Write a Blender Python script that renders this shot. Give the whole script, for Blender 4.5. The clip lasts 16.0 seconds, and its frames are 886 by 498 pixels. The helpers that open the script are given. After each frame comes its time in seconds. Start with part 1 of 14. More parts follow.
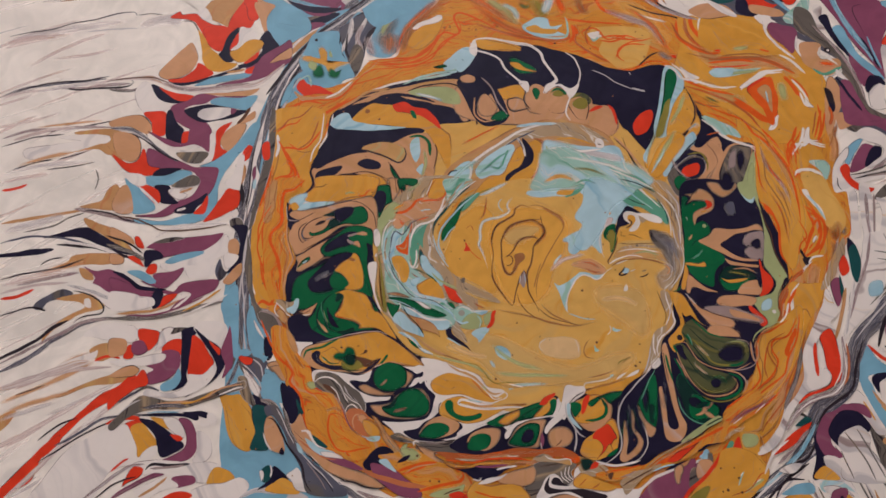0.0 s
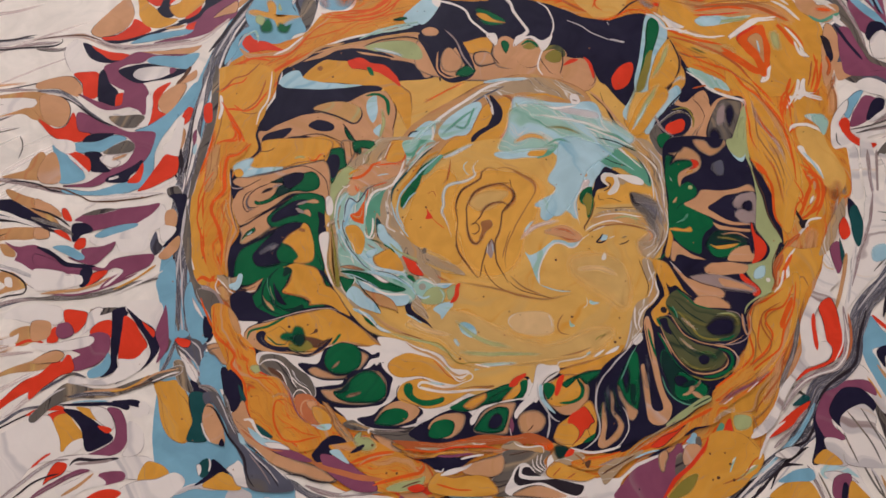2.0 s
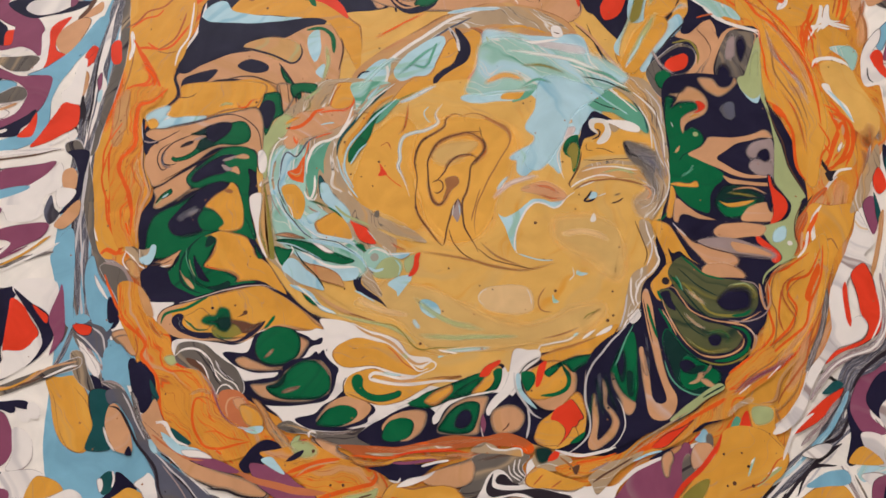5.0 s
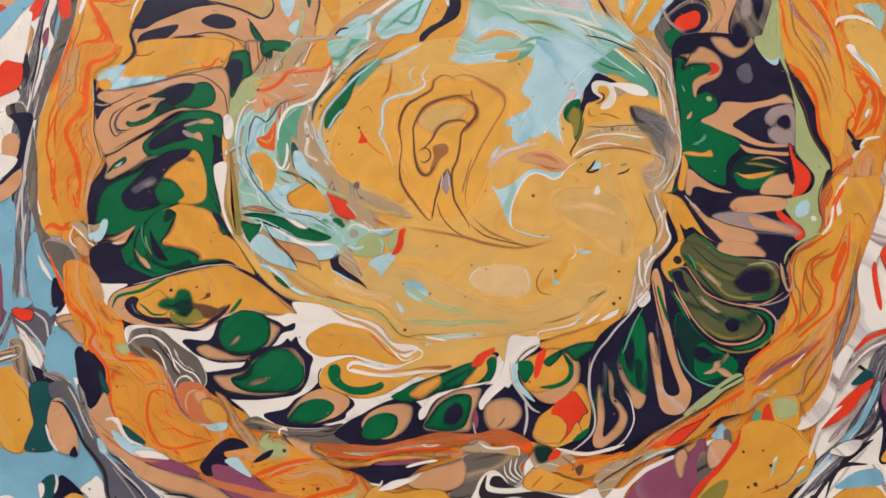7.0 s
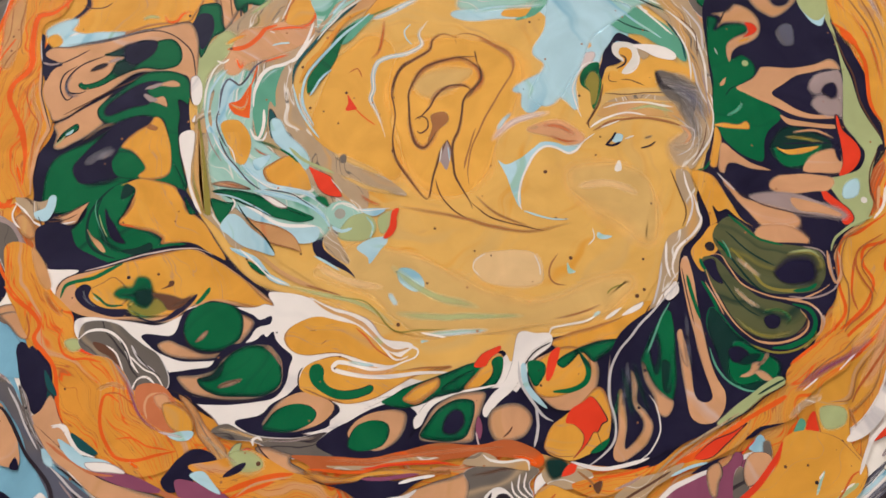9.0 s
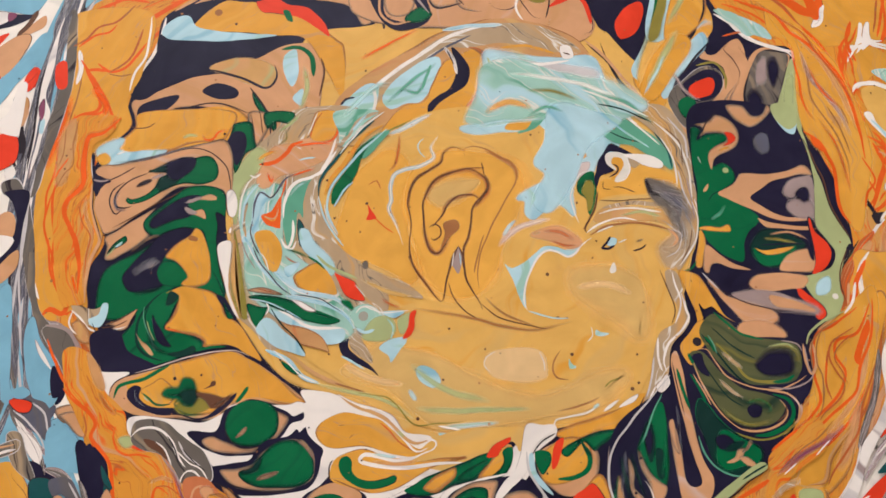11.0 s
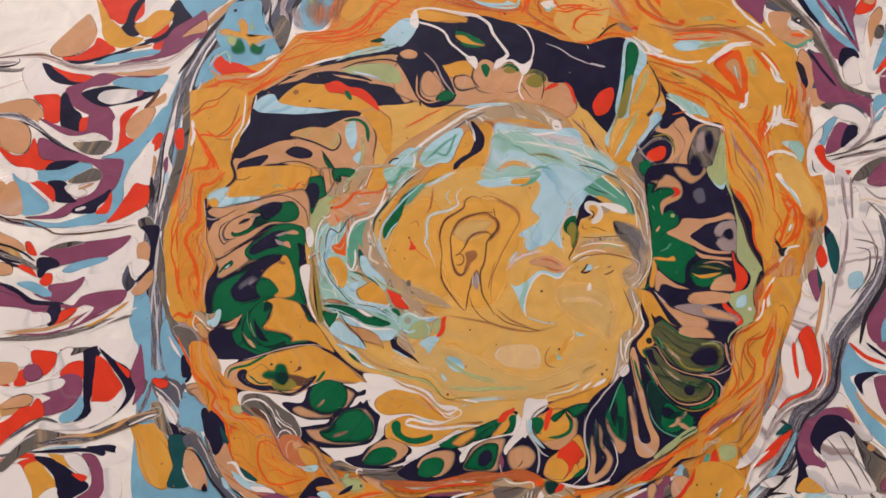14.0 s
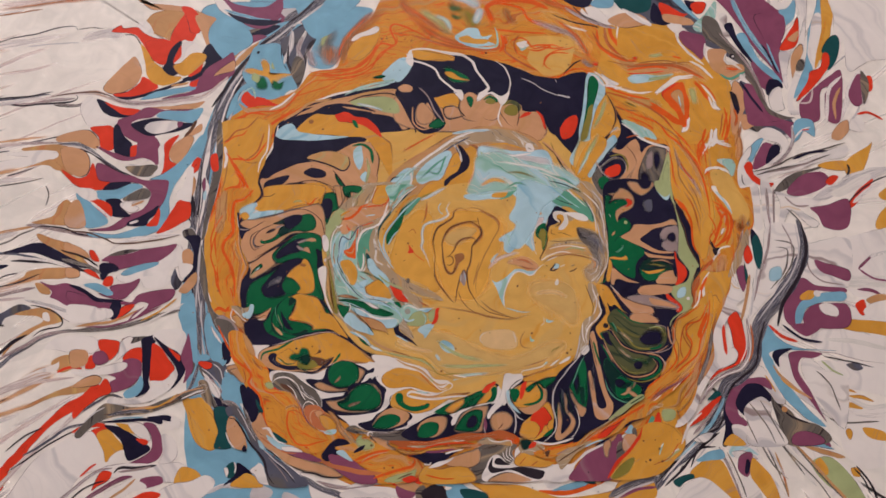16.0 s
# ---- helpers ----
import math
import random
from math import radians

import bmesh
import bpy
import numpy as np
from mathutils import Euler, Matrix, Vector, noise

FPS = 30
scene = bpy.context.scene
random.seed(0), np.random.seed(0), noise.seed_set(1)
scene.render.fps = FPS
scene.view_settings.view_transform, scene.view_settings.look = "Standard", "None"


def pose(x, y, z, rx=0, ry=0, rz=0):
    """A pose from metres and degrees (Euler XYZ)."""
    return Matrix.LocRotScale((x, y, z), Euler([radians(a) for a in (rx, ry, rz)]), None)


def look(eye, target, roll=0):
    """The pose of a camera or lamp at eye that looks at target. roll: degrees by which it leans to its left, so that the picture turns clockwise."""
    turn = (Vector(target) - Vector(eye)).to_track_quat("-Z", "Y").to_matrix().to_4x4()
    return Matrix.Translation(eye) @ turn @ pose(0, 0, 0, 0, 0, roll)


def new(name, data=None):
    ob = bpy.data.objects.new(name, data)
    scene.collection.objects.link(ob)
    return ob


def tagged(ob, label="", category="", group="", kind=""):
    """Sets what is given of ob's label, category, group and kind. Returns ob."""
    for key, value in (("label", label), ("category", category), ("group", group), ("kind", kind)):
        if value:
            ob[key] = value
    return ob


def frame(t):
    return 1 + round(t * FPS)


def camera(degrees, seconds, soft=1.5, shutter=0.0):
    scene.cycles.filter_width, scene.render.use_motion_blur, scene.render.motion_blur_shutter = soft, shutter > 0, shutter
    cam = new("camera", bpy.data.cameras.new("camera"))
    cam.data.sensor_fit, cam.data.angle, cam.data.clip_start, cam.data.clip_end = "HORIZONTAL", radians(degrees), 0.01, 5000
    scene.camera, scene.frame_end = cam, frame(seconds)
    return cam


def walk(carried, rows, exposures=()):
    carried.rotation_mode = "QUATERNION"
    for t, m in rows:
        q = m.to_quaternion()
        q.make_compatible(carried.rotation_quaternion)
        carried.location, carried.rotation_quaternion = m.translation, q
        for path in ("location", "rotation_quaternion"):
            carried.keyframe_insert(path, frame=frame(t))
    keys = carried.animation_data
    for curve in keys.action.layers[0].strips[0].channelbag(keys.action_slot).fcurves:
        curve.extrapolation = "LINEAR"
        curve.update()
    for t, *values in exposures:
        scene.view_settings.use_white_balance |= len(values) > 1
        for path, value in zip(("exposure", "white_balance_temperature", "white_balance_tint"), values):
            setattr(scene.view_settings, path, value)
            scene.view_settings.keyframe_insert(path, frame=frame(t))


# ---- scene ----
# The camera hangs over a table and looks down at a poured painting.
cam = camera(63.54, 16.0, soft=1.6)
TABLE = 0.75            # height of the tabletop
FACE = TABLE + 0.020    # height of the canvas face
PATH = [
    (0.0, 0.0193, -0.1250, 0.3314, 21.00, 3.21, 0.50),
    (0.5, 0.0302, -0.1214, 0.3201, 20.53, 3.43, 0.03),
    (1.0, 0.0316, -0.1224, 0.3104, 20.64, 3.46, -0.20),
    (1.5, 0.0333, -0.1221, 0.3028, 20.43, 3.01, -0.23),
    (2.0, 0.0328, -0.1228, 0.2950, 20.27, 3.05, -0.39),
    (2.5, 0.0321, -0.1215, 0.2870, 20.02, 2.95, -0.44),
    (3.0, 0.0335, -0.1165, 0.2785, 19.65, 2.78, -0.52),
    (3.5, 0.0395, -0.1131, 0.2710, 19.14, 2.79, -0.90),
    (4.0, 0.0423, -0.1110, 0.2581, 18.92, 2.57, -1.19),
    (6.5, 0.0356, -0.1078, 0.2258, 17.70, 1.23, -1.80),
    (7.0, 0.0380, -0.1054, 0.2159, 17.57, 0.84, -1.85),
    (7.5, 0.0352, -0.1050, 0.2094, 17.51, 0.52, -1.63),
    (8.0, 0.0332, -0.1055, 0.2013, 17.36, 0.25, -1.62),
    (8.5, 0.0331, -0.1042, 0.1927, 16.30, 0.11, -1.57),
    (9.0, 0.0359, -0.0965, 0.1887, 16.16, 0.11, -1.70),
    (9.5, 0.0338, -0.0893, 0.1929, 16.48, 0.12, -1.65),
    (10.0, 0.0327, -0.0784, 0.1981, 17.10, 0.49, -1.87),
    (12.5, 0.0345, -0.0895, 0.2592, 18.88, 0.42, -2.89),
    (13.0, 0.0297, -0.0954, 0.2737, 19.34, 0.17, -2.55),
    (13.5, 0.0222, -0.1013, 0.2872, 19.27, -0.38, -2.20),
    (14.0, 0.0205, -0.1017, 0.2978, 19.02, -0.12, -2.18),
    (14.5, 0.0221, -0.1040, 0.3132, 18.71, 0.07, -2.41),
    (15.0, 0.0237, -0.1067, 0.3264, 18.74, 0.28, -2.63),
    (15.5, 0.0215, -0.1127, 0.3437, 18.87, -0.10, -2.91),
    (16.0, 0.0205, -0.1215, 0.3608, 19.00, -0.31, -2.95),
]
EXPOSURES = [(0.0, -0.03, 6500, 10), (2.0, 0.12, 6500, 9), (4.0, 0.36, 6500, 6), (6.5, 0.57, 6500, 3), (9.0, 0.64, 6500, 3),
             (10.0, 0.67, 6500, 3), (12.5, 0.58, 6500, 5), (14.5, 0.3, 6500, 10), (16.0, 0.12, 6500, 11)]
walk(cam, [(t, pose(x, y, FACE + z, rx, ry, rz)) for t, x, y, z, rx, ry, rz in PATH], EXPOSURES)

# ---- light: an added lamp for daylight at a made-up window, bounced by pale walls ----
world = bpy.data.worlds.new("sky")
scene.world = world
world.use_nodes = True
sky = world.node_tree.nodes.new("ShaderNodeTexSky")
sky.sky_type, sky.sun_disc = "NISHITA", False
sky.sun_elevation, sky.sun_rotation = radians(35), radians(160)
world.node_tree.links.new(sky.outputs[0], world.node_tree.nodes["Background"].inputs[0])
world.node_tree.nodes["Background"].inputs[1].default_value = 0.1
# Added area lamp; no such source is known, its place evens the brightness.
added_light = bpy.data.lights.new("added_light", "AREA")
added_light.shape, added_light.size, added_light.size_y = "RECTANGLE", 1.5, 1.2
added_light.energy, added_light.color = 57, (0.98, 0.97, 1.0)
lamp = new("added_light", added_light)
lamp.matrix_world = look((-0.6, 2.13, 1.55), (0.0, 0.0, 0.8))


# ---- materials ----
def linear(rgb):
    return tuple(((c / 255 + 0.055) / 1.055) ** 2.4 if c > 10 else c / 3294 for c in rgb)


PAINTS = {
    "white": (226, 212, 206),
    "lilac": (190, 178, 178),
    "pale": (214, 202, 194),
    "ochre": (207, 143, 53),
    "ring": (205, 134, 48),
    "middle": (211, 160, 84),
    "sand": (190, 142, 88),
    "tan": (196, 142, 104),
    "camel": (186, 134, 88),
    "orange": (214, 84, 22),
    "red": (212, 54, 28),
    "rust": (172, 86, 44),
    "brown": (150, 96, 58),
    "navy": (24, 18, 44),
    "ink": (40, 30, 38),
    "green": (0, 90, 52),
    "pine": (8, 42, 38),
    "blue": (118, 162, 184),
    "ice": (168, 194, 204),
    "plum": (130, 66, 92),
    "stone": (98, 88, 82),
    "mauve": (150, 128, 126),
    "slate": (84, 82, 96),
    "sage": (160, 164, 116),
    "aqua": (148, 180, 168),
    "petrol": (20, 70, 72),
    "olive": (130, 116, 50),
    "canvas_white": (231, 217, 208),
    "blush": (196, 172, 168),
    "umber": (92, 58, 42),
    "jade": (88, 146, 122),
    "taupe": (168, 140, 112),
    "moss": (84, 84, 54),
    "ash": (150, 143, 132),
    "silk": (224, 210, 204),
    "clay": (184, 104, 66),
    "straw": (200, 158, 96),
    "honey": (213, 153, 66),
    "cream": (212, 172, 124),
}
CENTRE = (0.032, -0.005)    # middle of the poured ring on the canvas
made_paints = {}


def paint(colour, soft=False, combed=False):
    """Dried acrylic: pigment that drifts a little in tone, a satin skin, and for soft paint an edge that thins out."""
    if (colour, soft, combed) in made_paints:
        return made_paints[colour, soft, combed]
    mat = bpy.data.materials.new("acrylic_" + colour + ("_thin" if soft else "") + ("_combed" if combed else ""))
    mat.use_nodes = True
    t = mat.node_tree
    n, link = t.nodes, t.links.new
    bsdf = n["Principled BSDF"]
    rgb = linear(PAINTS[colour])
    where = n.new("ShaderNodeTexCoord").outputs["Object"]
    flow = n.new("ShaderNodeTexNoise")
    flow.inputs["Scale"].default_value, flow.inputs["Detail"].default_value = 55, 5
    flow.inputs["Distortion"].default_value = 1.6
    link(where, flow.inputs["Vector"])
    grain = n.new("ShaderNodeTexNoise")
    grain.inputs["Scale"].default_value, grain.inputs["Detail"].default_value = 900, 3
    link(where, grain.inputs["Vector"])
    ramp = n.new("ShaderNodeValToRGB")
    drift = DRIFT.get(colour, 0.10)
    ramp.color_ramp.elements[0].position, ramp.color_ramp.elements[1].position = 0.3, 0.72
    ramp.color_ramp.elements[0].color = (*[c * (1 - drift) for c in rgb], 1)
    ramp.color_ramp.elements[1].color = (*[min(1, c * (1 + drift) + 0.004) for c in rgb], 1)
    link(flow.outputs["Fac"], ramp.inputs["Fac"])
    colour_out = ramp.outputs["Color"]
    if combed:
        along = n.new("ShaderNodeUVMap")
        along.uv_map = "flow"
        colour_out = threads(n, link, along.outputs[0], colour_out, COMBED[colour])
    elif colour in STREAKED:
        colour_out = streaks(n, link, where, colour_out, *STREAKED[colour])
    link(colour_out, bsdf.inputs["Base Color"])
    rough = n.new("ShaderNodeMapRange")
    rough.inputs["To Min"].default_value, rough.inputs["To Max"].default_value = 0.34, 0.5
    link(flow.outputs["Fac"], rough.inputs["Value"])
    link(rough.outputs["Result"], bsdf.inputs["Roughness"])
    bsdf.inputs["Specular IOR Level"].default_value = 0.11
    both = n.new("ShaderNodeMath")
    both.operation = "MULTIPLY_ADD"
    both.inputs[1].default_value = 0.12
    link(grain.outputs["Fac"], both.inputs[0])
    link(flow.outputs["Fac"], both.inputs[2])
    bump = n.new("ShaderNodeBump")
    bump.inputs["Strength"].default_value, bump.inputs["Distance"].default_value = 0.08, 0.0002
    link(both.outputs[0], bump.inputs["Height"])
    link(bump.outputs["Normal"], bsdf.inputs["Normal"])
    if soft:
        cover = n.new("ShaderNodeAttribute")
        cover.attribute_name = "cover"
        pale, tint = n.new("ShaderNodeMath"), n.new("ShaderNodeVectorMath")     # colour brightened at thin edges to offset the shade the film casts
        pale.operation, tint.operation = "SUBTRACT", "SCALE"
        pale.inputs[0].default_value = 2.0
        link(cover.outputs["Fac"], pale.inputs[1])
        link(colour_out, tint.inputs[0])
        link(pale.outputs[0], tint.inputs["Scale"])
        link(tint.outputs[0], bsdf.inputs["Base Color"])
        clear, mix = n.new("ShaderNodeBsdfTransparent"), n.new("ShaderNodeMixShader")
        link(cover.outputs["Fac"], mix.inputs[0])
        link(clear.outputs[0], mix.inputs[1])
        link(bsdf.outputs[0], mix.inputs[2])
        link(mix.outputs[0], n["Material Output"].inputs["Surface"])
    made_paints[colour, soft, combed] = mat
    return mat


def streaks(n, link, where, base, way, tints):
    """Paint drawn out in fine threads, round the ring ("round") or away from it ("out")."""
    off = n.new("ShaderNodeVectorMath")
    off.operation = "SUBTRACT"
    off.inputs[1].default_value = (*CENTRE, 0)
    link(where, off.inputs[0])
    bend = n.new("ShaderNodeTexNoise")
    bend.inputs["Scale"].default_value, bend.inputs["Detail"].default_value = 22, 3
    link(where, bend.inputs["Vector"])
    away = n.new("ShaderNodeVectorMath")
    away.operation = "LENGTH"
    link(off.outputs[0], away.inputs[0])
    split = n.new("ShaderNodeSeparateXYZ")
    link(off.outputs[0], split.inputs[0])
    turn = n.new("ShaderNodeMath")
    turn.operation = "ARCTAN2"
    link(split.outputs["Y"], turn.inputs[0])
    link(split.outputs["X"], turn.inputs[1])
    along, across = (turn.outputs[0], away.outputs["Value"]) if way == "round" else (away.outputs["Value"], turn.outputs[0])
    shift = n.new("ShaderNodeMath")
    shift.operation = "MULTIPLY_ADD"
    shift.inputs[1].default_value = 0.045 if way == "round" else 0.35
    link(bend.outputs["Fac"], shift.inputs[0])
    link(across, shift.inputs[2])
    flat = n.new("ShaderNodeCombineXYZ")
    scale_along, scale_across = (0.9, 150) if way == "round" else (5, 16)
    for value, scale, socket in ((along, scale_along, "X"), (shift.outputs[0], scale_across, "Y")):
        times = n.new("ShaderNodeMath")
        times.operation = "MULTIPLY"
        times.inputs[1].default_value = scale
        link(value, times.inputs[0])
        link(times.outputs[0], flat.inputs[socket])
    return threads(n, link, flat.outputs[0], base, tints)


def threads(n, link, flow, base, tints):
    """Tints laid over the base colour in threads along the flow: broad areas, or thin lines."""
    for k, (tint, low, high, kind) in enumerate(tints):
        thread = n.new("ShaderNodeTexNoise")
        thread.inputs["Scale"].default_value, thread.inputs["Detail"].default_value = 1.0 + 0.45 * k, 2.0
        thread.inputs["Distortion"].default_value = 0.4
        lift = n.new("ShaderNodeVectorMath")
        lift.operation = "ADD"
        lift.inputs[1].default_value = (3.7 * k, 9.1 * k, 5.3 * k)
        link(flow, lift.inputs[0])
        link(lift.outputs[0], thread.inputs["Vector"])
        value = thread.outputs["Fac"]
        if kind == "line":      # a thin line where the noise crosses one level
            centred, size = n.new("ShaderNodeMath"), n.new("ShaderNodeMath")
            centred.operation, size.operation = "SUBTRACT", "ABSOLUTE"
            centred.inputs[1].default_value = low
            link(value, centred.inputs[0])
            link(centred.outputs[0], size.inputs[0])
            value, low, high = size.outputs[0], high, 0.0
        cut = n.new("ShaderNodeMapRange")
        cut.inputs["From Min"].default_value, cut.inputs["From Max"].default_value = low, high
        cut.interpolation_type = "SMOOTHSTEP"
        link(value, cut.inputs["Value"])
        mix = n.new("ShaderNodeMix")
        mix.data_type = "RGBA"
        link(cut.outputs["Result"], mix.inputs["Factor"])
        link(base, mix.inputs[6])
        mix.inputs[7].default_value = (*linear(PAINTS[tint]), 1)
        base = mix.outputs[2]
    return base


DRIFT = {"white": 0.03, "silk": 0.03, "navy": 0.2, "middle": 0.08}
STREAKED = {
    "ring": ("round", [("sand", 0.55, 0.75, "area"), ("tan", 0.62, 0.70, "area"), ("orange", 0.45, 0.018, "line"),
                       ("rust", 0.56, 0.010, "line"), ("orange", 0.60, 0.014, "line"), ("brown", 0.40, 0.007, "line")]),
    "ochre": ("round", [("honey", 0.48, 0.75, "area"), ("sand", 0.60, 0.82, "area"), ("camel", 0.44, 0.012, "line")]),
    "taupe": ("round", [("sand", 0.5, 0.7, "area"), ("pale", 0.46, 0.02, "line"), ("stone", 0.58, 0.02, "line")]),
    "tan": ("out", [("camel", 0.5, 0.8, "area"), ("blush", 0.62, 0.85, "area")]),
    "silk": ("out", [("lilac", 0.48, 0.62, "area"), ("mauve", 0.60, 0.70, "area"), ("cream", 0.62, 0.76, "area")]),
    "white": ("round", [("lilac", 0.52, 0.8, "area")]),
    "green": ("out", [("pine", 0.56, 0.85, "area")]),
    "plum": ("out", [("mauve", 0.6, 0.9, "area")]),
    "stone": ("round", [("taupe", 0.55, 0.8, "area"), ("ink", 0.45, 0.02, "line")]),
    "camel": ("round", [("clay", 0.55, 0.75, "area"), ("straw", 0.52, 0.8, "area")]),
    "moss": ("out", [("olive", 0.55, 0.8, "area"), ("pine", 0.5, 0.85, "area")]),
    "canvas_white": ("out", [("pale", 0.5, 0.75, "area")]),
    "middle": ("round", [("straw", 0.48, 0.75, "area"), ("ochre", 0.56, 0.8, "area"), ("sand", 0.6, 0.85, "area")]),
    "sand": ("round", [("tan", 0.5, 0.7, "area"), ("sage", 0.60, 0.75, "area")]),
    "slate": ("round", [("stone", 0.5, 0.7, "area"), ("ink", 0.55, 0.75, "area")]),
    "aqua": ("round", [("ice", 0.48, 0.7, "area"), ("jade", 0.58, 0.72, "area"), ("pale", 0.46, 0.02, "line")]),
    "ice": ("round", [("blue", 0.5, 0.75, "area"), ("aqua", 0.58, 0.72, "area")]),
    "rust": ("round", [("orange", 0.55, 0.7, "area"), ("brown", 0.5, 0.02, "line")]),
}


COMBED = {
    "slate": [("stone", 0.5, 0.7, "area"), ("lilac", 0.45, 0.03, "line"), ("ink", 0.52, 0.05, "line"), ("lilac", 0.58, 0.025, "line")],
    "stone": [("mauve", 0.5, 0.7, "area"), ("ink", 0.46, 0.03, "line"), ("lilac", 0.55, 0.03, "line")],
    "mauve": [("lilac", 0.5, 0.65, "area"), ("plum", 0.45, 0.03, "line"), ("stone", 0.56, 0.03, "line"), ("white", 0.5, 0.02, "line")],
    "blush": [("white", 0.5, 0.62, "area"), ("camel", 0.58, 0.7, "area"), ("mauve", 0.47, 0.025, "line")],
    "lilac": [("white", 0.5, 0.6, "area"), ("stone", 0.45, 0.025, "line")],
    "white": [("lilac", 0.55, 0.7, "area"), ("mauve", 0.44, 0.02, "line")],
    "plum": [("mauve", 0.56, 0.7, "area"), ("ink", 0.44, 0.03, "line")],
    "brown": [("rust", 0.5, 0.6, "area"), ("tan", 0.57, 0.66, "area"), ("ink", 0.44, 0.015, "line")],
    "rust": [("orange", 0.5, 0.6, "area"), ("tan", 0.57, 0.66, "area"), ("brown", 0.44, 0.02, "line")],
    "tan": [("sand", 0.5, 0.6, "area"), ("brown", 0.45, 0.02, "line")],
    "camel": [("tan", 0.5, 0.6, "area"), ("brown", 0.45, 0.02, "line")],
    "ochre": [("sand", 0.56, 0.7, "area"), ("orange", 0.44, 0.02, "line")],
    "aqua": [("ice", 0.5, 0.6, "area"), ("white", 0.45, 0.02, "line"), ("green", 0.6, 0.7, "area")],
    "blue": [("ice", 0.52, 0.66, "area"), ("slate", 0.44, 0.03, "line")],
    "ice": [("white", 0.52, 0.64, "area"), ("blue", 0.44, 0.04, "line")],
    "pale": [("white", 0.5, 0.65, "area"), ("lilac", 0.45, 0.02, "line")],
}


def plain(name, rgb, rough=0.6, scale=30, drift=0.08, bump_height=0.001):
    """A matt surface with tone that varies at two scales and a fine relief."""
    mat = bpy.data.materials.new(name)
    mat.use_nodes = True
    n, link = mat.node_tree.nodes, mat.node_tree.links.new
    bsdf = n["Principled BSDF"]
    where = n.new("ShaderNodeTexCoord").outputs["Object"]
    tone = n.new("ShaderNodeTexNoise")
    tone.inputs["Scale"].default_value, tone.inputs["Detail"].default_value = scale, 8
    link(where, tone.inputs["Vector"])
    ramp = n.new("ShaderNodeValToRGB")
    ramp.color_ramp.elements[0].color = (*[c * (1 - drift) for c in rgb], 1)
    ramp.color_ramp.elements[1].color = (*[min(1, c * (1 + drift)) for c in rgb], 1)
    link(tone.outputs["Fac"], ramp.inputs["Fac"])
    link(ramp.outputs["Color"], bsdf.inputs["Base Color"])
    bump = n.new("ShaderNodeBump")
    bump.inputs["Strength"].default_value, bump.inputs["Distance"].default_value = 0.3, bump_height
    link(tone.outputs["Fac"], bump.inputs["Height"])
    link(bump.outputs["Normal"], bsdf.inputs["Normal"])
    bsdf.inputs["Roughness"].default_value = rough
    return mat


def wood(name, rgb):
    mat = plain(name, rgb, 0.45, 6, 0.25)
    n, link = mat.node_tree.nodes, mat.node_tree.links.new
    stretch = n.new("ShaderNodeMapping")
    stretch.inputs["Scale"].default_value = (1, 14, 14)
    link(n["Texture Coordinate"].outputs["Object"], stretch.inputs["Vector"])
    link(stretch.outputs[0], n["Noise Texture"].inputs["Vector"])
    return mat


WALL, FLOOR_WOOD = plain("wall_paint", (0.76, 0.75, 0.73), 0.8, 40, 0.03), wood("floor_boards", (0.30, 0.19, 0.11))
CEILING = plain("ceiling_paint", (0.72, 0.71, 0.69), 0.9, 40, 0.02)
TABLE_WOOD, COTTON = wood("table_wood", (0.28, 0.17, 0.09)), plain("primed_cotton", (0.80, 0.78, 0.74), 0.8, 700, 0.05, 0.0004)
FRAME_PAINT = plain("window_paint", (0.8, 0.8, 0.78), 0.4, 60, 0.02)
GLASS = bpy.data.materials.new("glass")
GLASS.use_nodes = True
GLASS.node_tree.nodes["Principled BSDF"].inputs["Transmission Weight"].default_value = 1.0
GLASS.node_tree.nodes["Principled BSDF"].inputs["Roughness"].default_value = 0.0


# ---- building blocks ----
def part(name, mesh, material, parent=None, label=""):
    mesh.materials.append(material)
    ob = new(name, mesh)
    ob.parent = parent
    return tagged(ob, label)


def box(x0, y0, z0, x1, y1, z1, bevel=0.0):
    bm = bmesh.new()
    bmesh.ops.create_cube(bm, size=1)
    bmesh.ops.scale(bm, vec=(x1 - x0, y1 - y0, z1 - z0), verts=bm.verts)
    bmesh.ops.translate(bm, vec=((x0 + x1) / 2, (y0 + y1) / 2, (z0 + z1) / 2), verts=bm.verts)
    if bevel:
        bmesh.ops.bevel(bm, geom=bm.edges[:], offset=bevel, segments=3, affect="EDGES")
    me = bpy.data.meshes.new("box")
    bm.to_mesh(me)
    bm.free()
    return me


# ---- the room: unseen and assumed, closes the place and bounces the light ----
X0, X1, Y0, Y1, H = -2.0, 2.2, -1.8, 2.2, 2.5
tagged(part("floor", box(X0 - 0.2, Y0 - 0.2, -0.1, X1 + 0.2, Y1 + 0.2, 0), FLOOR_WOOD), "brown wooden floor of the room", "floor", kind="structure")
tagged(part("ceiling", box(X0 - 0.2, Y0 - 0.2, H, X1 + 0.2, Y1 + 0.2, H + 0.1), CEILING), "plain white painted ceiling", "ceiling", kind="structure")
for name, b in (("wall_west", (X0 - 0.2, Y0, 0, X0, Y1, H)), ("wall_south", (X0 - 0.2, Y0 - 0.2, 0, X1 + 0.2, Y0, H)),
                ("wall_east", (X1, Y0, 0, X1 + 0.2, Y1, H))):
    tagged(part(name, box(*b), WALL), "plain warm white painted wall", "wall", kind="structure")
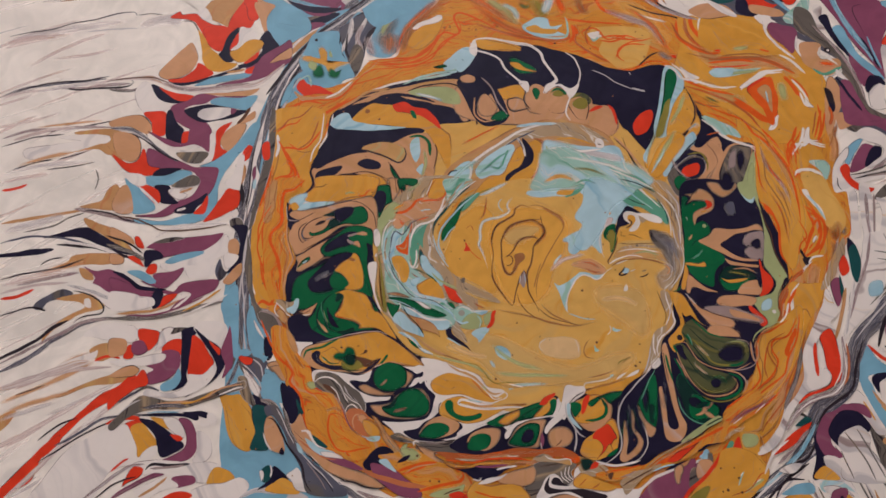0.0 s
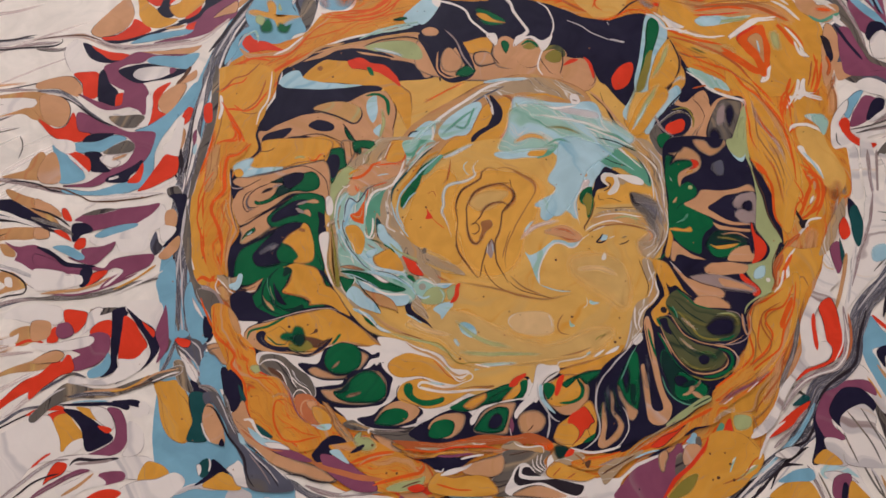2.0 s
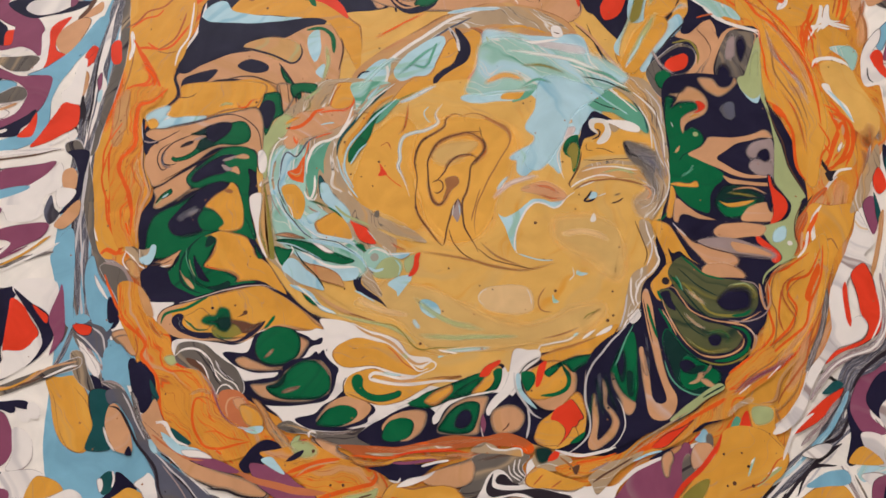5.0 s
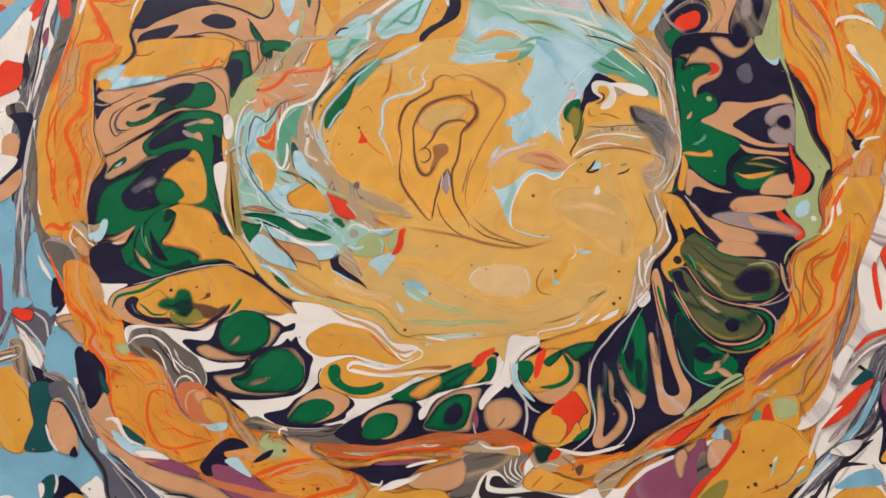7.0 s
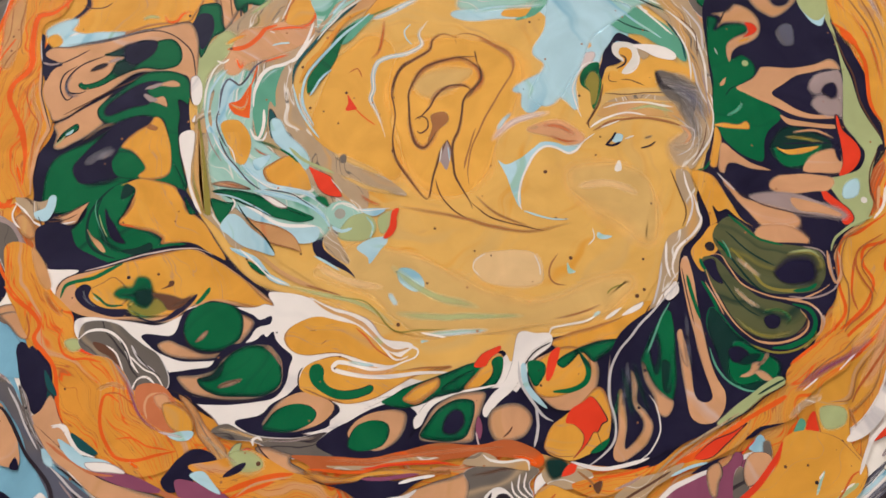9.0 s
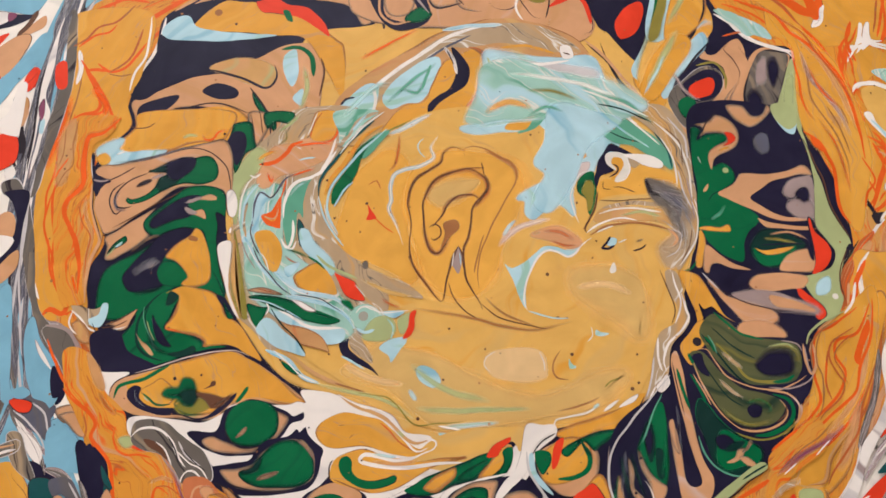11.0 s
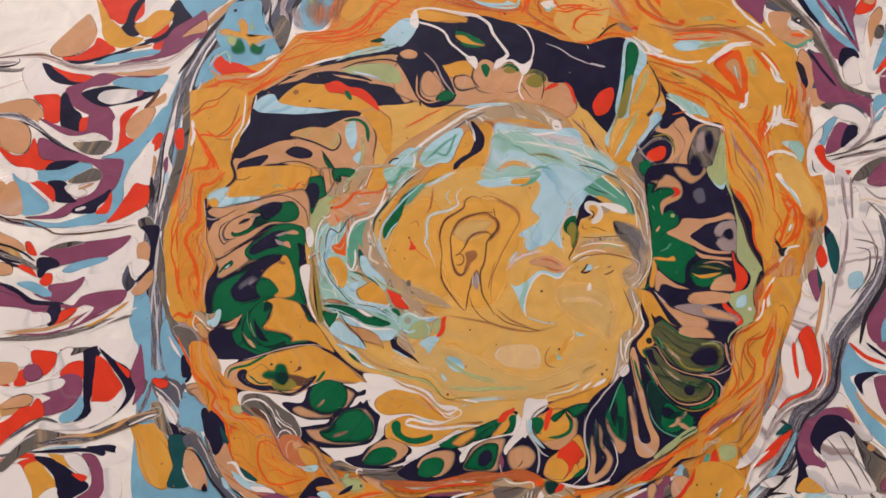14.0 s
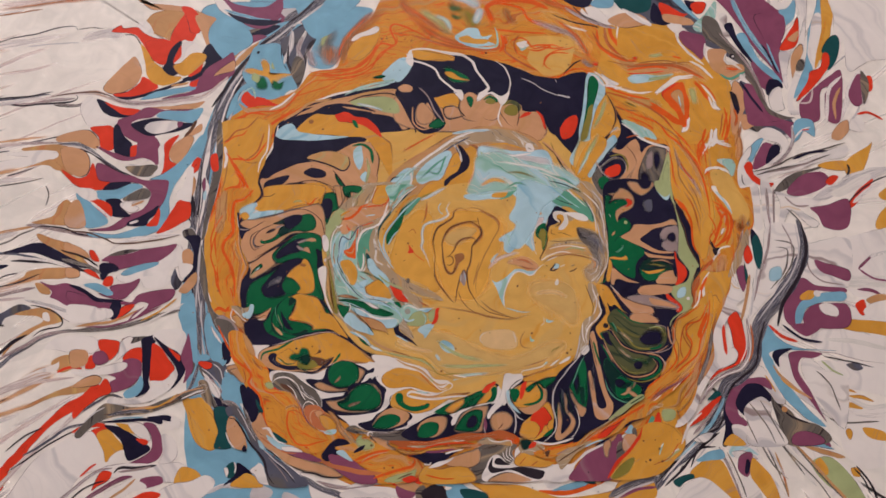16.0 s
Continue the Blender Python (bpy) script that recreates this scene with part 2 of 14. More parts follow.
north = tagged(new("wall_north"), "warm white painted wall with a made-up window opening", "wall", kind="structure")
for b in ((X0 - 0.2, Y1, 0, -1.4, Y1 + 0.2, H), (0.2, Y1, 0, X1 + 0.2, Y1 + 0.2, H), (-1.4, Y1, 0, 0.2, Y1 + 0.2, 0.9), (-1.4, Y1, 2.2, 0.2, Y1 + 0.2, H)):
    part("wall_section", box(*b), WALL, north)
# Unseen window, made up to give the added lamp an opening.
window = tagged(new("unseen_window_1"), "made-up, unseen white framed window with clear glass", "window", kind="structure")
for b in ((-1.4, Y1 + 0.08, 0.9, -1.34, Y1 + 0.14, 2.2), (0.14, Y1 + 0.08, 0.9, 0.2, Y1 + 0.14, 2.2),
          (-1.34, Y1 + 0.08, 0.9, 0.14, Y1 + 0.14, 0.96), (-1.34, Y1 + 0.08, 2.14, 0.14, Y1 + 0.14, 2.2)):
    part("window_frame", box(*b, 0.006), FRAME_PAINT, window)
part("pane", box(-1.34, Y1 + 0.107, 0.96, 0.14, Y1 + 0.113, 2.14), GLASS, window).visible_shadow = False

# ---- the table ----
table = tagged(new("table"), "plain brown wooden table under the painting", "table")
part("tabletop", box(-0.62, -0.42, TABLE - 0.03, 0.68, 0.44, TABLE, 0.004), TABLE_WOOD, table)
for x in (-0.58, 0.58):
    for y in (-0.38, 0.34):
        part("leg", box(x, y, 0, x + 0.06, y + 0.06, TABLE - 0.03, 0.003), TABLE_WOOD, table)

# ---- the painting ----
painting = tagged(new("painting"), "poured acrylic painting with an ochre ring, lying on the table", "painting")
painting.location = (0, 0, FACE)
part("canvas", box(-0.36, -0.27, -0.0198, 0.42, 0.31, 0, 0.002), COTTON, painting, "primed cotton canvas")
STEP = 0.0000016     # each paint film lies this much over the one before it


def spline(flat, closed):
    """A smooth line through the given places (millimetres), as points in metres about 1 mm apart."""
    p = np.array(flat, float).reshape(-1, 2) / 1000
    n = len(p)
    out = []
    for i in range(n if closed else n - 1):
        a, b, c, d = (p[(i + k) % n] if closed else p[min(max(i + k, 0), n - 1)] for k in (-1, 0, 1, 2))
        m = max(3, min(12, int(np.hypot(*(c - b)) / 0.0009)))
        for s in np.arange(m) / m:
            out.append(0.5 * (2 * b + (c - a) * s + (2 * a - 5 * b + 4 * c - d) * s * s + (3 * b - a - 3 * c + d) * s ** 3))
    if not closed:
        out.append(p[-1])
    for q in out:       # paint edges waver a little
        w = noise.noise_vector((q[0] * 160, q[1] * 160, n))
        q += np.array((w[0], w[1])) * 0.0003
    return np.array(out)


CELL = 0.0015
heights = np.zeros((600, 460), int)     # how many films lie on each cell of the canvas


def cells(line, width=0.0, filled=False):
    """The cells of the canvas that a line, or the area inside it, covers."""
    grow = [np.array((dx, dy)) * r for r in ((CELL * 0.7,) if not width else (CELL * 0.7, width)) for dx in (-1, 0, 1) for dy in (-1, 0, 1)]
    at = np.concatenate([line + g for g in grow])
    keys = {(int(i), int(j)) for i, j in ((at + (0.42, 0.33)) / CELL)}
    if filled:
        (x0, y0), (x1, y1) = line.min(0), line.max(0)
        gx, gy = np.meshgrid(np.arange(x0, x1, CELL * 0.8), np.arange(y0, y1, CELL * 0.8), indexing="ij")
        inside = np.zeros(gx.shape, bool)
        for (ax, ay), (bx, by) in zip(line, np.roll(line, -1, 0)):
            if ay != by:
                inside ^= ((ay > gy) != (by > gy)) & (gx < (bx - ax) * (gy - ay) / (by - ay) + ax)
        keys |= {(int((x + 0.42) / CELL), int((y + 0.33) / CELL)) for x, y in zip(gx[inside], gy[inside])}
    keys = np.array([(i, j) for i, j in keys if 0 <= i < 600 and 0 <= j < 460] or [(0, 0)])
    return keys[:, 0], keys[:, 1]


def film(name, points, faces, colour, where, cover=None, flow=None, rim=None, bleed=None):
    """One film of paint, laid on top of whatever lies there already."""
    level = heights[where].max() + 1
    heights[where] = level
    z = 0.00002 + level * STEP
    name = colour.replace("canvas_", "") + "_" + name
    me = bpy.data.meshes.new(name)
    me.from_pydata([(x, y, z + dz) for x, y, dz in points], [], faces)
    if cover is not None:
        me.attributes.new("cover", "FLOAT", "POINT").data.foreach_set("value", np.array(cover, np.float32))
    if flow is not None:
        uv = me.uv_layers.new(name="flow")
        corner = np.zeros(len(me.loops), int)
        me.loops.foreach_get("vertex_index", corner)
        uv.data.foreach_set("uv", np.array(flow, np.float32)[corner].ravel())
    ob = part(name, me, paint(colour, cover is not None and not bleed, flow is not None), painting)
    if rim:
        me.materials.append(paint(rim[0]))
        for f in me.polygons[rim[1]:]:
            f.material_index = 1
    if bleed:
        me.materials.append(paint(bleed[0], True))
        for f in me.polygons[bleed[1]:]:
            f.material_index = len(me.materials) - 1
    return ob


RIMS = {"pine": "green", "tan": "ink", "ochre": "brown", "camel": "brown", "green": "pine", "blue": "slate", "aqua": "ice", "red": "ink", "plum": "ink",
        "white": "mauve", "silk": "stone", "olive": "pine", "sage": "stone", "petrol": "ink", "stone": "lilac"}


# paint that the neighbours bleed into, inside the ring
BLEEDS = {"tan": "stone", "green": "pine", "olive": "pine", "pine": "navy", "ochre": "brown", "camel": "brown"}


def pool(colour, *flat):
    """A flat pool of paint inside a smooth closed line, with its edge turned down to the paint below,
    and a hair-thin seam of another paint along stretches of the edge."""
    line = spline(flat, True)
    n = len(line)
    points = [(x, y, 0) for x, y in line] + [(x, y, -0.000003) for x, y in line]
    faces = [list(range(n))] + [(i, i + n, (i + 1) % n + n, (i + 1) % n) for i in range(n)]
    rim = None
    if colour in RIMS and np.ptp(line, axis=0).max() < 0.2:
        way = np.roll(line, -1, 0) - np.roll(line, 1, 0)
        way /= np.maximum(np.hypot(way[:, 0], way[:, 1]), 1e-9)[:, None]
        side = np.stack([-way[:, 1], way[:, 0]], 1)
        w = np.array([max(0.0, 0.00004 + 0.0006 * noise.noise((x * 70, y * 70, len(flat)))) for x, y in line])[:, None]
        points += [(x, y, STEP * 0.4) for x, y in line + side * w * 0.5] + [(x, y, STEP * 0.4) for x, y in line - side * w * 0.5]
        seam = [(2 * n + i, 2 * n + (i + 1) % n, 3 * n + (i + 1) % n, 3 * n + i) for i in range(n) if w[i] > 0 or w[(i + 1) % n] > 0]
        rim = (RIMS[colour], len(faces))
        faces += seam
    cover = None
    if colour in BLEEDS and np.hypot(*(line.mean(0) - CENTRE)) < 0.135 and np.ptp(line, axis=0).max() < 0.09:
        x, y = line.T
        turn = 1 if (x * np.roll(y, -1) - y * np.roll(x, -1)).sum() > 0 else -1
        w = np.array([min(0.0012, max(0.0, 0.0005 + 0.0016 * noise.noise((x * 45, y * 45, 7.7)))) for x, y in line])[:, None]
        first = len(points)
        points += [(*q, STEP * 0.3) for q in line] + [(*q, STEP * 0.3) for q in line + side * turn * w * 0.5] + [(*q, STEP * 0.3) for q in line + side * turn * w]
        cover = [1.0] * first + [c * min(1.0, float(v) / 0.0008) for c in (0.8, 0.4, 0.0) for v in w[:, 0]]
        bleed = (BLEEDS[colour], len(faces))
        faces += [(first + k * n + i, first + k * n + (i + 1) % n, first + k * n + n + (i + 1) % n, first + k * n + n + i)
                  for k in range(2) for i in range(n) if w[i] > 0.0003 and w[(i + 1) % n] > 0.0003]
        film("pool", points, faces, colour, cells(line, filled=True), rim=rim, cover=cover, bleed=bleed)
    else:
        film("pool", points, faces, colour, cells(line, filled=True), rim=rim)


def soft_pool(colour, feather, *flat):
    """A pool whose rim, of the given width, blends into the paint round it."""
    line = spline(flat, True)
    n = len(line)
    way = np.roll(line, -1, 0) - np.roll(line, 1, 0)
    way /= np.maximum(np.hypot(way[:, 0], way[:, 1]), 1e-9)[:, None]
    x, y = line.T
    turn = 1 if (x * np.roll(y, -1) - y * np.roll(x, -1)).sum() > 0 else -1
    out = np.stack([way[:, 1], -way[:, 0]], 1) * turn
    for k in range(n):      # the edge runs out in tongues, here wide, there tight
        out[k] *= 0.00012 + feather / 1000 * (0.25 + 1.6 * max(0.0, 0.35 + noise.noise((line[k][0] * 75, line[k][1] * 75, 1.7))))
        w = noise.noise_vector((line[k][0] * 85, line[k][1] * 85, 5.1))
        line[k] += np.array((w[0], w[1])) * min(0.0007, feather * 0.0006)
    rings = [line + out, line + out * 0.6, line + out * 0.15, line - out * 0.3]
    points = [(*q, 0) for r in rings for q in r]
    faces = [(k * n + i, k * n + (i + 1) % n, k * n + n + (i + 1) % n, k * n + n + i) for k in range(3) for i in range(n)]
    faces.append(list(range(3 * n, 4 * n)))
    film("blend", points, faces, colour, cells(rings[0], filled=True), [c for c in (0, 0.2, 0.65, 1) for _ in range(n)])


def blend(colour, *flat):
    """A pool whose edge thins out into the paint round it."""
    line = spline(flat, True)
    n, mid = len(line), line.mean(0)
    rings = [mid + (line - mid) * k for k in (1.15, 0.9, 0.65, 0.35)]
    points = [(x, y, 0) for r in rings for x, y in r] + [(*mid, 0)]
    cover = [c for c in (0, 0.55, 0.95, 1) for _ in range(n)] + [1]
    faces = [(k * n + i, k * n + (i + 1) % n, k * n + n + (i + 1) % n, k * n + n + i) for k in range(3) for i in range(n)]
    faces += [(3 * n + i, 3 * n + (i + 1) % n, 4 * n) for i in range(n)]
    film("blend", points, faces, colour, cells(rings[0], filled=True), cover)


def ribbon(flat, width, across, ends):
    line = spline(flat, False)
    n = len(line)
    way = np.gradient(line, axis=0)
    way /= np.maximum(np.hypot(way[:, 0], way[:, 1]), 1e-9)[:, None]
    side = np.stack([-way[:, 1], way[:, 0]], 1)
    s = np.linspace(0, 1, n)
    half = width / 2000 * (ends + (1 - ends) * np.clip(np.sin(np.pi * s) * 1.8, 0, 1))
    half *= np.array([1 + 0.25 * noise.noise((x * 120, y * 120, 3.3)) for x, y in line])
    points = [(*(line[i] + side[i] * half[i] * a), 0) for i in range(n) for a in across]
    w = len(across)
    faces = [(i * w + k, i * w + k + 1, i * w + w + k + 1, i * w + w + k) for i in range(n - 1) for k in range(w - 1)]
    length = np.concatenate([[0], np.cumsum(np.hypot(*np.diff(line, axis=0).T))])
    shift = line[0, 0] * 977 % 7
    flow = [(shift + length[i] * 35, shift * 3 + a * width * 0.7) for i in range(n) for a in across]
    return points, faces, s, flow, cells(line, width / 2000)


def streak(colour, width, *flat):
    """A drawn-out thread of paint that tapers to its ends; a wide one is combed into finer threads."""
    points, faces, _, flow, where = ribbon(flat, width, (-1, 0, 1), 0.25)
    film("streak", points, faces, colour, where, flow=flow if width > 1.3 and colour in COMBED else None)


def smear(colour, width, *flat):
    """A streak with edges and ends that thin out."""
    points, faces, s, flow, where = ribbon(flat, width * 1.35, (-1, -0.5, 0, 0.5, 1), 0.5)
    end = np.sin(np.pi * s) ** 0.8
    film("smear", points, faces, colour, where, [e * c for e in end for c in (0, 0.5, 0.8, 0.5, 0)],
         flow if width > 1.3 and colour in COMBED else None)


def wisps(seed):
    """Faint threads of thinned paint on the white fields either side, combed outwards and down."""
    rnd = random.Random(seed)
    for k in range(150):
        y = rnd.uniform(-150, 170)
        if k % 2:
            x, way = rnd.uniform(-250, -150), math.pi + 0.25 + 0.45 * (1 - (y + 150) / 320)
        else:
            x, way = rnd.uniform(190, 300), 0.15 + 0.0055 * y if y > -20 else -0.15 + 0.007 * y
        long, bend = rnd.uniform(20, 80), rnd.uniform(-0.2, 0.2)
        flat = [f for t in (0, 0.33, 0.67, 1) for f in (x + long * t * math.cos(way + bend * t), y + long * t * math.sin(way + bend * t))]
        smear(rnd.choice(("pale", "pale", "white", "lilac", "blush")), rnd.uniform(0.6, 3.0), *flat)


def pinholes(seed, count):
    """Pinholes scattered over the ring and the swirl, where air bubbles burst."""
    rnd = random.Random(seed)
    for _ in range(count):
        a, r = rnd.uniform(0, math.tau), 160 * math.sqrt(rnd.uniform(0, 1))
        dot(rnd.choice(("brown", "brown", "ink")), 1000 * CENTRE[0] + r * 1.05 * math.cos(a), 1000 * CENTRE[1] + 15 + r * 0.95 * math.sin(a), rnd.uniform(0.14, 0.36))


def dot(colour, x, y, r):
    """A pinhole where an air bubble burst."""
    ring = np.array([(x + r * math.cos(a), y + r * math.sin(a)) for a in np.arange(10) * math.tau / 10]) / 1000
    film("pinhole", [(*q, 0) for q in ring], [list(range(10))], colour, cells(ring))



# base fields
pool("canvas_white", -357,-267, -340,-268, 30,-268, 400,-268, 417,-267, 418,-250, 418,20, 418,290, 417,307, 400,308, 30,308, -340,308, -357,307, -358,290, -358,20, -358,-250)
wisps(11)
pool("blue", -22.1,170.2, -47.7,139.5, -58.3,98.9, -87.1,87.1, -94.4,48, -96.4,6.8, -91.3,-31.5, -85.1,-53.7, -69,-85.2, -46.5,-109.9, -30.7,-124, -91,-126.8, -98.2,-107.7, -102.3,-90.4, -102.7,-67.1, -104.9,-42.7, -108.6,-19.9, -106.6,6.9, -107,38.4, -103.1,75.2, -90.7,110.6, -79.6,132.8, -75.8,172.1)
pool("ring", -97.5,-11.2, -97.6,9.9, -95.6,35, -91.7,58, -91.2,80.2, -87.2,87.8, -70.7,97.4, -52.3,102.4, -41.9,114.9, -27.8,117.1, -24.3,127.4, -17.2,140.5, -6.1,151.8, 3.5,167.4, 36.1,172.3, 71.8,175.1, 106.5,165.9, 127.4,152.7, 141.4,138.5, 162.8,137.8, 173.3,125.6, 181.6,110.9, 192.3,103.5, 199.7,82.5, 199.6,56, 199.6,33.8, 198.5,12.5, 193.1,0.7, 184.2,-7.8, 179.8,-27.5, 171.9,-46.5, 160.9,-67.3, 149.9,-82.4, 144.4,-94.6, 139,-106.6, 124.4,-116, 109.4,-120.7, 73.9,-109.7, 44.3,-107, 19.1,-120.1, 4.2,-119.1, -21,-114.5, -36.5,-106.2, -57.9,-92.8, -68.2,-77.6, -75.8,-67.1, -80.1,-48.3, -84.3,-31.5, -91.9,-25.8)
pool("navy", -61.9,80.3, -63.4,69.3, -68.2,60.2, -70.7,47.7, -72.7,37.9, -79.9,24.6, -80.6,18.4, -76.3,8.1, -74.3,-3.1, -78.1,-11.9, -77.8,-23, -73.2,-31.6, -74.5,-42.8, -68.3,-52.4, -62.3,-59.2, -54.3,-67.1, -35.1,-78.8, -21.8,-86.4, -1,-95.6, 29.6,-94.2, 54.8,-95.6, 69.6,-99.2, 86.9,-100.8, 97.4,-94.8, 115.9,-84.9, 129.4,-76.9, 140.4,-60.8, 147.5,-46.4, 157.2,-32.9, 164.2,-16.2, 164.1,4, 160.3,19, 158.4,34.4, 158.8,56.1, 149.7,60.2, 137.9,69.7, 128.6,91, 120.1,104.6, 104.4,103.5, 83.5,108, 65.6,116.8, 44.2,123.3, 16.1,121.9, 3.6,109, -14.9,101.5, -30.3,98.3, -45.5,91.5, -56,85.4)
pool("middle", -31.3,37.3, -35.7,15.3, -34.2,-8.8, -32.4,-26.2, -23.2,-37.5, -10.8,-48.5, 4,-56.6, 17.2,-67.2, 45.8,-68.5, 71.9,-65.9, 95.9,-56.8, 102.8,-43.5, 109.2,-27.1, 115.3,-7.2, 117.8,16.5, 113.3,41.4, 100.6,59.4, 87.3,76.4, 64,85.5, 33.9,82.7, 12.7,74.6, -8.3,71.6, -19.9,53.4)

# top left corner between the bands
pool("blue", -103.5,164.9, -104,145.1, -101.1,134.2, -95.3,127.9, -84.3,131.4, -72,139.5, -60.9,143.8, -48.3,152, -43.9,162.9)
pool("stone", -91.5,140, -90.1,146.6, -85,149.2, -79.6,145.9, -69.3,149.5, -60.8,154.3, -65,147, -73.7,141.8, -86.5,138.4)
streak("camel", 2.29, -87.6,144.6, -83.6,143.7, -80.5,145.9)
pool("navy", -91.5,140, -86.7,140.7, -76.5,144.3, -64.4,148.6, -61,146.9, -73.6,139.5, -86.4,138)
pool("plum", -109.1,103.8, -100.9,118.3, -85.7,128.4, -73.4,137.6, -68.8,140.9, -77.6,142, -91,134.6, -102.9,122.8, -111.9,115.6)
pool("plum", -89.9,160.4, -79.3,151.4, -67.7,148.7, -54.8,152.2, -50.2,159.2)
pool("camel", -99.6,117.5, -90.4,126.3, -77.2,135.8, -73.4,136.4, -82.2,124.5, -92.7,116.2)
streak("slate", 8.26, -45.3,159, -57.7,144.5, -69.9,132.5, -80.2,119.6, -87.2,106.9, -92.9,92.6, -97.1,76.8, -98.7,61.5)
streak("slate", 6.30, -72.7,126.9, -81.3,113.3, -87.2,99.6, -91,85.4, -93.8,68.2)
streak("white", 1.60, -71.9,138.7, -79.6,133.6, -87,124.7, -91,115.1, -98.4,107.9, -108.7,100.1)
streak("lilac", 1.28, -48.3,153.2, -60.7,141.5, -73.1,131.8, -81.7,118.5, -88.8,106.9, -95.3,91.9)
streak("ink", 1.92, -60.9,143.8, -73.2,133.4, -84.9,117.9, -93.2,103.4, -98.7,94.5)
streak("white", 0.94, -80.1,117.7, -86.4,105, -90.7,92.5, -94.3,73.3, -95.7,61.4)
streak("lilac", 0.94, -75.7,113.9, -83.4,99.5, -88.5,85.4, -91.7,68.1)
streak("ink", 1.26, -75,123.2, -81.8,111.1, -87.9,96, -91.8,80.2, -93.8,68.2)
pool("lilac", -60.1,159.5, -54.8,151.4, -44.8,147.2, -37.7,147.7, -32.2,158.6)
streak("plum", 1.96, -50.9,152.1, -44.9,149.5, -39.2,152.9)
pool("slate", -61,135.3, -57.1,122.7, -54.1,114.1, -50.2,104.1, -46.5,112.4, -44.5,124.3, -41.7,134.8, -35,143.8, -33.7,152.7, -43.3,150.3, -50.6,146.6, -56.8,140.6)
streak("lilac", 2.90, -53.8,144.3, -54.5,134, -58,121.6)
streak("lilac", 2.24, -44.7,145.2, -49.1,133.8, -50.7,120.7, -52.2,113.3)
streak("ink", 2.56, -60.2,132.2, -60.3,122.8, -56.2,117.1)
streak("ink", 2.57, -39.1,149, -37.4,139.2, -42.6,133.6, -46.9,122.4)
streak("mauve", 2.57, -47.7,139.5, -49.9,131.2, -46.9,122.4)
streak("ink", 1.27, -55.5,134, -55.9,122.7, -52.2,113.3, -50.2,105.2)
pool("stone", -50.9,126.3, -53.7,117, -50.2,104.5, -46.5,112.4, -46.3,122.4)
pool("blue", -61,135.3, -70.1,135.6, -75.8,133.4, -79,124.4, -82.2,115.9, -77.6,105.9, -73.5,100.7, -66.1,98, -60.8,99, -54.8,103.2, -50.2,105.2, -54.1,114.1, -57.9,120.1, -60,127.7)
blend("ochre", -71.8,123.1, -69.4,124.9, -66.6,121.1, -65.5,114.4, -59.2,115, -53.5,114.1, -59.1,111.7, -64.5,108.1, -68,113, -78.3,115.8, -80.8,118.5, -77,119.5, -70.5,117.5)
blend("green", -72.9,105.4, -74.1,110.2, -69.9,113.8, -67.4,108.2, -68.1,104.9)
blend("green", -65,106.3, -64,110.7, -60.1,108, -57.7,109.8, -59.3,104.7, -62.4,104.1)
blend("sage", -75.8,116.1, -71.8,113.8, -72.8,109.4, -76.5,112.1)
blend("sage", -65.2,119.2, -64.8,122.9, -63.2,118)
dot("ink", -73.3,130, 0.97)
dot("ochre", -68.2,121.2, 0.64)
pool("red", -82.1,98.8, -79.4,104.1, -75.7,100.8, -69,99.2, -63.7,95.5, -59.3,93.2, -70.5,94.2, -77.4,93.6)
streak("tan", 2.81, -83.2,95.9, -78.1,91.5, -70.3,91.3, -58,93.6, -50.7,101.6)
streak("white", 1.25, -65.7,91.2, -58.1,95.3, -51.6,101.6)
streak("aqua", 1.26, -81.2,103.1, -76,105.9, -74,99.3)
pool("blue", -87.3,89.6, -84.6,94.2, -83.1,103.1, -76.1,107.3, -81,108.5, -87.2,99.6, -90.2,87.2)

# washed brown smear beside the dark wing
pool("blue", -32.2,158.6, -35.1,146.9, -41,133.6, -43.7,120.5, -30.9,117.2, -21.8,131.1, -14.1,144.3, -6.2,157.7)
smear("stone", 8.33, -28.6,144.7, -33.1,135.3, -37.5,124.1)
smear("brown", 9.53, -30.8,133.3, -31.2,125.8, -31.6,118.3)
smear("mauve", 5.09, -44.2,131.8, -42.2,122.3, -39.8,117.4)
smear("sage", 3.21, -30.2,144.8, -34.8,137.2, -36.2,131.6)
smear("brown", 7.04, 3.5,157.4, -10.9,146.9, -20.3,134.9, -23.2,121.8)
smear("rust", 3.20, -4.6,155.7, -17.3,143.2, -24.4,131.2, -27.2,118.2)
pool("ochre", -20,123.6, -21.1,127.4, -17.1,134, -7.6,140.3, -1.2,142.8, -4.4,132.5, -9.6,125.2, -15.3,121.6)
smear("brown", 3.82, -21.3,138.8, -22.4,129.3, -24.1,120)
pool("white", -18.7,135.6, -15.6,139.3, -7.6,143, -3.5,145.1, -1.9,142.8, -4.4,139.8, -12.4,137.7, -16.2,135.5)

# flow lines in the band
streak("orange", 1.27, -39.7,115.2, -27.7,116, -16.7,116.8, -7.4,125.1, -1.2,132.5, 5.2,131.1, 7.7,133.3, 4.5,142.6, 8.3,145.9, 19.5,140.2, 32,131.5)
streak("orange", 0.94, -43.4,113.1, -30.7,112, -15.1,113.8, -5.8,119.5, 3.6,129.7, 8.3,131.8)
streak("orange", 0.95, -38.7,113.7, -21.4,115.1, -10.5,120.3, -4.3,130.7, -2.1,135.1)
streak("orange", 0.62, -69.9,85, -57.9,91.8, -43.1,107.6, -27.5,109.8, -8.9,112.9, 3.6,115.5)
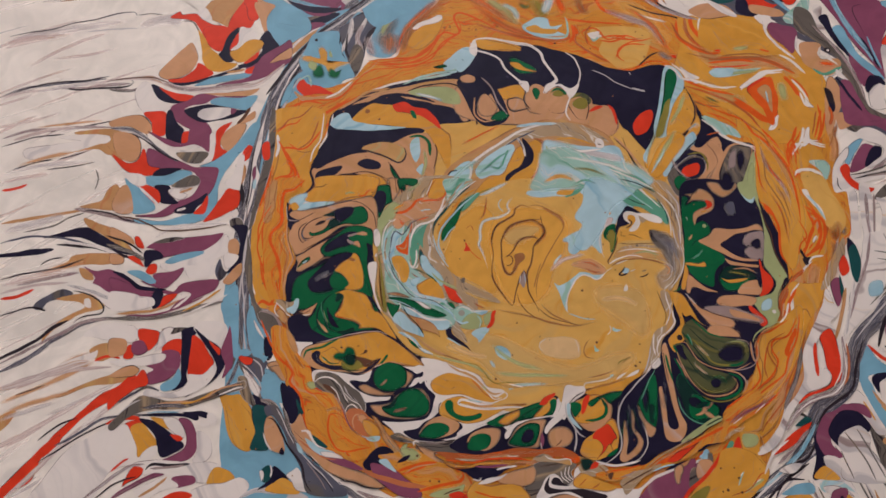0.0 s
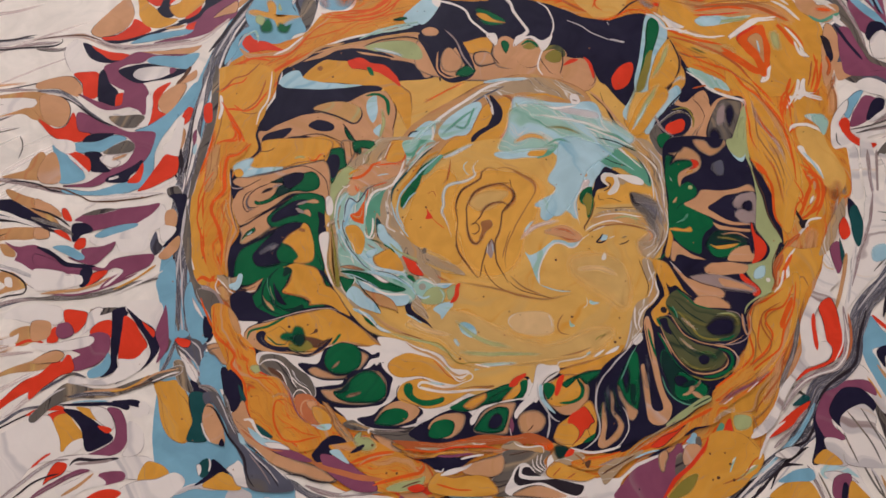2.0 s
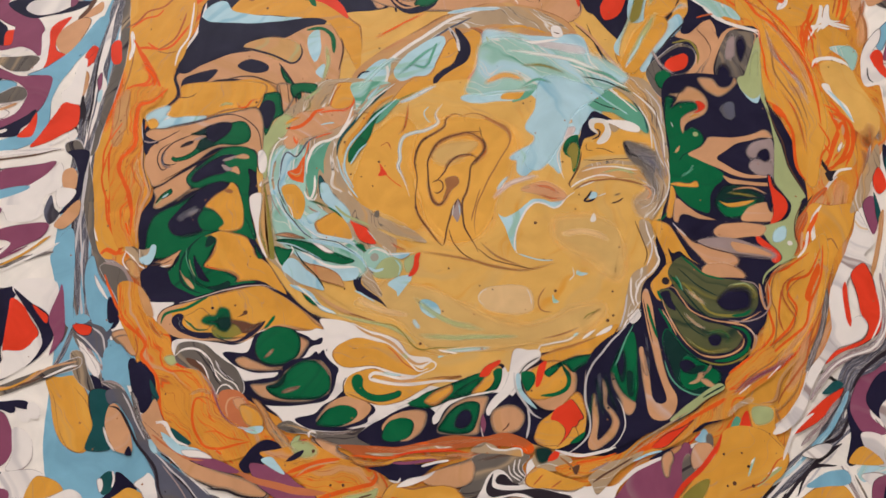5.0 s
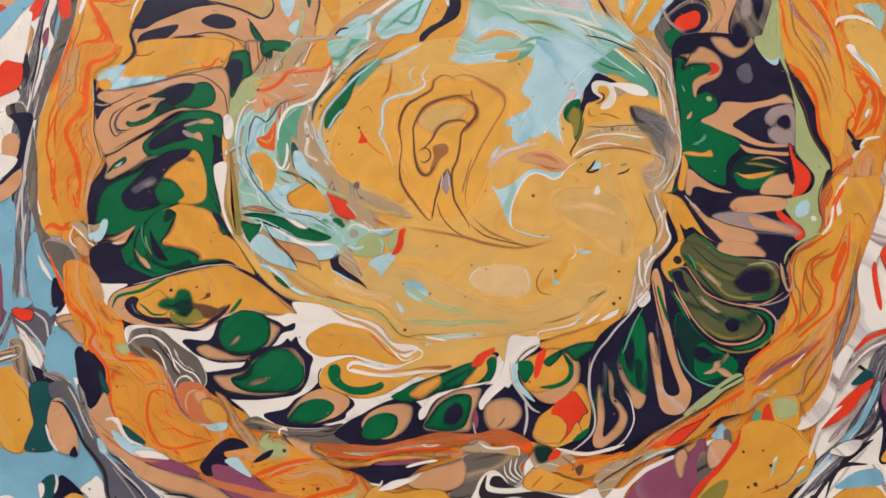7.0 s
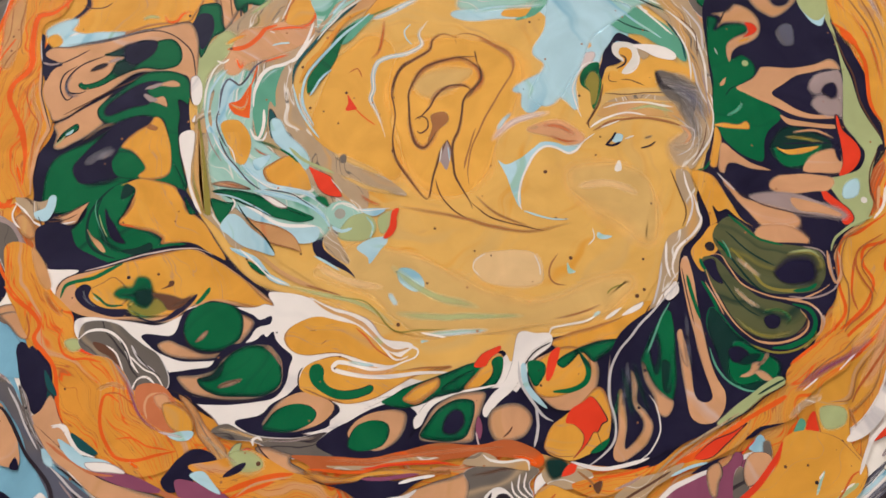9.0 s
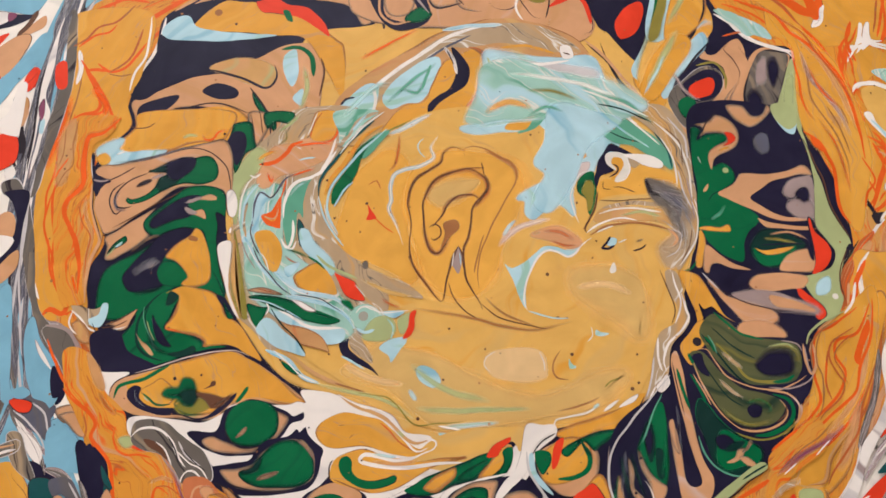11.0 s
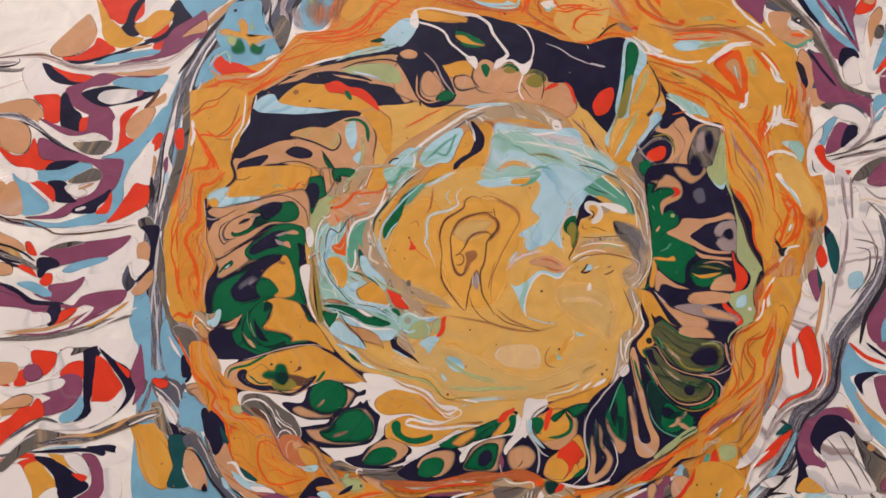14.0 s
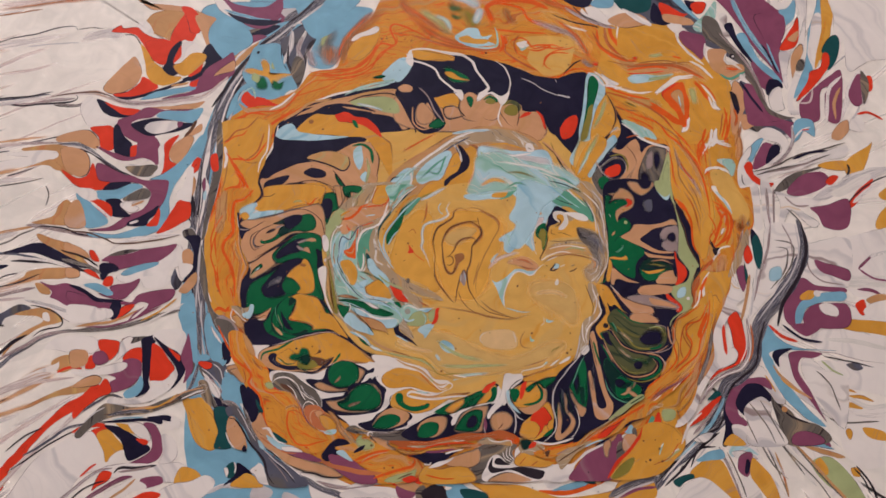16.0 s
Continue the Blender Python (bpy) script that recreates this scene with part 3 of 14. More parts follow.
streak("orange", 0.62, -52.1,98.8, -39.8,102.8, -30.5,105.5)
streak("orange", 1.24, -84.6,83.2, -82.4,86.7, -74.9,89.7, -67,87.7)
streak("orange", 0.94, -87,85.4, -79.5,88.7, -71.8,90.3, -57.9,91.8, -46.1,105.1)
streak("orange", 1.55, -89.4,77.7, -83.5,80, -78.6,77.5, -69.6,79.7, -60.6,84.8, -51.7,91.6)
streak("orange", 0.92, -66,72.8, -67,77.9, -63.5,82, -45.6,93.3)
dot("brown", -0.6,135.9, 0.80)
dot("brown", 2.3,136.1, 0.64)
smear("rust", 4.41, 12.6,157.1, 22.1,145.1, 32.1,136.4, 41.4,131.6, 53.7,127.5, 67.6,124.1)
smear("brown", 2.54, 16.4,155, 25.9,147.3, 35.3,140.1, 43.1,136.1)
smear("sage", 5.72, 22.2,156, 30.7,148, 36.9,141.6, 40.9,136.9)
smear("green", 2.55, 41.3,151.5, 45.1,148.3, 47.6,149.8)
smear("olive", 8.24, 48.5,156, 54.4,144.9, 49.5,140.5)
pool("ice", 42.7,135, 47.3,139, 51.1,141.2, 56.8,140.2, 58.7,134.9, 65,135.4, 61.7,131.8, 66.2,128.6, 53.8,127.9, 47,129.9)
pool("ochre", 45.2,134.5, 50.3,135.9, 54,133.5, 61.8,132.5, 60.1,129.6, 50.7,130.6, 46.1,132.2)
streak("orange", 1.25, 63.7,140, 73,138.2, 85.4,136.4, 97.7,135.2)
streak("rust", 1.55, 53.7,126.8, 67.6,125.6, 67.7,132.4)
streak("rust", 1.54, 69.7,134.2, 72.7,132.2, 71.6,124.8, 75.1,120.2, 80.9,115.3, 91.2,108.9)
smear("orange", 3.73, 71.3,135.3, 73,127.7)
streak("aqua", 1.25, 52.2,127.6, 66.2,127.2, 67.9,136.1, 66.9,140.7)
smear("ice", 5.07, 59.7,155.6, 57.1,147.9, 54.4,144.1)
smear("orange", 4.43, 62.8,155.5, 65.5,145.7, 63.8,143.1)
smear("brown", 3.78, 74,155.2, 76.6,145.4, 81.1,142.6)
smear("orange", 2.19, 83.5,154.8, 87.6,146.2, 93.6,142.2, 101.2,139.7)
smear("middle", 9.27, 94.4,152.6, 107.7,142.5, 115.6,127.2, 124.4,123.3)
smear("mauve", 4.33, 89.1,145, 101.1,138.9, 113,132.9, 119.5,119.8)
smear("white", 1.24, 107,141.8, 113.5,138.5, 122.5,135.3)
smear("rust", 3.08, 101.8,146.5, 114.6,132.9, 122,114.2)
streak("ink", 0.93, 101.9,148.4, 113.9,142.3, 126,138.9, 131.9,136.1)
pool("white", 120.4,151.7, 123.7,147.4, 129.8,145.7, 134.6,147, 144.4,138.4, 143.6,136.1, 132.3,139.9, 123.3,142.8, 119.1,147.9)
streak("ink", 1.24, 114.9,153.8, 120.5,146.7, 129.3,141.1, 141,135.5)

# small swirl cell
pool("middle", 84.1,117.1, 86.1,124.4, 80.2,128.3, 82,132.7, 94.5,133.5, 106.8,132, 112.5,127.3, 111.1,118.2, 106.4,109.2, 95.4,105.2, 89.7,109.7)
streak("orange", 0.93, 77,126.5, 75.7,130.2, 80.5,132.7, 85,131.1, 89.3,125, 98.7,127, 106.1,124.5)
streak("orange", 1.23, 85.2,124.4, 92.2,123.5, 98.6,126.2, 91,127.2, 86.2,125.8)
streak("orange", 0.92, 97.6,110.2, 94.2,113.2, 95.2,118.6, 101.4,122.5, 109.1,123.7, 112.9,125.1)
streak("orange", 0.62, 78,127.6, 79.8,121.6, 84.8,117.8)
pool("white", 79.3,129, 81.2,124.5, 83.1,125.2, 86.6,127.3, 83,128.9)
pool("aqua", 80.2,127.5, 81.5,123.8, 84.7,125.9, 81.7,128.2)
smear("orange", 1.51, 92.5,106, 101.5,105, 110.9,109.8, 122.9,108.1)
streak("ink", 0.91, 104.7,107.1, 111.3,113.4, 116,115.5)
smear("stone", 3.63, 116.1,116.2, 119.7,112.5, 123.2,110.9)
smear("red", 3.02, 122.2,113.1, 126.2,111.6)
dot("brown", 105,129.4, 0.46)
dot("brown", 108.5,126.7, 0.46)
dot("brown", 103.6,123.9, 0.61)
dot("brown", 108.2,112.8, 0.61)
dot("ink", 60.4,123.2, 0.62)
dot("brown", 16.9,133.8, 0.63)
dot("brown", 28.9,135.7, 0.79)
dot("brown", 16.8,129.3, 0.47)

# navy crescent with white threads
pool("ice", -0.1,110.5, 3.6,117, 9.9,122, 16.1,120.4, 15.4,113, 11.1,108, 4.6,105.7, 0.5,106.9)
pool("ochre", 16.2,126.7, 25.6,127.6, 36.5,124.3, 42.3,120.4, 34.8,118.8, 24.9,120.1, 18.6,121.8)
streak("white", 1.24, 15.5,122.6, 16.8,127.1, 25.6,127.6, 38,124.2, 47.3,121.7, 52.1,117.2, 54.9,109.8, 59.4,101.8)

# arc of thin strands left of the crescent
pool("tan", -51.4,86, -42.5,93.2, -27.2,96.8, -8.7,99.2, 6.7,101.7, 14.4,94.4, 15.8,79.7, 9.7,74.6, 3.7,83.4, -14.6,87.3, -30.1,92.9, -42.3,87.9)
streak("navy", 2.46, -53.8,84.6, -45.5,90.8, -30.3,97.5, -14.9,100.8, 3.6,101.7, 11.3,96.6, 15.2,87.3, 17.2,72.8)
streak("tan", 1.85, -45.5,91.5, -30.2,95.4, -11.7,97.8, 3.7,98.2, 11.6,93)
streak("white", 1.24, -45.6,92.9, -30.3,99, -18,101.5, -8.7,102.8)
streak("aqua", 1.86, -18,101.5, -8.7,102.8, 3.6,105.3)
smear("ochre", 3.73, -14.9,104.4, -4.1,106.6, 6.7,111.1)
smear("green", 1.56, -5.7,109.2, 2.1,111.2)
streak("navy", 1.84, -40.7,87.9, -33.2,91.9, -24,92.4, -13.2,90.1, -5.5,87.1)
streak("navy", 1.23, -61.8,79.6, -56,84, -45.3,87.3, -36.1,88.5)
streak("tan", 1.55, -57.5,84, -50,88.8, -42.6,94.3, -30.3,96.8)
dot("brown", -55,82.6, 0.46)

# right half of the dark ring
pool("tan", 109,25.8, 112.2,30.4, 118,31.9, 127.1,38, 133.8,47.5, 133,52.3, 126.2,55.7, 132.5,60.5, 139.2,63.6, 142.3,58.7, 141.5,52.2, 135.9,41, 129.6,34.8, 121.9,28.7, 115.3,19.6)
pool("ochre", 120.4,98.2, 126,94.5, 130.6,82.3, 132,77.2, 133.4,68.7, 128.2,60.6, 120.3,54.2, 115.3,47.8, 112.4,38.2, 108.4,35.2, 104.8,41.5, 102.6,49.6, 109.7,64.2, 115.5,79.2)
pool("ice", 119.9,102.4, 125.1,100.2, 126.3,94.5, 121.8,82.5, 116,69.1, 109.1,57.6, 104.8,48, 102.2,51.9, 108.1,62.6, 114.1,79.3, 117,91.3)
smear("olive", 4.06, 118.5,82.6, 113.7,69.1, 108,57.6, 104.8,48)
smear("ice", 2.89, 116,54.2, 121.3,64, 129.2,69.8, 133.4,68.7)
soft_pool("ice", 0.86, 111,41.4, 114.2,51, 120.7,58.1, 128.7,65.5, 129.6,60.5, 123.2,54.1, 116.8,47.7, 113.9,41.4)
streak("ink", 0.73, 128.6,91, 131.4,82.3, 131.3,75.5, 128.3,69.8)
pool("ink", 121.1,61.7, 123.7,64.6, 126.8,66.5, 125.4,63.9, 122.8,61.6)
streak("ink", 0.72, 131.2,62.1, 125.7,56.7, 119.8,49.3)
smear("ochre", 4.05, 115.8,72.5, 110.7,59.2, 106.9,49.5)
pool("navy", 134.2,75.4, 139.8,68.6, 145.8,63.5, 138.4,62, 132,56.6, 128.7,57.9, 132.5,65.4)
pool("stone", 113.1,39.8, 115.2,43.9, 119.6,47.1, 124.2,50.8, 128.7,52.1, 132.6,49.1, 132.9,44.3, 130.2,40.5, 124.7,36.5, 121.2,30.3, 117.7,28.8, 114.8,33.5)
pool("navy", 118.2,44.5, 122.5,48.3, 127.9,50.8, 132.3,48.8, 132.3,43.6, 127.8,39.3, 121.5,38.7, 119,41.3)
pool("red", 120.9,43.8, 123.4,46, 128.7,47.5, 130.1,45, 128,41.2, 123.3,39.7, 120.9,41.3)
pool("green", 116.3,37.6, 118.3,40.1, 121.7,40.6, 122.6,38.1, 120.4,33.7, 118,32.5, 116.6,34.4)
streak("olive", 0.85, 124.7,52.5, 131.1,53.3, 133.9,48.1, 133.3,42.7)
pool("tan", 121.9,28.7, 126.6,33.3, 132.9,39.5, 138.9,47.4, 138,53.8, 135.2,58.8, 138.9,61, 141.3,57.7, 142.9,52.1, 139.3,41, 133.8,34.8, 129.2,31.7, 134.4,28.5, 136.1,23.9, 132,20, 126.1,16.4, 124.4,14, 123.7,17.9, 128.1,22.4, 122.9,25.6)
pool("tan", 133.9,38.5, 135.2,30.1, 140.5,27.8, 147.1,29.9, 149.4,36.1, 153.4,45.5, 157.3,53.5, 156.3,56.1, 150.9,58.5, 144.9,56.3, 139.5,47.4)
pool("stone", 144.1,52.1, 147.8,56.9, 152.8,57.5, 157,54.8, 155,48.7, 150.1,37.7, 146.2,33, 142,33.1, 139.6,36.2, 140.5,44.1)
blend("navy", 139.9,39.4, 143.2,42.5, 145.4,38.4, 143.9,33, 140.6,33.1)
blend("navy", 149.6,53, 152.3,54.2, 152.7,48.7, 149.6,42.4, 148.6,47.2)
blend("mauve", 145.8,52.1, 148.9,54.3, 147.8,45.6, 144.2,44.1)
streak("ink", 0.84, 142.5,48.9, 139.1,39.4, 141.1,33.1, 146.1,32.7, 150.8,38.3, 155.8,50.3)
streak("ink", 0.71, 149.3,57.5, 156.3,56.1, 158,54.1)
pool("sage", 153.2,43.9, 158.2,53.5, 157.5,34.4, 155.7,25.1, 152,24.6, 148.9,28.3, 149.2,34.5)
blend("sage", 153.8,43.9, 157,47.1, 154.7,34.4, 151.5,31.4)
streak("white", 1.43, 138.7,69.6, 142.9,63.6, 149.6,59.5, 156.4,56.8, 158.6,54.1)
streak("white", 0.85, 155,57.4, 158.6,56.1, 158.4,52.8)
smear("olive", 1.46, 160.3,-21.9, 164.1,-16.5)
streak("ink", 0.54, 166.6,-13.2, 162.1,-19, 158.6,-23.8, 157.1,-29.6, 156.9,-34.4)

# olive combs
streak("tan", 0.68, 133.7,-59.3, 137.9,-62.1, 137.5,-66.5, 131.7,-71.5, 125.3,-73.5)
streak("mauve", 1.26, 81.4,-69.8, 79.5,-81.2, 80.1,-92.4, 79.2,-98.5)

# lower run of cells
pool("white", 35.5,-65.6, 39.4,-67.7, 45.4,-65.6, 43.2,-68, 40.6,-68.8)

# central swirl: ground colours
soft_pool("middle", 1.28, -11.6,23.7, 1.8,36.5, 15.5,48.5, 29.5,58.2, 43.8,66.8, 58.1,70.1, 74.4,69.3, 87.5,59.3, 97.3,43.3, 106.9,29, 112.3,19, 116.3,-0.1, 114.6,-11.5, 109.9,-22.3, 105.6,-30.8, 101.8,-43.2, 96.2,-55.2, 85.3,-61.6, 69,-64.8, 49,-65.8, 29.1,-64.9, 17.3,-60.4, 5.4,-54.9, -6.7,-52.3, -18.9,-44.7, -29.5,-30.7, -34.1,-19.8, -33.7,-4.4, -32,9.3, -24.7,18.3)

# blue sky patch upper right of the swirl
streak("white", 0.91, 90.3,52.1, 93.1,46, 96.9,39.5, 99.5,33.1, 101.6,31.2)
streak("ink", 0.46, 92.6,63.1, 95.9,51.1, 101.4,39.3, 107.1,30.2)

# threads in the left limb of the ochre ring
streak("orange", 1.97, -91.6,-25.2, -90.2,-22.9, -86.4,-23.5, -83.5,-25.3, -82,-20.1)
streak("brown", 0.61, -85.4,85.3, -87.4,71.5, -85,61.2, -88.4,47.9, -93.5,38.2, -95,22.3)
streak("white", 1.07, -60.4,81.3, -62.7,69.3, -66,62.5, -68.1,58.2)

# loop at the left foot of the ring
pool("stone", -93.1,-32.9, -87.1,-31.5, -81.2,-35.8, -77.9,-41.4, -81.8,-44.2, -86.1,-42.2)
streak("mauve", 1.39, -91.7,-27.2, -84.4,-30.1, -81.2,-35.8, -76.5,-41.4)
pool("navy", -74.4,-67.1, -69,-67.1, -65.9,-73.7, -66.6,-81.4, -69.8,-81.4, -73,-75)
pool("blue", -84.6,-59.1, -79.3,-57.8, -74.8,-62.4, -73.4,-69.8, -77.9,-72.9, -82.2,-69.8)
pool("tan", -83.6,-55.1, -78.2,-53.7, -75.3,-56.5, -80.5,-59.1)
pool("navy", -84.7,-42.8, -81.5,-44.2, -81.2,-51, -83.7,-53.7, -85.4,-49.6)

# lower limb, plum and slate
streak("rust", 0.76, 129.6,-75.4, 140.8,-67.3, 152,-59.5, 157.9,-54.3)
streak("brown", 0.63, 138.3,-84.9, 144.2,-78.6, 149.9,-73.6, 156.8,-69.8)

# threads in the right limb
streak("orange", 1.10, 161.6,43.8, 165.4,31.2, 171.8,18.8, 171.3,6.9, 168.6,-1.9)
streak("rust", 3.94, 162.2,68.2, 167,51.7, 170.7,38.9, 173.7,31.1)
streak("brown", 2.23, 163.5,46.9, 169.1,37.4, 172.1,29.5)
streak("orange", 0.83, 159.9,61.6, 160.7,47, 161.7,34.3, 166.6,20.4, 167.2,6.9)
streak("orange", 0.84, 159.8,71.5, 164.3,58.2, 168.3,46.9, 175.4,42, 174.1,24.9)
streak("orange", 0.85, 171.5,43.6, 175.2,49.9, 175.9,59.7, 180.8,67.8)
streak("orange", 0.82, 177,34.1, 177.7,24.8, 175.1,18.8, 178,6.8, 173.9,-2)
streak("orange", 0.81, 179.6,24.8, 182.7,18.7, 179.9,9.7, 182.9,3.8)
streak("orange", 1.08, 180,18.7, 183.6,15.7, 183.4,6.7, 179.5,-0.6, 175.3,-2)
streak("rust", 1.08, 183.7,24.7, 187.4,14.1, 184.3,3.8)
streak("orange", 1.08, 179.4,6.8, 182.8,11.2, 181.6,15.1)
streak("ink", 1.35, 172.2,12.8, 172.3,1, 173.9,-5.4)
pool("ink", 172.9,-4.9, 176.1,-5.5, 174.5,-8.3, 173,-7.7)
streak("white", 1.06, 156.8,-35.6, 161.4,-31.5, 164,-24.6, 167.7,-16.3, 172.6,-10, 177.4,-5.5, 181.7,-3.5)
streak("rust", 2.63, 158.6,-32.9, 159.8,-24.6, 166.4,-16.2, 172,-10.6)
streak("tan", 1.32, 161.3,-28.8, 164.4,-20.5, 170,-13.4)
smear("tan", 4.76, 173.4,-21.9, 178.3,-7.8)
streak("brown", 0.52, 177.4,-13.5, 174.5,-24.7, 179,-27.5)
streak("orange", 0.78, 147.9,-43.7, 152.2,-41, 159.9,-41.1, 163.3,-35.7)
streak("orange", 0.89, 162.3,-42.4, 162.1,-51.7, 158.4,-59.6, 154.6,-67.3)
streak("tan", 1.55, 142.5,-54.3, 145.1,-45, 149.6,-40.5, 157.9,-37)
smear("brown", 2.56, 168.5,-35.7, 165.1,-49.1, 160.9,-59.6)
streak("rust", 1.01, 163,-54.3, 157.6,-64.7, 150.1,-72.4)

# top right of the ring
streak("orange", 1.82, 128.8,136.2, 127.2,126.9, 131.6,119.4, 136.9,112.8, 145.8,111.1)
streak("white", 1.49, 118.2,107.1, 124,104.5, 127.9,98.7, 136.5,95.7)
pool("white", 124.3,107, 128,105.8, 126.1,104.4)
streak("brown", 0.88, 126.7,87.6, 135,82.2, 145,80.3)
smear("green", 1.47, 135.5,87.4, 139.6,84.5, 143.7,82)
streak("orange", 0.87, 137.3,77.1, 148.3,71.8, 155.8,63.3)
streak("rust", 0.86, 135.7,63.7, 144.6,65.2, 154.2,61.7)
pool("aqua", 135.6,75.4, 142.5,71.9, 150.5,66.7, 152.7,61.7, 147.2,63.5, 139.8,68.6)
pool("white", 183.4,66.1, 185.2,64.4, 185.2,59.5, 189.2,57.8, 185,57.9, 180.9,55.7, 176.9,51.5)
streak("white", 0.85, 185.1,58.8, 189,56.8, 193.9,55.4)
streak("white", 1.39, 177,39.7, 179.7,42.5, 185.3,42.5, 190.2,38.6)
pool("aqua", 185.9,46.6, 192.9,46.4, 193.7,42.6, 189.5,42.7)
pool("white", 179.2,31, 182,30.9, 182.8,27.2, 187.6,23.2, 188.7,18.6, 184.7,22.3, 181.2,26)
streak("white", 0.83, 175.4,29.5, 174.9,24.9)
dot("brown", 190,42.4, 0.56)
streak("orange", 0.84, 177.6,56.4, 178.4,43.5, 175.2,37.3)
streak("orange", 1.14, 195.1,75.8, 194.8,65.9, 189.5,59.4)
smear("tan", 3.94, 197.4,69.1, 198.8,56, 195.7,46.4)
streak("brown", 0.84, 199.1,65.8, 199.9,54.3, 195.7,43.2)
smear("stone", 2.69, 194.2,14, 194.2,6.6)

# pale combed field, drawn out from the ring
smear("lilac", 5.41, -257.8,134, -238.7,139.3, -212.7,143.6, -183.2,147.5)
smear("blush", 4.73, -257.6,133.2, -241.5,136.6, -218.5,138.7)
streak("ink", 0.85, -255.4,138.6, -242.5,141.3, -229.4,142.9, -218.3,146.9, -205.2,148.9, -194.1,152.5, -183.4,153.4, -181,150.6)
streak("stone", 0.67, -180.4,151.3, -172.1,151.9, -165.3,150.9)
streak("lilac", 1.01, -208.7,140.4, -195.6,141.5, -179,141.8)
smear("blush", 2.03, -256.9,130.1, -247.5,132.9, -231.4,136.3)
smear("lilac", 7.35, -179.2,143.4, -163.2,147.6, -152.8,144.6)
pool("red", -160.7,148.7, -155.6,152.9, -153.6,150.5, -145.3,151, -141.5,147, -134.4,142.9, -129.3,141.9, -125.8,139.9, -126.8,134.1, -129.4,128.5, -133.4,126.7, -137.3,131.4, -142.3,140.4, -146.3,145.6, -153.1,147.3)
pool("camel", -143,151, -140.3,156, -134.9,161.1, -119.9,161.4, -117.2,145.5, -122.5,139.8, -131.2,143.9, -137.2,146.9)
pool("white", -145.5,152.2, -140.8,154.9, -135.8,146.8, -140.4,146.2)
streak("stone", 0.83, -153.6,145.8, -147.9,145.6, -144.1,141.6, -139.8,133.7)
pool("red", -124.8,145.7, -118,159.3, -113.2,161.2, -110.1,147.2, -112.7,139.5, -117.7,140.8, -120.5,135.9, -123.1,130.2, -125.2,134.1)
streak("slate", 1.64, -249.7,98, -237.6,102.5, -221.8,104.7, -205.8,106.1, -191.4,107.6)
streak("ink", 0.98, -240.7,101.4, -222,105.8, -202.6,106.8, -190.1,109.4)
streak("mauve", 1.95, -218,102, -201.7,101.6, -189.1,103.5, -176.9,103.9)
streak("ink", 1.14, -218.3,103.5, -208,100.7, -195.2,101.4, -180.8,101.8, -175.6,103.9, -176.6,106.1)
streak("blush", 1.31, -249.3,96.1, -237.2,100.2, -224.3,101)
smear("lilac", 2.61, -230.6,100.1, -211.8,103.3, -192.7,105.8)
smear("camel", 1.60, -225.9,77, -207.1,78.8, -188.4,80.5)
streak("ink", 0.79, -221.9,73.4, -206.6,75.9, -194.2,77.8, -181.9,79.6, -170.4,76.6, -161.5,70.2)

# second row of teeth
streak("mauve", 1.91, -243.5,70.4, -228.6,75, -212.8,75.4, -200.3,76.5, -181.3,76.1)
streak("ink", 0.80, -242.4,65.2, -224.6,70.7, -209,72.1)
streak("blush", 2.23, -236.9,69.2, -219,74.8, -203.5,76.6)
pool("camel", -202.9,73.1, -187.4,75.2, -177.7,73.3, -170.4,66.9, -168.1,62.1, -170.3,56.7, -176.3,55.4, -181,59.6, -185.5,63.7, -196,70.1)
pool("white", -211.8,70.5, -196.3,71.9, -183.5,70.6, -185.9,66.5, -202,68.5)
pool("white", -229.3,63.2, -211,66.3, -195.7,68.4, -183.4,69.9, -183.4,66.5, -194.9,63.9, -209.8,60.1, -224.8,57)
pool("camel", -209.5,58.4, -194.8,63.2, -185.8,65.8, -178.5,59.5, -181.5,58.9, -188.4,62.4, -197.6,61.6)
streak("ink", 0.94, -233,51, -221.3,55.2, -212.3,56.7)
streak("ink", 0.78, -209.1,56.7, -200.3,59.2, -194.4,61.5)
smear("camel", 2.51, -230.4,53.7, -215.7,58.2, -200.7,61.3)
pool("camel", -180.1,32.4, -178,37.9, -173.9,41.1, -170.1,36.1, -167.5,29.6, -169.9,25.8, -179,26.6, -191.5,28.4, -184.3,30.5)
pool("white", -106.4,53.2, -104.5,58.2, -101.6,53.1, -102.5,38.4, -104.4,27.2, -108,20, -110.1,25, -108,33.6)
pool("camel", -109.2,45, -106.9,51.6, -105,48.2, -106.3,40.1)
streak("ink", 1.50, -108.9,56.6, -110.2,48.3, -106.1,38.4, -108.3,30.4, -105.3,22.4)
pool("red", -108.1,57.6, -105,63.3, -102.3,60.9, -104.2,54.8)
streak("slate", 3.59, -99.9,73.4, -102.3,51.5, -104.5,28.8, -104.7,16.2, -106.6,6.9)
streak("white", 1.20, -97.4,63.1, -99,48.1, -100.7,35.1, -102.5,24)
streak("slate", 2.35, -95.1,61.4, -96.5,38.3, -98.8,16.1, -98.7,-5.2, -98.9,-25.7)
streak("ink", 0.89, -101.1,48.2, -102.5,31.9, -103.2,16.2)
streak("white", 0.87, -98.6,28.7, -99.7,9.9, -100.1,-8.2, -100.3,-25.7)
smear("lilac", 2.50, -238.7,48.8, -214.7,53.4, -190.1,54.7)
streak("stone", 0.78, -214.2,50.7, -199,52.5, -188.5,54.6)
smear("blush", 2.49, -237.6,43.7, -225.7,46.2, -210.6,48.3)
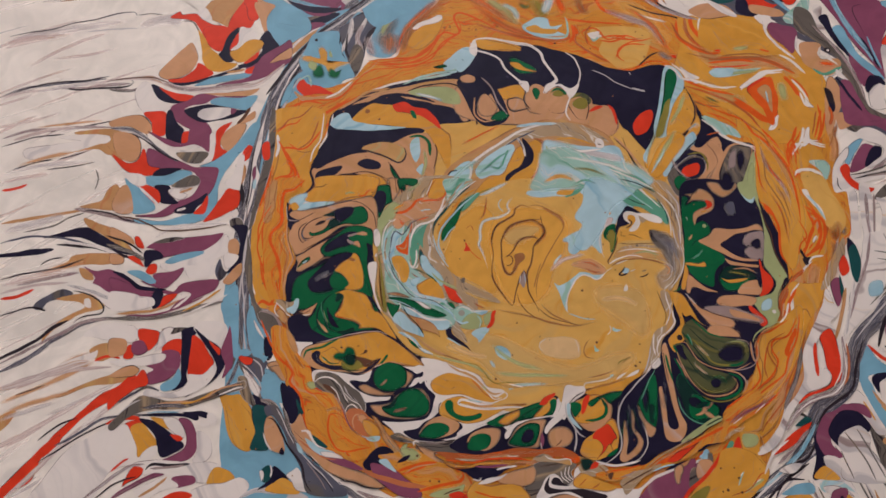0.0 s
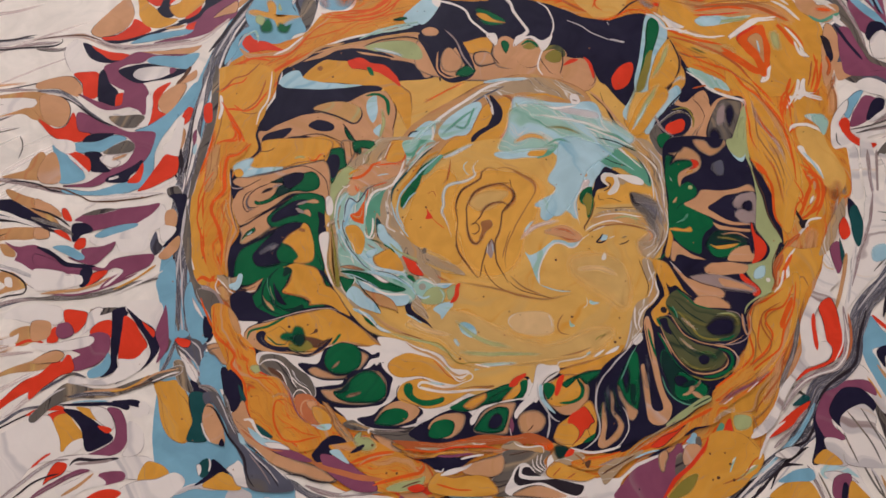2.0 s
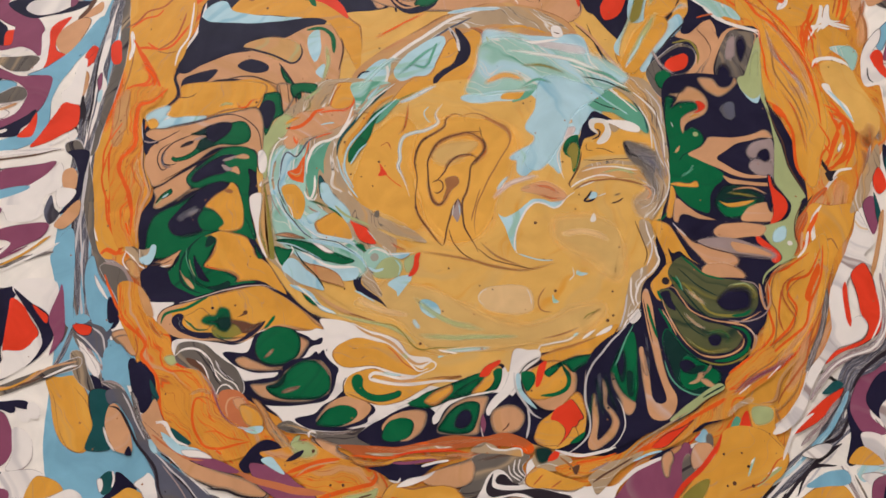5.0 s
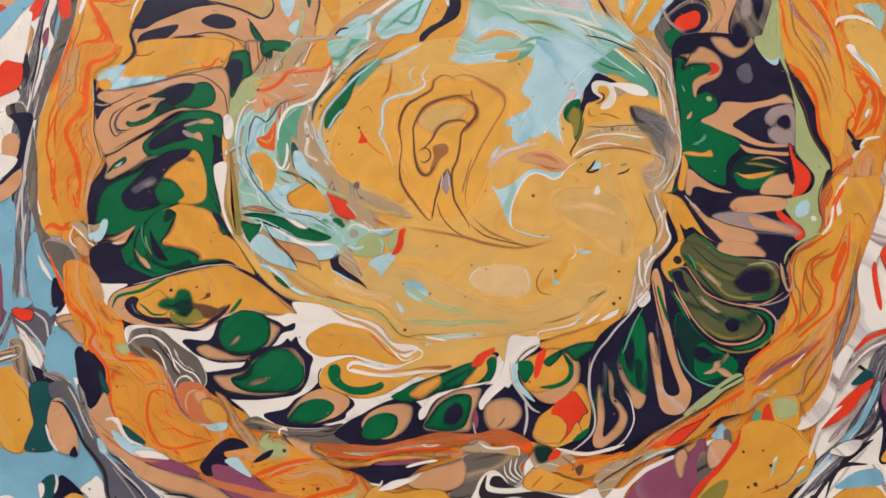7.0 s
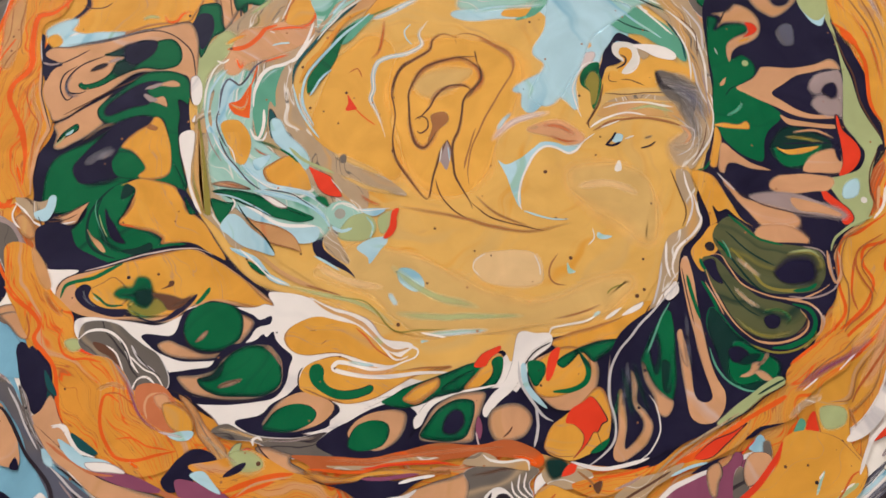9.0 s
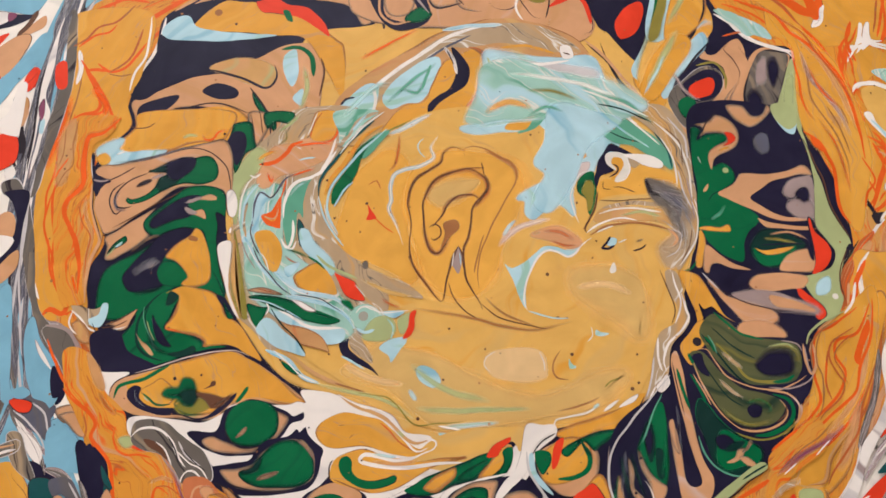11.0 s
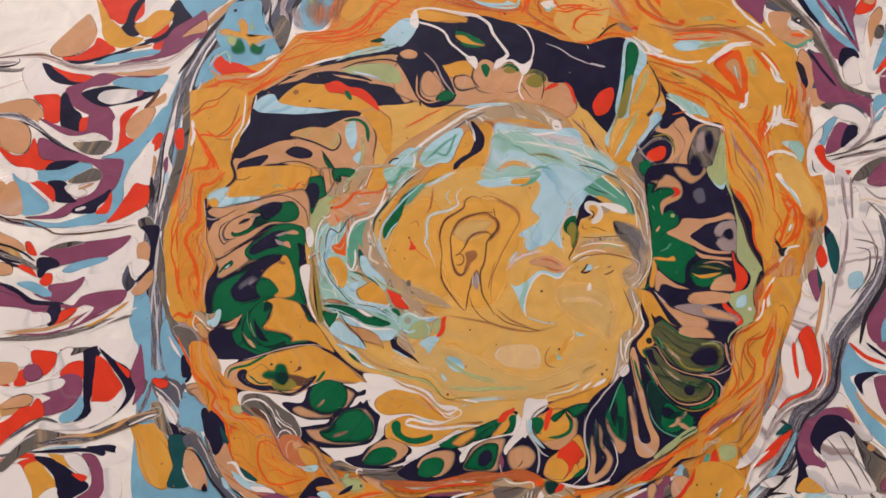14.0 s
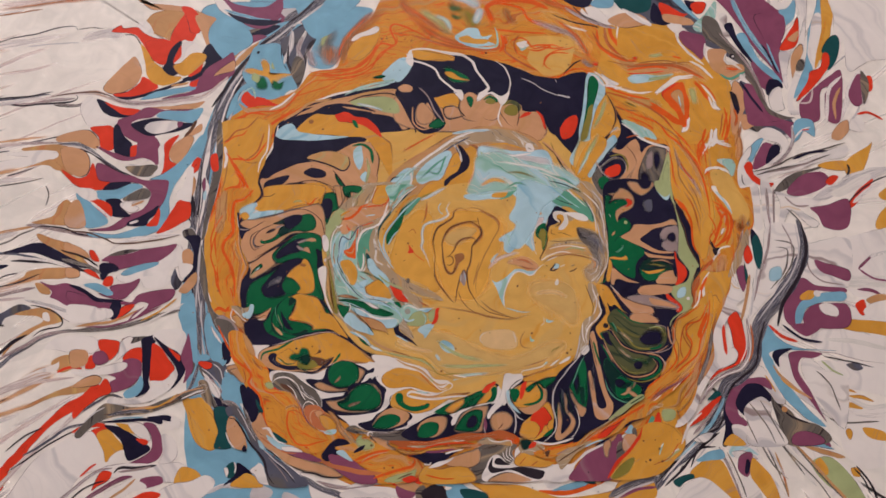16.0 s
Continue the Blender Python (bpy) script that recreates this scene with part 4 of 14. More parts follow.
streak("red", 1.55, -236.5,38.8, -228.9,39.6, -223.2,41.9)
streak("stone", 0.77, -186.8,50.2, -184.6,44.6, -185.3,38)
streak("camel", 1.82, -232.1,19.3, -220.4,21.4, -205.7,23.7, -188.1,26.7)
pool("navy", -207.7,11.1, -197.8,14.2, -189.3,16.6, -183.2,16.2, -176.6,12.3, -166.9,7.6, -158.5,1.4, -162.9,1.4, -175.5,6.1, -188.3,10.9, -200.2,11.1)
streak("stone", 0.91, -218.9,14.4, -204.5,17.4, -196.3,22, -187.8,25.1)
smear("lilac", 4.25, -231.1,14.5, -213.9,19.1, -196.6,23.6)
streak("slate", 1.20, -229.7,8.3, -218.3,11.3, -206.4,11.8, -191,9.4, -175.2,4.6)
streak("mauve", 2.41, -194.3,27.4, -181.8,25, -169.2,21.7, -156.7,18.4)
streak("ink", 0.90, -188,26.1, -175.8,24.9, -166,20.7, -158.4,19.3)
pool("camel", -187.9,21.9, -179.2,18.6, -171.1,15.4, -164.2,9.1, -158.8,2.9, -168.4,7.6, -178.2,13.3, -184.9,17.1)
streak("ink", 1.78, -199.5,7.3, -187.4,6.3, -175.2,4.6, -164.3,0.8, -157.2,-1.1)
streak("white", 1.48, -196.8,8.5, -181.5,6.5, -165.9,1.4)
pool("navy", -219.6,3.5, -211,5, -200.5,4.9, -207.3,1.9, -227.9,0.5, -234.1,1.5)
pool("camel", -189.4,1.1, -179.3,2.2, -168.8,1.5, -166.7,-2.2, -172.3,-4, -182.6,-3.9, -196.9,-5.8, -191.8,-2)
smear("camel", 2.95, -207.8,-10.3, -194.2,-5, -182.8,-3)
streak("ink", 0.74, -206.1,-4.3, -202.3,-1.2, -195.2,0.2)
streak("ink", 0.89, -225.2,-11.6, -214,-8.7, -196.9,-5.8, -183.1,-0.8)
smear("blush", 4.12, -224.5,-14.6, -207.8,-10.3, -190.7,-7.4)
streak("mauve", 1.76, -215.7,-14.7, -198.9,-10.9, -184.8,-8.1)
pool("camel", -185.1,-6, -179,-7.5, -176.7,-12, -181.9,-11.1)
pool("plum", -183,-5.1, -176.1,-7.5, -167.4,-7, -154.5,-15.2, -145.2,-19.6, -141.9,-22.6, -149.2,-21.1, -159.1,-22.5, -168.2,-19.5, -176.2,-15, -176.1,-10.5)
pool("white", -177.9,-13.5, -165.3,-19.5, -150.7,-21.1, -146.8,-24, -147.3,-28.3, -153.6,-29.7, -162.4,-28.2, -168.6,-25.3, -173.7,-20.9, -183,-17.9)
streak("lilac", 1.74, -189.3,-14.9, -177.1,-17.9, -164.8,-22.4, -153.3,-22.5)
streak("red", 1.76, -222.9,-22, -214.4,-20.6, -206.5,-16.8)
streak("blush", 1.47, -223.5,-19.1, -206.9,-14.8, -189.6,-13.4)
pool("slate", -204.8,-25.1, -199.8,-20.7, -191.8,-16.9, -185.6,-19.3, -190.9,-21.7, -197.8,-23.7, -199.9,-27.4, -203.7,-27.4)
pool("camel", -193.7,-22.2, -185.5,-19.9, -176.9,-19.4, -170.3,-23.8, -168.4,-26.8, -175.2,-28.7, -180.6,-30.4, -185.7,-33.8, -192.1,-38.1, -196.6,-43.7, -194.9,-38.1, -186.3,-31, -178.5,-26.7, -181.9,-23.8)
pool("white", -179.2,-22.3, -176.4,-22.3, -175,-26.7, -178.6,-25.8)
streak("ink", 0.86, -185.9,-17.9, -176.8,-20, -169.5,-25.3, -169.3,-29.6, -177.7,-31, -182.8,-34.4)
streak("ink", 2.00, -218.7,-53.4, -208.4,-48.4, -198.3,-42.3, -192.3,-36.7, -185.8,-33.3)
streak("ink", 0.87, -220.9,-30.8, -207.4,-26.5, -198.4,-28, -204.5,-26.5)
streak("slate", 2.56, -214.6,-58.9, -202,-52.1, -189.8,-42.3, -177,-34.5, -163.3,-31.7)
streak("mauve", 1.71, -215.5,-54.8, -200.3,-46.5, -187.5,-39.5, -174.4,-33.3, -151.7,-32.6)
pool("white", -172.4,-36.8, -162.8,-34.5, -155.6,-35.4, -152.7,-41.1, -154.2,-43.9, -161.2,-43.8, -170,-41.9, -175.9,-41)
pool("camel", -171.8,-48, -165.3,-44.7, -159.5,-45.8, -157.5,-49.4, -161.2,-52.2, -166.6,-53.5)
smear("camel", 3.36, -189.1,-60.3, -179.2,-53.5, -168.7,-49.4)
smear("camel", 2.51, -196.1,-67.1, -180.7,-60.3, -168,-53.5)
streak("red", 1.40, -168,-53.5, -162.8,-51.3, -155.7,-52.2)
pool("white", -170.1,-49.4, -167.6,-48, -168.2,-52.1, -173.6,-53.5, -186.6,-59, -191.9,-60.3, -182,-53.5)
streak("blush", 1.67, -204.4,-67, -189.1,-60.3, -175.6,-57.6, -159.2,-56.3)
pool("camel", -159.9,-60.4, -154.5,-59, -150.7,-60.4, -151.1,-63.1, -156.4,-64.4, -168.6,-65.7, -178.9,-69.7, -184.2,-71.1, -176.7,-67.1, -167.7,-63)
pool("red", -148.8,-60.4, -144.9,-62.3, -146.4,-67.1, -152.6,-71.1, -161.5,-75, -168.7,-80.3, -173.2,-85.4, -176.6,-89.3, -178.5,-93.1, -184.3,-98.2, -189.1,-100.7, -191,-104.5, -187.2,-97, -180.9,-88, -171.7,-79, -162.4,-69.7, -154.8,-65.7)
pool("red", -189.6,-98.2, -185.3,-93.2, -178.2,-88, -181.2,-93.1, -185.3,-99.5, -187.6,-108.2, -194.5,-113.1, -201.4,-118, -204.6,-115.6, -198.2,-108.2)

# third row
streak("blush", 3.91, -212.8,-67, -197.1,-62.2, -184,-57.6, -170.8,-53.5)
smear("camel", 2.22, -211.3,-73.7, -198.6,-68.4, -188.3,-64.4)
smear("camel", 2.48, -209.8,-80.3, -199.9,-75, -186.9,-71.1, -173.9,-67.1)
pool("camel", -209.8,-80.3, -202.2,-77.1, -203.8,-82.9, -208.4,-86.8)
smear("lilac", 2.20, -209.5,-81.6, -194.2,-76.4, -183.8,-72.9)
streak("ink", 0.56, -203.8,-69.7, -196.1,-67.1, -190.9,-64.9)
streak("blush", 2.73, -168,-84.1, -159.7,-77.6, -151.2,-71.1, -147.4,-69.2)
streak("white", 1.35, -188.1,-105.7, -179.1,-96.9, -168,-84.1, -156.5,-72.4)
streak("blush", 2.41, -199,-116.8, -188.1,-105.7, -179.4,-95.7, -168,-84.1)
streak("slate", 1.35, -179.9,-93.1, -170,-88, -160.4,-81.5, -147.2,-78.9)
streak("ink", 0.82, -188.5,-90.6, -179.1,-83.4, -171.5,-80.3)
streak("ink", 0.81, -186.4,-100.7, -176.9,-94.4, -164.9,-86.7, -152.2,-81.5, -141.7,-79.7)
streak("red", 1.89, -157.3,-83.4, -151,-80.8, -144.3,-80.2, -140.1,-81.5)
pool("red", -147.9,-83.3, -142.8,-81.5, -139.1,-82.8, -139.5,-85.4, -143.3,-86.7)
pool("white", -174,-95.7, -164.4,-89.3, -154.5,-84.1, -147.9,-83.3, -144.7,-86.7, -141,-93, -138.8,-98.5, -135.9,-100.5, -151.1,-104.3, -161.5,-120.2, -187.7,-120.4, -182.3,-108.2)
pool("ochre", -144.9,-84.9, -139.9,-82.8, -135.3,-86.7, -131.3,-91.7, -131.5,-94.3, -136.5,-96, -139.4,-98, -141,-93)
pool("navy", -141.5,-80.7, -134.7,-81.5, -127.3,-85.9, -121.4,-89.9, -118.4,-93, -122,-96, -128.3,-98, -130.9,-94.3, -132.7,-89.2, -136.9,-84.9)
pool("ochre", -136.2,-80.2, -130.7,-80.7, -126.4,-83.3, -123.2,-86.6, -127.4,-85.4, -131.7,-83.3)
pool("white", -130.3,-80.2, -125.4,-80.2, -121.1,-82.8, -118.5,-87.9, -120.2,-89.2, -126,-85.9)
pool("red", -125.7,-87.9, -121.1,-88.4, -119.3,-89.9, -121.8,-90.9)
pool("navy", -144.5,-78.9, -128.4,-78.1, -116.3,-78.4, -113.3,-80.2, -114.5,-81.5, -121.5,-79.7, -133.6,-79.7)
pool("plum", -122.7,-80.7, -117.2,-81.5, -113.2,-87.9, -112.4,-94.2, -115,-98.5, -122.7,-100.5, -128.1,-99.3, -121.9,-96.7, -117.9,-93, -118.7,-86.6)
pool("white", -112.9,-81.5, -113.6,-78.1, -110.8,-78.9, -107.7,-82.8, -108.2,-84.8, -111.5,-84)
pool("white", -113.3,-86.6, -108.4,-87.9, -105.8,-91.7, -105.2,-96.7, -108.3,-99.9, -113.5,-99.9, -112.2,-95.4)
pool("white", -138.4,-98, -135.5,-94.3, -131.1,-93, -131.1,-96.8, -135.5,-99.3)
streak("red", 1.06, -151.1,-104.3, -146.5,-100.1, -143.6,-98.6)
pool("white", -141.1,-101, -130.8,-99.3, -114.8,-100.4, -103,-100.4, -98.5,-105.3, -103.3,-109, -116.4,-107.8, -127.2,-105.4, -136.4,-105.5)
streak("ink", 1.32, -134.9,-103.5, -131.8,-101, -122.5,-101.7, -114.7,-100.9)
streak("mauve", 1.05, -132.9,-103, -125,-102.5, -117.3,-101.4)
pool("ochre", -102.7,-102.4, -96,-104.1, -93.1,-107.2, -98.1,-109, -103,-111.4, -105.9,-109)
pool("red", -143.9,-108, -140.8,-102.5, -136,-103, -137.6,-106.7, -142.4,-109.2, -144.8,-110.9)
pool("plum", -121.8,-106.6, -112.8,-105.9, -111.1,-109, -116.1,-110.7, -120.7,-110.8)
streak("plum", 2.09, -149.1,-116.5, -142,-111.6, -132.3,-106.7, -125.9,-105.4)
streak("mauve", 1.58, -162.2,-116.6, -152.9,-109.2, -143.5,-102.5, -135.8,-101)
streak("ink", 0.79, -156.9,-116.5, -147.7,-109.2, -138.9,-106.7)
pool("white", -139.2,-112.8, -131.9,-109.1, -127.1,-106.7, -121.7,-107.9, -118.7,-110.8, -126.2,-112.7, -133.5,-116.4)
streak("camel", 1.31, -136.3,-115.2, -129.1,-110.8, -124.4,-106.6)
pool("white", -108.3,-110.2, -98.1,-109, -90.6,-106.5, -86.3,-110.1, -89.7,-114.9, -99.4,-119.8, -114.9,-119.9, -113.1,-113.9)
pool("red", -125.7,-116.4, -120.9,-113.2, -115.8,-112.7, -111.7,-114.6, -117.8,-117.5)
pool("ochre", -104.6,-69.8, -99.8,-69.8, -94.4,-69.8, -89.8,-75, -85.3,-85.3, -86.2,-92.9, -89.1,-95.4, -94.6,-92.9, -99.3,-86.6, -101.6,-77.6)
pool("navy", -83.6,-69.8, -78.2,-69.8, -80.3,-76.3, -84.8,-80.2, -87.1,-75)
streak("stone", 3.25, -97.4,-53.7, -92.7,-59.1, -87.9,-67.1, -84.6,-73.7)
streak("mauve", 1.62, -93,-56.4, -88.1,-64.5, -82.2,-69.8, -74.7,-80.1)
streak("white", 1.36, -95.9,-55.1, -92.1,-60.5, -86.5,-67.1, -86.7,-71.1)
streak("slate", 1.64, -102.7,-67.1, -99.4,-60.4, -97.4,-53.7, -96.4,-49.6)
pool("slate", -98.5,-51, -92.4,-48.2, -89.2,-53.7, -83.7,-53.7, -84.7,-57.8, -90,-59.1, -95.2,-56.4)
pool("red", -97.7,-50.4, -93.5,-51.5, -91.4,-53.2, -96.1,-53.2)
streak("lilac", 2.05, -89.7,-114.9, -82.3,-112, -71.9,-112.9)
pool("lilac", -66.8,-112.4, -59,-114.8, -60,-118.3, -68.9,-118.4)
pool("slate", -105.2,-45.4, -103.3,-37.1, -98.5,-42.7, -99.8,-56.4, -102.6,-56.4)
streak("slate", 2.24, -97.8,-8.2, -96.6,-25.8, -93.8,-42.7, -91.1,-53.7)
streak("stone", 2.52, -100.1,-14.1, -99.7,-31.5, -96.6,-48.2)
streak("lilac", 0.84, -97.8,-20, -97.2,-37.1, -94.1,-51)
streak("ink", 0.85, -101.6,-5.2, -101.5,-22.8, -99.1,-39.9)
streak("ink", 0.84, -95.5,-14.2, -93.5,-28.6, -90.2,-42.7)

# left limb of the ring, redrawn bands
pool("ochre", -92.6,84.4, -91.8,66.1, -92.3,51.5, -94.6,38.7, -96.9,27.6, -98.2,16.7, -97.8,4.6, -96.5,-8.4, -93.8,-18.6, -91.9,-24.9, -87.4,-27.9, -82.9,-25.1, -77.5,-24.7, -78.3,-16.4, -77.2,-7.6, -74.7,0.1, -78.6,12.1, -80.9,22.9, -81,28.4, -73.8,33.2, -69.2,39.2, -71.3,49.3, -67,59.3, -65.7,83.3)
smear("orange", 3.10, -91,51.4, -93.4,37.2, -96.4,23.4)
streak("orange", 1.69, -91.2,-26.1, -89.1,-24.2, -85.3,-25.8, -83.9,-23.3, -85.2,-19.3, -87.6,-15.7)
streak("orange", 1.04, -79.1,49.6, -79.2,44.7, -83.7,43.1, -86.7,42.7)
streak("orange", 0.91, -86.8,61.5, -82.8,55.5, -79.1,49.6, -75.8,40.9, -81,36.2)
streak("orange", 1.05, -83.1,63.4, -78.8,60.3, -73.7,61, -70.1,65.3, -66.6,71.2)
streak("orange", 0.80, -90.4,70.6, -85.5,74.9, -80.3,76.2, -77.9,79.2)
streak("orange", 0.88, -89,44.2, -89.2,34.3, -88.3,25.9, -90.4,21.9, -92.3,17.8, -92.4,9.8, -90.4,-0.8, -90.3,-8.5, -88,-16.2)
streak("orange", 0.76, -92.1,44.3, -93.1,34.4, -93.1,23.3, -94.7,15.2, -94.3,4.6)
streak("orange", 0.73, -92.2,-0.7, -90.5,-11.1, -87.2,-18.7, -84.9,-22.5)
streak("brown", 0.52, -88.6,66, -88.4,54.2, -90.1,42.8, -91.5,31.5)
streak("brown", 0.52, -78.7,59.1, -74.7,58.1, -70.9,58.9)
streak("white", 1.59, -90,69.1, -88.7,61.6, -89.6,55.7)
streak("white", 0.79, -65.6,81.8, -66.3,66.7, -69.6,59.4, -71.1,52.2)
streak("white", 0.98, -95.8,-7.9, -95.9,-13.5, -93.8,-18.6, -92.6,-20.6)
dot("brown", -91,44.2, 0.52)
dot("brown", -92.9,26.1, 0.51)
dot("brown", -91,27.4, 0.51)
dot("brown", -89.6,-14.9, 0.49)

# grey river beside it
pool("stone", -95.3,84.5, -94.4,66.2, -95.8,50.1, -98.5,37.4, -101.2,24.9, -102.3,15.4, -98.5,14.8, -96.2,26.2, -93.5,38.6, -91.1,54.3, -91,69.1, -92.6,84.4)
pool("stone", -100.7,12.7, -97.4,2, -95.7,-8.4, -93.3,-21.1, -88.6,-28.6, -82,-33.6, -75.5,-39.8, -73.6,-47, -79.1,-50.4, -83.4,-43.2, -90.4,-33.5, -95.5,-21.1, -99.4,-8.3, -101.8,4.8)
streak("slate", 3.53, -94.5,84.5, -97.9,66.4, -99.3,48.8, -99.5,34.6, -101.7,20.8, -102.6,7.4, -101.9,-8.2, -101,-20.9, -98.8,-33.3, -96.6,-45.3)
pool("white", -97.9,78.4, -98.3,63.4, -99.7,51.7, -97.3,44.4, -98.9,36, -100.3,26.3, -101.7,20.8, -101.2,29.1, -100.1,37.4, -100,45.4, -102.3,51.8, -101,63.5)
streak("white", 1.04, -97,83, -99.7,66.4, -100.9,53.2, -101.4,40.3, -102.4,26.3, -103.1,15.5)
streak("lilac", 0.74, -99.5,23.5, -100.4,10, -100.1,-3.1, -100.7,-15.9, -100.6,-28.4, -98.8,-42.9)
streak("lilac", 0.61, -101,15.4, -100.9,2.1, -100.3,-10.8, -98.3,-23.5, -95.8,-38.2)
streak("ink", 0.73, -103.1,11.4, -102.8,-3.1, -102.7,-15.9, -100.9,-33.3, -98.8,-46.5)
streak("ink", 0.78, -101,63.5, -102.3,51.8, -102.1,37.5, -102.5,23.6)
pool("red", -97.6,63.4, -94.3,64.7, -92.8,55.8, -94.7,53.9, -96.7,56)
pool("red", -107.6,54.9, -105,59.2, -103.3,60.6, -103.8,56.2, -106.1,53.4)
pool("plum", -101.5,47.4, -100,50.3, -99.3,44.5, -100.4,42.5)
pool("ice", -100.3,41.7, -98.9,42.5, -99,37.4, -100.4,38)
pool("tan", -108.3,45.7, -106.2,47.6, -104.7,45.5, -106.1,40.5, -107.7,40.5)
streak("ink", 1.04, -107.9,50.6, -108.1,41.9, -104.8,34.2, -104.9,26.4)
pool("ink", -107.2,34.3, -105,35.9, -104.9,30.6, -106.5,30.6)
pool("stone", -110.4,19.7, -105.5,21, -102.5,16.8, -104.7,14.2, -109.1,15.6)
pool("blue", -106.7,-18.3, -102.2,-15.9, -99.5,-33.3, -98.5,-45.3, -96.4,-52.4, -101.4,-50, -107.2,-33.1, -109.4,-25.7)
pool("blue", -93.7,-26.1, -90.4,-33.5, -86.1,-39.6, -83.1,-45.6, -83.5,-52.6, -86.8,-54.9, -90.7,-51.3, -94,-43, -96,-30.9)
pool("white", -92.3,-33.4, -89.5,-37.1, -86.6,-42, -85.5,-43.2, -87.5,-41.9, -90.3,-38.3)
pool("navy", -85.9,-42, -83.3,-44.4, -82.6,-50.3, -84.8,-51.4, -86.1,-46.7)
pool("stone", -90.7,-30.5, -83.6,-30, -76.8,-38.6, -77.4,-44.5, -80.6,-46.8, -85,-39.6)
streak("mauve", 1.19, -89.7,-29.1, -82.3,-31.2, -77.5,-38.6, -72.5,-45.8)
pool("ochre", -80.9,-28.8, -77.9,-27.6, -75,-32.6, -75,-39.8, -77.7,-36.2)
smear("rust", 2.37, -78.7,-31.3, -75.6,-38.6, -71.4,-45.8)

# knot under it
pool("slate", -97.6,-52.4, -93.2,-50.1, -90.7,-51.3, -85.7,-53.7, -83.7,-61.8, -85,-64.1, -88.3,-61.7, -92.1,-59.4, -96,-55.9)
streak("lilac", 0.58, -96.1,-54.7, -91,-58.3, -87,-62.9, -85.2,-66.3)
streak("lilac", 0.58, -90.6,-52.5, -86.6,-56, -84.8,-61.8)
pool("red", -97.7,-51.9, -94.2,-51.5, -90.6,-52.5, -91.2,-55.3, -94.9,-55.2)
pool("blue", -97.9,-50, -94.6,-47.7, -91.4,-49.7, -94.2,-51.5)
pool("white", -94.4,-59.4, -91.3,-61.7, -87.8,-66.3, -86.1,-70.8, -89.1,-68.5, -92,-64)
pool("navy", -89.7,-69.6, -85.7,-70.8, -84.2,-75.3, -86.6,-76.3, -88.1,-73)
pool("stone", -96.9,-61.6, -92.9,-61.7, -89.8,-68.5, -86.7,-75.2, -91.6,-73, -95.1,-68.4)
pool("blue", -85.3,-61.8, -81.7,-59.1, -77.4,-61.9, -73.2,-67.6, -72.2,-73.2, -77.9,-73.2, -83.6,-72.6)
pool("tan", -82.4,-56.8, -77.3,-56.2, -73.7,-62, -75.5,-63.1, -79.3,-59.6)
pool("navy", -76.3,-66.5, -74.2,-64.2, -70.1,-71, -66.9,-76.6, -67.8,-83.2, -70.9,-81.6, -73.8,-75.4)
pool("petrol", -68.5,-75.5, -65,-76.7, -65.2,-80.4, -67,-79.5)
pool("ochre", -103.2,-71.7, -98.7,-70.6, -95.2,-71.8, -92.5,-75.2, -88.5,-79.6, -86.6,-86.2, -87.5,-93.6, -90,-95.1, -94.4,-92.5, -97.9,-86, -100,-78.4)
dot("brown", -90.5,-85.5, 0.45)
streak("mauve", 2.72, -84.8,-71.9, -78.9,-74.2, -73.6,-82, -69.5,-88.5)
streak("stone", 1.58, -84.2,-72, -77.6,-75.4, -72.3,-83.1, -67.1,-90.7)

# right limb
pool("ochre", 154.3,83.4, 161.4,80.1, 168.8,70.9, 168.2,59.3, 172.9,50.6, 175.2,42.1, 172.2,31.2, 177.7,28.4, 180.5,17.6, 185.6,7.1, 184,-1.8, 176.3,-6.6, 174.7,-2.8, 171.3,-2.7, 171.4,4.9, 167.6,10.2, 165.8,20.7, 161.6,31.6, 159.2,48.2, 158.5,59.7, 151.9,65.7)
pool("ochre", 179.4,53.2, 185,57.2, 191.5,52.7, 191.2,44.3, 185.5,45.9, 178.8,42)
pool("middle", 179.7,40.6, 189.3,40.2, 192.3,30.6, 196.8,17.1, 192.7,8.2, 186.6,12.2, 183.6,21.5, 180.3,29.6)
smear("brown", 3.68, 188.9,12.2, 190,5.7, 192.8,14.6)
streak("rust", 3.83, 161.7,56.7, 163.6,45.3, 168.1,35.5, 170.2,25.9)
streak("brown", 1.67, 163.8,49.5, 166.2,38.3, 170.3,30)
streak("orange", 1.22, 156.2,78.8, 162.2,68.2, 169.2,57.8, 172.5,47.8, 173.8,40.8)
streak("tan", 1.20, 161.3,62.4, 163.5,52.3, 165.4,41.1, 171.3,32.6, 173.3,23.2)
streak("orange", 0.71, 159.3,56.8, 159.6,42.6, 163.9,31.5, 168.3,22, 169,7.6)
streak("orange", 0.85, 178.2,67.6, 181.8,67.4, 180.4,61.7, 177,56.1, 173.7,44.9)
streak("orange", 0.61, 182.8,65.9, 178.4,58.9, 175.6,47.7)
streak("orange", 1.17, 172.7,12.6, 175.4,15.2, 175.6,23.1, 175.1,29.8)
streak("orange", 1.38, 178.7,20.3, 180.8,12.4, 177.1,4.8, 173.5,-2.7)
streak("orange", 1.38, 183.6,14.9, 183.3,7.2, 179.9,0.9, 174.5,-4)
streak("orange", 1.15, 179.6,19, 183.3,17.6, 186.1,12.2, 183.8,3.3, 180.4,-2.9)
streak("tan", 1.15, 180,17.1, 182.4,15, 181.7,8.5, 177.8,2.2)
streak("orange", 0.69, 174.1,7.4, 175.5,2.3, 172.4,-2.7)
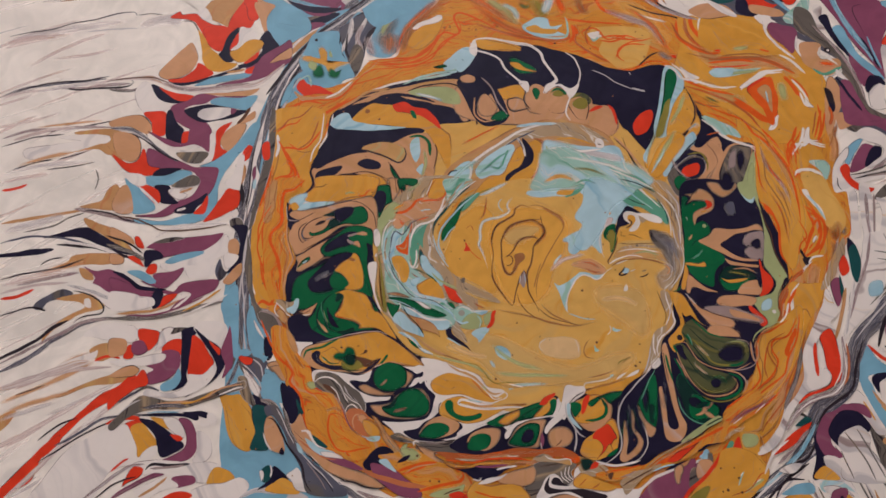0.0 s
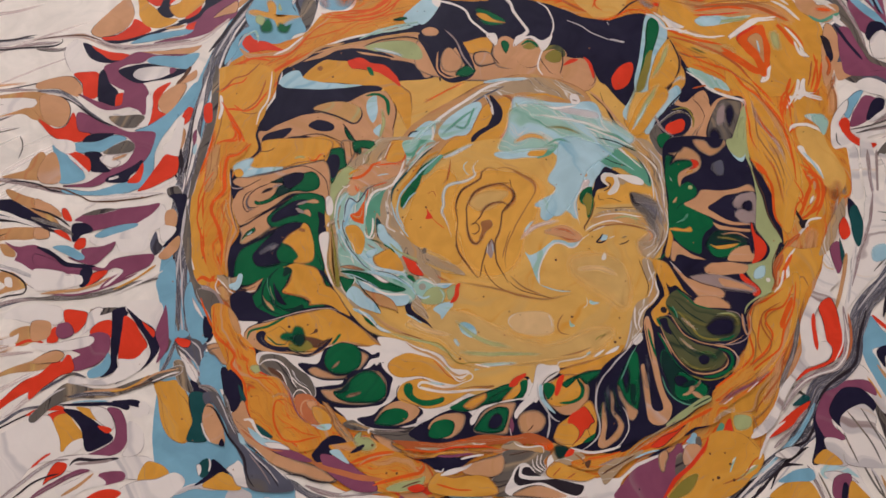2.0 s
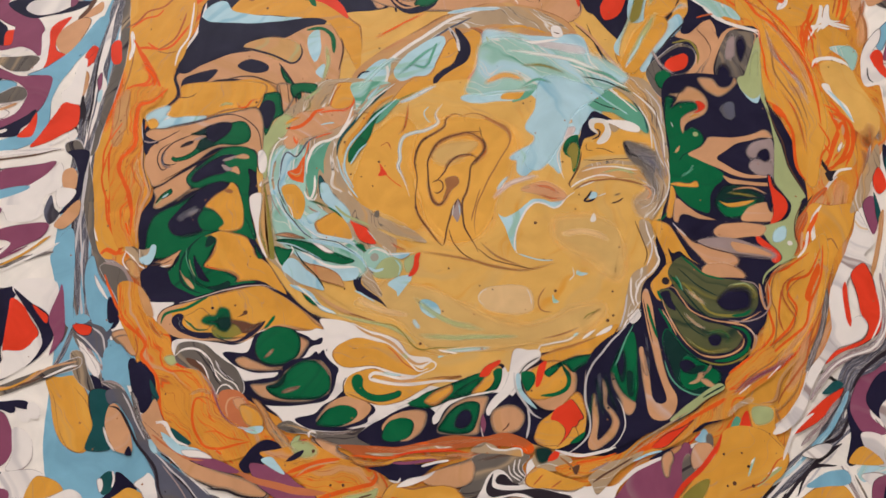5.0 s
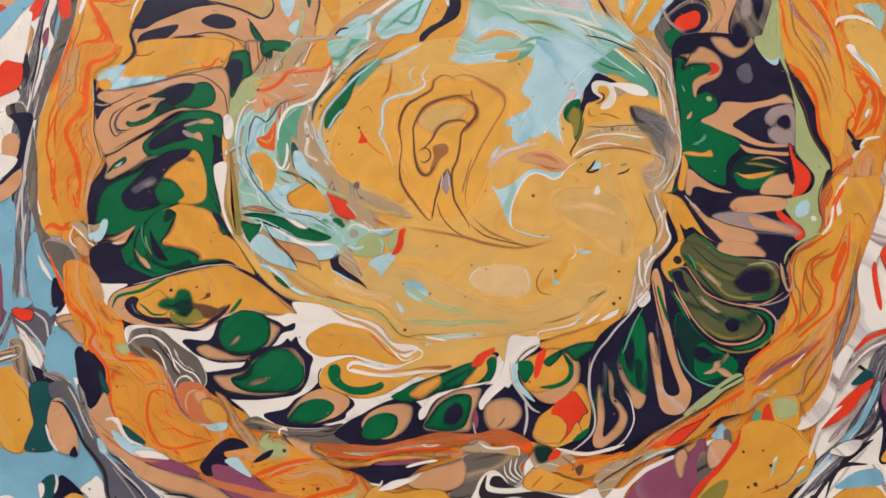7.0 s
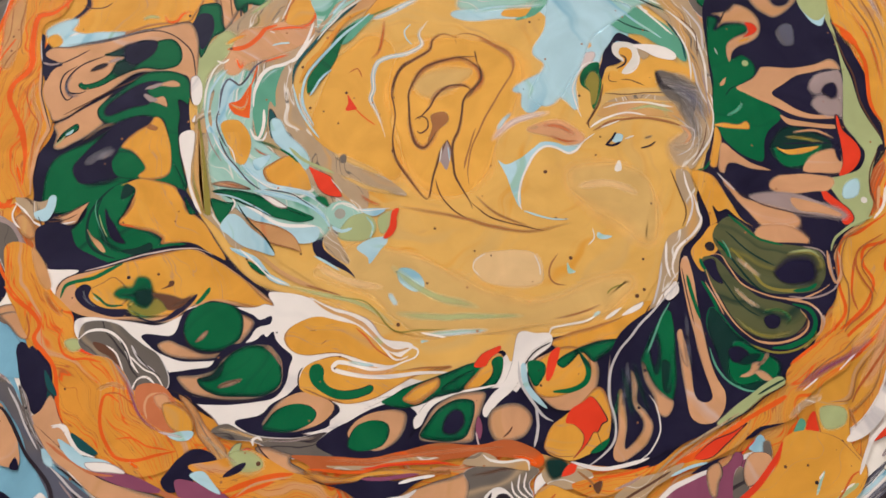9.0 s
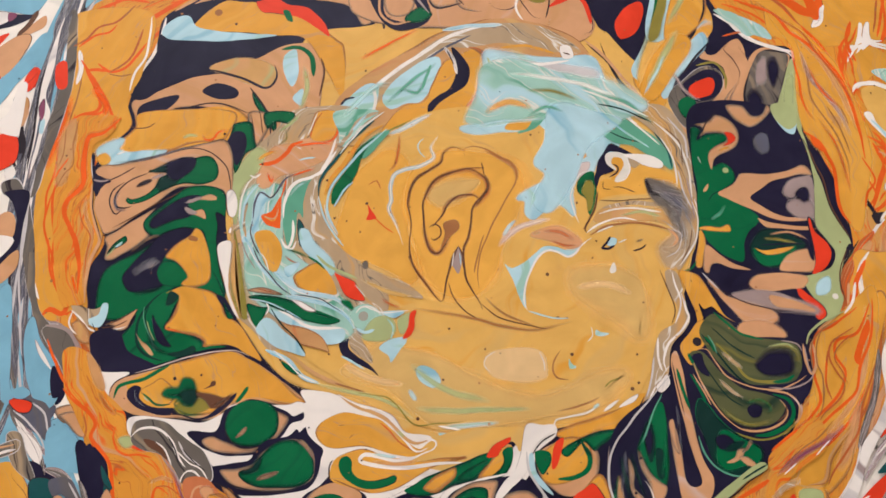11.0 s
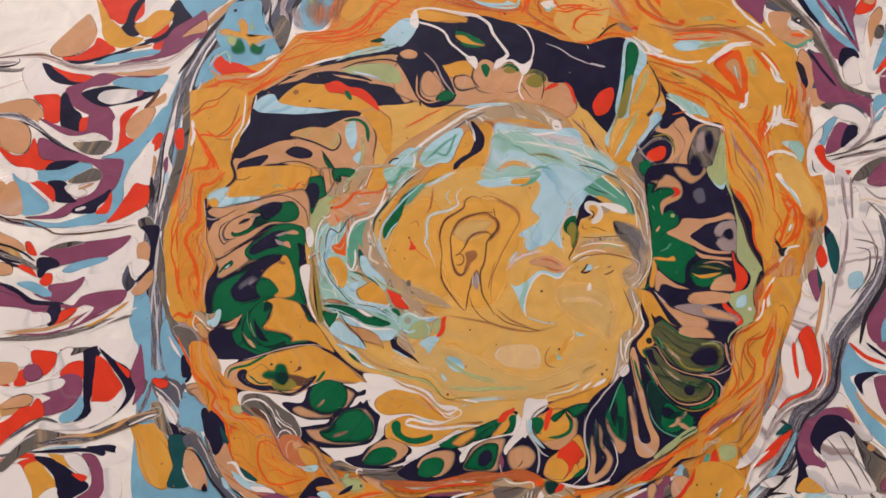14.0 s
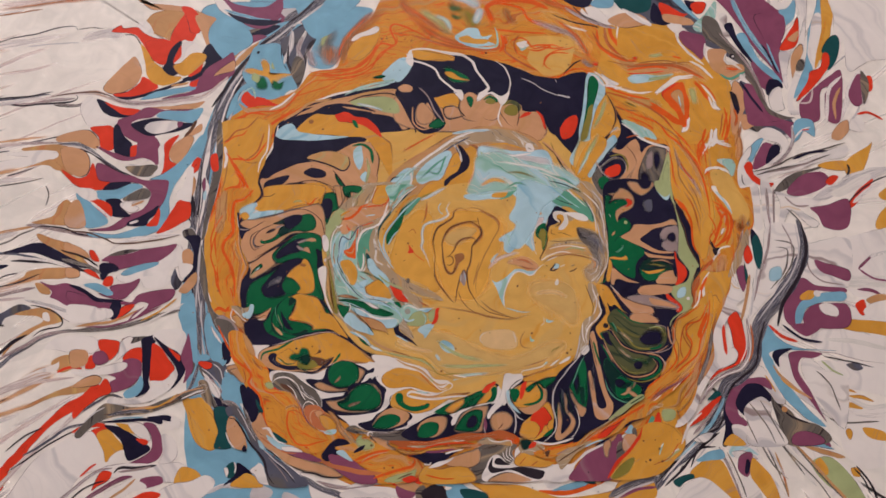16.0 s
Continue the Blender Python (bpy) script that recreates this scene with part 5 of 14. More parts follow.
pool("white", 179.7,6, 181.6,7.7, 181.7,5.9, 180,4.2)
streak("ink", 1.37, 172.3,7.5, 171.7,1.1, 173.6,-4, 174.4,-7.3)
pool("ink", 173,-5.7, 176.2,-4.8, 173.7,-8.3)
streak("white", 1.14, 174.7,-6.5, 177.9,-4.1, 182.6,-3.5)
streak("white", 1.19, 176.9,40.7, 180.1,42.5, 187.1,41.7, 190.1,38.3)
streak("white", 0.73, 180.9,54.5, 184.4,59.2, 187.4,57.1, 193.2,55.5)
pool("white", 183.9,65, 185.6,66.7, 184.5,60.1, 187.2,58.6, 183.8,57.3, 182.8,58.7)
pool("aqua", 184.5,47.3, 190.6,47.7, 192.9,44.3, 190.7,41.6, 187.5,43.9)
pool("white", 178.1,31.1, 180.6,31.5, 182.1,26.9, 185.9,21.4, 187,14.8, 184.5,20.2, 181.3,25)
streak("ice", 0.93, 180.1,28.8, 183.8,22.8, 186.7,15.4)
streak("white", 0.71, 175.5,29.8, 174.9,24.4)
streak("orange", 0.98, 191.9,75.9, 192.1,67, 189.6,58.5)
streak("orange", 0.73, 194.1,74.3, 193.8,65.5, 191.8,57)
streak("brown", 0.73, 200,72.6, 199.6,63.8, 195.6,55.4)
smear("brown", 1.82, 187.4,4.5, 188.3,-3.1, 185.8,-10.6)
streak("mauve", 1.36, 191.1,5.6, 186.7,-5.6, 183.3,-17.9)

# right limb, lower half
pool("ochre", 164.3,-17.4, 172.1,-17.6, 180,-17.8, 177.1,-27.3, 170,-36.6, 164.7,-48, 159.6,-59.2, 153.9,-67.9, 151.4,-76.5, 148.3,-82.8, 140,-89, 131.1,-85.7, 125.2,-82.5, 132.4,-76.2, 138.9,-67.7, 142.7,-56.7, 146.2,-47.7, 154.2,-38.6, 158.6,-31.7)
smear("orange", 6.66, 160.1,-29.3, 157.1,-34)
streak("rust", 2.67, 163.2,-19.8, 158.7,-28.1, 156.7,-36.3)
streak("tan", 0.89, 160.5,-27, 158.7,-34)
streak("white", 1.33, 168.8,-17.5, 164.4,-23.4, 163.5,-31.8, 160.1,-35.9, 157.2,-37.5)
streak("orange", 1.34, 167.2,-19.9, 162.7,-27, 161.5,-34.1)
streak("brown", 0.55, 166.4,-31.8, 170,-30, 171.5,-34.3)
smear("brown", 2.19, 167.5,-31.9, 164.8,-41.2, 160.7,-52.5)
streak("orange", 1.09, 144.2,-61.1, 144.9,-52.2, 148.9,-44.3, 156,-41, 163,-38.8)
streak("orange", 0.86, 152,-45.5, 149.9,-52.3, 151.6,-59.1, 148.1,-67.8, 143.3,-74.2)
streak("orange", 0.76, 154.5,-43.3, 152,-51.2, 154.2,-59.1, 150.7,-67.8)
pool("red", 158.7,-44.5, 162.6,-41.1, 163.9,-40, 162.1,-48, 158.8,-54.7, 158.3,-50.2)
streak("tan", 1.09, 142.4,-58.9, 143,-49.9, 146.9,-43.1, 155.3,-38.6)
streak("ink", 0.55, 141.3,-58.9, 142.6,-49.9, 146.2,-43.1, 154.2,-38.6)
streak("orange", 0.85, 160.3,-54.7, 154.2,-65.7, 147.9,-72.1, 141.9,-76.3)
smear("tan", 3.39, 156,-61.3, 150.7,-74.3, 145.2,-82.8)
streak("rust", 1.07, 151.7,-61.3, 144.3,-67.7, 134.5,-76.2, 126.2,-82.5)

# white curl and dark river outside it
streak("stone", 2.14, 164.7,-48, 161.7,-59.2, 157.1,-67.9, 152.5,-76.5)
streak("slate", 2.46, 163,-83, 160.1,-93.3, 153.6,-101.4, 144.3,-108.3, 135.1,-115.1)
streak("ink", 1.02, 159.7,-99.4, 153.3,-103.4, 144,-110.2, 137,-116.1)
streak("white", 0.61, 152.4,-102.4, 146.4,-108.3, 139.3,-114.1)
streak("lilac", 0.61, 157.7,-101.4, 150.6,-107.3, 142.2,-115.1)

# lower limb
streak("orange", 0.58, -40.7,-95.1, -39.7,-98, -37.4,-100.1)
streak("tan", 0.59, 90.3,-102, 96.7,-97.9, 104.9,-92.4, 113.2,-87.5)

# navy crescent, redrawn with its threads
pool("ice", -1.5,110.7, 4,116.8, 10.2,120.8, 14.7,121.7, 15.4,115.6, 12.9,110.1, 6.8,106.2, 1.4,106.4)
streak("white", 1.06, 25.5,127.3, 37.6,124.6, 46.6,122.7, 50.8,118.2, 53.4,111, 58,103.8)
streak("tan", 2.35, -28.8,94.1, -17.1,97.6, -5.2,99.8, 6.6,99.9, 10.9,92.9, 12.5,80.4, 14.7,74.7)
streak("navy", 1.77, -31.8,95.9, -17.1,99.7, -2.2,102.4, 8.2,103.3, 14.8,95.4, 16.5,85.2)
streak("aqua", 1.49, -23,98.9, -11.1,104.2, 3.8,107, 12.8,109.4)
pool("green", -6.6,109.6, -1.5,111.4, 0.9,109.9, -2.7,108.7)

# right shoulder of the ring
pool("ochre", 127.6,136.5, 140.4,139.7, 156.1,140.8, 171.2,138.3, 175.8,128.8, 186.4,119.2, 190.8,110, 200.5,97.2, 199.3,76.7, 193.1,60.5, 178.1,57.9, 164,60.2, 152,75.6, 138.6,84.6, 128,93.6, 123.4,104.3, 128.7,121.8)
smear("tan", 7.83, 131.7,121.7, 148.1,108.4, 175.1,107.2, 188.5,97.8)
smear("sand", 5.90, 139.3,89.7, 158.9,82)
streak("orange", 1.82, 127.6,136.5, 127.7,125.5, 134.3,118, 142.9,114, 149,114.4)
streak("rust", 1.53, 132.4,138.2, 133.1,127.1, 138.9,118.5)
streak("orange", 2.14, 135.6,139.1, 136,130.6, 142.3,120.5)
streak("white", 1.23, 142.8,141.4, 139.6,134.1, 139.8,126.8)
pool("ochre", 139,121.4, 140.2,134.1, 145.1,140.2, 159.5,142.5, 171.1,137.5, 174.3,128.9, 175.5,117.9, 164.5,115.9, 149.3,116.6)
smear("red", 1.82, 145.5,115.7, 149.8,115.5)
streak("rust", 2.40, 142.2,109.8, 157.5,110.5, 172.3,108.4, 185.9,99.6)
streak("orange", 1.50, 141.9,107.6, 157.3,109.1, 166.1,107.6)
streak("brown", 0.91, 148.6,111.9, 164,113, 175.6,109.6)
smear("sage", 2.43, 155.4,116.3, 164.7,117.3)
streak("orange", 1.21, 169.9,115.6, 174.8,114)
pool("aqua", 142.6,101.6, 147.6,104.9, 157.9,103.4, 168.5,103.6, 160.4,100.5, 149.7,98.9)
blend("ice", 141.7,101.7, 146,104.6, 150.1,101.6, 145.2,99.1)
pool("white", 156,91.7, 160.5,95.6, 168.1,101.5, 174.2,101.9, 170,98.6, 164.1,95.4, 159,91.5)
streak("white", 1.20, 169.6,101.4, 175.7,101.9, 180.3,102.3)
pool("white", 126.6,105.9, 130.6,102.2, 136.1,98.5, 132.1,97.6, 128.3,100.6)
streak("white", 1.19, 122.3,107.8, 127.6,102.3, 131.2,95.2, 137.3,96.7)
streak("white", 0.89, 139.8,93.1, 147.1,92.1, 154.6,92.4)
streak("orange", 1.49, 117.8,108, 125.7,98.9, 139.6,91.4, 152.4,87.4)
streak("rust", 1.47, 128,93.6, 142,87.9, 155.4,78.8, 163.7,66.8)
smear("green", 1.18, 137.5,87, 141.5,84.5, 144.8,82.6)
pool("red", 159.7,90.5, 164.7,95.4, 170.5,97.9, 173.3,93.3, 173.9,83, 172.7,73, 170.1,74.8, 168,83.3, 163.6,83.5)
streak("orange", 1.76, 152.1,85.7, 159.9,79.2, 166.3,73.3, 170.5,72.1)
streak("orange", 2.08, 180.2,98.2, 183.1,92.8, 185.7,85.8)
streak("orange", 0.89, 182.6,98, 187.6,92.6, 190.5,84.6)
streak("white", 1.18, 183.7,96.3, 187.5,89.2, 190.1,82.2)
pool("white", 188.4,84.7, 190.7,81.2, 192.3,78.7, 188.7,79.9)
pool("white", 169.4,67.5, 171.5,73, 173.6,74.6, 172.1,69.7)
smear("sage", 4.14, 177.5,94.8, 178.3,82.8)
streak("orange", 0.87, 194.1,80.4, 194.2,68.6, 189.6,57.4)
streak("orange", 1.15, 181.4,67.6, 178.4,59.5, 179.8,51.4)
pool("white", 186,65.7, 187.9,66.6, 187.3,60.1, 191.4,58.9, 186.9,58.2, 183,56.1)
streak("white", 0.86, 181,54.6, 185.4,58.2, 193.8,56.6)
pool("ink", 199.7,90.3, 203.2,88.4, 203.3,81.6, 200.8,76.7, 200.1,83.5)
smear("brown", 1.74, 202.4,69.9, 198.9,60.2)
streak("orange", 1.44, 163.7,66.8, 170.4,55.1, 172.9,45.1)
streak("rust", 2.87, 159.1,65.3, 164.4,53.7, 166.4,44.1)
streak("white", 1.16, 134,73.1, 140.5,67.8, 146.8,61, 159,56.2)
pool("aqua", 134.2,74.7, 141.3,72.8, 147.5,65.9, 144.2,63.4, 139.2,68.9)

# upper stream of ice and jade
streak("white", 0.59, 92.3,49.6, 97.4,41.2, 102.6,34.2, 107.9,29.5)

# bold red-orange lines of the ring's west side
streak("orange", 1.31, -92.9,37.2, -87.3,43.2, -81.8,44.8, -80.7,49.3, -84.5,57, -86.5,61.2, -89.1,65.4)
streak("orange", 1.05, -86.5,60.9, -82.8,61.1, -79.1,60.3)
streak("rust", 0.80, -92.3,71, -87.8,73.8, -84.5,78.2, -78.5,80.1, -74.8,83.7, -71.9,87.3)
streak("rust", 0.79, -78.8,59.7, -72.6,64.2, -69.5,71.3, -68.4,76.7)
smear("orange", 2.08, -84.3,54.1, -78.4,46.7, -79.4,41)
streak("orange", 0.94, -88.5,-33.5, -83.6,-43.7, -78.1,-50.9, -73.2,-57.9, -71,-66.6)
streak("orange", 0.74, -93,15.2, -94.3,4.6, -90.6,-6, -87.3,-13.7)

# ochre shelf and white river under the middle
pool("aqua", 30.6,-66.8, 33.1,-67.2, 34.2,-68.8, 33,-70.1, 31.5,-68.7)

# olive fans
streak("olive", 0.39, 135.2,-62.8, 135.4,-68.3, 131.8,-72.1)

# stream between the tan lobes and the middle
streak("white", 1.04, 87.5,55, 90.3,50.7, 95,44, 100.2,38)
streak("ink", 0.65, 88.1,62.9, 94.4,55.4, 98.8,46.2, 108.4,32.5)
streak("tan", 1.05, 87.2,64.8, 93.5,57.8, 99,48.6, 105.9,38.4)
soft_pool("middle", 0.79, 122,88.6, 125,82.1, 119.2,66.7, 112.6,51.7, 108.6,40, 106.6,45.4, 104.3,49, 110.9,63.9, 116.4,76.1)
streak("ink", 0.66, 121.3,62, 124.1,64, 127.1,67)

# dark flow and plum pools outside the ring, upper right
pool("slate", 169.6,166.2, 182.5,148.8, 196.8,131.7, 210,111.1, 216.1,91.5, 222.5,74.3, 231.5,70.2, 226.3,61.3, 213.8,63.7, 202.6,73.4, 203,92.1, 211.8,103.2, 200.7,115.5, 188.6,124, 177.1,136.6, 160.4,139.4, 151.6,150.1)
pool("red", 167.7,153.6, 172.6,151.7, 180.3,145.5, 183.6,144.6, 177.9,141.5, 170.6,143.1, 167.6,146.1)
pool("tan", 168.8,145.2, 176.6,144.1, 184.7,141.2, 185.7,137.1, 175.5,137.5, 169.1,140.3)
pool("navy", 164.2,153.7, 167.8,147.3, 168.2,141.1, 173.8,137.6, 165.3,138, 160.8,142.3)
pool("petrol", 140.9,161.1, 156.8,162.5, 163.1,158, 161.1,148.9, 151.1,146.8, 143.1,151.3)
pool("blue", 177.7,161.6, 183.1,152.1, 189.9,141, 197.7,136.5, 191.1,138.1, 180.8,148.8, 173.9,159.6)
pool("navy", 183.6,155, 191.7,151.7, 187.4,146.5, 184.4,149.5)
pool("red", 186.3,150.7, 191,153.4, 196.2,151.5, 192.3,145, 188.2,145.2)
pool("aqua", 187,138.2, 193.9,144.1, 201.4,153, 201.8,147.9, 198.6,137.7, 192.7,131.9, 187.3,132.1, 185.5,135.5)
pool("plum", 200.3,160.6, 215.1,155.7, 229.9,159.3, 232.1,152.9, 239,144.2, 241.3,133.8, 236,121.9, 231.8,110.2, 232.6,98.4, 225.9,106.5, 218.6,120.7, 212.9,135.1, 208,145.6)
streak("blue", 3.06, 212.1,158, 214.5,143.2, 219.8,126.6, 226.9,111.2, 230.7,100.5)
streak("white", 1.36, 172.3,138.9, 176.1,134.6, 174.4,130.7)
pool("white", 170.4,137.8, 178.9,137.4, 176.6,133.4, 173.6,131.9)
pool("tan", 202,96, 206.6,93.9, 207.1,82.5, 202.3,71.6, 197.3,62.6, 196.5,71.8)
pool("navy", 199.3,90.4, 202.8,87.6, 203.1,78.9, 200.4,75.3, 199.9,82.8)
streak("rust", 1.62, 199.8,79.1, 200.4,73.5, 198.4,68.1)
pool("white", 234.4,159.1, 235.3,151.5, 238.2,145.5, 243.9,146.1, 249.1,150.8, 251.5,158.4, 246.4,154.3, 241.3,150.4, 237.9,153.9)
pool("blue", 239,144.2, 244.6,146, 250.1,152.1, 249.8,145.8, 246.3,137.7, 240.1,133, 241.7,135.8)
pool("white", 250.8,158.4, 257.8,158.1, 256.2,143.4, 250.4,125.3, 245.2,117.5, 244.3,125.5, 250.8,139.5)
pool("blue", 254,129.2, 261.9,145.3, 266.5,157.7, 270,157.5, 264.4,141, 257.2,125, 250,105.4, 244.7,99.8, 249.4,113.3)
pool("ochre", 268.2,157.6, 274.5,157.3, 272.9,144.8, 265.7,124.6, 259.5,112.9, 256.2,109.1, 261.5,128.8)
pool("white", 279.7,161.4, 356.9,158, 340.9,105.3, 290.5,107.5, 271.8,100.5, 273.2,120.2, 267.2,116.5, 271,136.6)
streak("white", 2.63, 278.9,102.2, 269,89.1, 264.6,78, 255.5,63.6)
pool("plum", 268.5,87.2, 276.3,98.4, 280.3,94.4, 280,86.7, 272.7,77.6, 268.3,79.7)
pool("red", 280.8,96.3, 284.1,96.1, 282.8,88.5, 279.1,86.8)
pool("stone", 278.5,100.2, 281.5,92.4, 277.6,81.1, 274.8,79.4)
streak("lilac", 1.30, 272.7,77.6, 267.6,70.4, 260.5,61.6)
streak("red", 1.63, 269.7,72.2, 276.5,73, 283.4,67.8)
pool("white", 265.5,68.7, 272.3,69.5, 270.2,61.1, 262.6,63.3)
pool("stone", 206.2,71.4, 211.1,74.8, 215.2,71, 212.2,63.8, 206.1,65.9)
pool("tan", 203.6,75.2, 212.5,73.7, 213.6,71, 204.3,65.2, 202.2,67.9)

# white curl, plum and red beside the ring
pool("tan", 251.6,58.3, 256.5,65.4, 263.3,68.8, 262.1,61.5, 256,56.3)
pool("ochre", 247,39, 254,41.5, 261.8,47.1, 271.1,52, 273.8,53.7, 267.5,41.5, 261.8,34.1, 255.6,35.1, 253.3,38.7)
streak("ink", 1.27, 244,39.8, 251,42.3, 256.9,40.3, 255.6,35.1, 251.8,32.5)
streak("lilac", 6.29, 233.2,20.7, 247.2,26.9, 261.5,33.1, 278.6,37.5)
streak("pale", 5.02, 243.3,23.6, 253.5,26.6, 268.2,34.5)
pool("red", 249.1,14.9, 253.4,19.7, 259.8,26.3, 269.1,31.7, 262,22.7, 255.9,17.3, 251.1,14.1)
streak("ink", 0.78, 247.1,13.3, 255.4,21.4, 266.9,29.4, 279.3,34)
streak("white", 2.51, 254.5,18, 266,26, 280.4,32.2)
streak("stone", 2.14, 254.4,-1.2, 260.5,-1.5, 268.8,0.7)
pool("ochre", 263.5,4.2, 268.8,12.3, 277.9,16.9, 274.9,0.4, 265.9,1.5)
pool("ochre", 269.8,22.4, 277.5,27.2, 277.2,20.3, 272.1,18.9)

# slate river along the ring
smear("brown", 4.84, 190.8,4.4, 187.1,-6.8, 181.9,-17.7)
streak("white", 1.40, 153.1,-75.8, 150,-84, 144,-90.6, 137.7,-94.9)
streak("slate", 4.40, 169.6,-82.2, 163.3,-92.9, 152.1,-100.5, 141.1,-107.9, 129.9,-117.8, 120.2,-127.6)
streak("lilac", 0.83, 169.3,-83.6, 164.7,-93, 154.4,-100.1, 142.5,-108, 132.8,-116.7)
streak("ink", 1.10, 165.7,-87.6, 159.8,-96.8, 149.1,-101.7, 136.4,-111.6, 125.2,-121.5)
streak("white", 0.82, 148.9,-103, 137.7,-111.7, 128.1,-120.3)

# plum arch and blue pool, lower right
pool("white", 217.2,-22.5, 226.8,-7.1, 246.6,-1.5, 291.2,2.9, 284.7,-30.4, 256.6,-33.7, 245.7,-29.5, 231,-27.8, 220.8,-26.4)
streak("pale", 6.58, 225.4,-26, 246.5,-26.4, 270.2,-28.2)
streak("plum", 1.51, 248.3,-19.3, 254,-14.8, 257.8,-11.8)
streak("plum", 1.20, 248.3,-19.3, 254.4,-24.9, 262.9,-27.2)
streak("lilac", 1.52, 255.9,-13.3, 265.8,-10.5)
streak("plum", 2.08, 241.8,-33, 249.8,-30.9, 256.6,-33.7)
pool("white", 239.6,-29.8, 248.1,-31.8, 252,-34.1, 244.4,-34.7)
pool("camel", 248.4,-36.4, 256.6,-33.7, 264.7,-37.2, 263.5,-41.7, 250.8,-38.9)
pool("white", 232.3,-41.1, 237.3,-38.9, 245.4,-42.3, 248.7,-47, 241.1,-47.5, 234.2,-45.4)
pool("red", 241.8,-39.1, 247,-36.3, 246.9,-42.4, 244.2,-44.7)
pool("white", 245.4,-42.3, 252.5,-38.1, 267.7,-37.3, 268.1,-46.5, 252.7,-48.7, 247.4,-46.1)
pool("ochre", 226.5,-46.8, 238.4,-46.5, 255.6,-48.8, 264,-50.8, 262,-58.1, 248.2,-54.5, 234,-52.3, 228.6,-50.5)
pool("white", 216.2,-52.9, 228.6,-50.5, 245.2,-54.9, 262,-58.1, 264.6,-69.9, 241.6,-68.7, 225.4,-63.6, 217.1,-61.8)
streak("pale", 2.32, 221.3,-56.1, 238.4,-58.4, 254.6,-63.6)
pool("white", 215.8,-67.5, 230.1,-68.2, 258,-72.4, 254.2,-86.4, 232.3,-82.5, 219.5,-76.2)
pool("slate", 229.8,-69.6, 235.7,-69, 237.8,-72, 233.3,-72.6)
streak("ink", 0.72, 219.3,-64.8, 233,-68.3, 243.7,-71.7)
pool("ochre", 220.6,-83.3, 223.8,-82.1, 226.1,-84.4, 234.4,-85.4, 239.3,-88.4, 231.2,-86.6, 223,-85.4)
pool("ochre", 223.5,-89, 227.9,-88.4, 232.9,-91.4, 226.9,-92.8)
pool("plum", 193,-105.2, 195.3,-101.3, 201.2,-99.7, 210.2,-103.4, 213.1,-108.9, 206.5,-107.2, 200.2,-104.2, 195.7,-108)
pool("blue", 197.4,-104.1, 204.5,-103.6, 209.8,-107.4, 214.1,-110.2, 206.2,-108.5, 199.4,-107.7)
pool("camel", 196.6,-108, 203.4,-108.4, 213.8,-111.6, 218.7,-114.4, 210.5,-114, 200.1,-110.9)
pool("white", 166.7,-97.2, 173.1,-100.2, 176.8,-109.7, 181.4,-120.4, 186.8,-133.5, 178.2,-135.6, 174.6,-120.1, 171.8,-106.8, 168.4,-102.6)
streak("stone", 0.69, 177.2,-93.6, 180.6,-104.6, 184.7,-118, 187.4,-131)
streak("pale", 2.19, 188.1,-102.3, 194,-113.2, 202,-126.6)
streak("stone", 0.68, 182.8,-93.9, 191.9,-110.5, 202.6,-124.1, 208.3,-134.5)
streak("camel", 1.09, 185,-110.1, 186.9,-120.7, 187.4,-131)
pool("aqua", 162.5,-107.7, 167.9,-105.3, 171.8,-106.8, 176.5,-111, 170,-108.8, 164,-111.2)
pool("white", 163.9,-109.1, 170,-108.8, 176.1,-112.8, 172.2,-111.6, 166.6,-112.4)
pool("plum", 165.6,-117, 167.3,-111.3, 171.3,-109.4, 173.8,-110.9, 170.6,-119.9, 167.8,-120.2)
pool("navy", 170.7,-112.6, 172.2,-114.7, 170.1,-119.3, 168.7,-118.5)
pool("ochre", 173.5,-112.2, 177,-115.5, 181.2,-121.7, 183.3,-130.8, 183.6,-135.8, 178.8,-133.1, 173.6,-125.2, 171.1,-119.9)
pool("white", 167.6,-121, 172.5,-123.8, 175,-131.6, 170.2,-135.1, 165.4,-132.4)
streak("white", 1.36, 159.4,-106.2, 162.9,-116.9, 166.4,-127.4, 167,-135)
streak("stone", 0.82, 161.7,-109, 165.1,-119.6, 167.2,-129.9)
streak("mauve", 1.36, 158.1,-106.1, 162.4,-119.5, 164.8,-132.4)
pool("ochre", 142.3,-117.2, 150,-112.3, 158.2,-112.7, 161.9,-122, 164,-132.3, 154.7,-131.8, 150.7,-124, 144.4,-121.1)
pool("blue", 145.9,-112.1, 152.1,-108.5, 159.2,-107.5, 159.8,-111.5, 151.4,-112.4)
pool("white", 135.4,-125.8, 141.7,-121, 148.6,-120.1, 155.8,-125.6, 159.8,-133.4, 132.8,-133.3)
pool("petrol", 133.5,-120.6, 142.2,-117.9, 143.8,-119.8, 138.9,-121.4, 135.7,-123.8)
streak("ink", 1.09, 129.1,-122.9, 138.5,-115.7, 148.2,-107, 156.7,-106.1)
pool("white", 191.6,-105.1, 205.6,-111.1, 218,-117, 225,-132.9, 213,-137.3, 201,-118.8)
pool("sage", 201.6,-116.2, 210.6,-113.5, 217.4,-119.6, 223,-130.2, 224.1,-136.6, 214.3,-132.3, 206.3,-125.5)
pool("ochre", 203,-116.3, 206.3,-113.8, 209,-117.9, 208.6,-121.8, 204.6,-121.1)
streak("camel", 1.36, 195.5,-106.7, 201.9,-114.9, 210.1,-127, 216.3,-134.9)
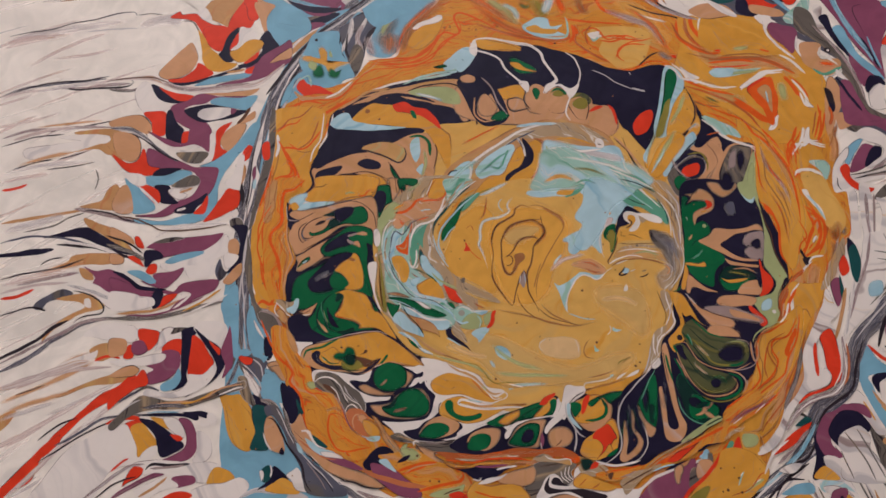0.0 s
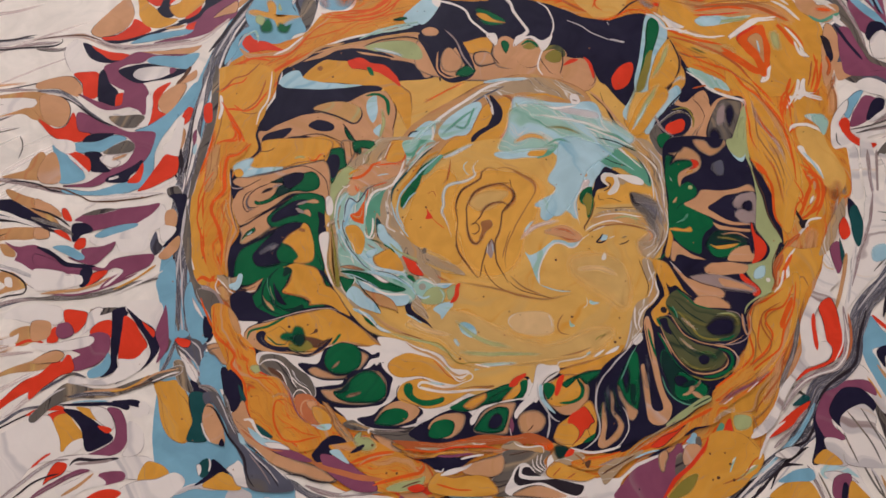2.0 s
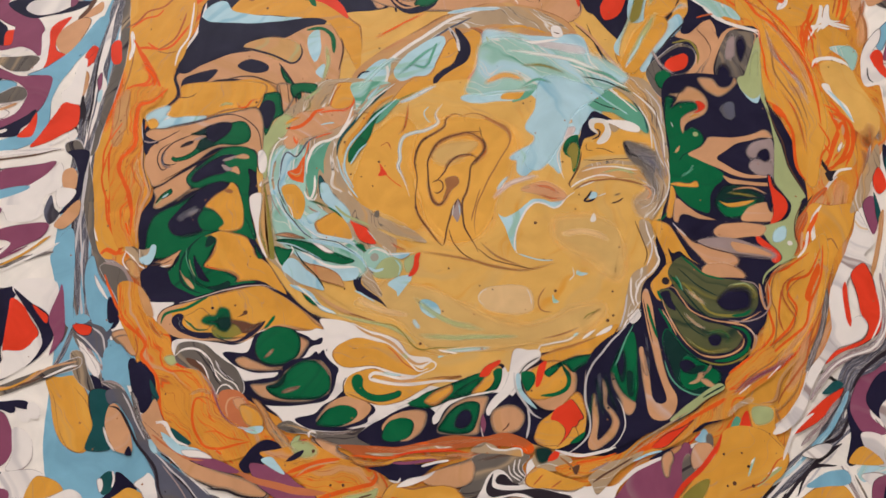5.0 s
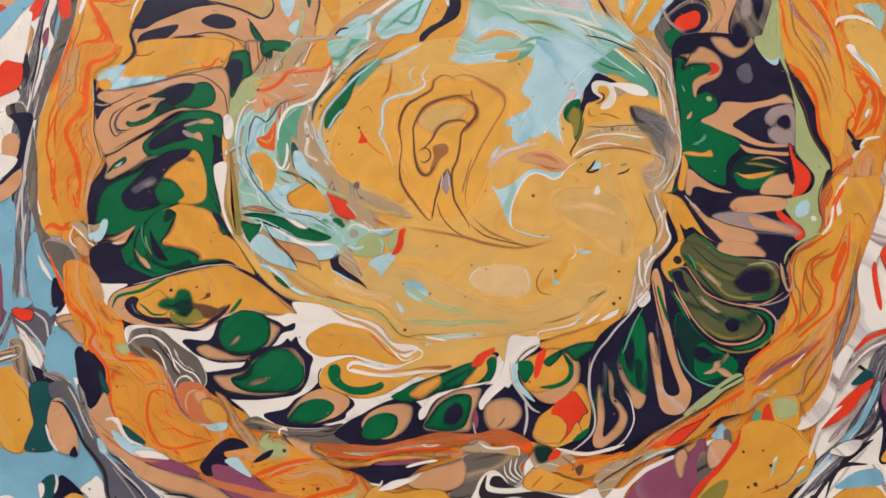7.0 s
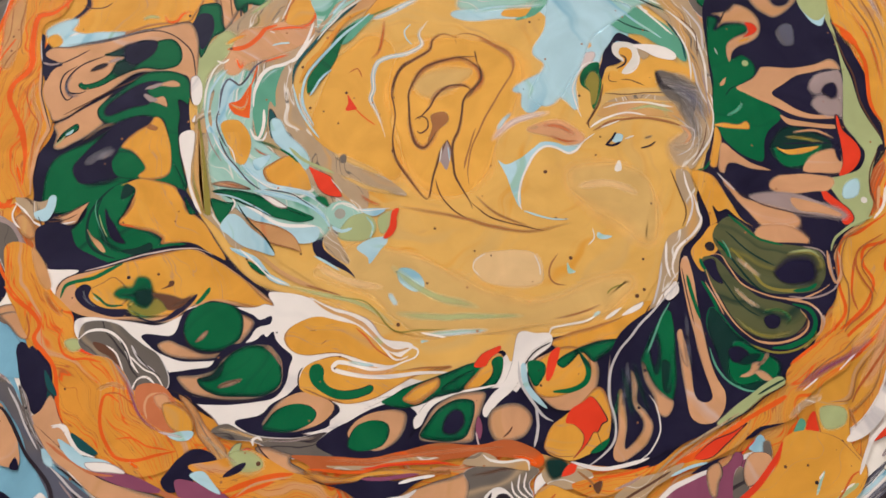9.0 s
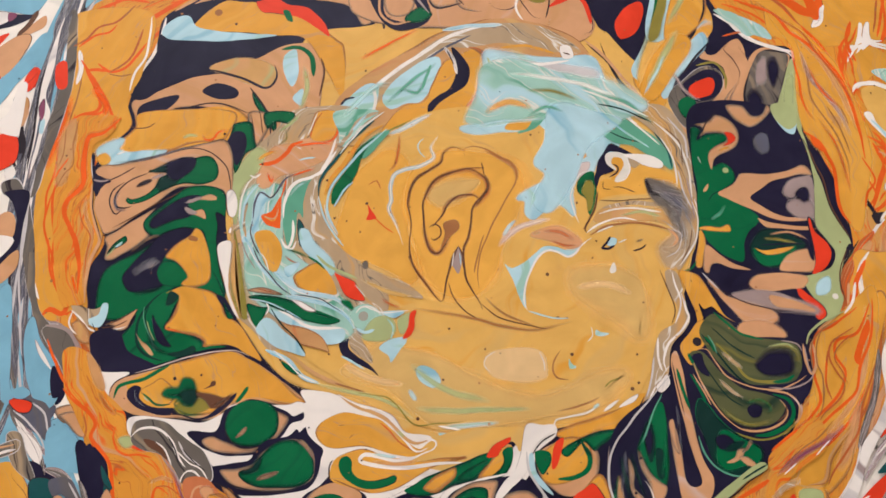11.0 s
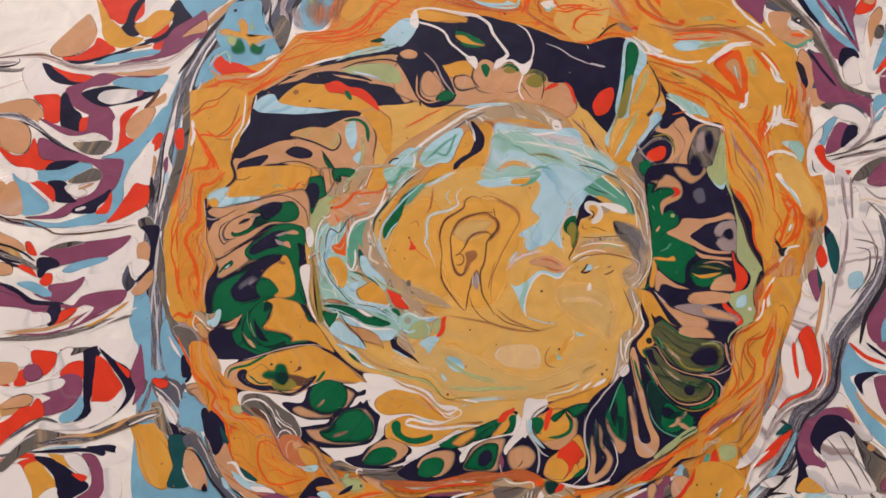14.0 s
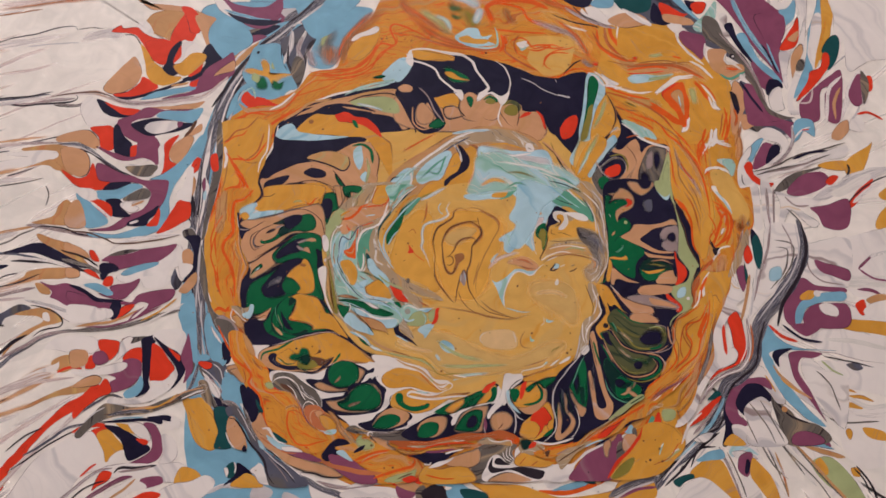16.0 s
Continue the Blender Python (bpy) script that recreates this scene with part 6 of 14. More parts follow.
streak("stone", 0.82, 193.3,-103.9, 199.5,-113.5, 207.7,-125.6, 213.9,-133.6)
pool("ochre", 220.1,-119.7, 223.5,-119.4, 224.2,-123.1, 220.7,-122.9)
streak("ink", 1.09, 223.2,-118.6, 228,-126.6, 229.8,-135.6)
streak("ink", 0.81, 221.6,-119.3, 225.6,-125.2, 226.7,-131.7)
pool("white", 219,-90.2, 235.5,-92.4, 252.7,-91.9, 246.8,-113.2, 228.3,-120.2, 219.3,-111.8, 219.2,-101.1)
streak("stone", 0.84, 214.9,-95.5, 222.7,-98, 239.7,-98.1)
pool("ochre", 221.6,-102.6, 223.5,-100.8, 224.9,-102.8, 223,-106.2)
pool("ochre", 230.4,-101.1, 236,-101.4, 241,-103.6, 241.3,-107.6, 233.4,-105.9)
streak("white", 2.24, 224.3,-91.8, 234.8,-95.1, 249.1,-94.4)
streak("pale", 2.25, 225.9,-85, 235.8,-91, 250.2,-90.4)
soft_pool("ochre", 0.71, 152.9,73, 160.7,66.8, 169,56.4, 174.5,44.9, 176.2,33.8, 177.2,23, 176.8,15.1, 173.2,4.9, 167.8,-9.6, 164.2,-5, 164,7.7, 161.7,16.9, 157.2,26.3, 157.5,42.7, 159.3,56.8)
smear("tan", 1.92, 159.3,65.4, 167.3,53.6, 172.6,38.1, 174.4,25.8)

# orange lines down the ring's north-east shoulder
streak("orange", 1.74, 151.8,83.5, 158.6,77.8, 164.1,72.5, 169.1,70)
streak("orange", 1.49, 168.9,83.4, 171.6,79.7, 172.1,74.9, 170.2,70.2)
pool("white", 170.2,73.8, 171.8,74.3, 170.8,69.3, 168.2,65.6, 167.4,66.5, 169.4,70.3)
streak("orange", 0.97, 181.5,67.2, 179.2,61.7, 175.7,57.3, 174.1,50, 174.5,43.8)
streak("orange", 0.73, 183.2,65.1, 180.7,60.5, 177.3,56.1, 175.5,49.9)
streak("orange", 0.98, 195.4,77.2, 193.1,69.9, 189.3,60.8)
streak("orange", 0.98, 197.1,75.6, 194.8,66.9, 190.6,58.4)
streak("rust", 0.73, 192.8,76.4, 190.6,68.5, 188.4,62.8)
pool("white", 184.2,66.8, 185.3,65.8, 184.2,61, 186.5,58.6, 182.7,58.2, 179.1,53.7, 178,53.2, 181.3,58.2, 182.8,61.6)
streak("white", 1.19, 176.2,39.3, 178.3,42.3, 183.7,42.6, 189.6,39.4)
soft_pool("aqua", 0.71, 187.3,45.6, 191.7,47.1, 193.5,42.6, 191.1,37.1, 189.9,41)
streak("orange", 1.21, 132.7,84.3, 144.7,77.2, 154.8,72, 159.1,64.3, 163.7,60, 169.7,51.3, 173.4,42.7, 174.9,33.3, 175.3,24.2, 174.9,14.7)
smear("rust", 0.97, 147.3,79.8, 157.6,69.3, 164.1,62.9, 167.1,55.3, 171.9,45.6, 174.8,38.3, 176.7,31.1)
smear("mauve", 1.67, 161.7,56.7, 162.6,46.7, 167.4,38.2, 170.8,29.9, 172,22.7)
smear("rust", 1.20, 162.6,50.9, 165.9,41, 170.9,33.5)
smear("orange", 0.97, 166.3,59.4, 171.9,48.4, 175,40.7)
smear("orange", 0.96, 158.5,59.7, 158.8,45.5, 158.6,35.8, 161.6,28.9)
smear("brown", 0.71, 160.8,62.4, 162.1,48.1, 161.9,37, 166.6,26, 168.9,15.4, 167.9,5)
streak("orange", 1.15, 177.2,23, 181.6,19.7, 185.7,14.1, 184.3,5.1, 180.2,-0.2, 173.7,-3.3)
streak("orange", 1.15, 175.8,3.5, 179.2,9.9, 182.4,15, 183.5,11.8, 180.2,5.2, 176,-0.3)
streak("ochre", 0.92, 180.8,12.4, 181.5,7.2, 177.8,2.2)
pool("white", 179.1,5.2, 181.3,7.2, 180.3,4.7, 178.9,3.2)
streak("orange", 0.69, 174,15.2, 176.4,7.4, 172.8,2.3, 171,-2.7)
pool("ink", 172.4,-5.2, 175.6,-4.3, 177.3,-4.9, 174.2,-8.3)
streak("white", 0.91, 174.8,-7.5, 177.4,-4.4, 181.9,-3.5)
soft_pool("ochre", 0.65, 167.9,-29.5, 163.8,-48, 156.4,-61.4, 143.7,-74.2, 129.4,-82.5, 124.3,-85.6, 132.4,-76.2, 142.1,-67.7, 143.7,-54.4, 146.7,-44.3, 155.5,-37.5, 161.9,-31.7)
smear("tan", 1.73, 163.7,-34.1, 160.4,-50.2, 153.5,-63.5, 141.2,-74.2)

# and down its south-east side
streak("orange", 0.87, 161.2,-34.8, 153.3,-39.8, 146.8,-43.3, 144,-53.3, 143.9,-62.9, 136.9,-70, 128,-75.7)
streak("orange", 0.87, 165.2,-33.7, 160,-42.4, 153,-44.6, 151.6,-49.6, 153.4,-54.6, 150.1,-60.6, 140.7,-68.8, 130.2,-76.8)
pool("orange", 163.6,-38.8, 163.5,-42.3, 159.9,-47.9, 157.9,-52.4, 156.7,-50.2, 159.8,-44.5)
streak("orange", 0.87, 166.5,-32.3, 163.5,-43.7, 158.4,-52.2, 154.8,-60.7, 145.3,-67.8, 136.2,-74.8)
streak("rust", 0.64, 141.5,-86.3, 144.5,-81.7, 152.9,-72.6, 156.4,-64.4, 163.1,-52.3)
streak("rust", 0.65, 149.5,-47.7, 147,-56.7, 147.7,-62.3)
streak("white", 0.89, 162.5,-27, 160.2,-32.9, 156.9,-36.8)

# the white river and the red beside it
streak("ice", 1.44, 162.2,-86.3, 156.3,-95.3, 150.4,-100.7, 142.5,-106.9, 135.5,-111.6)
streak("ink", 0.81, 159.7,-99.4, 153.5,-102.4, 146.3,-108.9, 142.8,-115.1)

# combed plum, grey and white field on the east
streak("ochre", 1.33, 218.6,-83.8, 227.6,-82.4, 231.6,-83.7)
streak("ochre", 1.06, 220.6,-91, 227.4,-89.2, 229.9,-90.1)
streak("stone", 0.78, 171.8,-92.1, 177.5,-102.5, 182.6,-115.2, 188.7,-122.8)
streak("stone", 0.78, 177,-89.8, 183.8,-97.8, 191.4,-110.7, 197.3,-121.3)
streak("lilac", 0.77, 179.6,-102.7, 185.2,-115.3, 187.5,-122.2)

# top edge, beyond the first view
pool("tan", -148.3,173.8, -144.3,168.2, -132.3,166.8, -118.6,164.1, -108.1,159.5, -99.3,153, -104.1,149.1, -111.2,155.6, -121.8,161.4, -138.9,163.8)
smear("brown", 2.72, -230.3,167, -210.4,169.4, -190.5,171.9, -170.2,171.8)
smear("blush", 4.09, -230.8,170.3, -210.9,172.3, -184.1,174.9)
streak("brown", 1.01, -229.6,162.8, -216.5,164.7, -203.3,166.6)
pool("red", -120.3,164.2, -113.4,162.7, -107.7,153.4, -108.9,145.3, -114,146.3, -116.2,154.5)
pool("tan", -111.4,157.6, -99.4,155, -100.5,144.9, -102.6,135, -107.1,144.4)
pool("blue", -102.4,149, -96.1,156.1, -87.4,152.5, -80.5,147.3, -76.7,137.8, -83.1,131.4, -92.8,125.5, -99.8,132.9, -102.9,141)
pool("plum", -100.4,173.8, -88,164.9, -70.9,162, -60.8,167.8, -60.5,157.4, -70.5,151.7, -84.2,156.4, -94.7,163.1)
pool("white", -102.8,173.9, -95,167.2, -87.6,156.6, -91,155.9, -98.1,162)
streak("blue", 2.38, -94.6,161, -80.8,155.4, -67.1,151.6, -60.4,153.3)
pool("plum", -84.1,153.1, -70.5,151.7, -60.5,155.4, -67,147.5, -77.1,147.1)
pool("navy", -92.8,158.9, -80.8,154.2, -60.4,151.3, -70.4,148.4, -84,151.5)
streak("slate", 4.77, -40.2,162.7, -50.3,157, -58.7,151.2)
pool("blue", -54,171.8, -40.2,169, -26.5,170.5, -12.8,165.7, -21.4,153.6, -29.9,141.8, -39.9,138.2, -46.8,146.6)
streak("slate", 5.46, -33.4,168.7, -43.6,158.7, -53.6,148.9)
streak("ink", 1.36, -40.2,164.8, -48.6,155.7, -56.9,149.1)
streak("lilac", 1.36, -35.1,162.5, -45.2,153.9, -53.5,146.9)
smear("rust", 4.79, 14.9,168.7, 12.9,159.6, 21.1,151.8, 37.6,138.8)
smear("green", 4.12, 41.4,160, 42.6,155.8, 48.7,154.7)
smear("aqua", 3.40, 31.4,151.3, 38,146.9, 41,139.4)
streak("orange", 3.09, 65.5,149.8, 63.1,154.9, 69.6,158.8, 86.9,159.2, 100.1,152.4)
smear("orange", 2.75, 67.9,158.8, 83,154, 86,148.9)
smear("ice", 6.20, 39,166.8, 52.5,160.8, 59,155)
smear("rust", 4.13, 87.4,164.7, 103.8,155.6, 120.3,148.2)
pool("navy", 106.5,164.7, 125.6,163.9, 127.6,157.5, 122.5,152.2, 112.5,156)
pool("white", 122.5,152.2, 129.3,151.9, 135.3,144.6, 146.5,138.8, 141.2,137.4, 131.5,141.9, 125.1,145.1)
pool("blue", 126.3,155.4, 135.7,161.3, 140.4,156.9, 137.9,151.6, 129.3,151.9)
streak("mauve", 2.05, 110.4,152.8, 123.1,143.1, 139.4,136.3)
pool("tan", 135,142.6, 144.3,147.1, 154.4,145.9, 159.7,139.5, 149.7,137, 141.2,137.4)
pool("white", 144.7,150.4, 152.7,145.9, 160.4,139.4, 159.4,137.4, 150.5,142.7)

# bottom edge, beyond the first view
pool("lilac", -53.4,-116.3, -45.3,-119.3, -42.6,-123.2, -53.2,-123.9)
pool("white", -41.4,-113.9, -36.1,-112.6, -29.4,-116.3, -26.7,-122.7, -37.3,-123.4)
streak("slate", 2.68, -44.2,-109.6, -37.4,-114.6, -29.4,-118, -21.4,-121.7)
pool("white", -26.7,-118.2, -16,-115.7, -6.6,-116.1, 0,-117.7, 2.1,-119.6, -2.7,-121.4, -16,-120.7, -24,-120.8)
streak("mauve", 1.88, -37.4,-112, -26.7,-115.6, -16,-115.2, -2.5,-113.8)
pool("plum", 0.1,-116.5, 5.5,-116.2, 9.4,-120, 6.6,-122.4, 1.3,-121.6)
pool("red", -1.2,-115.9, 1.5,-113.5, 11,-111.9, 14.9,-114.7, 8.1,-116.4)
pool("tan", 0.1,-115.2, 8.2,-114.8, 12.1,-117.6, 9.4,-119.5, 2.7,-117.1)
pool("white", -24,-115.8, -16,-113.1, -7.9,-110.9, -9.2,-112.9, -16,-115.2)
pool("stone", 9.4,-119, 13.5,-116.6, 14.6,-122.3, 10.5,-124.6)
pool("ink", 12,-119.6, 20.3,-116.2, 26.7,-121.6, 34.6,-124.5, 26.4,-126.6, 15.8,-124.9)
pool("blue", 18.4,-114.8, 23.1,-113, 29.8,-114.1, 32.8,-117.6, 37.4,-121.4, 32,-123.2, 24.1,-120.7, 26.9,-118.3, 20.2,-117)
pool("blue", 24.1,-119.7, 29.4,-120.5, 33.2,-124.5, 26.5,-125.4)
pool("petrol", 30.8,-119.3, 40.2,-120.5, 48,-124, 45,-127.6, 34.5,-125.8)
pool("tan", 37.2,-116.3, 46.1,-113.1, 54.3,-112.8, 65,-114.6, 68,-117.3, 59.2,-118.2, 48.5,-116.8)
pool("ochre", 35.1,-115.7, 43.1,-117.3, 59.2,-118.9, 69.6,-122.5, 80.1,-125.6, 101.8,-124.1, 107.9,-119.3, 119.3,-116, 124.1,-120.1, 117.2,-130, 53,-128, 42.8,-121.7)
streak("orange", 2.16, 68.3,-121.9, 80.3,-123.6, 91.3,-121.6, 99.9,-118.4, 105.9,-113.5)
pool("white", 69.1,-113.5, 73.3,-112.9, 77.1,-115.2, 81,-116.7, 76.5,-120.8, 72.5,-120.6, 70.7,-117.4)
pool("blue", 74.5,-122.2, 80.7,-120, 89.1,-117.9, 94.6,-116.6, 91.4,-120.5, 83.1,-122.2, 77.7,-122.4)
pool("petrol", 90.3,-118.4, 97.3,-116.7, 101.2,-118.5, 94.2,-120.2)
streak("slate", 3.24, 101.5,-126.6, 110.2,-122.5, 121.4,-120, 127,-119)
streak("lilac", 1.08, 102.7,-128, 111.3,-124.1, 124,-120.6)
streak("plum", 1.35, 106.8,-126.9, 115.4,-123.8, 125,-123.2)
pool("sand", 95.7,-118.7, 97.8,-117.5, 98.6,-119.4, 96.8,-120.8)

# navy crescent with its threads and scallops
pool("navy", 6.4,106.4, 13,115.6, 16.9,120.5, 24.1,119.2, 35.7,118.7, 40.2,120.2, 50.5,121.5, 61.9,118.3, 70.5,115.5, 78.9,111.7, 88.5,106.2, 98.4,103.5, 110.3,107, 118.9,105.6, 115.8,91.8, 112.3,79, 106,68.1, 93.4,68.7, 90.6,83.1, 86.5,83.9, 79.1,80.4, 74.2,90.3, 63.1,94, 51.8,96.2, 43.2,94.9, 34.6,93.6, 28.9,93.9, 24.8,97.3, 19.2,102.5, 12,101.2)
pool("ice", 3.7,113.3, 6.7,119.9, 12.6,122.4, 16.8,117.8, 13.7,111.1, 9.3,106.3, 6.4,107.1)
pool("ochre", 17,122.9, 20,126.9, 30.2,125.1, 40.2,121.2, 41,119.1, 32.9,119.8, 24.1,119.9)
pool("tan", 6.2,96.5, 17.3,86.2, 26,92.4, 34.4,88.8, 54,84.7, 79.4,83.6, 90.7,75.1, 89,65.7, 74.8,63.2, 47.5,70.6, 22.5,73.3, 5.9,80.3)
soft_pool("green", 1.15, 35.5,113.6, 41.2,111.7, 49.6,106.2, 43.7,104.2, 38.1,106.7)
pool("ochre", 35.4,111.2, 39.7,111, 43.9,107.5, 49.5,105.2, 43.8,105.8, 38.1,107.7)
pool("ochre", 26.1,94, 30.4,94.8, 39,97.1, 42.6,94.3, 42.9,88.4, 38.5,86, 32.9,87.2, 28.7,89.6)
pool("tan", 33.3,84, 34.3,88.1, 38.6,89.2, 42.8,86.8, 44.8,82.5, 39.6,80.5, 35.4,81)
pool("tan", 43,91, 46.7,96.4, 50.5,96.9, 54,93.8, 54.7,87.9, 53.6,78.9, 45.2,79.3, 42.7,85.2)
pool("green", 46.8,93.1, 48.9,94.7, 51,91.9, 49,87.2)
pool("tan", 53.6,87.9, 55,91.8, 58.9,94.9, 64.5,93.3, 66.7,88, 63.5,79.4, 56.5,79.7)
pool("green", 56.7,91.4, 60.3,94.5, 65.2,91.7, 64.5,89.7, 60.8,92.8)
soft_pool("olive", 0.57, 57.7,90.4, 61,92.8, 63.7,90.1, 60.8,88.9)
pool("tan", 65.8,83.5, 67,88, 71.4,90.7, 75.6,89.6, 78.4,85.2, 75.9,75.7, 70.2,75)
pool("moss", 66.6,87.4, 70.9,90.8, 75.9,89.6, 78.1,85.3, 76,83.7, 72.7,88.4)
soft_pool("olive", 0.56, 68.1,84.1, 71.8,87.8, 75.6,86, 74.7,81.5, 70.7,81.1)
pool("tan", 75.8,74.8, 76.8,79.8, 82.1,82.8, 87.7,81.6, 90.7,75.1, 89.1,67.3, 76.6,67.8)
pool("red", 76.1,78.9, 79.8,82.6, 83.8,82.1, 80.5,80.3)
streak("red", 1.40, 86.4,83.3, 89.1,79.3, 90.3,71)
streak("ink", 0.71, 40,88.5, 34.1,88.1, 33.6,83.6, 36.8,80.3, 44.8,81.9)
streak("ink", 0.57, 43,91.6, 42.2,86.8, 45.8,81.2)
streak("ink", 0.56, 76.4,88.6, 76.3,80.5, 74.6,74.2)
pool("navy", 6.3,99.8, 16.3,101, 20.3,92.6, 17.2,83, 19.8,76.5, 29.6,76.1, 25.9,89.1, 19.2,101.9, 27.6,95.6, 33.8,77.5, 25.2,71.6, 16.9,75.1, 10.3,89.8)
pool("tan", 17.2,84.6, 18.8,90.1, 22,91.6, 25.8,87.5, 28.2,82.6, 26,78.2, 21.2,77.4, 18.2,79.8)
pool("tan", 7.8,102.4, 12.1,104.5, 16.3,102, 15.1,99.1, 9.7,99.3)
pool("green", 24.9,77.3, 29.8,81.2, 34.2,78.2, 30.9,74.8, 25.3,75)
streak("tan", 0.84, 16,89.5, 15.7,79.9, 20.3,74.6, 26.7,75.3)
streak("mauve", 0.85, 19.8,101.9, 24.7,95.7, 28.6,85.8, 33.1,78.5)
streak("white", 1.15, 13.2,125.2, 16.9,120.5, 24.1,117.5, 29.7,113.8, 32.9,107, 37.8,101.7, 42.7,96.9, 43.9,91.9)
streak("white", 1.44, 29.7,126.9, 38.9,123.7, 46.1,122.4, 51.7,118, 54.2,111.1, 58.1,104.2, 60.3,99.1, 56.4,96, 54.4,91.2)
pool("white", 53.2,90.9, 54.1,96.1, 57.7,98.2, 60.4,100.8, 59.3,96.8, 62.5,96.7, 67.4,93.9, 72.2,96.6, 70,90.5, 66.9,87.7, 64.4,92.4, 60.4,95.5)
pool("white", 40,98.7, 44,99.2, 45.5,95.5, 44.2,91.9, 41.8,95)
streak("white", 0.72, 65.6,117.1, 70.3,113.1, 72.7,106.9, 72.8,100.2, 70.9,95)
streak("white", 0.85, 68,90.6, 65.3,84.2, 64.3,78.8, 66.2,73.9)
streak("lilac", 0.57, 79.5,105.3, 86.6,101.3, 92,96.8, 100.7,92.1)
streak("lilac", 1.14, 99.6,93.1, 106.8,90.9)
streak("lilac", 0.46, 99.2,103.4, 99.9,101.1)
pool("white", 14.7,125.8, 16.5,127.1, 17.8,120.1, 16.2,116.1, 13.1,119.7)
pool("red", 98.7,70.6, 102.7,76.8, 108.6,79.4, 109.2,74.3, 105.9,67.2, 100,64.3)
pool("ice", 118.3,105.6, 125,104, 127.6,94.6, 122.2,81.8, 116.2,64.5, 108.9,64.9, 113.6,85.4)
pool("green", 119.1,103.3, 123.2,103.1, 124,98, 121.5,89.9, 117.5,80.3, 113.4,69.4, 111.4,69.5, 115.3,85.3)
soft_pool("olive", 0.56, 116,82, 119.5,85.1, 115.7,72.4, 112.8,64.4, 110,64.5)
pool("ochre", 122.1,85, 128.6,91.9, 131.8,81.3, 130.5,71.8, 122.1,63.4, 115.2,63.6, 118.1,75.5)
streak("navy", 0.70, 128.1,91.9, 130.9,83, 131,75, 128,69.4)

# folds in the north limb
streak("orange", 0.87, -43.2,115.3, -33.9,113.2, -22.3,112.7, -10.8,117.3, -4.9,127.3, 1.7,138.2)
streak("orange", 0.88, -34.4,111.5, -19.5,110.2, -7.9,115.5, -2,125.5, 5.4,130.4, 8.5,134.4, 6.6,142.3)
streak("rust", 1.76, 17.4,137.6, 33.4,130.9, 47.9,126.8, 66.8,124.9)
streak("orange", 1.76, 70.5,135.3, 71.2,128.2, 68.5,123.5)
streak("rust", 0.88, 78.6,121.7, 77.4,129, 81.1,134.8)
pool("white", 78.6,129, 85.2,130.1, 82.4,125.3)
streak("orange", 0.87, 92.9,112.1, 95.5,117.8, 100.2,121.1, 109.5,120.7)
smear("orange", 1.17, 89.6,126.7, 100.5,124.5, 108.8,125.2)
smear("sage", 2.30, 148.5,100.3, 168.2,102.2)
soft_pool("ice", 0.86, 142.5,102.6, 153.8,103.1, 151.8,99.2, 144,98.9)
streak("red", 0.87, 141.4,105, 150.6,104.9, 163.8,105.7)
streak("rust", 1.17, 124.7,134.7, 128.5,125.1, 135.1,119.2, 143.7,113.7, 148.3,113.2)
smear("rust", 1.76, 131.1,133.7, 134.2,123.1, 142,115.8)
streak("brown", 0.87, 131,114.6, 145.6,110.2, 160.2,110.6, 179.3,111.2)
streak("white", 1.43, 118.4,107, 123.3,103.8, 126.6,98.6, 132.2,97, 141.7,93.3, 150.3,91.3)
streak("white", 1.15, 156.5,90.4, 165.4,97.9, 170.2,100.4, 179.5,100.7)
pool("orange", 160.4,89.9, 166.3,94.6, 172.7,98, 174.3,90.9, 174.7,82.7, 170.9,69.4, 168,70.2, 166.5,78.2, 163.1,83.2)
pool("camel", 165,89.7, 169.6,93.4, 172.1,89.4, 170.7,76.5, 168.7,83)
streak("ice", 0.71, 169.2,89.2, 169.5,82.3)
streak("orange", 1.13, 152.6,83.7, 160.6,76.6, 170.1,69.5)
streak("orange", 1.14, 179.3,97.7, 184.3,90.5, 187.7,82.2)
streak("white", 1.13, 186.4,87.8, 188.2,80.5, 191.4,79.4)
streak("white", 1.40, 172.3,73.8, 171.1,68.5, 168.4,65.8)

# shelf and lobes north of the left cells
pool("tan", -69.6,48, -62.9,50.7, -49.5,56.2, -38.6,57.9, -27.6,62.9, -16.6,68, -5.5,65.7, -4.6,49.8, -8.6,29.2, -21.9,19.7, -24.6,29.9, -30.1,38.9, -41,43.8, -54.5,44.4, -62.3,36.8, -66.4,37.2, -68.5,42)
pool("ochre", -50.1,77.9, -39.1,87.1, -22.2,84.1, -11,79.4, 0.1,69.5, 3.3,64.1, 2.4,46.4, -2.9,55.7, -11,70, -22.2,72, -36.1,74.2, -47.2,74)
pool("ice", -61.7,75, -58.6,79.9, -52.5,81.5, -48.1,76.3, -33.3,73.4, -20.8,72, -33.3,70.6, -49.9,70.7, -58.3,71.7)
pool("navy", -69.1,49.2, -68.5,54, -63.4,61.4, -62.5,73.8, -58.3,72, -47.1,70.9, -30.5,68.6, -27.1,66, -29,63.6, -38.7,63.4, -44.1,59, -52.2,56.3, -60.3,52.1, -65.5,48.4)
soft_pool("sand", 0.55, -43.5,59.6, -35.9,63, -24.9,61.3, -20.2,57.1, -22.1,51.7, -27.5,51.9, -35.8,56.2)
streak("navy", 0.82, -44.6,59.4, -33,55.5, -24.2,50.9, -20.4,54.7, -21.3,59.9)
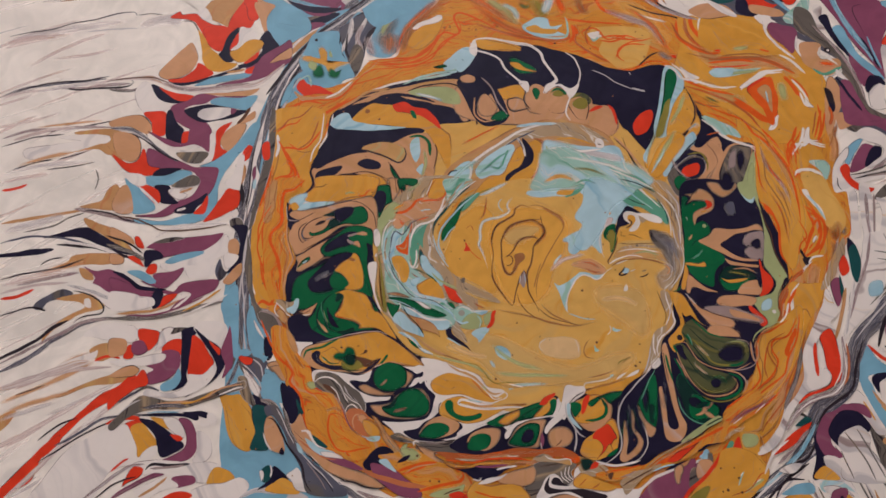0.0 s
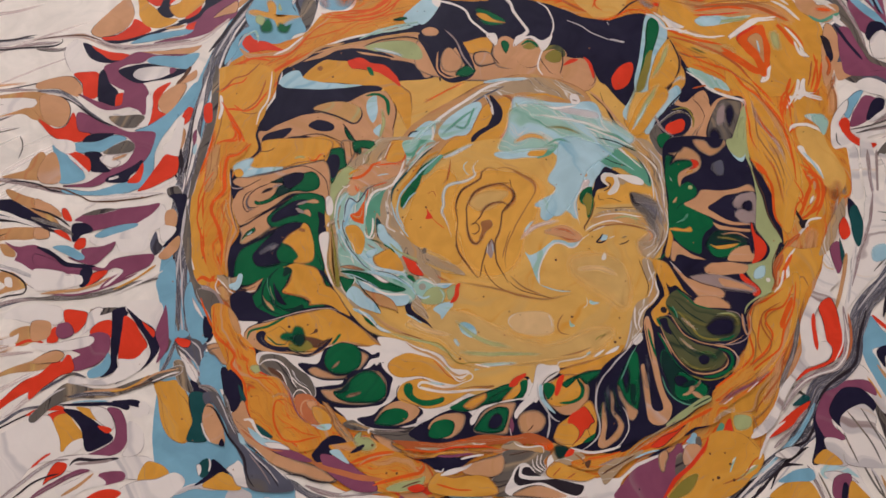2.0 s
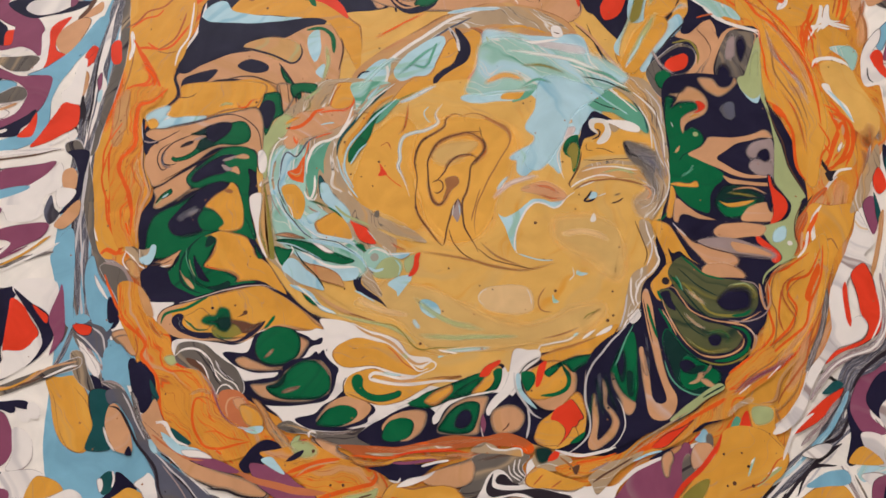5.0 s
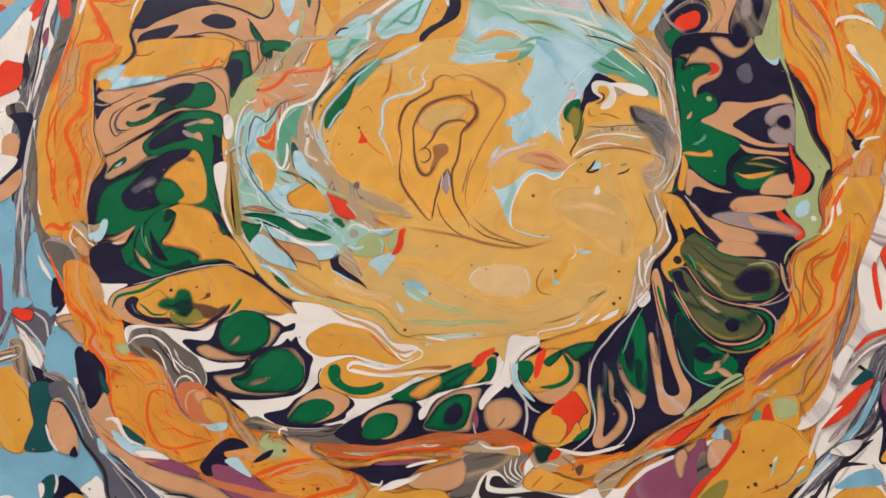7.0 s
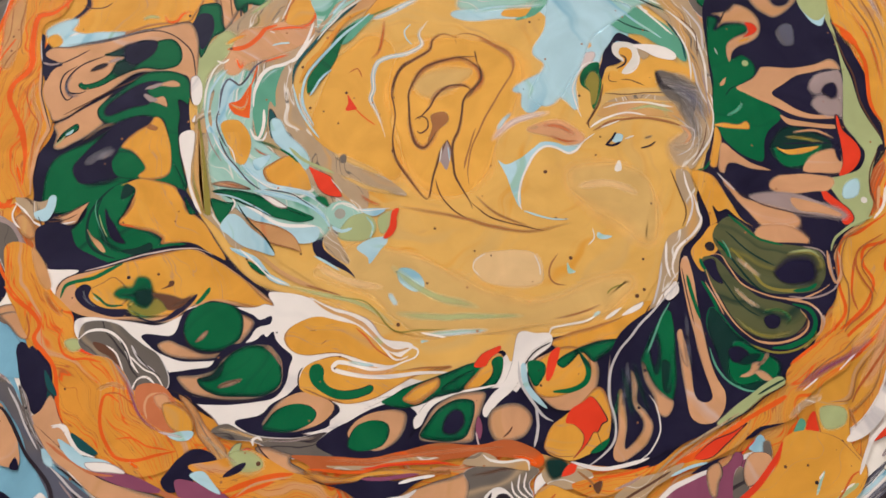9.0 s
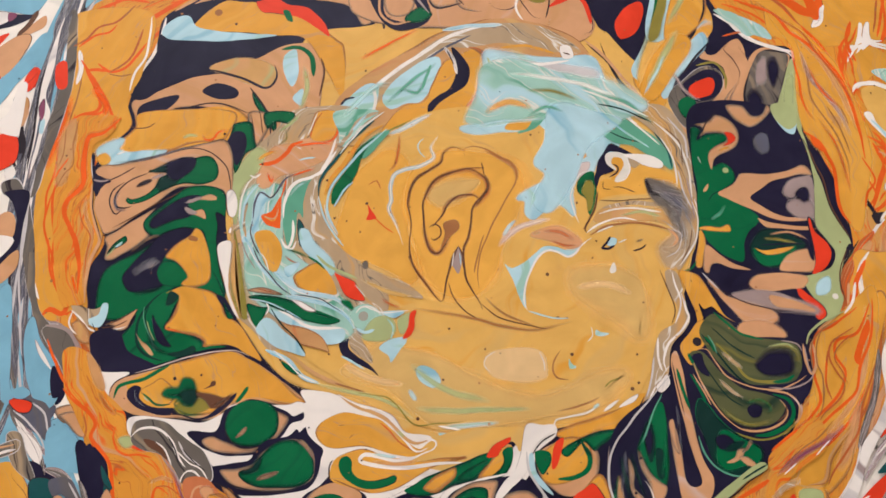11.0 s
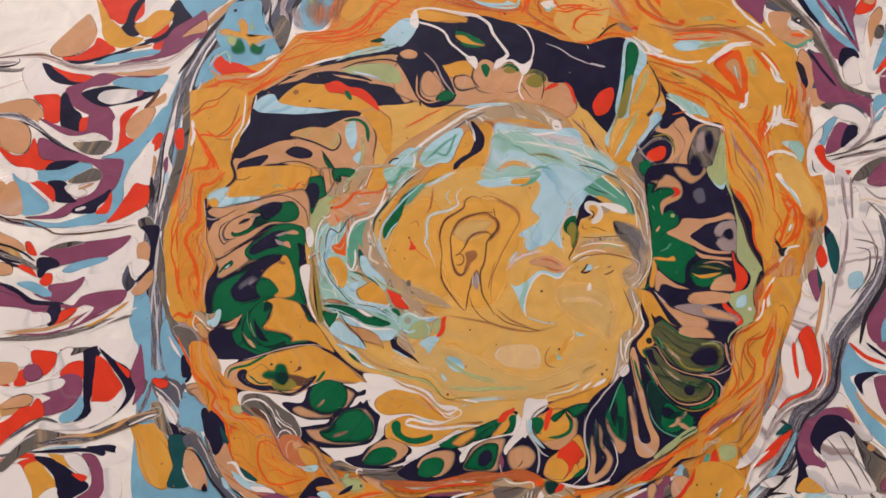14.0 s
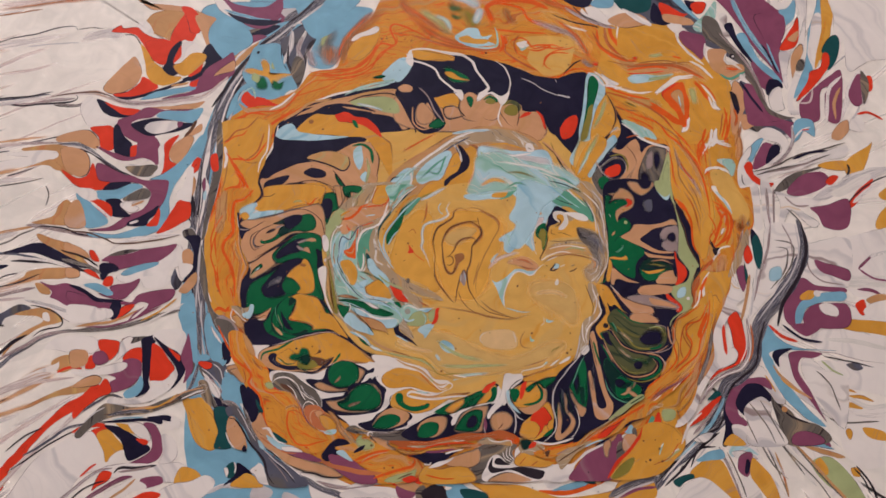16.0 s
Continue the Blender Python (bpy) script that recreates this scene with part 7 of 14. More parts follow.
pool("navy", -67.7,42.9, -65.5,46.9, -54.2,49.8, -55.9,45.6, -61.2,42.3, -65.8,41.6)
pool("navy", -45.8,50.6, -41.2,53.7, -34.1,51, -34,48, -39.7,47.3)
streak("ink", 0.54, -66.1,37.5, -61,37.3, -53.2,43.4, -41,45.9, -28.8,41.2)
pool("ochre", -76,31.5, -65,36.6, -54.5,42.3, -38.3,44.6, -29.6,39.5, -32.2,32.6, -38,30.5, -54,28.3, -67.3,27.7)
pool("green", -28.6,49.3, -24.7,44.6, -20.1,37.9, -20.4,33.5, -23.4,38.6, -27.5,44.7)
streak("ink", 0.68, -29.4,51.4, -23.4,41.6, -21.7,32.1)
pool("ice", -17.7,63.7, -13.8,65.7, -13,56.2, -15.2,51.1, -18.2,57.9)
streak("green", 1.66, -18.8,66, -12.4,66.3, -8.3,62.1, -7.6,54.7)
pool("ice", -14.7,46.6, -11.1,50, -11.5,43.5)
smear("sage", 1.64, -11.1,59.1, -9.8,50, -12.3,41.1)
streak("green", 1.08, -20.6,34.1, -16.1,35.4, -12.3,34, -13.4,29.4)
streak("umber", 0.69, -5,62, -4,55.2, -5.7,46.8)
pool("red", -28.4,86.6, -22.2,87.9, -16.6,84.5, -9.6,82.6, -4,76, -2.1,70.5, -6.8,74.2, -13.8,79.2, -22.2,81.2, -26.4,82)
pool("green", -18.8,82, -16.6,81.9, -15.2,77.4, -17.4,78.1)
pool("navy", -39.7,88, -33.6,91, -22.2,89.9, -7.6,86.7, -11,85.2, -22.2,87.9, -29.3,86.3)
pool("sage", -20,94, -10.9,96.6, 0.5,96.7, 6.7,93.2, 8,86, 0.3,86.3, -8.1,90.2, -15.2,91.2)
smear("ice", 1.70, -16.6,92.9, -8.1,90.6, -1.1,87.7)
streak("ink", 0.85, -20.8,94.4, -10.9,97.9, 3.4,98.6, 11.8,93)
dot("brown", -41.9,82.4, 1.40)
dot("umber", -35.3,77.3, 0.56)

# stream round the head of the middle
pool("camel", -0.3,43.6, 10.8,54.5, 24.9,63.2, 39.1,71, 61.7,74.7, 83.4,65.9, 87.9,54.9, 71.5,57.2, 49.4,56.6, 32.2,42.2, 15.5,29.6, 2.1,28.8)
smear("orange", 1.11, 8.8,60.8, 16.6,65.4, 29.4,72)
pool("taupe", 5,36.8, 12,47.5, 24.7,58.8, 36.7,67.9, 47.6,72.2, 64.4,72.7, 75.9,69.1, 85.6,59.6, 71.9,61.2, 58.3,64.8, 47.1,63.5, 40.1,63.7, 33,59.4, 21.7,51, 13.8,42.4, 8.1,33.8)
streak("white", 1.38, 3.3,36.9, 10.6,46.1, 19,54.2, 30.4,62, 40.4,68.7, 53.7,72.2)
streak("slate", 0.83, 16,45.9, 24.5,54, 37.3,63.2, 47.4,68.4)
streak("ice", 1.67, 37.7,71, 47.6,72.2, 58.8,72.3)
pool("ice", 1,41.7, 10.7,50.6, 15,48.9, 12.1,40.1, 4.9,33.9)
streak("navy", 0.82, 1.8,42.9, 3.5,45.2, 6.5,45.7)
streak("pale", 1.09, 12.9,49.6, 13.8,44.5, 12.6,38.6)
pool("ice", 16,45.3, 21.7,53.2, 33.1,60.3, 36.6,58.6, 34.8,51.1, 29.6,43.5, 24.1,42.5, 18.6,40.7)
smear("jade", 1.37, 22.4,48.6, 27.8,46.6, 30.4,50.7)
streak("jade", 1.10, 32.9,57.3, 31.3,52.8, 29.7,47.7)
pool("ochre", 15.1,31.7, 22.7,41.1, 30.1,43.2, 33.4,49.6, 37,57.1, 40.2,59.4, 49.8,62.7, 52.6,54, 49.2,44.4, 42.8,36.4, 31.8,33.3, 20.9,30.9)
smear("orange", 1.09, 42.3,38.2, 48.1,44.5, 51.4,52.8)
pool("navy", 31.6,41.6, 35.1,45.1, 39.3,47.9, 41.9,55.4, 40.4,63.7, 43.6,61.1, 46.3,55.2, 45.1,49.1, 39.1,44.6, 34.9,41.8, 31.8,38)
streak("lilac", 1.38, 38.2,64.4, 40.7,59.4, 42.1,53.2)
streak("ink", 0.44, 39,62.6, 40.9,56.9)
streak("brown", 1.65, 46.5,63.5, 51.3,60.8, 51.7,52.8, 47.8,43.9)
streak("olive", 0.81, 14.2,30.6, 23.8,35.1, 34.8,39.1, 45.6,39.2)
pool("green", 49.5,49, 52.1,51, 50.8,42.9, 48.2,40.9)
soft_pool("ice", 1.91, 52.5,61.1, 60.6,59.2, 77.1,58.1, 90.3,56.4, 89.7,39.7, 85.1,25.8, 71.8,27, 58.7,31.9, 50.2,34.9, 53.7,45.8)
soft_pool("aqua", 1.08, 51.1,39.9, 59.7,46.1, 73.1,42.8, 67.2,37.1, 58.6,30.4, 46.5,30.4)
soft_pool("ochre", 1.62, 55.2,40.6, 61,44.8, 70.2,40.6, 64.3,34.9, 60,31.8, 59.1,37.5)
soft_pool("olive", 2.18, 66.6,46.4, 76.1,46.3, 86.6,41.1, 83.6,38.2, 73,41.6)
smear("jade", 1.62, 63.5,31.4, 72.6,36.9)
streak("sage", 1.10, 52.9,59.5, 54.6,51.8, 51.7,41.4)
soft_pool("lilac", 3.29, 61.8,56, 76.9,55.4, 88.9,51.2, 84.4,47.5, 68.1,49.1, 60.1,51.5)
streak("white", 1.10, 54.5,57.9, 68.7,55.7, 81.2,56.7)
streak("ochre", 1.11, 57.6,62.7, 66.5,63.2, 75.9,59.7)
pool("white", 78.4,62.4, 81.9,62.3, 82.7,57.9, 79,57.4)
streak("umber", 0.55, 79.2,59.9, 81.6,58.9)

# the middle
pool("middle", -0.4,0.5, 1.5,6.9, 6.3,15.1, 11.3,22.6, 18.1,30.1, 28.5,37.7, 42.4,40.3, 59.6,38.8, 72.7,28.4, 85.2,14.6, 99.9,10.4, 113.2,10, 112.5,-8.3, 106.1,-20.4, 106.4,-37.2, 94.4,-53, 89.2,-59, 76.8,-61.7, 63,-63.6, 46.4,-65.7, 32.9,-65.8, 23.9,-64, 17.9,-57.7, 8.8,-54.3, -0.5,-48.8, -8.4,-42.7, -0.7,-41.3, 8.6,-38.4, 16.4,-38.6, 25,-33.5, 28.3,-26.5, 16.4,-19.4, 5.1,-11.7)
soft_pool("straw", 3.36, 14.8,-41, 24.1,-42.9, 33.3,-46.4, 46.8,-54.7, 61.8,-59, 79.1,-52.5, 86.8,-52.7, 77,-59.5, 61.6,-62.8, 46.5,-63.1, 31.4,-63.4, 23.9,-60.2, 16.4,-53, 2.5,-47.8, 8.7,-45.6)
soft_pool("straw", 3.49, 75.9,-20.3, 88.5,-19.8, 95.9,-25.2, 94.3,-40.2, 87.1,-33.3, 75.9,-26.3)
soft_pool("honey", 4.11, 1.6,-0.4, 8,17, 18.1,24.3, 24.8,18.3, 22.9,-0.2, 24.4,-17.9, 16.4,-17.6, 6.7,-11.8)
soft_pool("honey", 4.11, 25.6,16.4, 41.8,22.6, 57.6,17.3, 56.6,-1.2, 45,-23.7, 35.5,-23.4, 26.1,-9.2)
soft_pool("straw", 2.33, 30.5,8.8, 36.4,12.3, 46.5,12.9, 41.3,8.4, 34.6,5)
smear("ice", 1.72, 17.2,30.9, 25,34.3, 32.8,38.4)
soft_pool("ice", 0.69, 42.1,32.3, 50.8,34.6, 59.6,38.4, 68.2,38.1, 63.5,30.7, 54,30.6, 47.2,30)
soft_pool("ice", 0.67, 68.6,17.9, 67,19.9, 70.9,21.7, 70.9,26.5, 73.9,32.3, 76.9,38.2, 87.3,37.9, 94.5,23.9, 86.9,18.3, 84.3,14.2, 80,12.9, 77,7.3, 77.2,-0.4, 74.5,2.3, 71.8,3.8, 67.5,1.2, 64,-1.4, 61.6,0.5, 61.9,5, 59.5,6, 63,8.7, 68.1,11.3, 70,14.1)
soft_pool("ochre", 0.85, 70.9,18.8, 73.2,22.6, 75.9,24.8, 79.2,24, 82.7,21.3, 82.6,19.8, 78,19.4, 75.3,17.2, 72.8,17.2)
soft_pool("jade", 0.69, 61.2,29.6, 65.3,32.6, 68.6,38.1, 72.5,37.4, 67.8,31.5)
soft_pool("ochre", 0.52, 57.2,31.5, 60.3,34.7, 66.8,36.5, 64,31.1)
soft_pool("blush", 0.67, 77.8,16.7, 83.8,17.5, 81.7,13.7, 78.3,13.3)
soft_pool("ochre", 0.69, 80.3,33.1, 82.7,35, 84.8,33, 82.4,31.7)
smear("ice", 1.34, 34.7,30, 32,25.8, 32.6,21.9, 28.2,19.2, 23.1,18.2, 19.4,16.4, 18.1,12.5, 18.2,7.3, 17.4,4.4, 19,0.5, 20.8,-4.6)
streak("pale", 0.30, 34.7,30, 32,25.8, 32.6,21.9, 28.2,19.2, 23.1,18.2, 19.4,16.4, 18.1,12.5, 18.2,7.3, 17.4,4.4, 19,0.5, 20.8,-4.6, 21.6,-8.2)
streak("ice", 0.42, 29.5,29, 27.6,26.9, 28.1,24, 29.9,22)
smear("brown", 1.17, 43.2,23.9, 39.3,25.4, 35.9,23.2, 34.9,19.9, 30.7,17.2, 26.8,14.9, 24.4,10.8, 23.5,6.2, 24.3,1.6)
smear("brown", 0.96, 23.7,-6.5, 23.8,-11.8, 25.5,-16.5, 28.7,-21.5, 31.8,-26, 33.3,-27)
streak("umber", 0.49, 43.2,24.1, 39.3,25.6, 35.9,23.4, 34.9,19.9, 30.7,17.2, 26.8,14.9, 24.4,10.8, 23.5,6.2, 24.3,2.5, 24.6,-1.1, 23.7,-6.5, 23.8,-11.8, 25.2,-16.2, 28.3,-21.1, 31.4,-25.8, 33.3,-27.2, 34.1,-23)
smear("brown", 1.52, 49.5,24.1, 54.4,20.9, 59,17.3, 59.5,12.5)
streak("brown", 0.50, 43.1,22, 42.9,24.3, 46.1,25.4, 50.3,24.1, 54.4,21.2, 57.7,19.2, 59.6,16.3, 59.4,12.5, 57.1,8, 53.5,2.5, 50.4,-2.8, 48.1,-8.1, 45.8,-13.3, 44.8,-18.5, 45,-23.3)
streak("brown", 0.49, 47.7,-6, 45.5,-11.9, 43.9,-18.5)
smear("brown", 1.84, 48.7,16.8, 41.6,16.9, 36.5,15.5, 32.3,13, 29.7,8.8, 28.3,4.2)
smear("brown", 1.47, 28.5,-0.3, 29.2,-6.6, 30.5,-10.4, 32.6,-11.5, 35.1,-8.6, 37.6,-4.6)
streak("umber", 0.66, 49.2,17.4, 44.1,17.4, 40.8,16.9, 36.5,15.7, 32.3,13.4, 29.7,8.8, 28.3,5.1, 28.5,-0.3, 29.1,-6.6, 30.3,-10.4, 32.6,-11.5, 35.1,-8.6, 36.9,-5.1)
smear("brown", 2.00, 44.1,17, 49,13.8, 50,9.7, 47.6,6.4, 45.1,3.7)
smear("brown", 1.14, 44,-0.8, 42.8,-6.5, 41,-10.5, 40.5,-15.8)
streak("umber", 0.65, 41.6,17.2, 45.8,16.7, 49,13.8, 49.9,10, 47.9,7.3, 45.9,5.5, 44.4,2.8, 44,-0.8, 42.8,-6.2, 41.2,-9.7, 40.6,-14, 41.2,-20.1, 42.6,-23.6, 44.9,-27.9, 45.7,-30.3)
streak("umber", 0.42, 48.4,19.5, 49.1,15.3)
smear("brown", 1.32, 34.1,0.4, 36.2,4.9, 39.3,7.2, 44.6,8, 47.2,6.4)
streak("umber", 0.58, 31.1,-2.6, 34.5,1.3, 36.2,4.5, 38.8,7, 41.3,8.1, 44.6,8, 47.2,6.4)
soft_pool("brown", 0.49, 34.8,-1.3, 38.6,-0.3, 39.6,-3.2, 36.3,-6.3, 33.9,-9.4, 35.3,-5)
streak("umber", 0.49, 30.3,-2.7, 32,-1.7, 33.7,-2.7, 33.8,-5.2, 31.8,-6.9, 30.7,-6.2)
pool("mauve", 36.8,-14.5, 38.2,-11, 39.6,-9.6, 40.3,-13.2, 39.7,-16.6, 38.8,-18.5, 37.7,-16.6)
smear("umber", 0.81, 39.1,-9.6, 37.2,-13.4, 35.6,-18.6)
streak("umber", 0.56, 39.3,-9.3, 37.4,-13.1, 35.6,-18.2, 34.4,-23.3, 33.8,-27)
streak("umber", 0.48, 39.3,-9.3, 40.3,-12.3, 40.6,-16.7)
streak("pale", 0.32, 37.7,-11.7, 37,-16)
streak("ice", 0.32, 39.5,-11.7, 39.9,-15.9)
streak("umber", 0.40, 35.7,-21.3, 37,-26, 40,-30.3, 44.9,-33.6)
smear("brown", 1.10, 24.3,-28.8, 33.7,-31.1, 43.1,-33, 50.8,-35.7, 60.1,-37.5, 68.8,-36.3, 73.4,-35.3)
streak("umber", 0.39, 45.5,-28.7, 50.9,-33.1, 58.7,-35.8, 65.1,-37.3)
smear("brown", 0.79, 46.5,-26.3, 52.6,-32.3, 61.8,-36.2)
pool("red", 10.6,6.1, 11.8,4.2, 13.4,1.6, 12.8,1.1, 10.1,1.1, 10.9,3.5)
streak("orange", 0.41, 12.8,1.4, 15.6,-1.4, 18.7,-4)
dot("umber", 10.3,6.6, 0.50)
streak("rust", 0.42, 11,13.3, 13.7,14.5, 14.9,11.7)
smear("rust", 1.02, 21.7,31.2, 21.1,26.1, 19.8,20.4, 17.2,17.4)
dot("umber", -0.2,2, 0.41)
dot("umber", 3.7,0.8, 0.30)
dot("umber", 8,-3.1, 0.33)
dot("umber", 23.8,-12.3, 0.57)
dot("umber", 66.8,-20, 0.58)
dot("umber", 68.8,-34, 0.47)
dot("umber", 71.5,-34.2, 0.31)
dot("umber", 72,-45.5, 0.56)
dot("umber", 89,-56.6, 0.61)
dot("umber", 45.8,-42.7, 0.31)
dot("umber", 91.7,-46.4, 0.39)
dot("umber", 35.1,-35.9, 0.39)
dot("umber", 51.5,-17.7, 0.32)
dot("umber", 83.3,-9.7, 0.32)
dot("umber", 81.5,-15.3, 0.32)
dot("umber", 75.9,18.3, 0.54)
dot("umber", 65.4,28.7, 0.41)
dot("umber", 71.2,26.5, 0.34)
dot("umber", 78.4,3.6, 0.40)
dot("umber", 24.4,-48, 0.34)
dot("umber", 32.6,-51.4, 0.37)
dot("umber", 24.6,-62.5, 0.54)
dot("umber", 95.7,-30.4, 0.32)
dot("umber", 91.1,-54.9, 0.46)
dot("umber", -1.8,-42.1, 0.34)
dot("umber", -16.6,-43.1, 0.40)
smear("blush", 1.96, 51.7,-10.3, 57.2,-5.2, 63.9,-2.5, 69.7,-1.6)
smear("ice", 1.15, 53.5,-6.9, 56.2,-3.3, 58.2,-1.2)
pool("ice", 53.4,-16.2, 55.7,-17.5, 59.9,-15.5, 64.1,-12.5, 66.6,-10.8, 70.7,-11.1, 73,-12.1, 76.3,-11.6, 78,-10.8, 76.5,-13, 73.6,-14.7, 71.3,-13.2, 67.4,-12.1, 63.9,-14.8, 60.9,-19.9, 59.5,-25, 59.1,-30.5, 56.9,-25.7, 55.6,-20.6)
streak("white", 0.64, 81.8,-8.6, 78.3,-10.8, 76.2,-13.4, 73.7,-14.5, 70.6,-12.7, 67.3,-12.2, 63.9,-14.8, 61.3,-19, 59.5,-24.1, 58.8,-28.3, 59.5,-31.3)
streak("ice", 0.47, 59.9,-31.5, 63.6,-32.8, 68.2,-34.1, 72.3,-34.2)
soft_pool("tan", 1.30, 62.8,-6.8, 65.4,-5.1, 70.4,-4.3, 74.3,-6.2, 78.1,-9.9, 74.7,-11.6, 70.8,-9.7, 66.8,-8)
smear("clay", 1.30, 66.7,-5.5, 71.9,-6.2, 76.2,-9.1)
smear("rust", 0.81, 68.7,-8.7, 73.1,-10.6, 77,-10.8)
smear("taupe", 0.82, 63,-6.4, 66,-5.8)
pool("navy", 84.8,10.8, 86,14.6, 86.9,18.3, 89.2,21.1, 91.5,24, 93.6,23.5, 97.6,20.9, 101.5,17.9, 101.9,16.5, 99,17.6, 94.2,20.4, 90.9,21.1, 89.7,18.2, 90.4,15.9, 91.9,14.7, 89.8,13.5, 87.5,12.6, 86.1,9.9, 85.5,7.1)
pool("pale", 90,20.5, 94.2,21, 97.4,19, 97.3,15.2, 94.6,11.1, 91.5,10.4, 92.6,13.4, 91.1,15.3, 89.6,17.3)
soft_pool("taupe", 0.42, 97.5,19.5, 100.6,17, 98.7,15.1, 97.5,16.5)
pool("ochre", 92,18.9, 94.5,18.7, 95.1,16.2, 92.9,12.8, 91.2,11, 90.6,11.6, 92.6,14.7, 91.3,16.7)
streak("navy", 0.50, 91.6,16.7, 93.2,15.5, 92.5,13.6, 90,12.2)
pool("honey", 86.1,9.9, 89.1,11.6, 93.1,10.2, 96.8,13.1, 100.4,15.4, 105.4,14.9, 111.9,10.4, 106.1,6.4, 91,5.6, 85.6,4.1, 84.1,3.1)
streak("white", 0.42, 96.6,18, 97.1,14.6, 95.1,11.3, 92.1,10.2)
streak("umber", 0.33, 91,8.4, 93.8,8.3, 97.7,6.3)
streak("umber", 0.30, 87.8,10.7, 87.6,8.3, 89.9,7.7)
pool("green", 79.2,7.3, 79.5,11, 82.6,14.1, 85.1,14.2, 84.8,10.8, 85.3,7.1, 83,-0.2, 81.9,-0.2, 81.8,4.4)
soft_pool("olive", 0.41, 80.5,7.6, 82.3,10.9, 84.3,9, 83.4,2.4, 81.9,0.6, 81.8,5)
streak("pale", 0.42, 84.5,14.6, 80.9,13.8, 78.1,10.1, 76.5,5.5, 77.3,0.5, 78.6,-3.3)
pool("straw", 80.9,-5.9, 83.8,-1.1, 85.9,3.7, 96,5.3, 109.1,3.9, 112.4,-2.9, 110.7,-9.7, 99.8,-4.7, 89.9,-5.1, 83.2,-7.4)
soft_pool("sand", 0.66, 83.6,-2.9, 87.3,1.5, 97.1,0.8, 110.1,-1, 109.6,-5.5, 100,-3.4, 90.1,-3.1)
streak("taupe", 1.32, 86.5,1.3, 95.7,2.7, 107.1,1.3)
streak("pale", 0.58, 85.1,-0.6, 93.9,1.1, 105.2,-0.9)
streak("umber", 0.33, 85.9,4.1, 94.1,3.7, 105.8,4.1)
smear("sage", 0.99, 91.6,-1.5, 98.7,-0.5, 105.3,-2.5)
streak("brown", 0.82, 81.5,-7.7, 86.7,-5, 93.3,-4.1, 100.6,-4.7, 108,-7.4)
streak("white", 0.65, 80.5,-6.8, 85.1,-3.9, 91.9,-2.3, 97,-3.3)
streak("pale", 0.49, 83.9,-6.7, 89.3,-4.7)
smear("olive", 0.82, 85,5.2, 83.6,0.7, 81.1,-2.9)
streak("umber", 0.58, 85.7,7.4, 84.2,1.6, 81.9,-2, 80.1,-4.8, 80.5,-6.8)
soft_pool("taupe", 1.96, 103.9,9.3, 109.6,8.2, 113.8,1.6, 115.9,-3.9, 113.8,-11, 109.9,-16.2, 105.5,-18.6, 103.7,-13.7, 107.8,-9.2, 108.3,-2.8, 105.5,1.9, 103.1,6.2)
soft_pool("stone", 2.31, 102.4,10.7, 108,8.2, 112.7,3.5, 115.6,-2.1, 113.9,-7.5, 110.4,-5.6, 107.8,0, 103.7,2.8, 101.9,6.6)
smear("ink", 1.16, 101.4,11.8, 103.1,6.9, 106.2,4.6)
smear("slate", 2.65, 103.3,8.4, 108.3,4.5, 113.5,-0.2)
smear("slate", 2.30, 109.8,2.6, 113.2,-2.9, 112.4,-9.2)
smear("stone", 1.47, 107.4,3.6, 111.1,-3.8, 109,-12.6)
streak("taupe", 0.57, 104.9,-3.6, 108.4,-6.7, 109.9,-10.9, 107.6,-14.9)
streak("lilac", 0.33, 106.4,-4.9, 109.5,-8.6, 107.6,-13.8)
soft_pool("ice", 0.32, 86.7,-11.2, 87.9,-9, 89.7,-9.4, 89,-11.3)
streak("navy", 0.65, 88,-8.3, 86.8,-10.4, 84.9,-12.1)
streak("navy", 0.65, 84.6,-12.1, 86.8,-12.5, 89.2,-11.5)
streak("pale", 0.41, 90.1,-10.5, 92.9,-9.5)
smear("stone", 0.81, 95.6,-10.6, 98.6,-9.7)
streak("ink", 0.49, 94.5,-13.6, 97.3,-12.8, 99.1,-11.6)
pool("pale", 88,-17.1, 88.6,-19.8, 87.1,-20.7, 86.4,-19.8)
streak("pale", 0.39, 78.6,-37.1, 78.9,-39.7, 77,-41.9)
pool("ice", 80.1,-38.3, 81.6,-39, 84,-39.4, 81.8,-40.4, 79.9,-40)
pool("ice", 71.1,-46.7, 71.8,-48.3, 73.1,-49.5, 70.9,-49.7)
soft_pool("cream", 0.92, 45.3,-47.5, 45.7,-45.2, 48.9,-43.2, 55.1,-42.7, 61.3,-43.2, 63.5,-45.7, 63.9,-50.5, 62.3,-52.3, 54.6,-52.6, 48.5,-51.3, 46.3,-49.6)
streak("pale", 0.31, 46.9,-49.6, 45.3,-47.5, 46,-45.2, 48.7,-43.6)
streak("pale", 0.28, 62.3,-44.4, 63.4,-47.3, 63.5,-50)
streak("brown", 0.46, 68.4,-44.1, 66.4,-47.4, 65.9,-50.5, 67.2,-52.5, 70.2,-53)
pool("ice", 13.4,-41, 16.4,-38.6, 21.4,-37.8, 21.7,-39.6, 20.2,-41.2, 18.8,-43.2, 17.1,-45.4, 16.4,-43.5)
soft_pool("ice", 0.46, 25,-47.7, 27.1,-47, 30.2,-48.7, 31.7,-51.9, 29.3,-53.4, 25.6,-50.9)
smear("ice", 1.22, 22.2,-53.6, 24.3,-57.4)
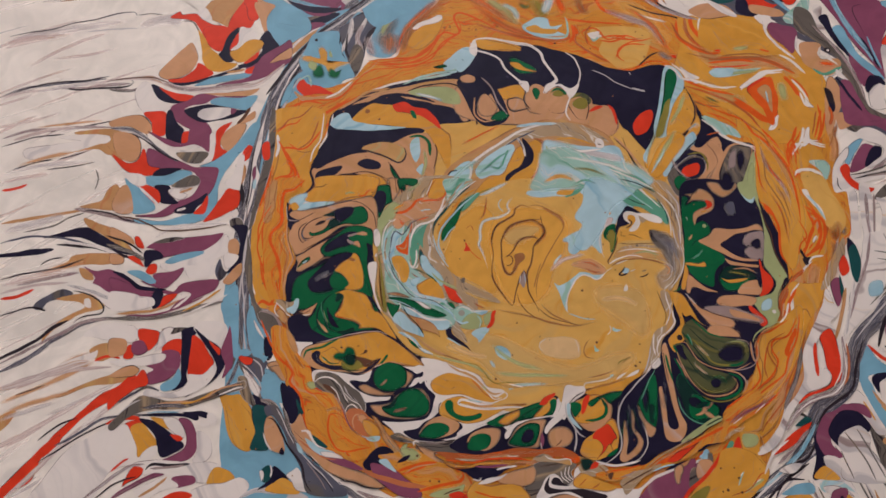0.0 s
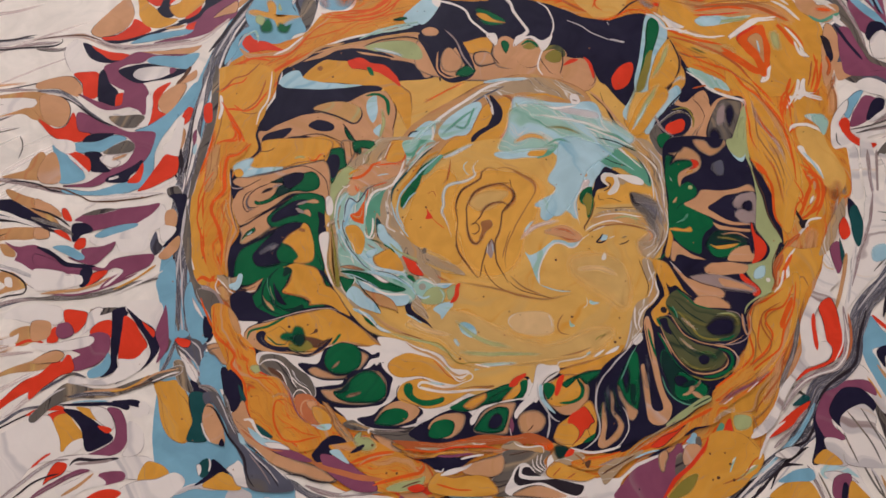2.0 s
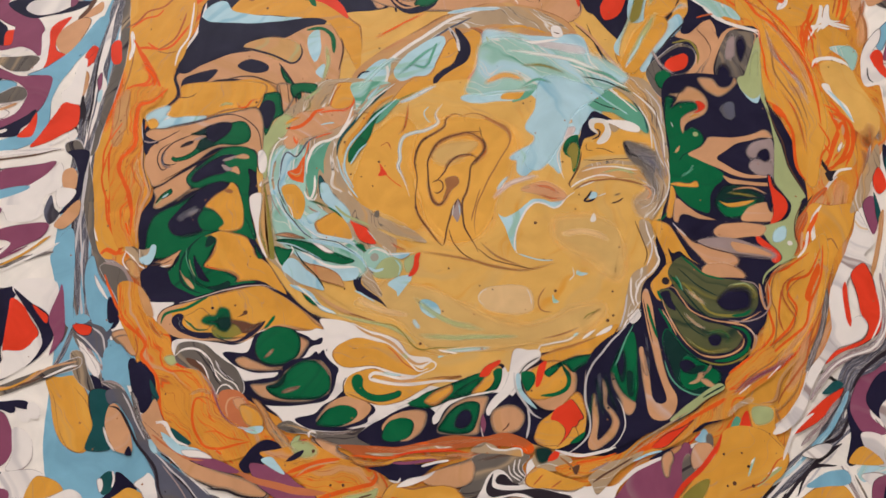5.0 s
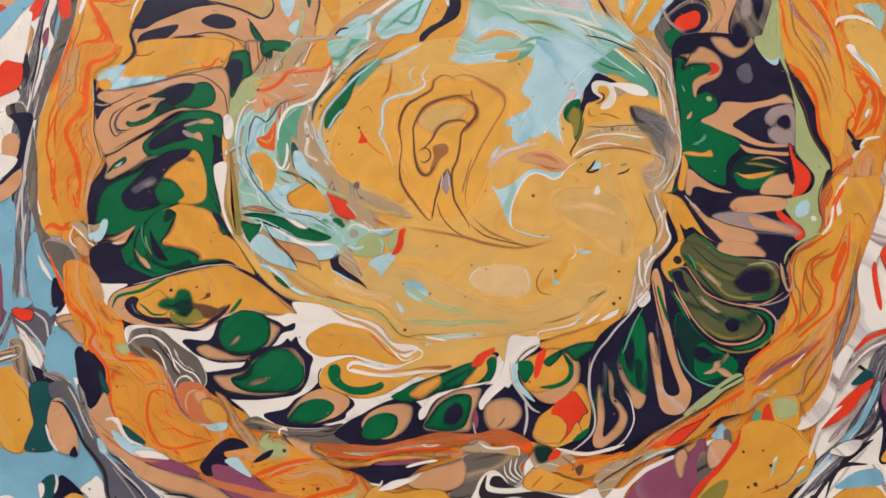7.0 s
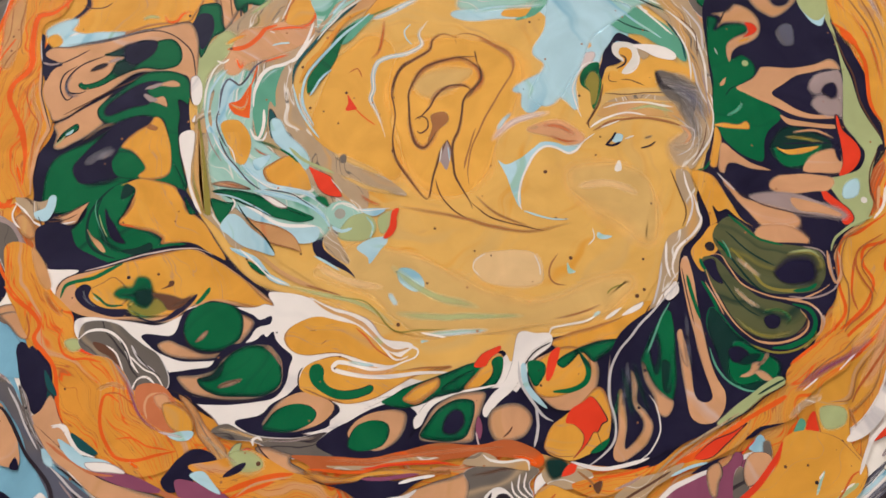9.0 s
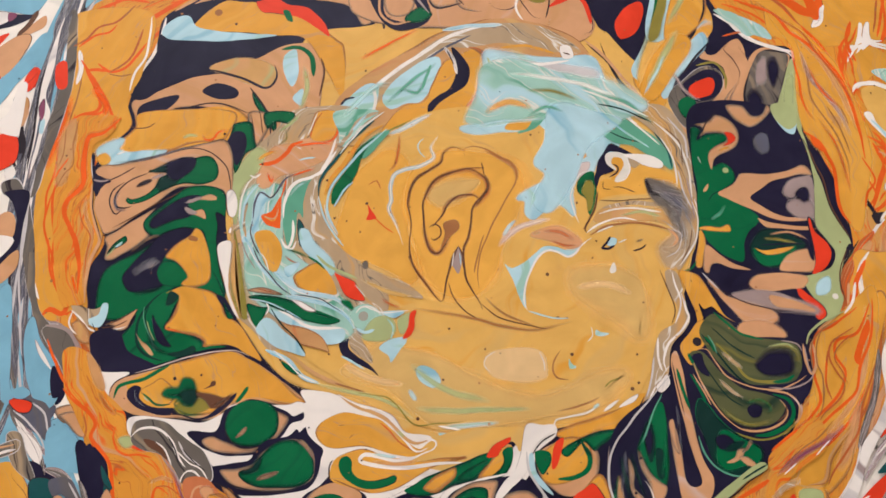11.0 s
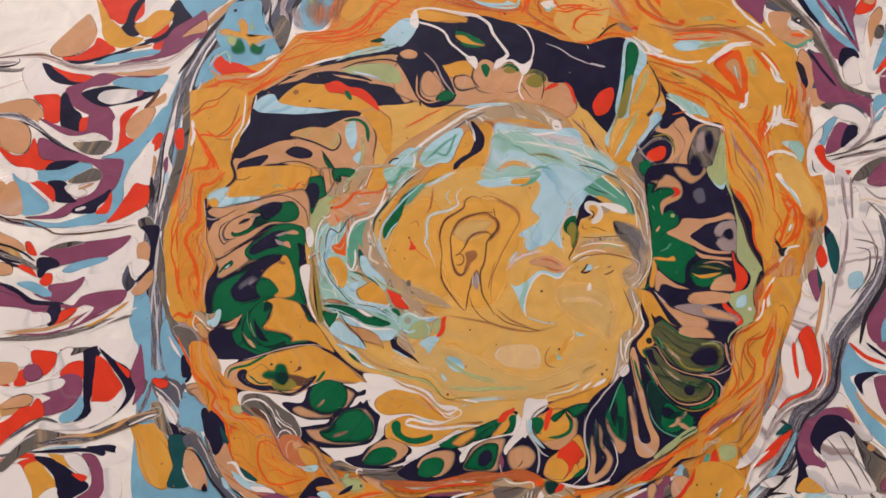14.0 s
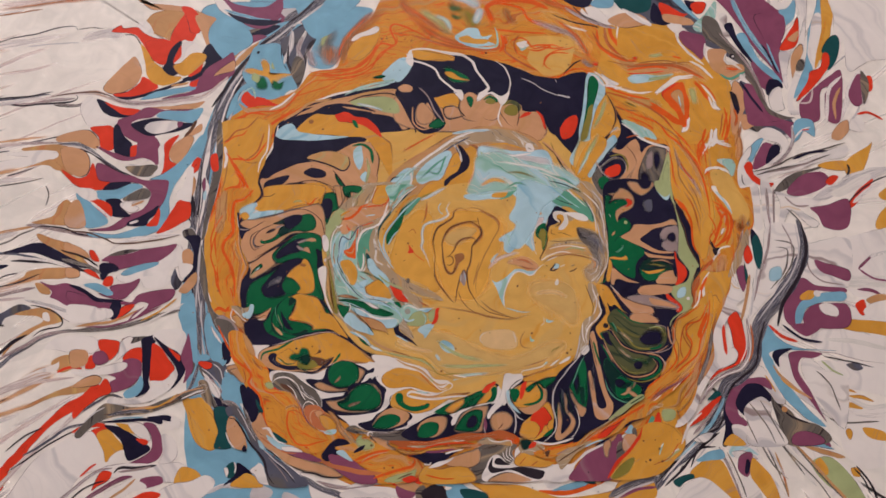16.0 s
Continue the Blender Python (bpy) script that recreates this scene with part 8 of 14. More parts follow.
pool("navy", 1.3,-39.8, 1.7,-37, 3.9,-35.4, 5.4,-36.2, 4.2,-38.2, 4.3,-40.7, 7.1,-43.2, 10.2,-45.4, 12.5,-48.1, 13.1,-49.4, 11,-47.5, 7.9,-45.8, 4.8,-44.4, 2.1,-42.4)
soft_pool("taupe", 0.39, 4.8,-37.4, 7,-36.7, 8.6,-39.2, 10.2,-42.5, 11.1,-45.1, 7.9,-43.2, 5.2,-40.7)
streak("ice", 0.62, 1.8,-42.9, 5.6,-44.9, 9,-47.1)
streak("sand", 1.23, -18.7,-38, -11.4,-43.7, -5.1,-48.4, 2.6,-51.8)
streak("ice", 1.39, -21.2,-39.9, -14.5,-43.3, -9.7,-48.3, -4.7,-50.9)
pool("green", -16.4,-43.6, -13.7,-45, -10.4,-47.6, -12,-47.9, -14.7,-45.9)
streak("white", 0.46, -18.7,-40, -15.3,-43.3, -9.7,-48.3, -4.4,-51.1)
streak("brown", 0.46, -0.2,-50.9, 4.2,-52.4, 9.1,-54)
smear("sage", 1.22, -6.6,-50.2, 2.6,-53.3, 11.8,-55.5, 18.6,-58.8, 23.9,-63.2)
streak("olive", 0.38, 6.9,-54.2, 14.8,-55.6, 18.6,-58.5, 21.6,-62.4, 24.6,-64.4, 29.9,-64.1, 37.7,-63.9)
smear("aqua", 1.50, 31.4,-65.3, 41.9,-65, 48.7,-64.6)
streak("white", 0.60, 30.6,-64.9, 35.1,-65.8, 38.2,-66.7)
pool("white", 37.6,-66.3, 43.3,-66.8, 47.2,-66, 43.5,-68.6, 40.2,-68.7)
smear("sage", 1.21, 37.5,-61.3, 48.1,-60.9, 58.6,-61.2)
pool("ochre", 64.9,-68.7, 68.8,-66.4, 78,-64.2, 84.3,-62, 91.5,-58, 92.4,-59.9, 87,-65.1, 82.1,-68.9, 77.6,-68.9, 70,-70.9)
streak("pale", 0.53, 64.7,-67.8, 65.2,-64.8, 69,-63.8, 75.1,-62.9, 78.7,-60.9)
pool("white", 79.7,-62.8, 82.2,-60.7, 84.8,-59.5, 82,-62.1)
pool("white", 84.2,-61.7, 86.8,-59.7, 90.3,-58.2, 89.4,-60, 86.2,-61.4)
streak("umber", 0.38, 86.6,-65.7, 90.3,-62.2, 92.2,-59.1)
streak("olive", 0.46, 80.9,-55.9, 82.8,-54.2, 85.5,-53)
smear("brown", 0.60, 66.1,-62.3, 73.8,-60.6, 79.2,-58.4)
smear("ice", 0.91, 76.5,-61.7, 79,-60.4)

# braid of thin strands west of the middle
pool("taupe", -33.1,-19.6, -33.4,-3.8, -32.8,5.2, -33.7,18.6, -30.2,24.8, -26.2,29.2, -19.7,35.2, -13.1,42, 7.7,41.4, 1.1,26.8, -3.8,17.3, -5.2,8, -0.7,-4.8, 8.3,-15.7, 16.4,-22.8, 14.8,-34.5, 8.6,-37.6, -10.1,-37, -19.3,-40, -25.9,-33.2, -31,-28.1)
soft_pool("aqua", 1.29, -31.1,3.3, -29.4,10.6, -25.4,14.6, -18.7,14, -16.7,6.5, -17.1,-4.3, -12.8,-9.8, -4.5,-17, 2.1,-25.7, 5.4,-34.2, -0.8,-37.3, -11.8,-33.7, -23.3,-25, -27.8,-14.6)
soft_pool("sage", 1.01, -34.2,16.4, -30.2,23.9, -26.1,27.6, -22.5,23.6, -27.3,18, -31.1,12.5, -32.6,1.5)
soft_pool("olive", 0.64, -32.2,-21.3, -32.2,-9.2, -32.5,-0.3, -30.1,-12.8, -28.1,-23.1, -27.4,-29.9, -30.2,-28.1)
soft_pool("sand", 0.64, -32.4,-16.2, -32.2,-3.9, -30.5,-21.4, -29,-29)
soft_pool("tan", 0.68, -25.6,18, -21,27.4, -14.3,29.2, -9.3,31, 0.2,28.7, -3.9,23, -12.2,19.5, -18.9,17.8, -22.1,14.1, -24.6,14.2)
pool("tan", -29.5,41.5, -23.4,41.3, -22.3,36.3, -25.4,29.5, -26.9,29.2, -28.2,33.5)
streak("umber", 0.34, -28.6,41.5, -27.5,34.5, -26.7,29.2)
streak("umber", 0.43, -25.5,41.4, -24.4,33.4)
pool("green", -24.1,41.4, -23.1,35.3, -19.8,37.6, -15.3,36.7, -14.1,41.1)
smear("sage", 1.38, -19.6,33.7, -14.6,37.1, -12.1,40)
smear("olive", 0.68, -17.1,35.2, -16.4,31.2, -19.4,28.9)
pool("ochre", -8.4,31, -8,35.9, -6.1,40.8, -0.1,40.6, 0.6,33.6, -1.6,30.3, -5.8,29.7)
streak("rust", 0.43, -4.4,40.4, -7.4,35.9, -8.4,31)
streak("pale", 0.43, -9.3,32.2, -7.4,37.2, -6.1,40.4)
smear("orange", 1.20, 0.5,40.2, 1.3,34.6, -0.7,30.3, -5.4,28.9)
streak("orange", 1.36, -25.3,22.2, -21.6,22.3, -18.8,23.5, -15.9,26.3, -14.3,28.8, -10.9,29.9)
smear("orange", 1.02, -14.3,28.2, -7.5,29, -1,28.8)
dot("umber", -24.2,22.3, 0.51)
streak("pale", 0.34, -12.9,28, -11.3,27.1)
streak("ice", 0.59, -11.9,23.1, -9,23.8, -6.7,23.9)
smear("ochre", 1.36, -25.9,23.7, -22.7,25.9, -19.3,27)
smear("orange", 0.84, -22.7,19.4, -21.1,15.6, -20.3,18.2)
streak("pale", 0.67, -28.2,18.5, -26.4,17.6, -24.6,18.7)
pool("ice", -26.4,10.5, -25.3,12, -23.3,12.7, -21.9,10.4, -19.9,10.7, -18.6,12.1, -20.2,9.4, -22.6,8.5, -24.1,5.8, -24.7,1.3, -24,-3.2, -26.1,-2.6, -27.1,0.5, -26.9,5, -26.7,7.8)
pool("orange", -24,4, -20.8,5.2, -17.7,10.3, -17.8,1.1, -18,-0.7, -21.4,0.3, -22.7,1.2)
streak("tan", 0.66, -23.5,4, -20.7,2.6, -18.9,3.8, -18.5,8.4)
streak("ochre", 0.33, -22.8,3.4, -20.1,1.9, -18.9,2.9)
streak("orange", 0.50, -16.3,16.6, -17,12.1, -18.3,8, -18.8,4.8)
smear("orange", 0.84, -15.2,17.3, -10.5,18.9, -6.5,19.7)
streak("slate", 0.67, -26.8,2.8, -26.1,8.7, -24.6,12.1, -22.6,11.1, -21.2,10, -19.3,11.8, -16.8,16.2, -13.5,18.2)
streak("slate", 0.49, -26.7,2.3, -27.3,-1.3, -25.9,-5.8, -23.8,-9.8)
streak("taupe", 0.99, -28.4,8.7, -29.6,3.3, -28.7,-3.1)
streak("pale", 0.58, -31,2.4, -30.5,10.6, -28.8,15.8, -26.3,18)
streak("ice", 0.66, -30.1,0.6, -29.5,7.8, -27.6,12.4, -25.1,15.3)
streak("ice", 1.13, -29,-3.1, -26.6,-8, -24.8,-12, -22.2,-15.1, -18.8,-18.6, -15.2,-21.5)
streak("slate", 0.48, -26.2,-6.7, -23.6,-12.1, -20.5,-16.5, -17.2,-20.1, -13.5,-22.9)
streak("white", 0.32, -27.9,-5.8, -26,-9.7, -23.2,-13.7)
streak("mauve", 0.41, -30.1,-3.9, -28.2,-9, -25.2,-13.8)
pool("jade", -15.4,-6.2, -16.8,1.1, -16.5,8.4, -14.5,12.9, -10.4,15.6, -6.8,16.8, -8.4,13.7, -10.2,8.2, -10.3,2.7, -11.7,4.5, -12.4,2.7, -12.7,-2.7, -13.7,-7.1)
smear("aqua", 0.84, -15.2,10.2, -12,13.8, -8.7,15.6)
streak("white", 1.17, 1.4,27.1, -1.4,23, -3.8,19.2, -7.9,16.7, -12.1,15.5, -15,12.4, -16.5,8, -16.7,2.9)
streak("white", 0.85, 0.3,30.7, -1.9,23.9, -4.8,18.9)
pool("taupe", -8.7,14.6, -5.4,17, -5.2,9.9, -2.5,0.6, 0.1,-5.8, 4.2,-10.3, 9.9,-14, 16.4,-17.6, 22.8,-21.3, 27.5,-25.7, 22.7,-25, 14.8,-21.9, 6.8,-18.2, 0.3,-13.7, -4.8,-6.5, -8.3,0.8, -10.4,6.3)
smear("straw", 1.61, 6.7,-12.5, 13.2,-15.8, 21.2,-19.9)
smear("straw", 1.27, 8.4,-19.1, 16.4,-23.1, 24.3,-25.6)
soft_pool("stone", 0.40, 8.8,-13.6, 10.2,-12.9, 10.3,-15, 9.1,-15.3)
pool("aqua", -0.1,40.6, 14.7,40.2, 9.5,35.3, 5.3,30.5, 1.9,27.1, 1,32.6)
streak("taupe", 1.37, 14.7,39.8, 7.8,36.4, 3.6,30.6, 1.1,26.4)
streak("jade", 0.86, 7.7,39.4, 5.2,34.5, 3.1,30.2)
smear("ice", 1.03, 11.2,39.9, 6.1,33.5, 2.7,28.7)
streak("taupe", 1.19, 6.1,33.5, 2.4,28.3, -0.2,22.9, -3.8,17.7)
streak("petrol", 1.02, 13.3,36.6, 7,31.3, 3.1,26.7, 0.3,22.9, -3,18.8, -5.1,15.1, -5.4,9.9)
streak("pale", 0.69, 16.4,39.7, 9.5,34.3, 5.3,29.5, 1.5,24.4)
streak("ochre", 1.52, 16,34.5, 9.9,31.2, 5.7,25.6, 2.9,20.9, -1.2,16.1, -3.4,10.2)
dot("brown", 4.5,25.1, 0.42)
dot("umber", -2.7,15.4, 0.44)
soft_pool("jade", 0.68, 7.5,26.2, 13,30.3, 18.1,32.5, 14.7,27.9, 9.3,23)
pool("green", -1.1,11.2, 1.3,15.3, 3.8,19, 6.2,23.7, 8.7,27.1, 13,29.9, 10.4,26.1, 8.3,21.7, 6.6,17, 4.7,13.3, 1.4,8.7, -1,6.8)
streak("ice", 0.84, 17.2,33.1, 9.9,26.5, 5.7,21.8, 1.6,17.2, -1,13.5, -2.7,7.9, -2.1,2.4, 1,-3.5)
streak("ice", 0.67, 5.8,14.2, 2.7,11.1, -0.5,6)
streak("ice", 0.66, -5.4,9.9, -4.2,3.9, -1.6,-1.6, 2.6,-7.6)
streak("pale", 0.33, -3.5,7, -2.4,1.5, 0.9,-4)
pool("petrol", -11.9,2.2, -10.2,-0.1, -9.8,-3.7, -10.8,-7.6, -12.1,-3.1)
streak("white", 0.98, -13.6,1.9, -13.5,-3.5, -14.8,-7.2, -16.8,-5.8)
streak("white", 0.65, -17.4,-4, -15.8,-7.2, -13.5,-7.8, -12.3,-5.2)
soft_pool("ice", 0.65, -11.5,-1.8, -9,-1.9, -6.4,-6.4, -2.2,-11, -0.5,-14.5, -1.3,-17.1, -4.6,-14.4, -7.9,-10.3, -10.4,-7.6)
soft_pool("ochre", 0.65, -25.6,-2.3, -21.3,-1.2, -17.8,-5.7, -17.1,-10.5, -18.7,-15.2, -21.5,-13.4, -23.3,-9.5)
streak("pale", 0.40, -23.7,-8.7, -22.1,-10.9, -20.9,-14.8)
soft_pool("ice", 0.48, -16.1,-14.1, -13.5,-12.9, -11.1,-12.5, -12.6,-15.4, -14.9,-17)
pool("ochre", -13.1,-17.1, -11,-15.1, -6.2,-12.8, -2.9,-15.3, -0.4,-19.7, 0.6,-23.3, -2.7,-23.2, -7.5,-22.6, -11.6,-20.6)
smear("green", 0.97, -15.8,-7.9, -12,-9.1, -8.5,-11)
streak("green", 0.65, -8.7,-10.6, -5.4,-12.8, -3.2,-15)
smear("rust", 0.65, -16,-10, -14,-11.9, -11.7,-12.8)
streak("sage", 0.97, -6,-10.3, -1.3,-14.5, 7.1,-18.7)
streak("ice", 1.43, -19.3,-15.2, -12.3,-21.2, -5.9,-23.1, 0.5,-25, 4.4,-28.8)
streak("ice", 1.42, -15.4,-23, -7.4,-24.9, -1,-27.3, 3.8,-30.8, 6,-34.5)
streak("slate", 0.32, -12.6,-22.8, -4.3,-24.9, 2.2,-29.4)
pool("red", -0.3,-16.6, 1.1,-17.2, 6,-19.4, 7.1,-21.7, 9.2,-25.1, 8.9,-26, 6.1,-25.5, 3.7,-24.1, 2,-21.5)
streak("pale", 0.29, 6.2,-20.4, 9.4,-24.8)
pool("tan", -27.6,-20.6, -23.5,-19.9, -18.7,-21.4, -16.1,-22.8, -20.2,-22.7, -25,-21.7)
smear("rust", 0.48, -24.8,-20.5, -18.7,-22.1)
pool("green", -27.3,-23.2, -23.4,-22.4, -17,-23.5, -10.5,-26.2, -4.1,-28.9, -0.2,-30.7, 1.6,-32.1, -2.5,-32.8, -8.8,-31.4, -15.2,-28.7, -18.4,-27.1, -20.8,-25.9, -24.1,-24.3)
smear("pine", 0.63, -18.7,-27.1, -15.6,-26.7)
smear("pine", 0.47, -8.1,-28.1, 0.3,-31.7)
pool("white", -13.3,-24.8, -10.6,-25.2, -5.9,-28.4, -8.9,-28.1)
streak("ice", 0.47, -26.5,-24, -20.9,-25, -16,-27.5, -10.4,-30.7)
pool("green", -27.5,-25.2, -23.2,-26.3, -20.3,-26.7, -22.2,-29.7, -22.8,-32.7, -24.4,-32.6, -26.1,-29.9)
streak("white", 0.47, -21.5,-25.2, -20.6,-26.9, -21.6,-29.1)
pool("ice", -20,-27.6, -15.2,-28.9, -10.3,-31.7, -5.6,-33.8, 2.6,-34.4, 2.3,-38.2, -2.3,-39.2, -7,-36.8, -11.8,-34, -16.6,-31.4)
streak("white", 0.94, -17.6,-27.8, -13.6,-30, -8.7,-32.9, -4,-34.1, 2.3,-34.1)
pool("camel", -17.8,-30.8, -14.2,-32.3, -8.7,-33.8, -3.9,-37.2, -1.8,-41.3, -3.8,-40.6, -10.1,-38.6, -14.1,-35.6)
pool("ice", -24.4,-33.6, -22.2,-30, -19,-31, -15.7,-34.4, -11.7,-37.8, -8.9,-42.2, -13.1,-41.1, -17.8,-39.4, -21.9,-36)
streak("pine", 0.47, -20,-26.8, -17.4,-31.2, -13,-35.6, -9,-41.6)
soft_pool("aqua", 0.47, 5.8,-28.4, 10,-27.3, 13.5,-29.1, 15.1,-32, 13.2,-34.7, 10.1,-35.5, 6.2,-33.7, 5,-30.9)
dot("ash", 8.8,-30.8, 1.58)
streak("pale", 0.55, 6.3,-29.6, 8.2,-27.9, 11.6,-28.1, 14.3,-30.6)
soft_pool("sage", 0.63, 11.7,-32.1, 16.4,-31.2, 18.7,-34.6, 16.4,-38.1, 11.7,-38.3, 8.6,-36.9)
streak("ice", 0.94, 6.7,-34.5, 9.3,-36.1, 12,-35.2)
streak("aqua", 0.55, 16.1,-31.7, 17.9,-34.6, 17.1,-38.5)
pool("ice", 14.8,-29.7, 21.7,-29.7, 18.9,-31.8, 16.4,-31.2)
streak("white", 0.32, 9.1,-27.8, 14.8,-29.8, 22.7,-29.7)
soft_pool("sage", 0.47, 19.8,-32.3, 23.8,-30.6, 22.6,-34.7, 20.3,-36.6)
soft_pool("red", 0.31, 23.5,-30.6, 25.2,-29.8, 24.5,-32.3, 24.4,-34.8, 23.1,-37.3, 21,-38.1, 22.6,-35)
smear("rust", 0.95, 14.5,-25.1, 17.2,-27.2, 20.3,-28.7)
soft_pool("green", 0.40, 1.8,-25.6, 4.5,-25.8, 5.5,-28.5, 3.7,-27.6)

# ochre shelf over the left cells
pool("ochre", -73.3,24.8, -77.6,25.7, -80.6,28.9, -78.4,31.6, -72.6,33.3, -67.9,37.7, -65.1,43.6, -35.6,42.7, -35.9,33.8, -38.3,31.9, -43.4,31.6, -50.2,30.7, -55.1,28.9, -61.8,27.5, -68.4,26.2)
soft_pool("ice", 0.85, -79.7,28.9, -77.5,31.5, -71.7,33.3, -73.1,30, -69.5,28.6, -63.6,28.8, -56.8,28.5, -61.7,27.1, -68.4,26, -74.7,24.8)
soft_pool("ochre", 0.68, -79.5,27.3, -77.1,28.4, -75.5,26.2, -77.5,24.6)
smear("white", 0.68, -73.3,27.9, -71.7,28.6, -70.1,29)
smear("orange", 1.03, -45,34.8, -43.5,32, -40.9,32.4, -39.4,34.9, -36.5,35.4)
smear("sage", 1.20, -51.7,33.1, -49.1,34.2, -46.1,33.7)
streak("umber", 0.43, -69.8,38.8, -67.1,37.7, -63.7,37.8, -61.3,39.5)
pool("green", -34.8,35.7, -33.9,37.7, -28.4,37.9, -27.2,31.5, -26.5,28.6, -29.5,26.7, -30.7,24.8, -32.2,21, -33.3,19.7, -34,23, -34.6,27.9, -36.5,29.5)
pool("navy", -35.8,32.8, -33.7,34.7, -30.8,34, -29.7,29.7, -30.3,26.2, -32.3,22.4, -33.5,23, -34.6,27.5, -36.8,29.5)

# left cells of the dark ring
pool("tan", -79.2,23.1, -76.7,24.5, -71.6,24.6, -65,26.1, -57.5,27.6, -50.1,29.9, -43.4,30.9, -37,31.8, -34.2,25.9, -33.7,18.2, -34,11.1, -35.5,10.8, -37,13.6, -42.2,15.1, -47.2,15.3, -52.1,14.7, -58.3,10, -66.1,4.7, -70.6,1.3, -74.3,-0.1, -76.1,3.2, -78.2,7.5, -78.8,12.1, -77.6,15.5, -75.8,17.7, -74.3,18.7, -77.7,19.2, -79.6,20.8)
pool("tan", -73.7,-8.3, -73.2,-4.4, -74.2,-1.2, -70.5,0.9, -65.2,4.4, -58.2,8.5, -60.8,4.9, -61.4,1.5, -59.9,-1.2, -63.4,-4.3, -68,-7.4, -71.3,-9.1)
pool("navy", -81.4,28.9, -80.1,28.1, -80,24.4, -79,21.5, -76.1,19.9, -73.9,18.3, -76.5,17.3, -77.5,14.9, -78.6,13.1, -79.9,17.8, -81.1,23.5)
streak("mauve", 0.67, -79.9,19.3, -77.3,18.6, -74.7,19.1)
streak("lilac", 0.34, -81.5,28.1, -80.9,23.5, -79.9,19.3)
streak("ink", 0.42, -74.6,18.9, -70.3,20.9, -66.4,23.1)
smear("slate", 0.85, -73.7,24.8, -65,25.7, -57.5,27.2, -52.6,28.8, -45,30.1)
streak("ink", 0.42, -54,28.3, -48.3,29.1, -43.2,28.1, -38.7,25.1, -35.9,21.2, -34.4,14.5, -34.4,11.1)
pool("green", -68.4,11.4, -66.6,9.9, -62.6,10.7, -58.6,13, -54.7,15.1, -49.8,16.5, -44.7,15.9, -40.3,16.6, -38.6,19.3, -39.1,23.2, -41.3,25.7, -43.9,26.2, -47.2,25.5, -50.6,26, -53.9,24.6, -57.9,22.8, -62,21.4, -60.3,21, -56.9,20.9, -55.6,20.1, -57.9,19, -59,16.2, -61.2,13.8, -64.4,12.1, -66.8,11.8, -67.7,12.5)
soft_pool("pine", 0.68, -60.3,21.3, -54.6,23.8, -53.6,21.7, -56.9,20.9)
soft_pool("pine", 0.84, -58.2,17.5, -55.1,19.3, -51.6,18.4, -53.1,16.6, -56.3,14.8, -58.4,15.2)
soft_pool("navy", 0.68, -55.5,23.7, -50.6,25.5, -47.2,25.7, -46.1,24.3, -46.9,21.5, -49.5,19.1, -52.4,17.9, -55,18.9, -55.8,21.2)
smear("slate", 1.18, -65.1,16.2, -62.8,17.6, -60.5,18.3)
soft_pool("ink", 0.42, -65.6,16, -63.3,17.8, -60.8,18.3, -62.4,16.9)
smear("mauve", 1.18, -60.9,18.7, -58.5,19.6, -56.3,20.3)
streak("ink", 0.50, -61.6,21, -66,19.2, -69.4,17.1, -71.7,14.1, -72,11, -70.8,9.1, -68.2,8.8, -66.2,9.5)
streak("ink", 0.42, -69.5,18, -73,15.3, -73.8,11.6, -72.7,8.2, -71.2,6.7, -69.4,8.1)
smear("slate", 1.00, -70.5,14.9, -72,11.9, -70.7,8.2, -67.7,8.1)
streak("umber", 0.33, -72,1.8, -66.1,5.3, -59.9,8.8, -53.6,12.1, -48.5,15.3)
streak("ink", 0.41, -74.9,-0.6, -71.3,0.6, -68.7,2.1)
pool("green", -61.9,2.8, -60.8,5.1, -57.3,8.1, -53.2,11.7, -49.5,14.6, -45.2,15.4, -40.2,15, -36.8,12.7, -35.6,8.9, -35.8,4.5, -37.1,5.3, -38.8,5.7, -38.1,0.8, -38.1,-4.6, -37,-10.8, -35.8,-16.1, -34.5,-22.1, -39.4,-20.8, -40.4,-15.9, -39.9,-14.2, -40.3,-8.9, -41.4,-3.6, -42.9,-0.3, -45.6,0.5, -48.5,1.1, -50.8,0.3, -54.8,-0.8, -57.2,-2, -59.6,-0.9, -61.3,0.6)
soft_pool("navy", 0.50, -59.7,2.4, -58.7,5.1, -55.6,7.7, -51.8,10.4, -48.6,11.9, -45.3,12.2, -43.5,11.4, -47.1,10.2, -47.9,8.4, -46.1,6, -48.7,4.2, -52,3.6, -55.6,2.2, -58.3,1.2)
pool("tan", -48.1,10.6, -44.4,11.4, -41.1,12.3, -39,11.3, -38.8,10.2, -40.9,10, -44.3,10.5, -47,9.5)
soft_pool("mauve", 0.50, -48.7,9.7, -46,11.1, -43.5,11.4, -45.4,10.2)
pool("tan", -48.5,7.5, -45.6,6.5, -43.2,7, -41.9,5.1, -41.9,3.6, -43.8,4.4, -46.7,5.6)
soft_pool("mauve", 0.50, -48.9,7.9, -46.5,7.1, -44.8,5.9, -47,5.6)
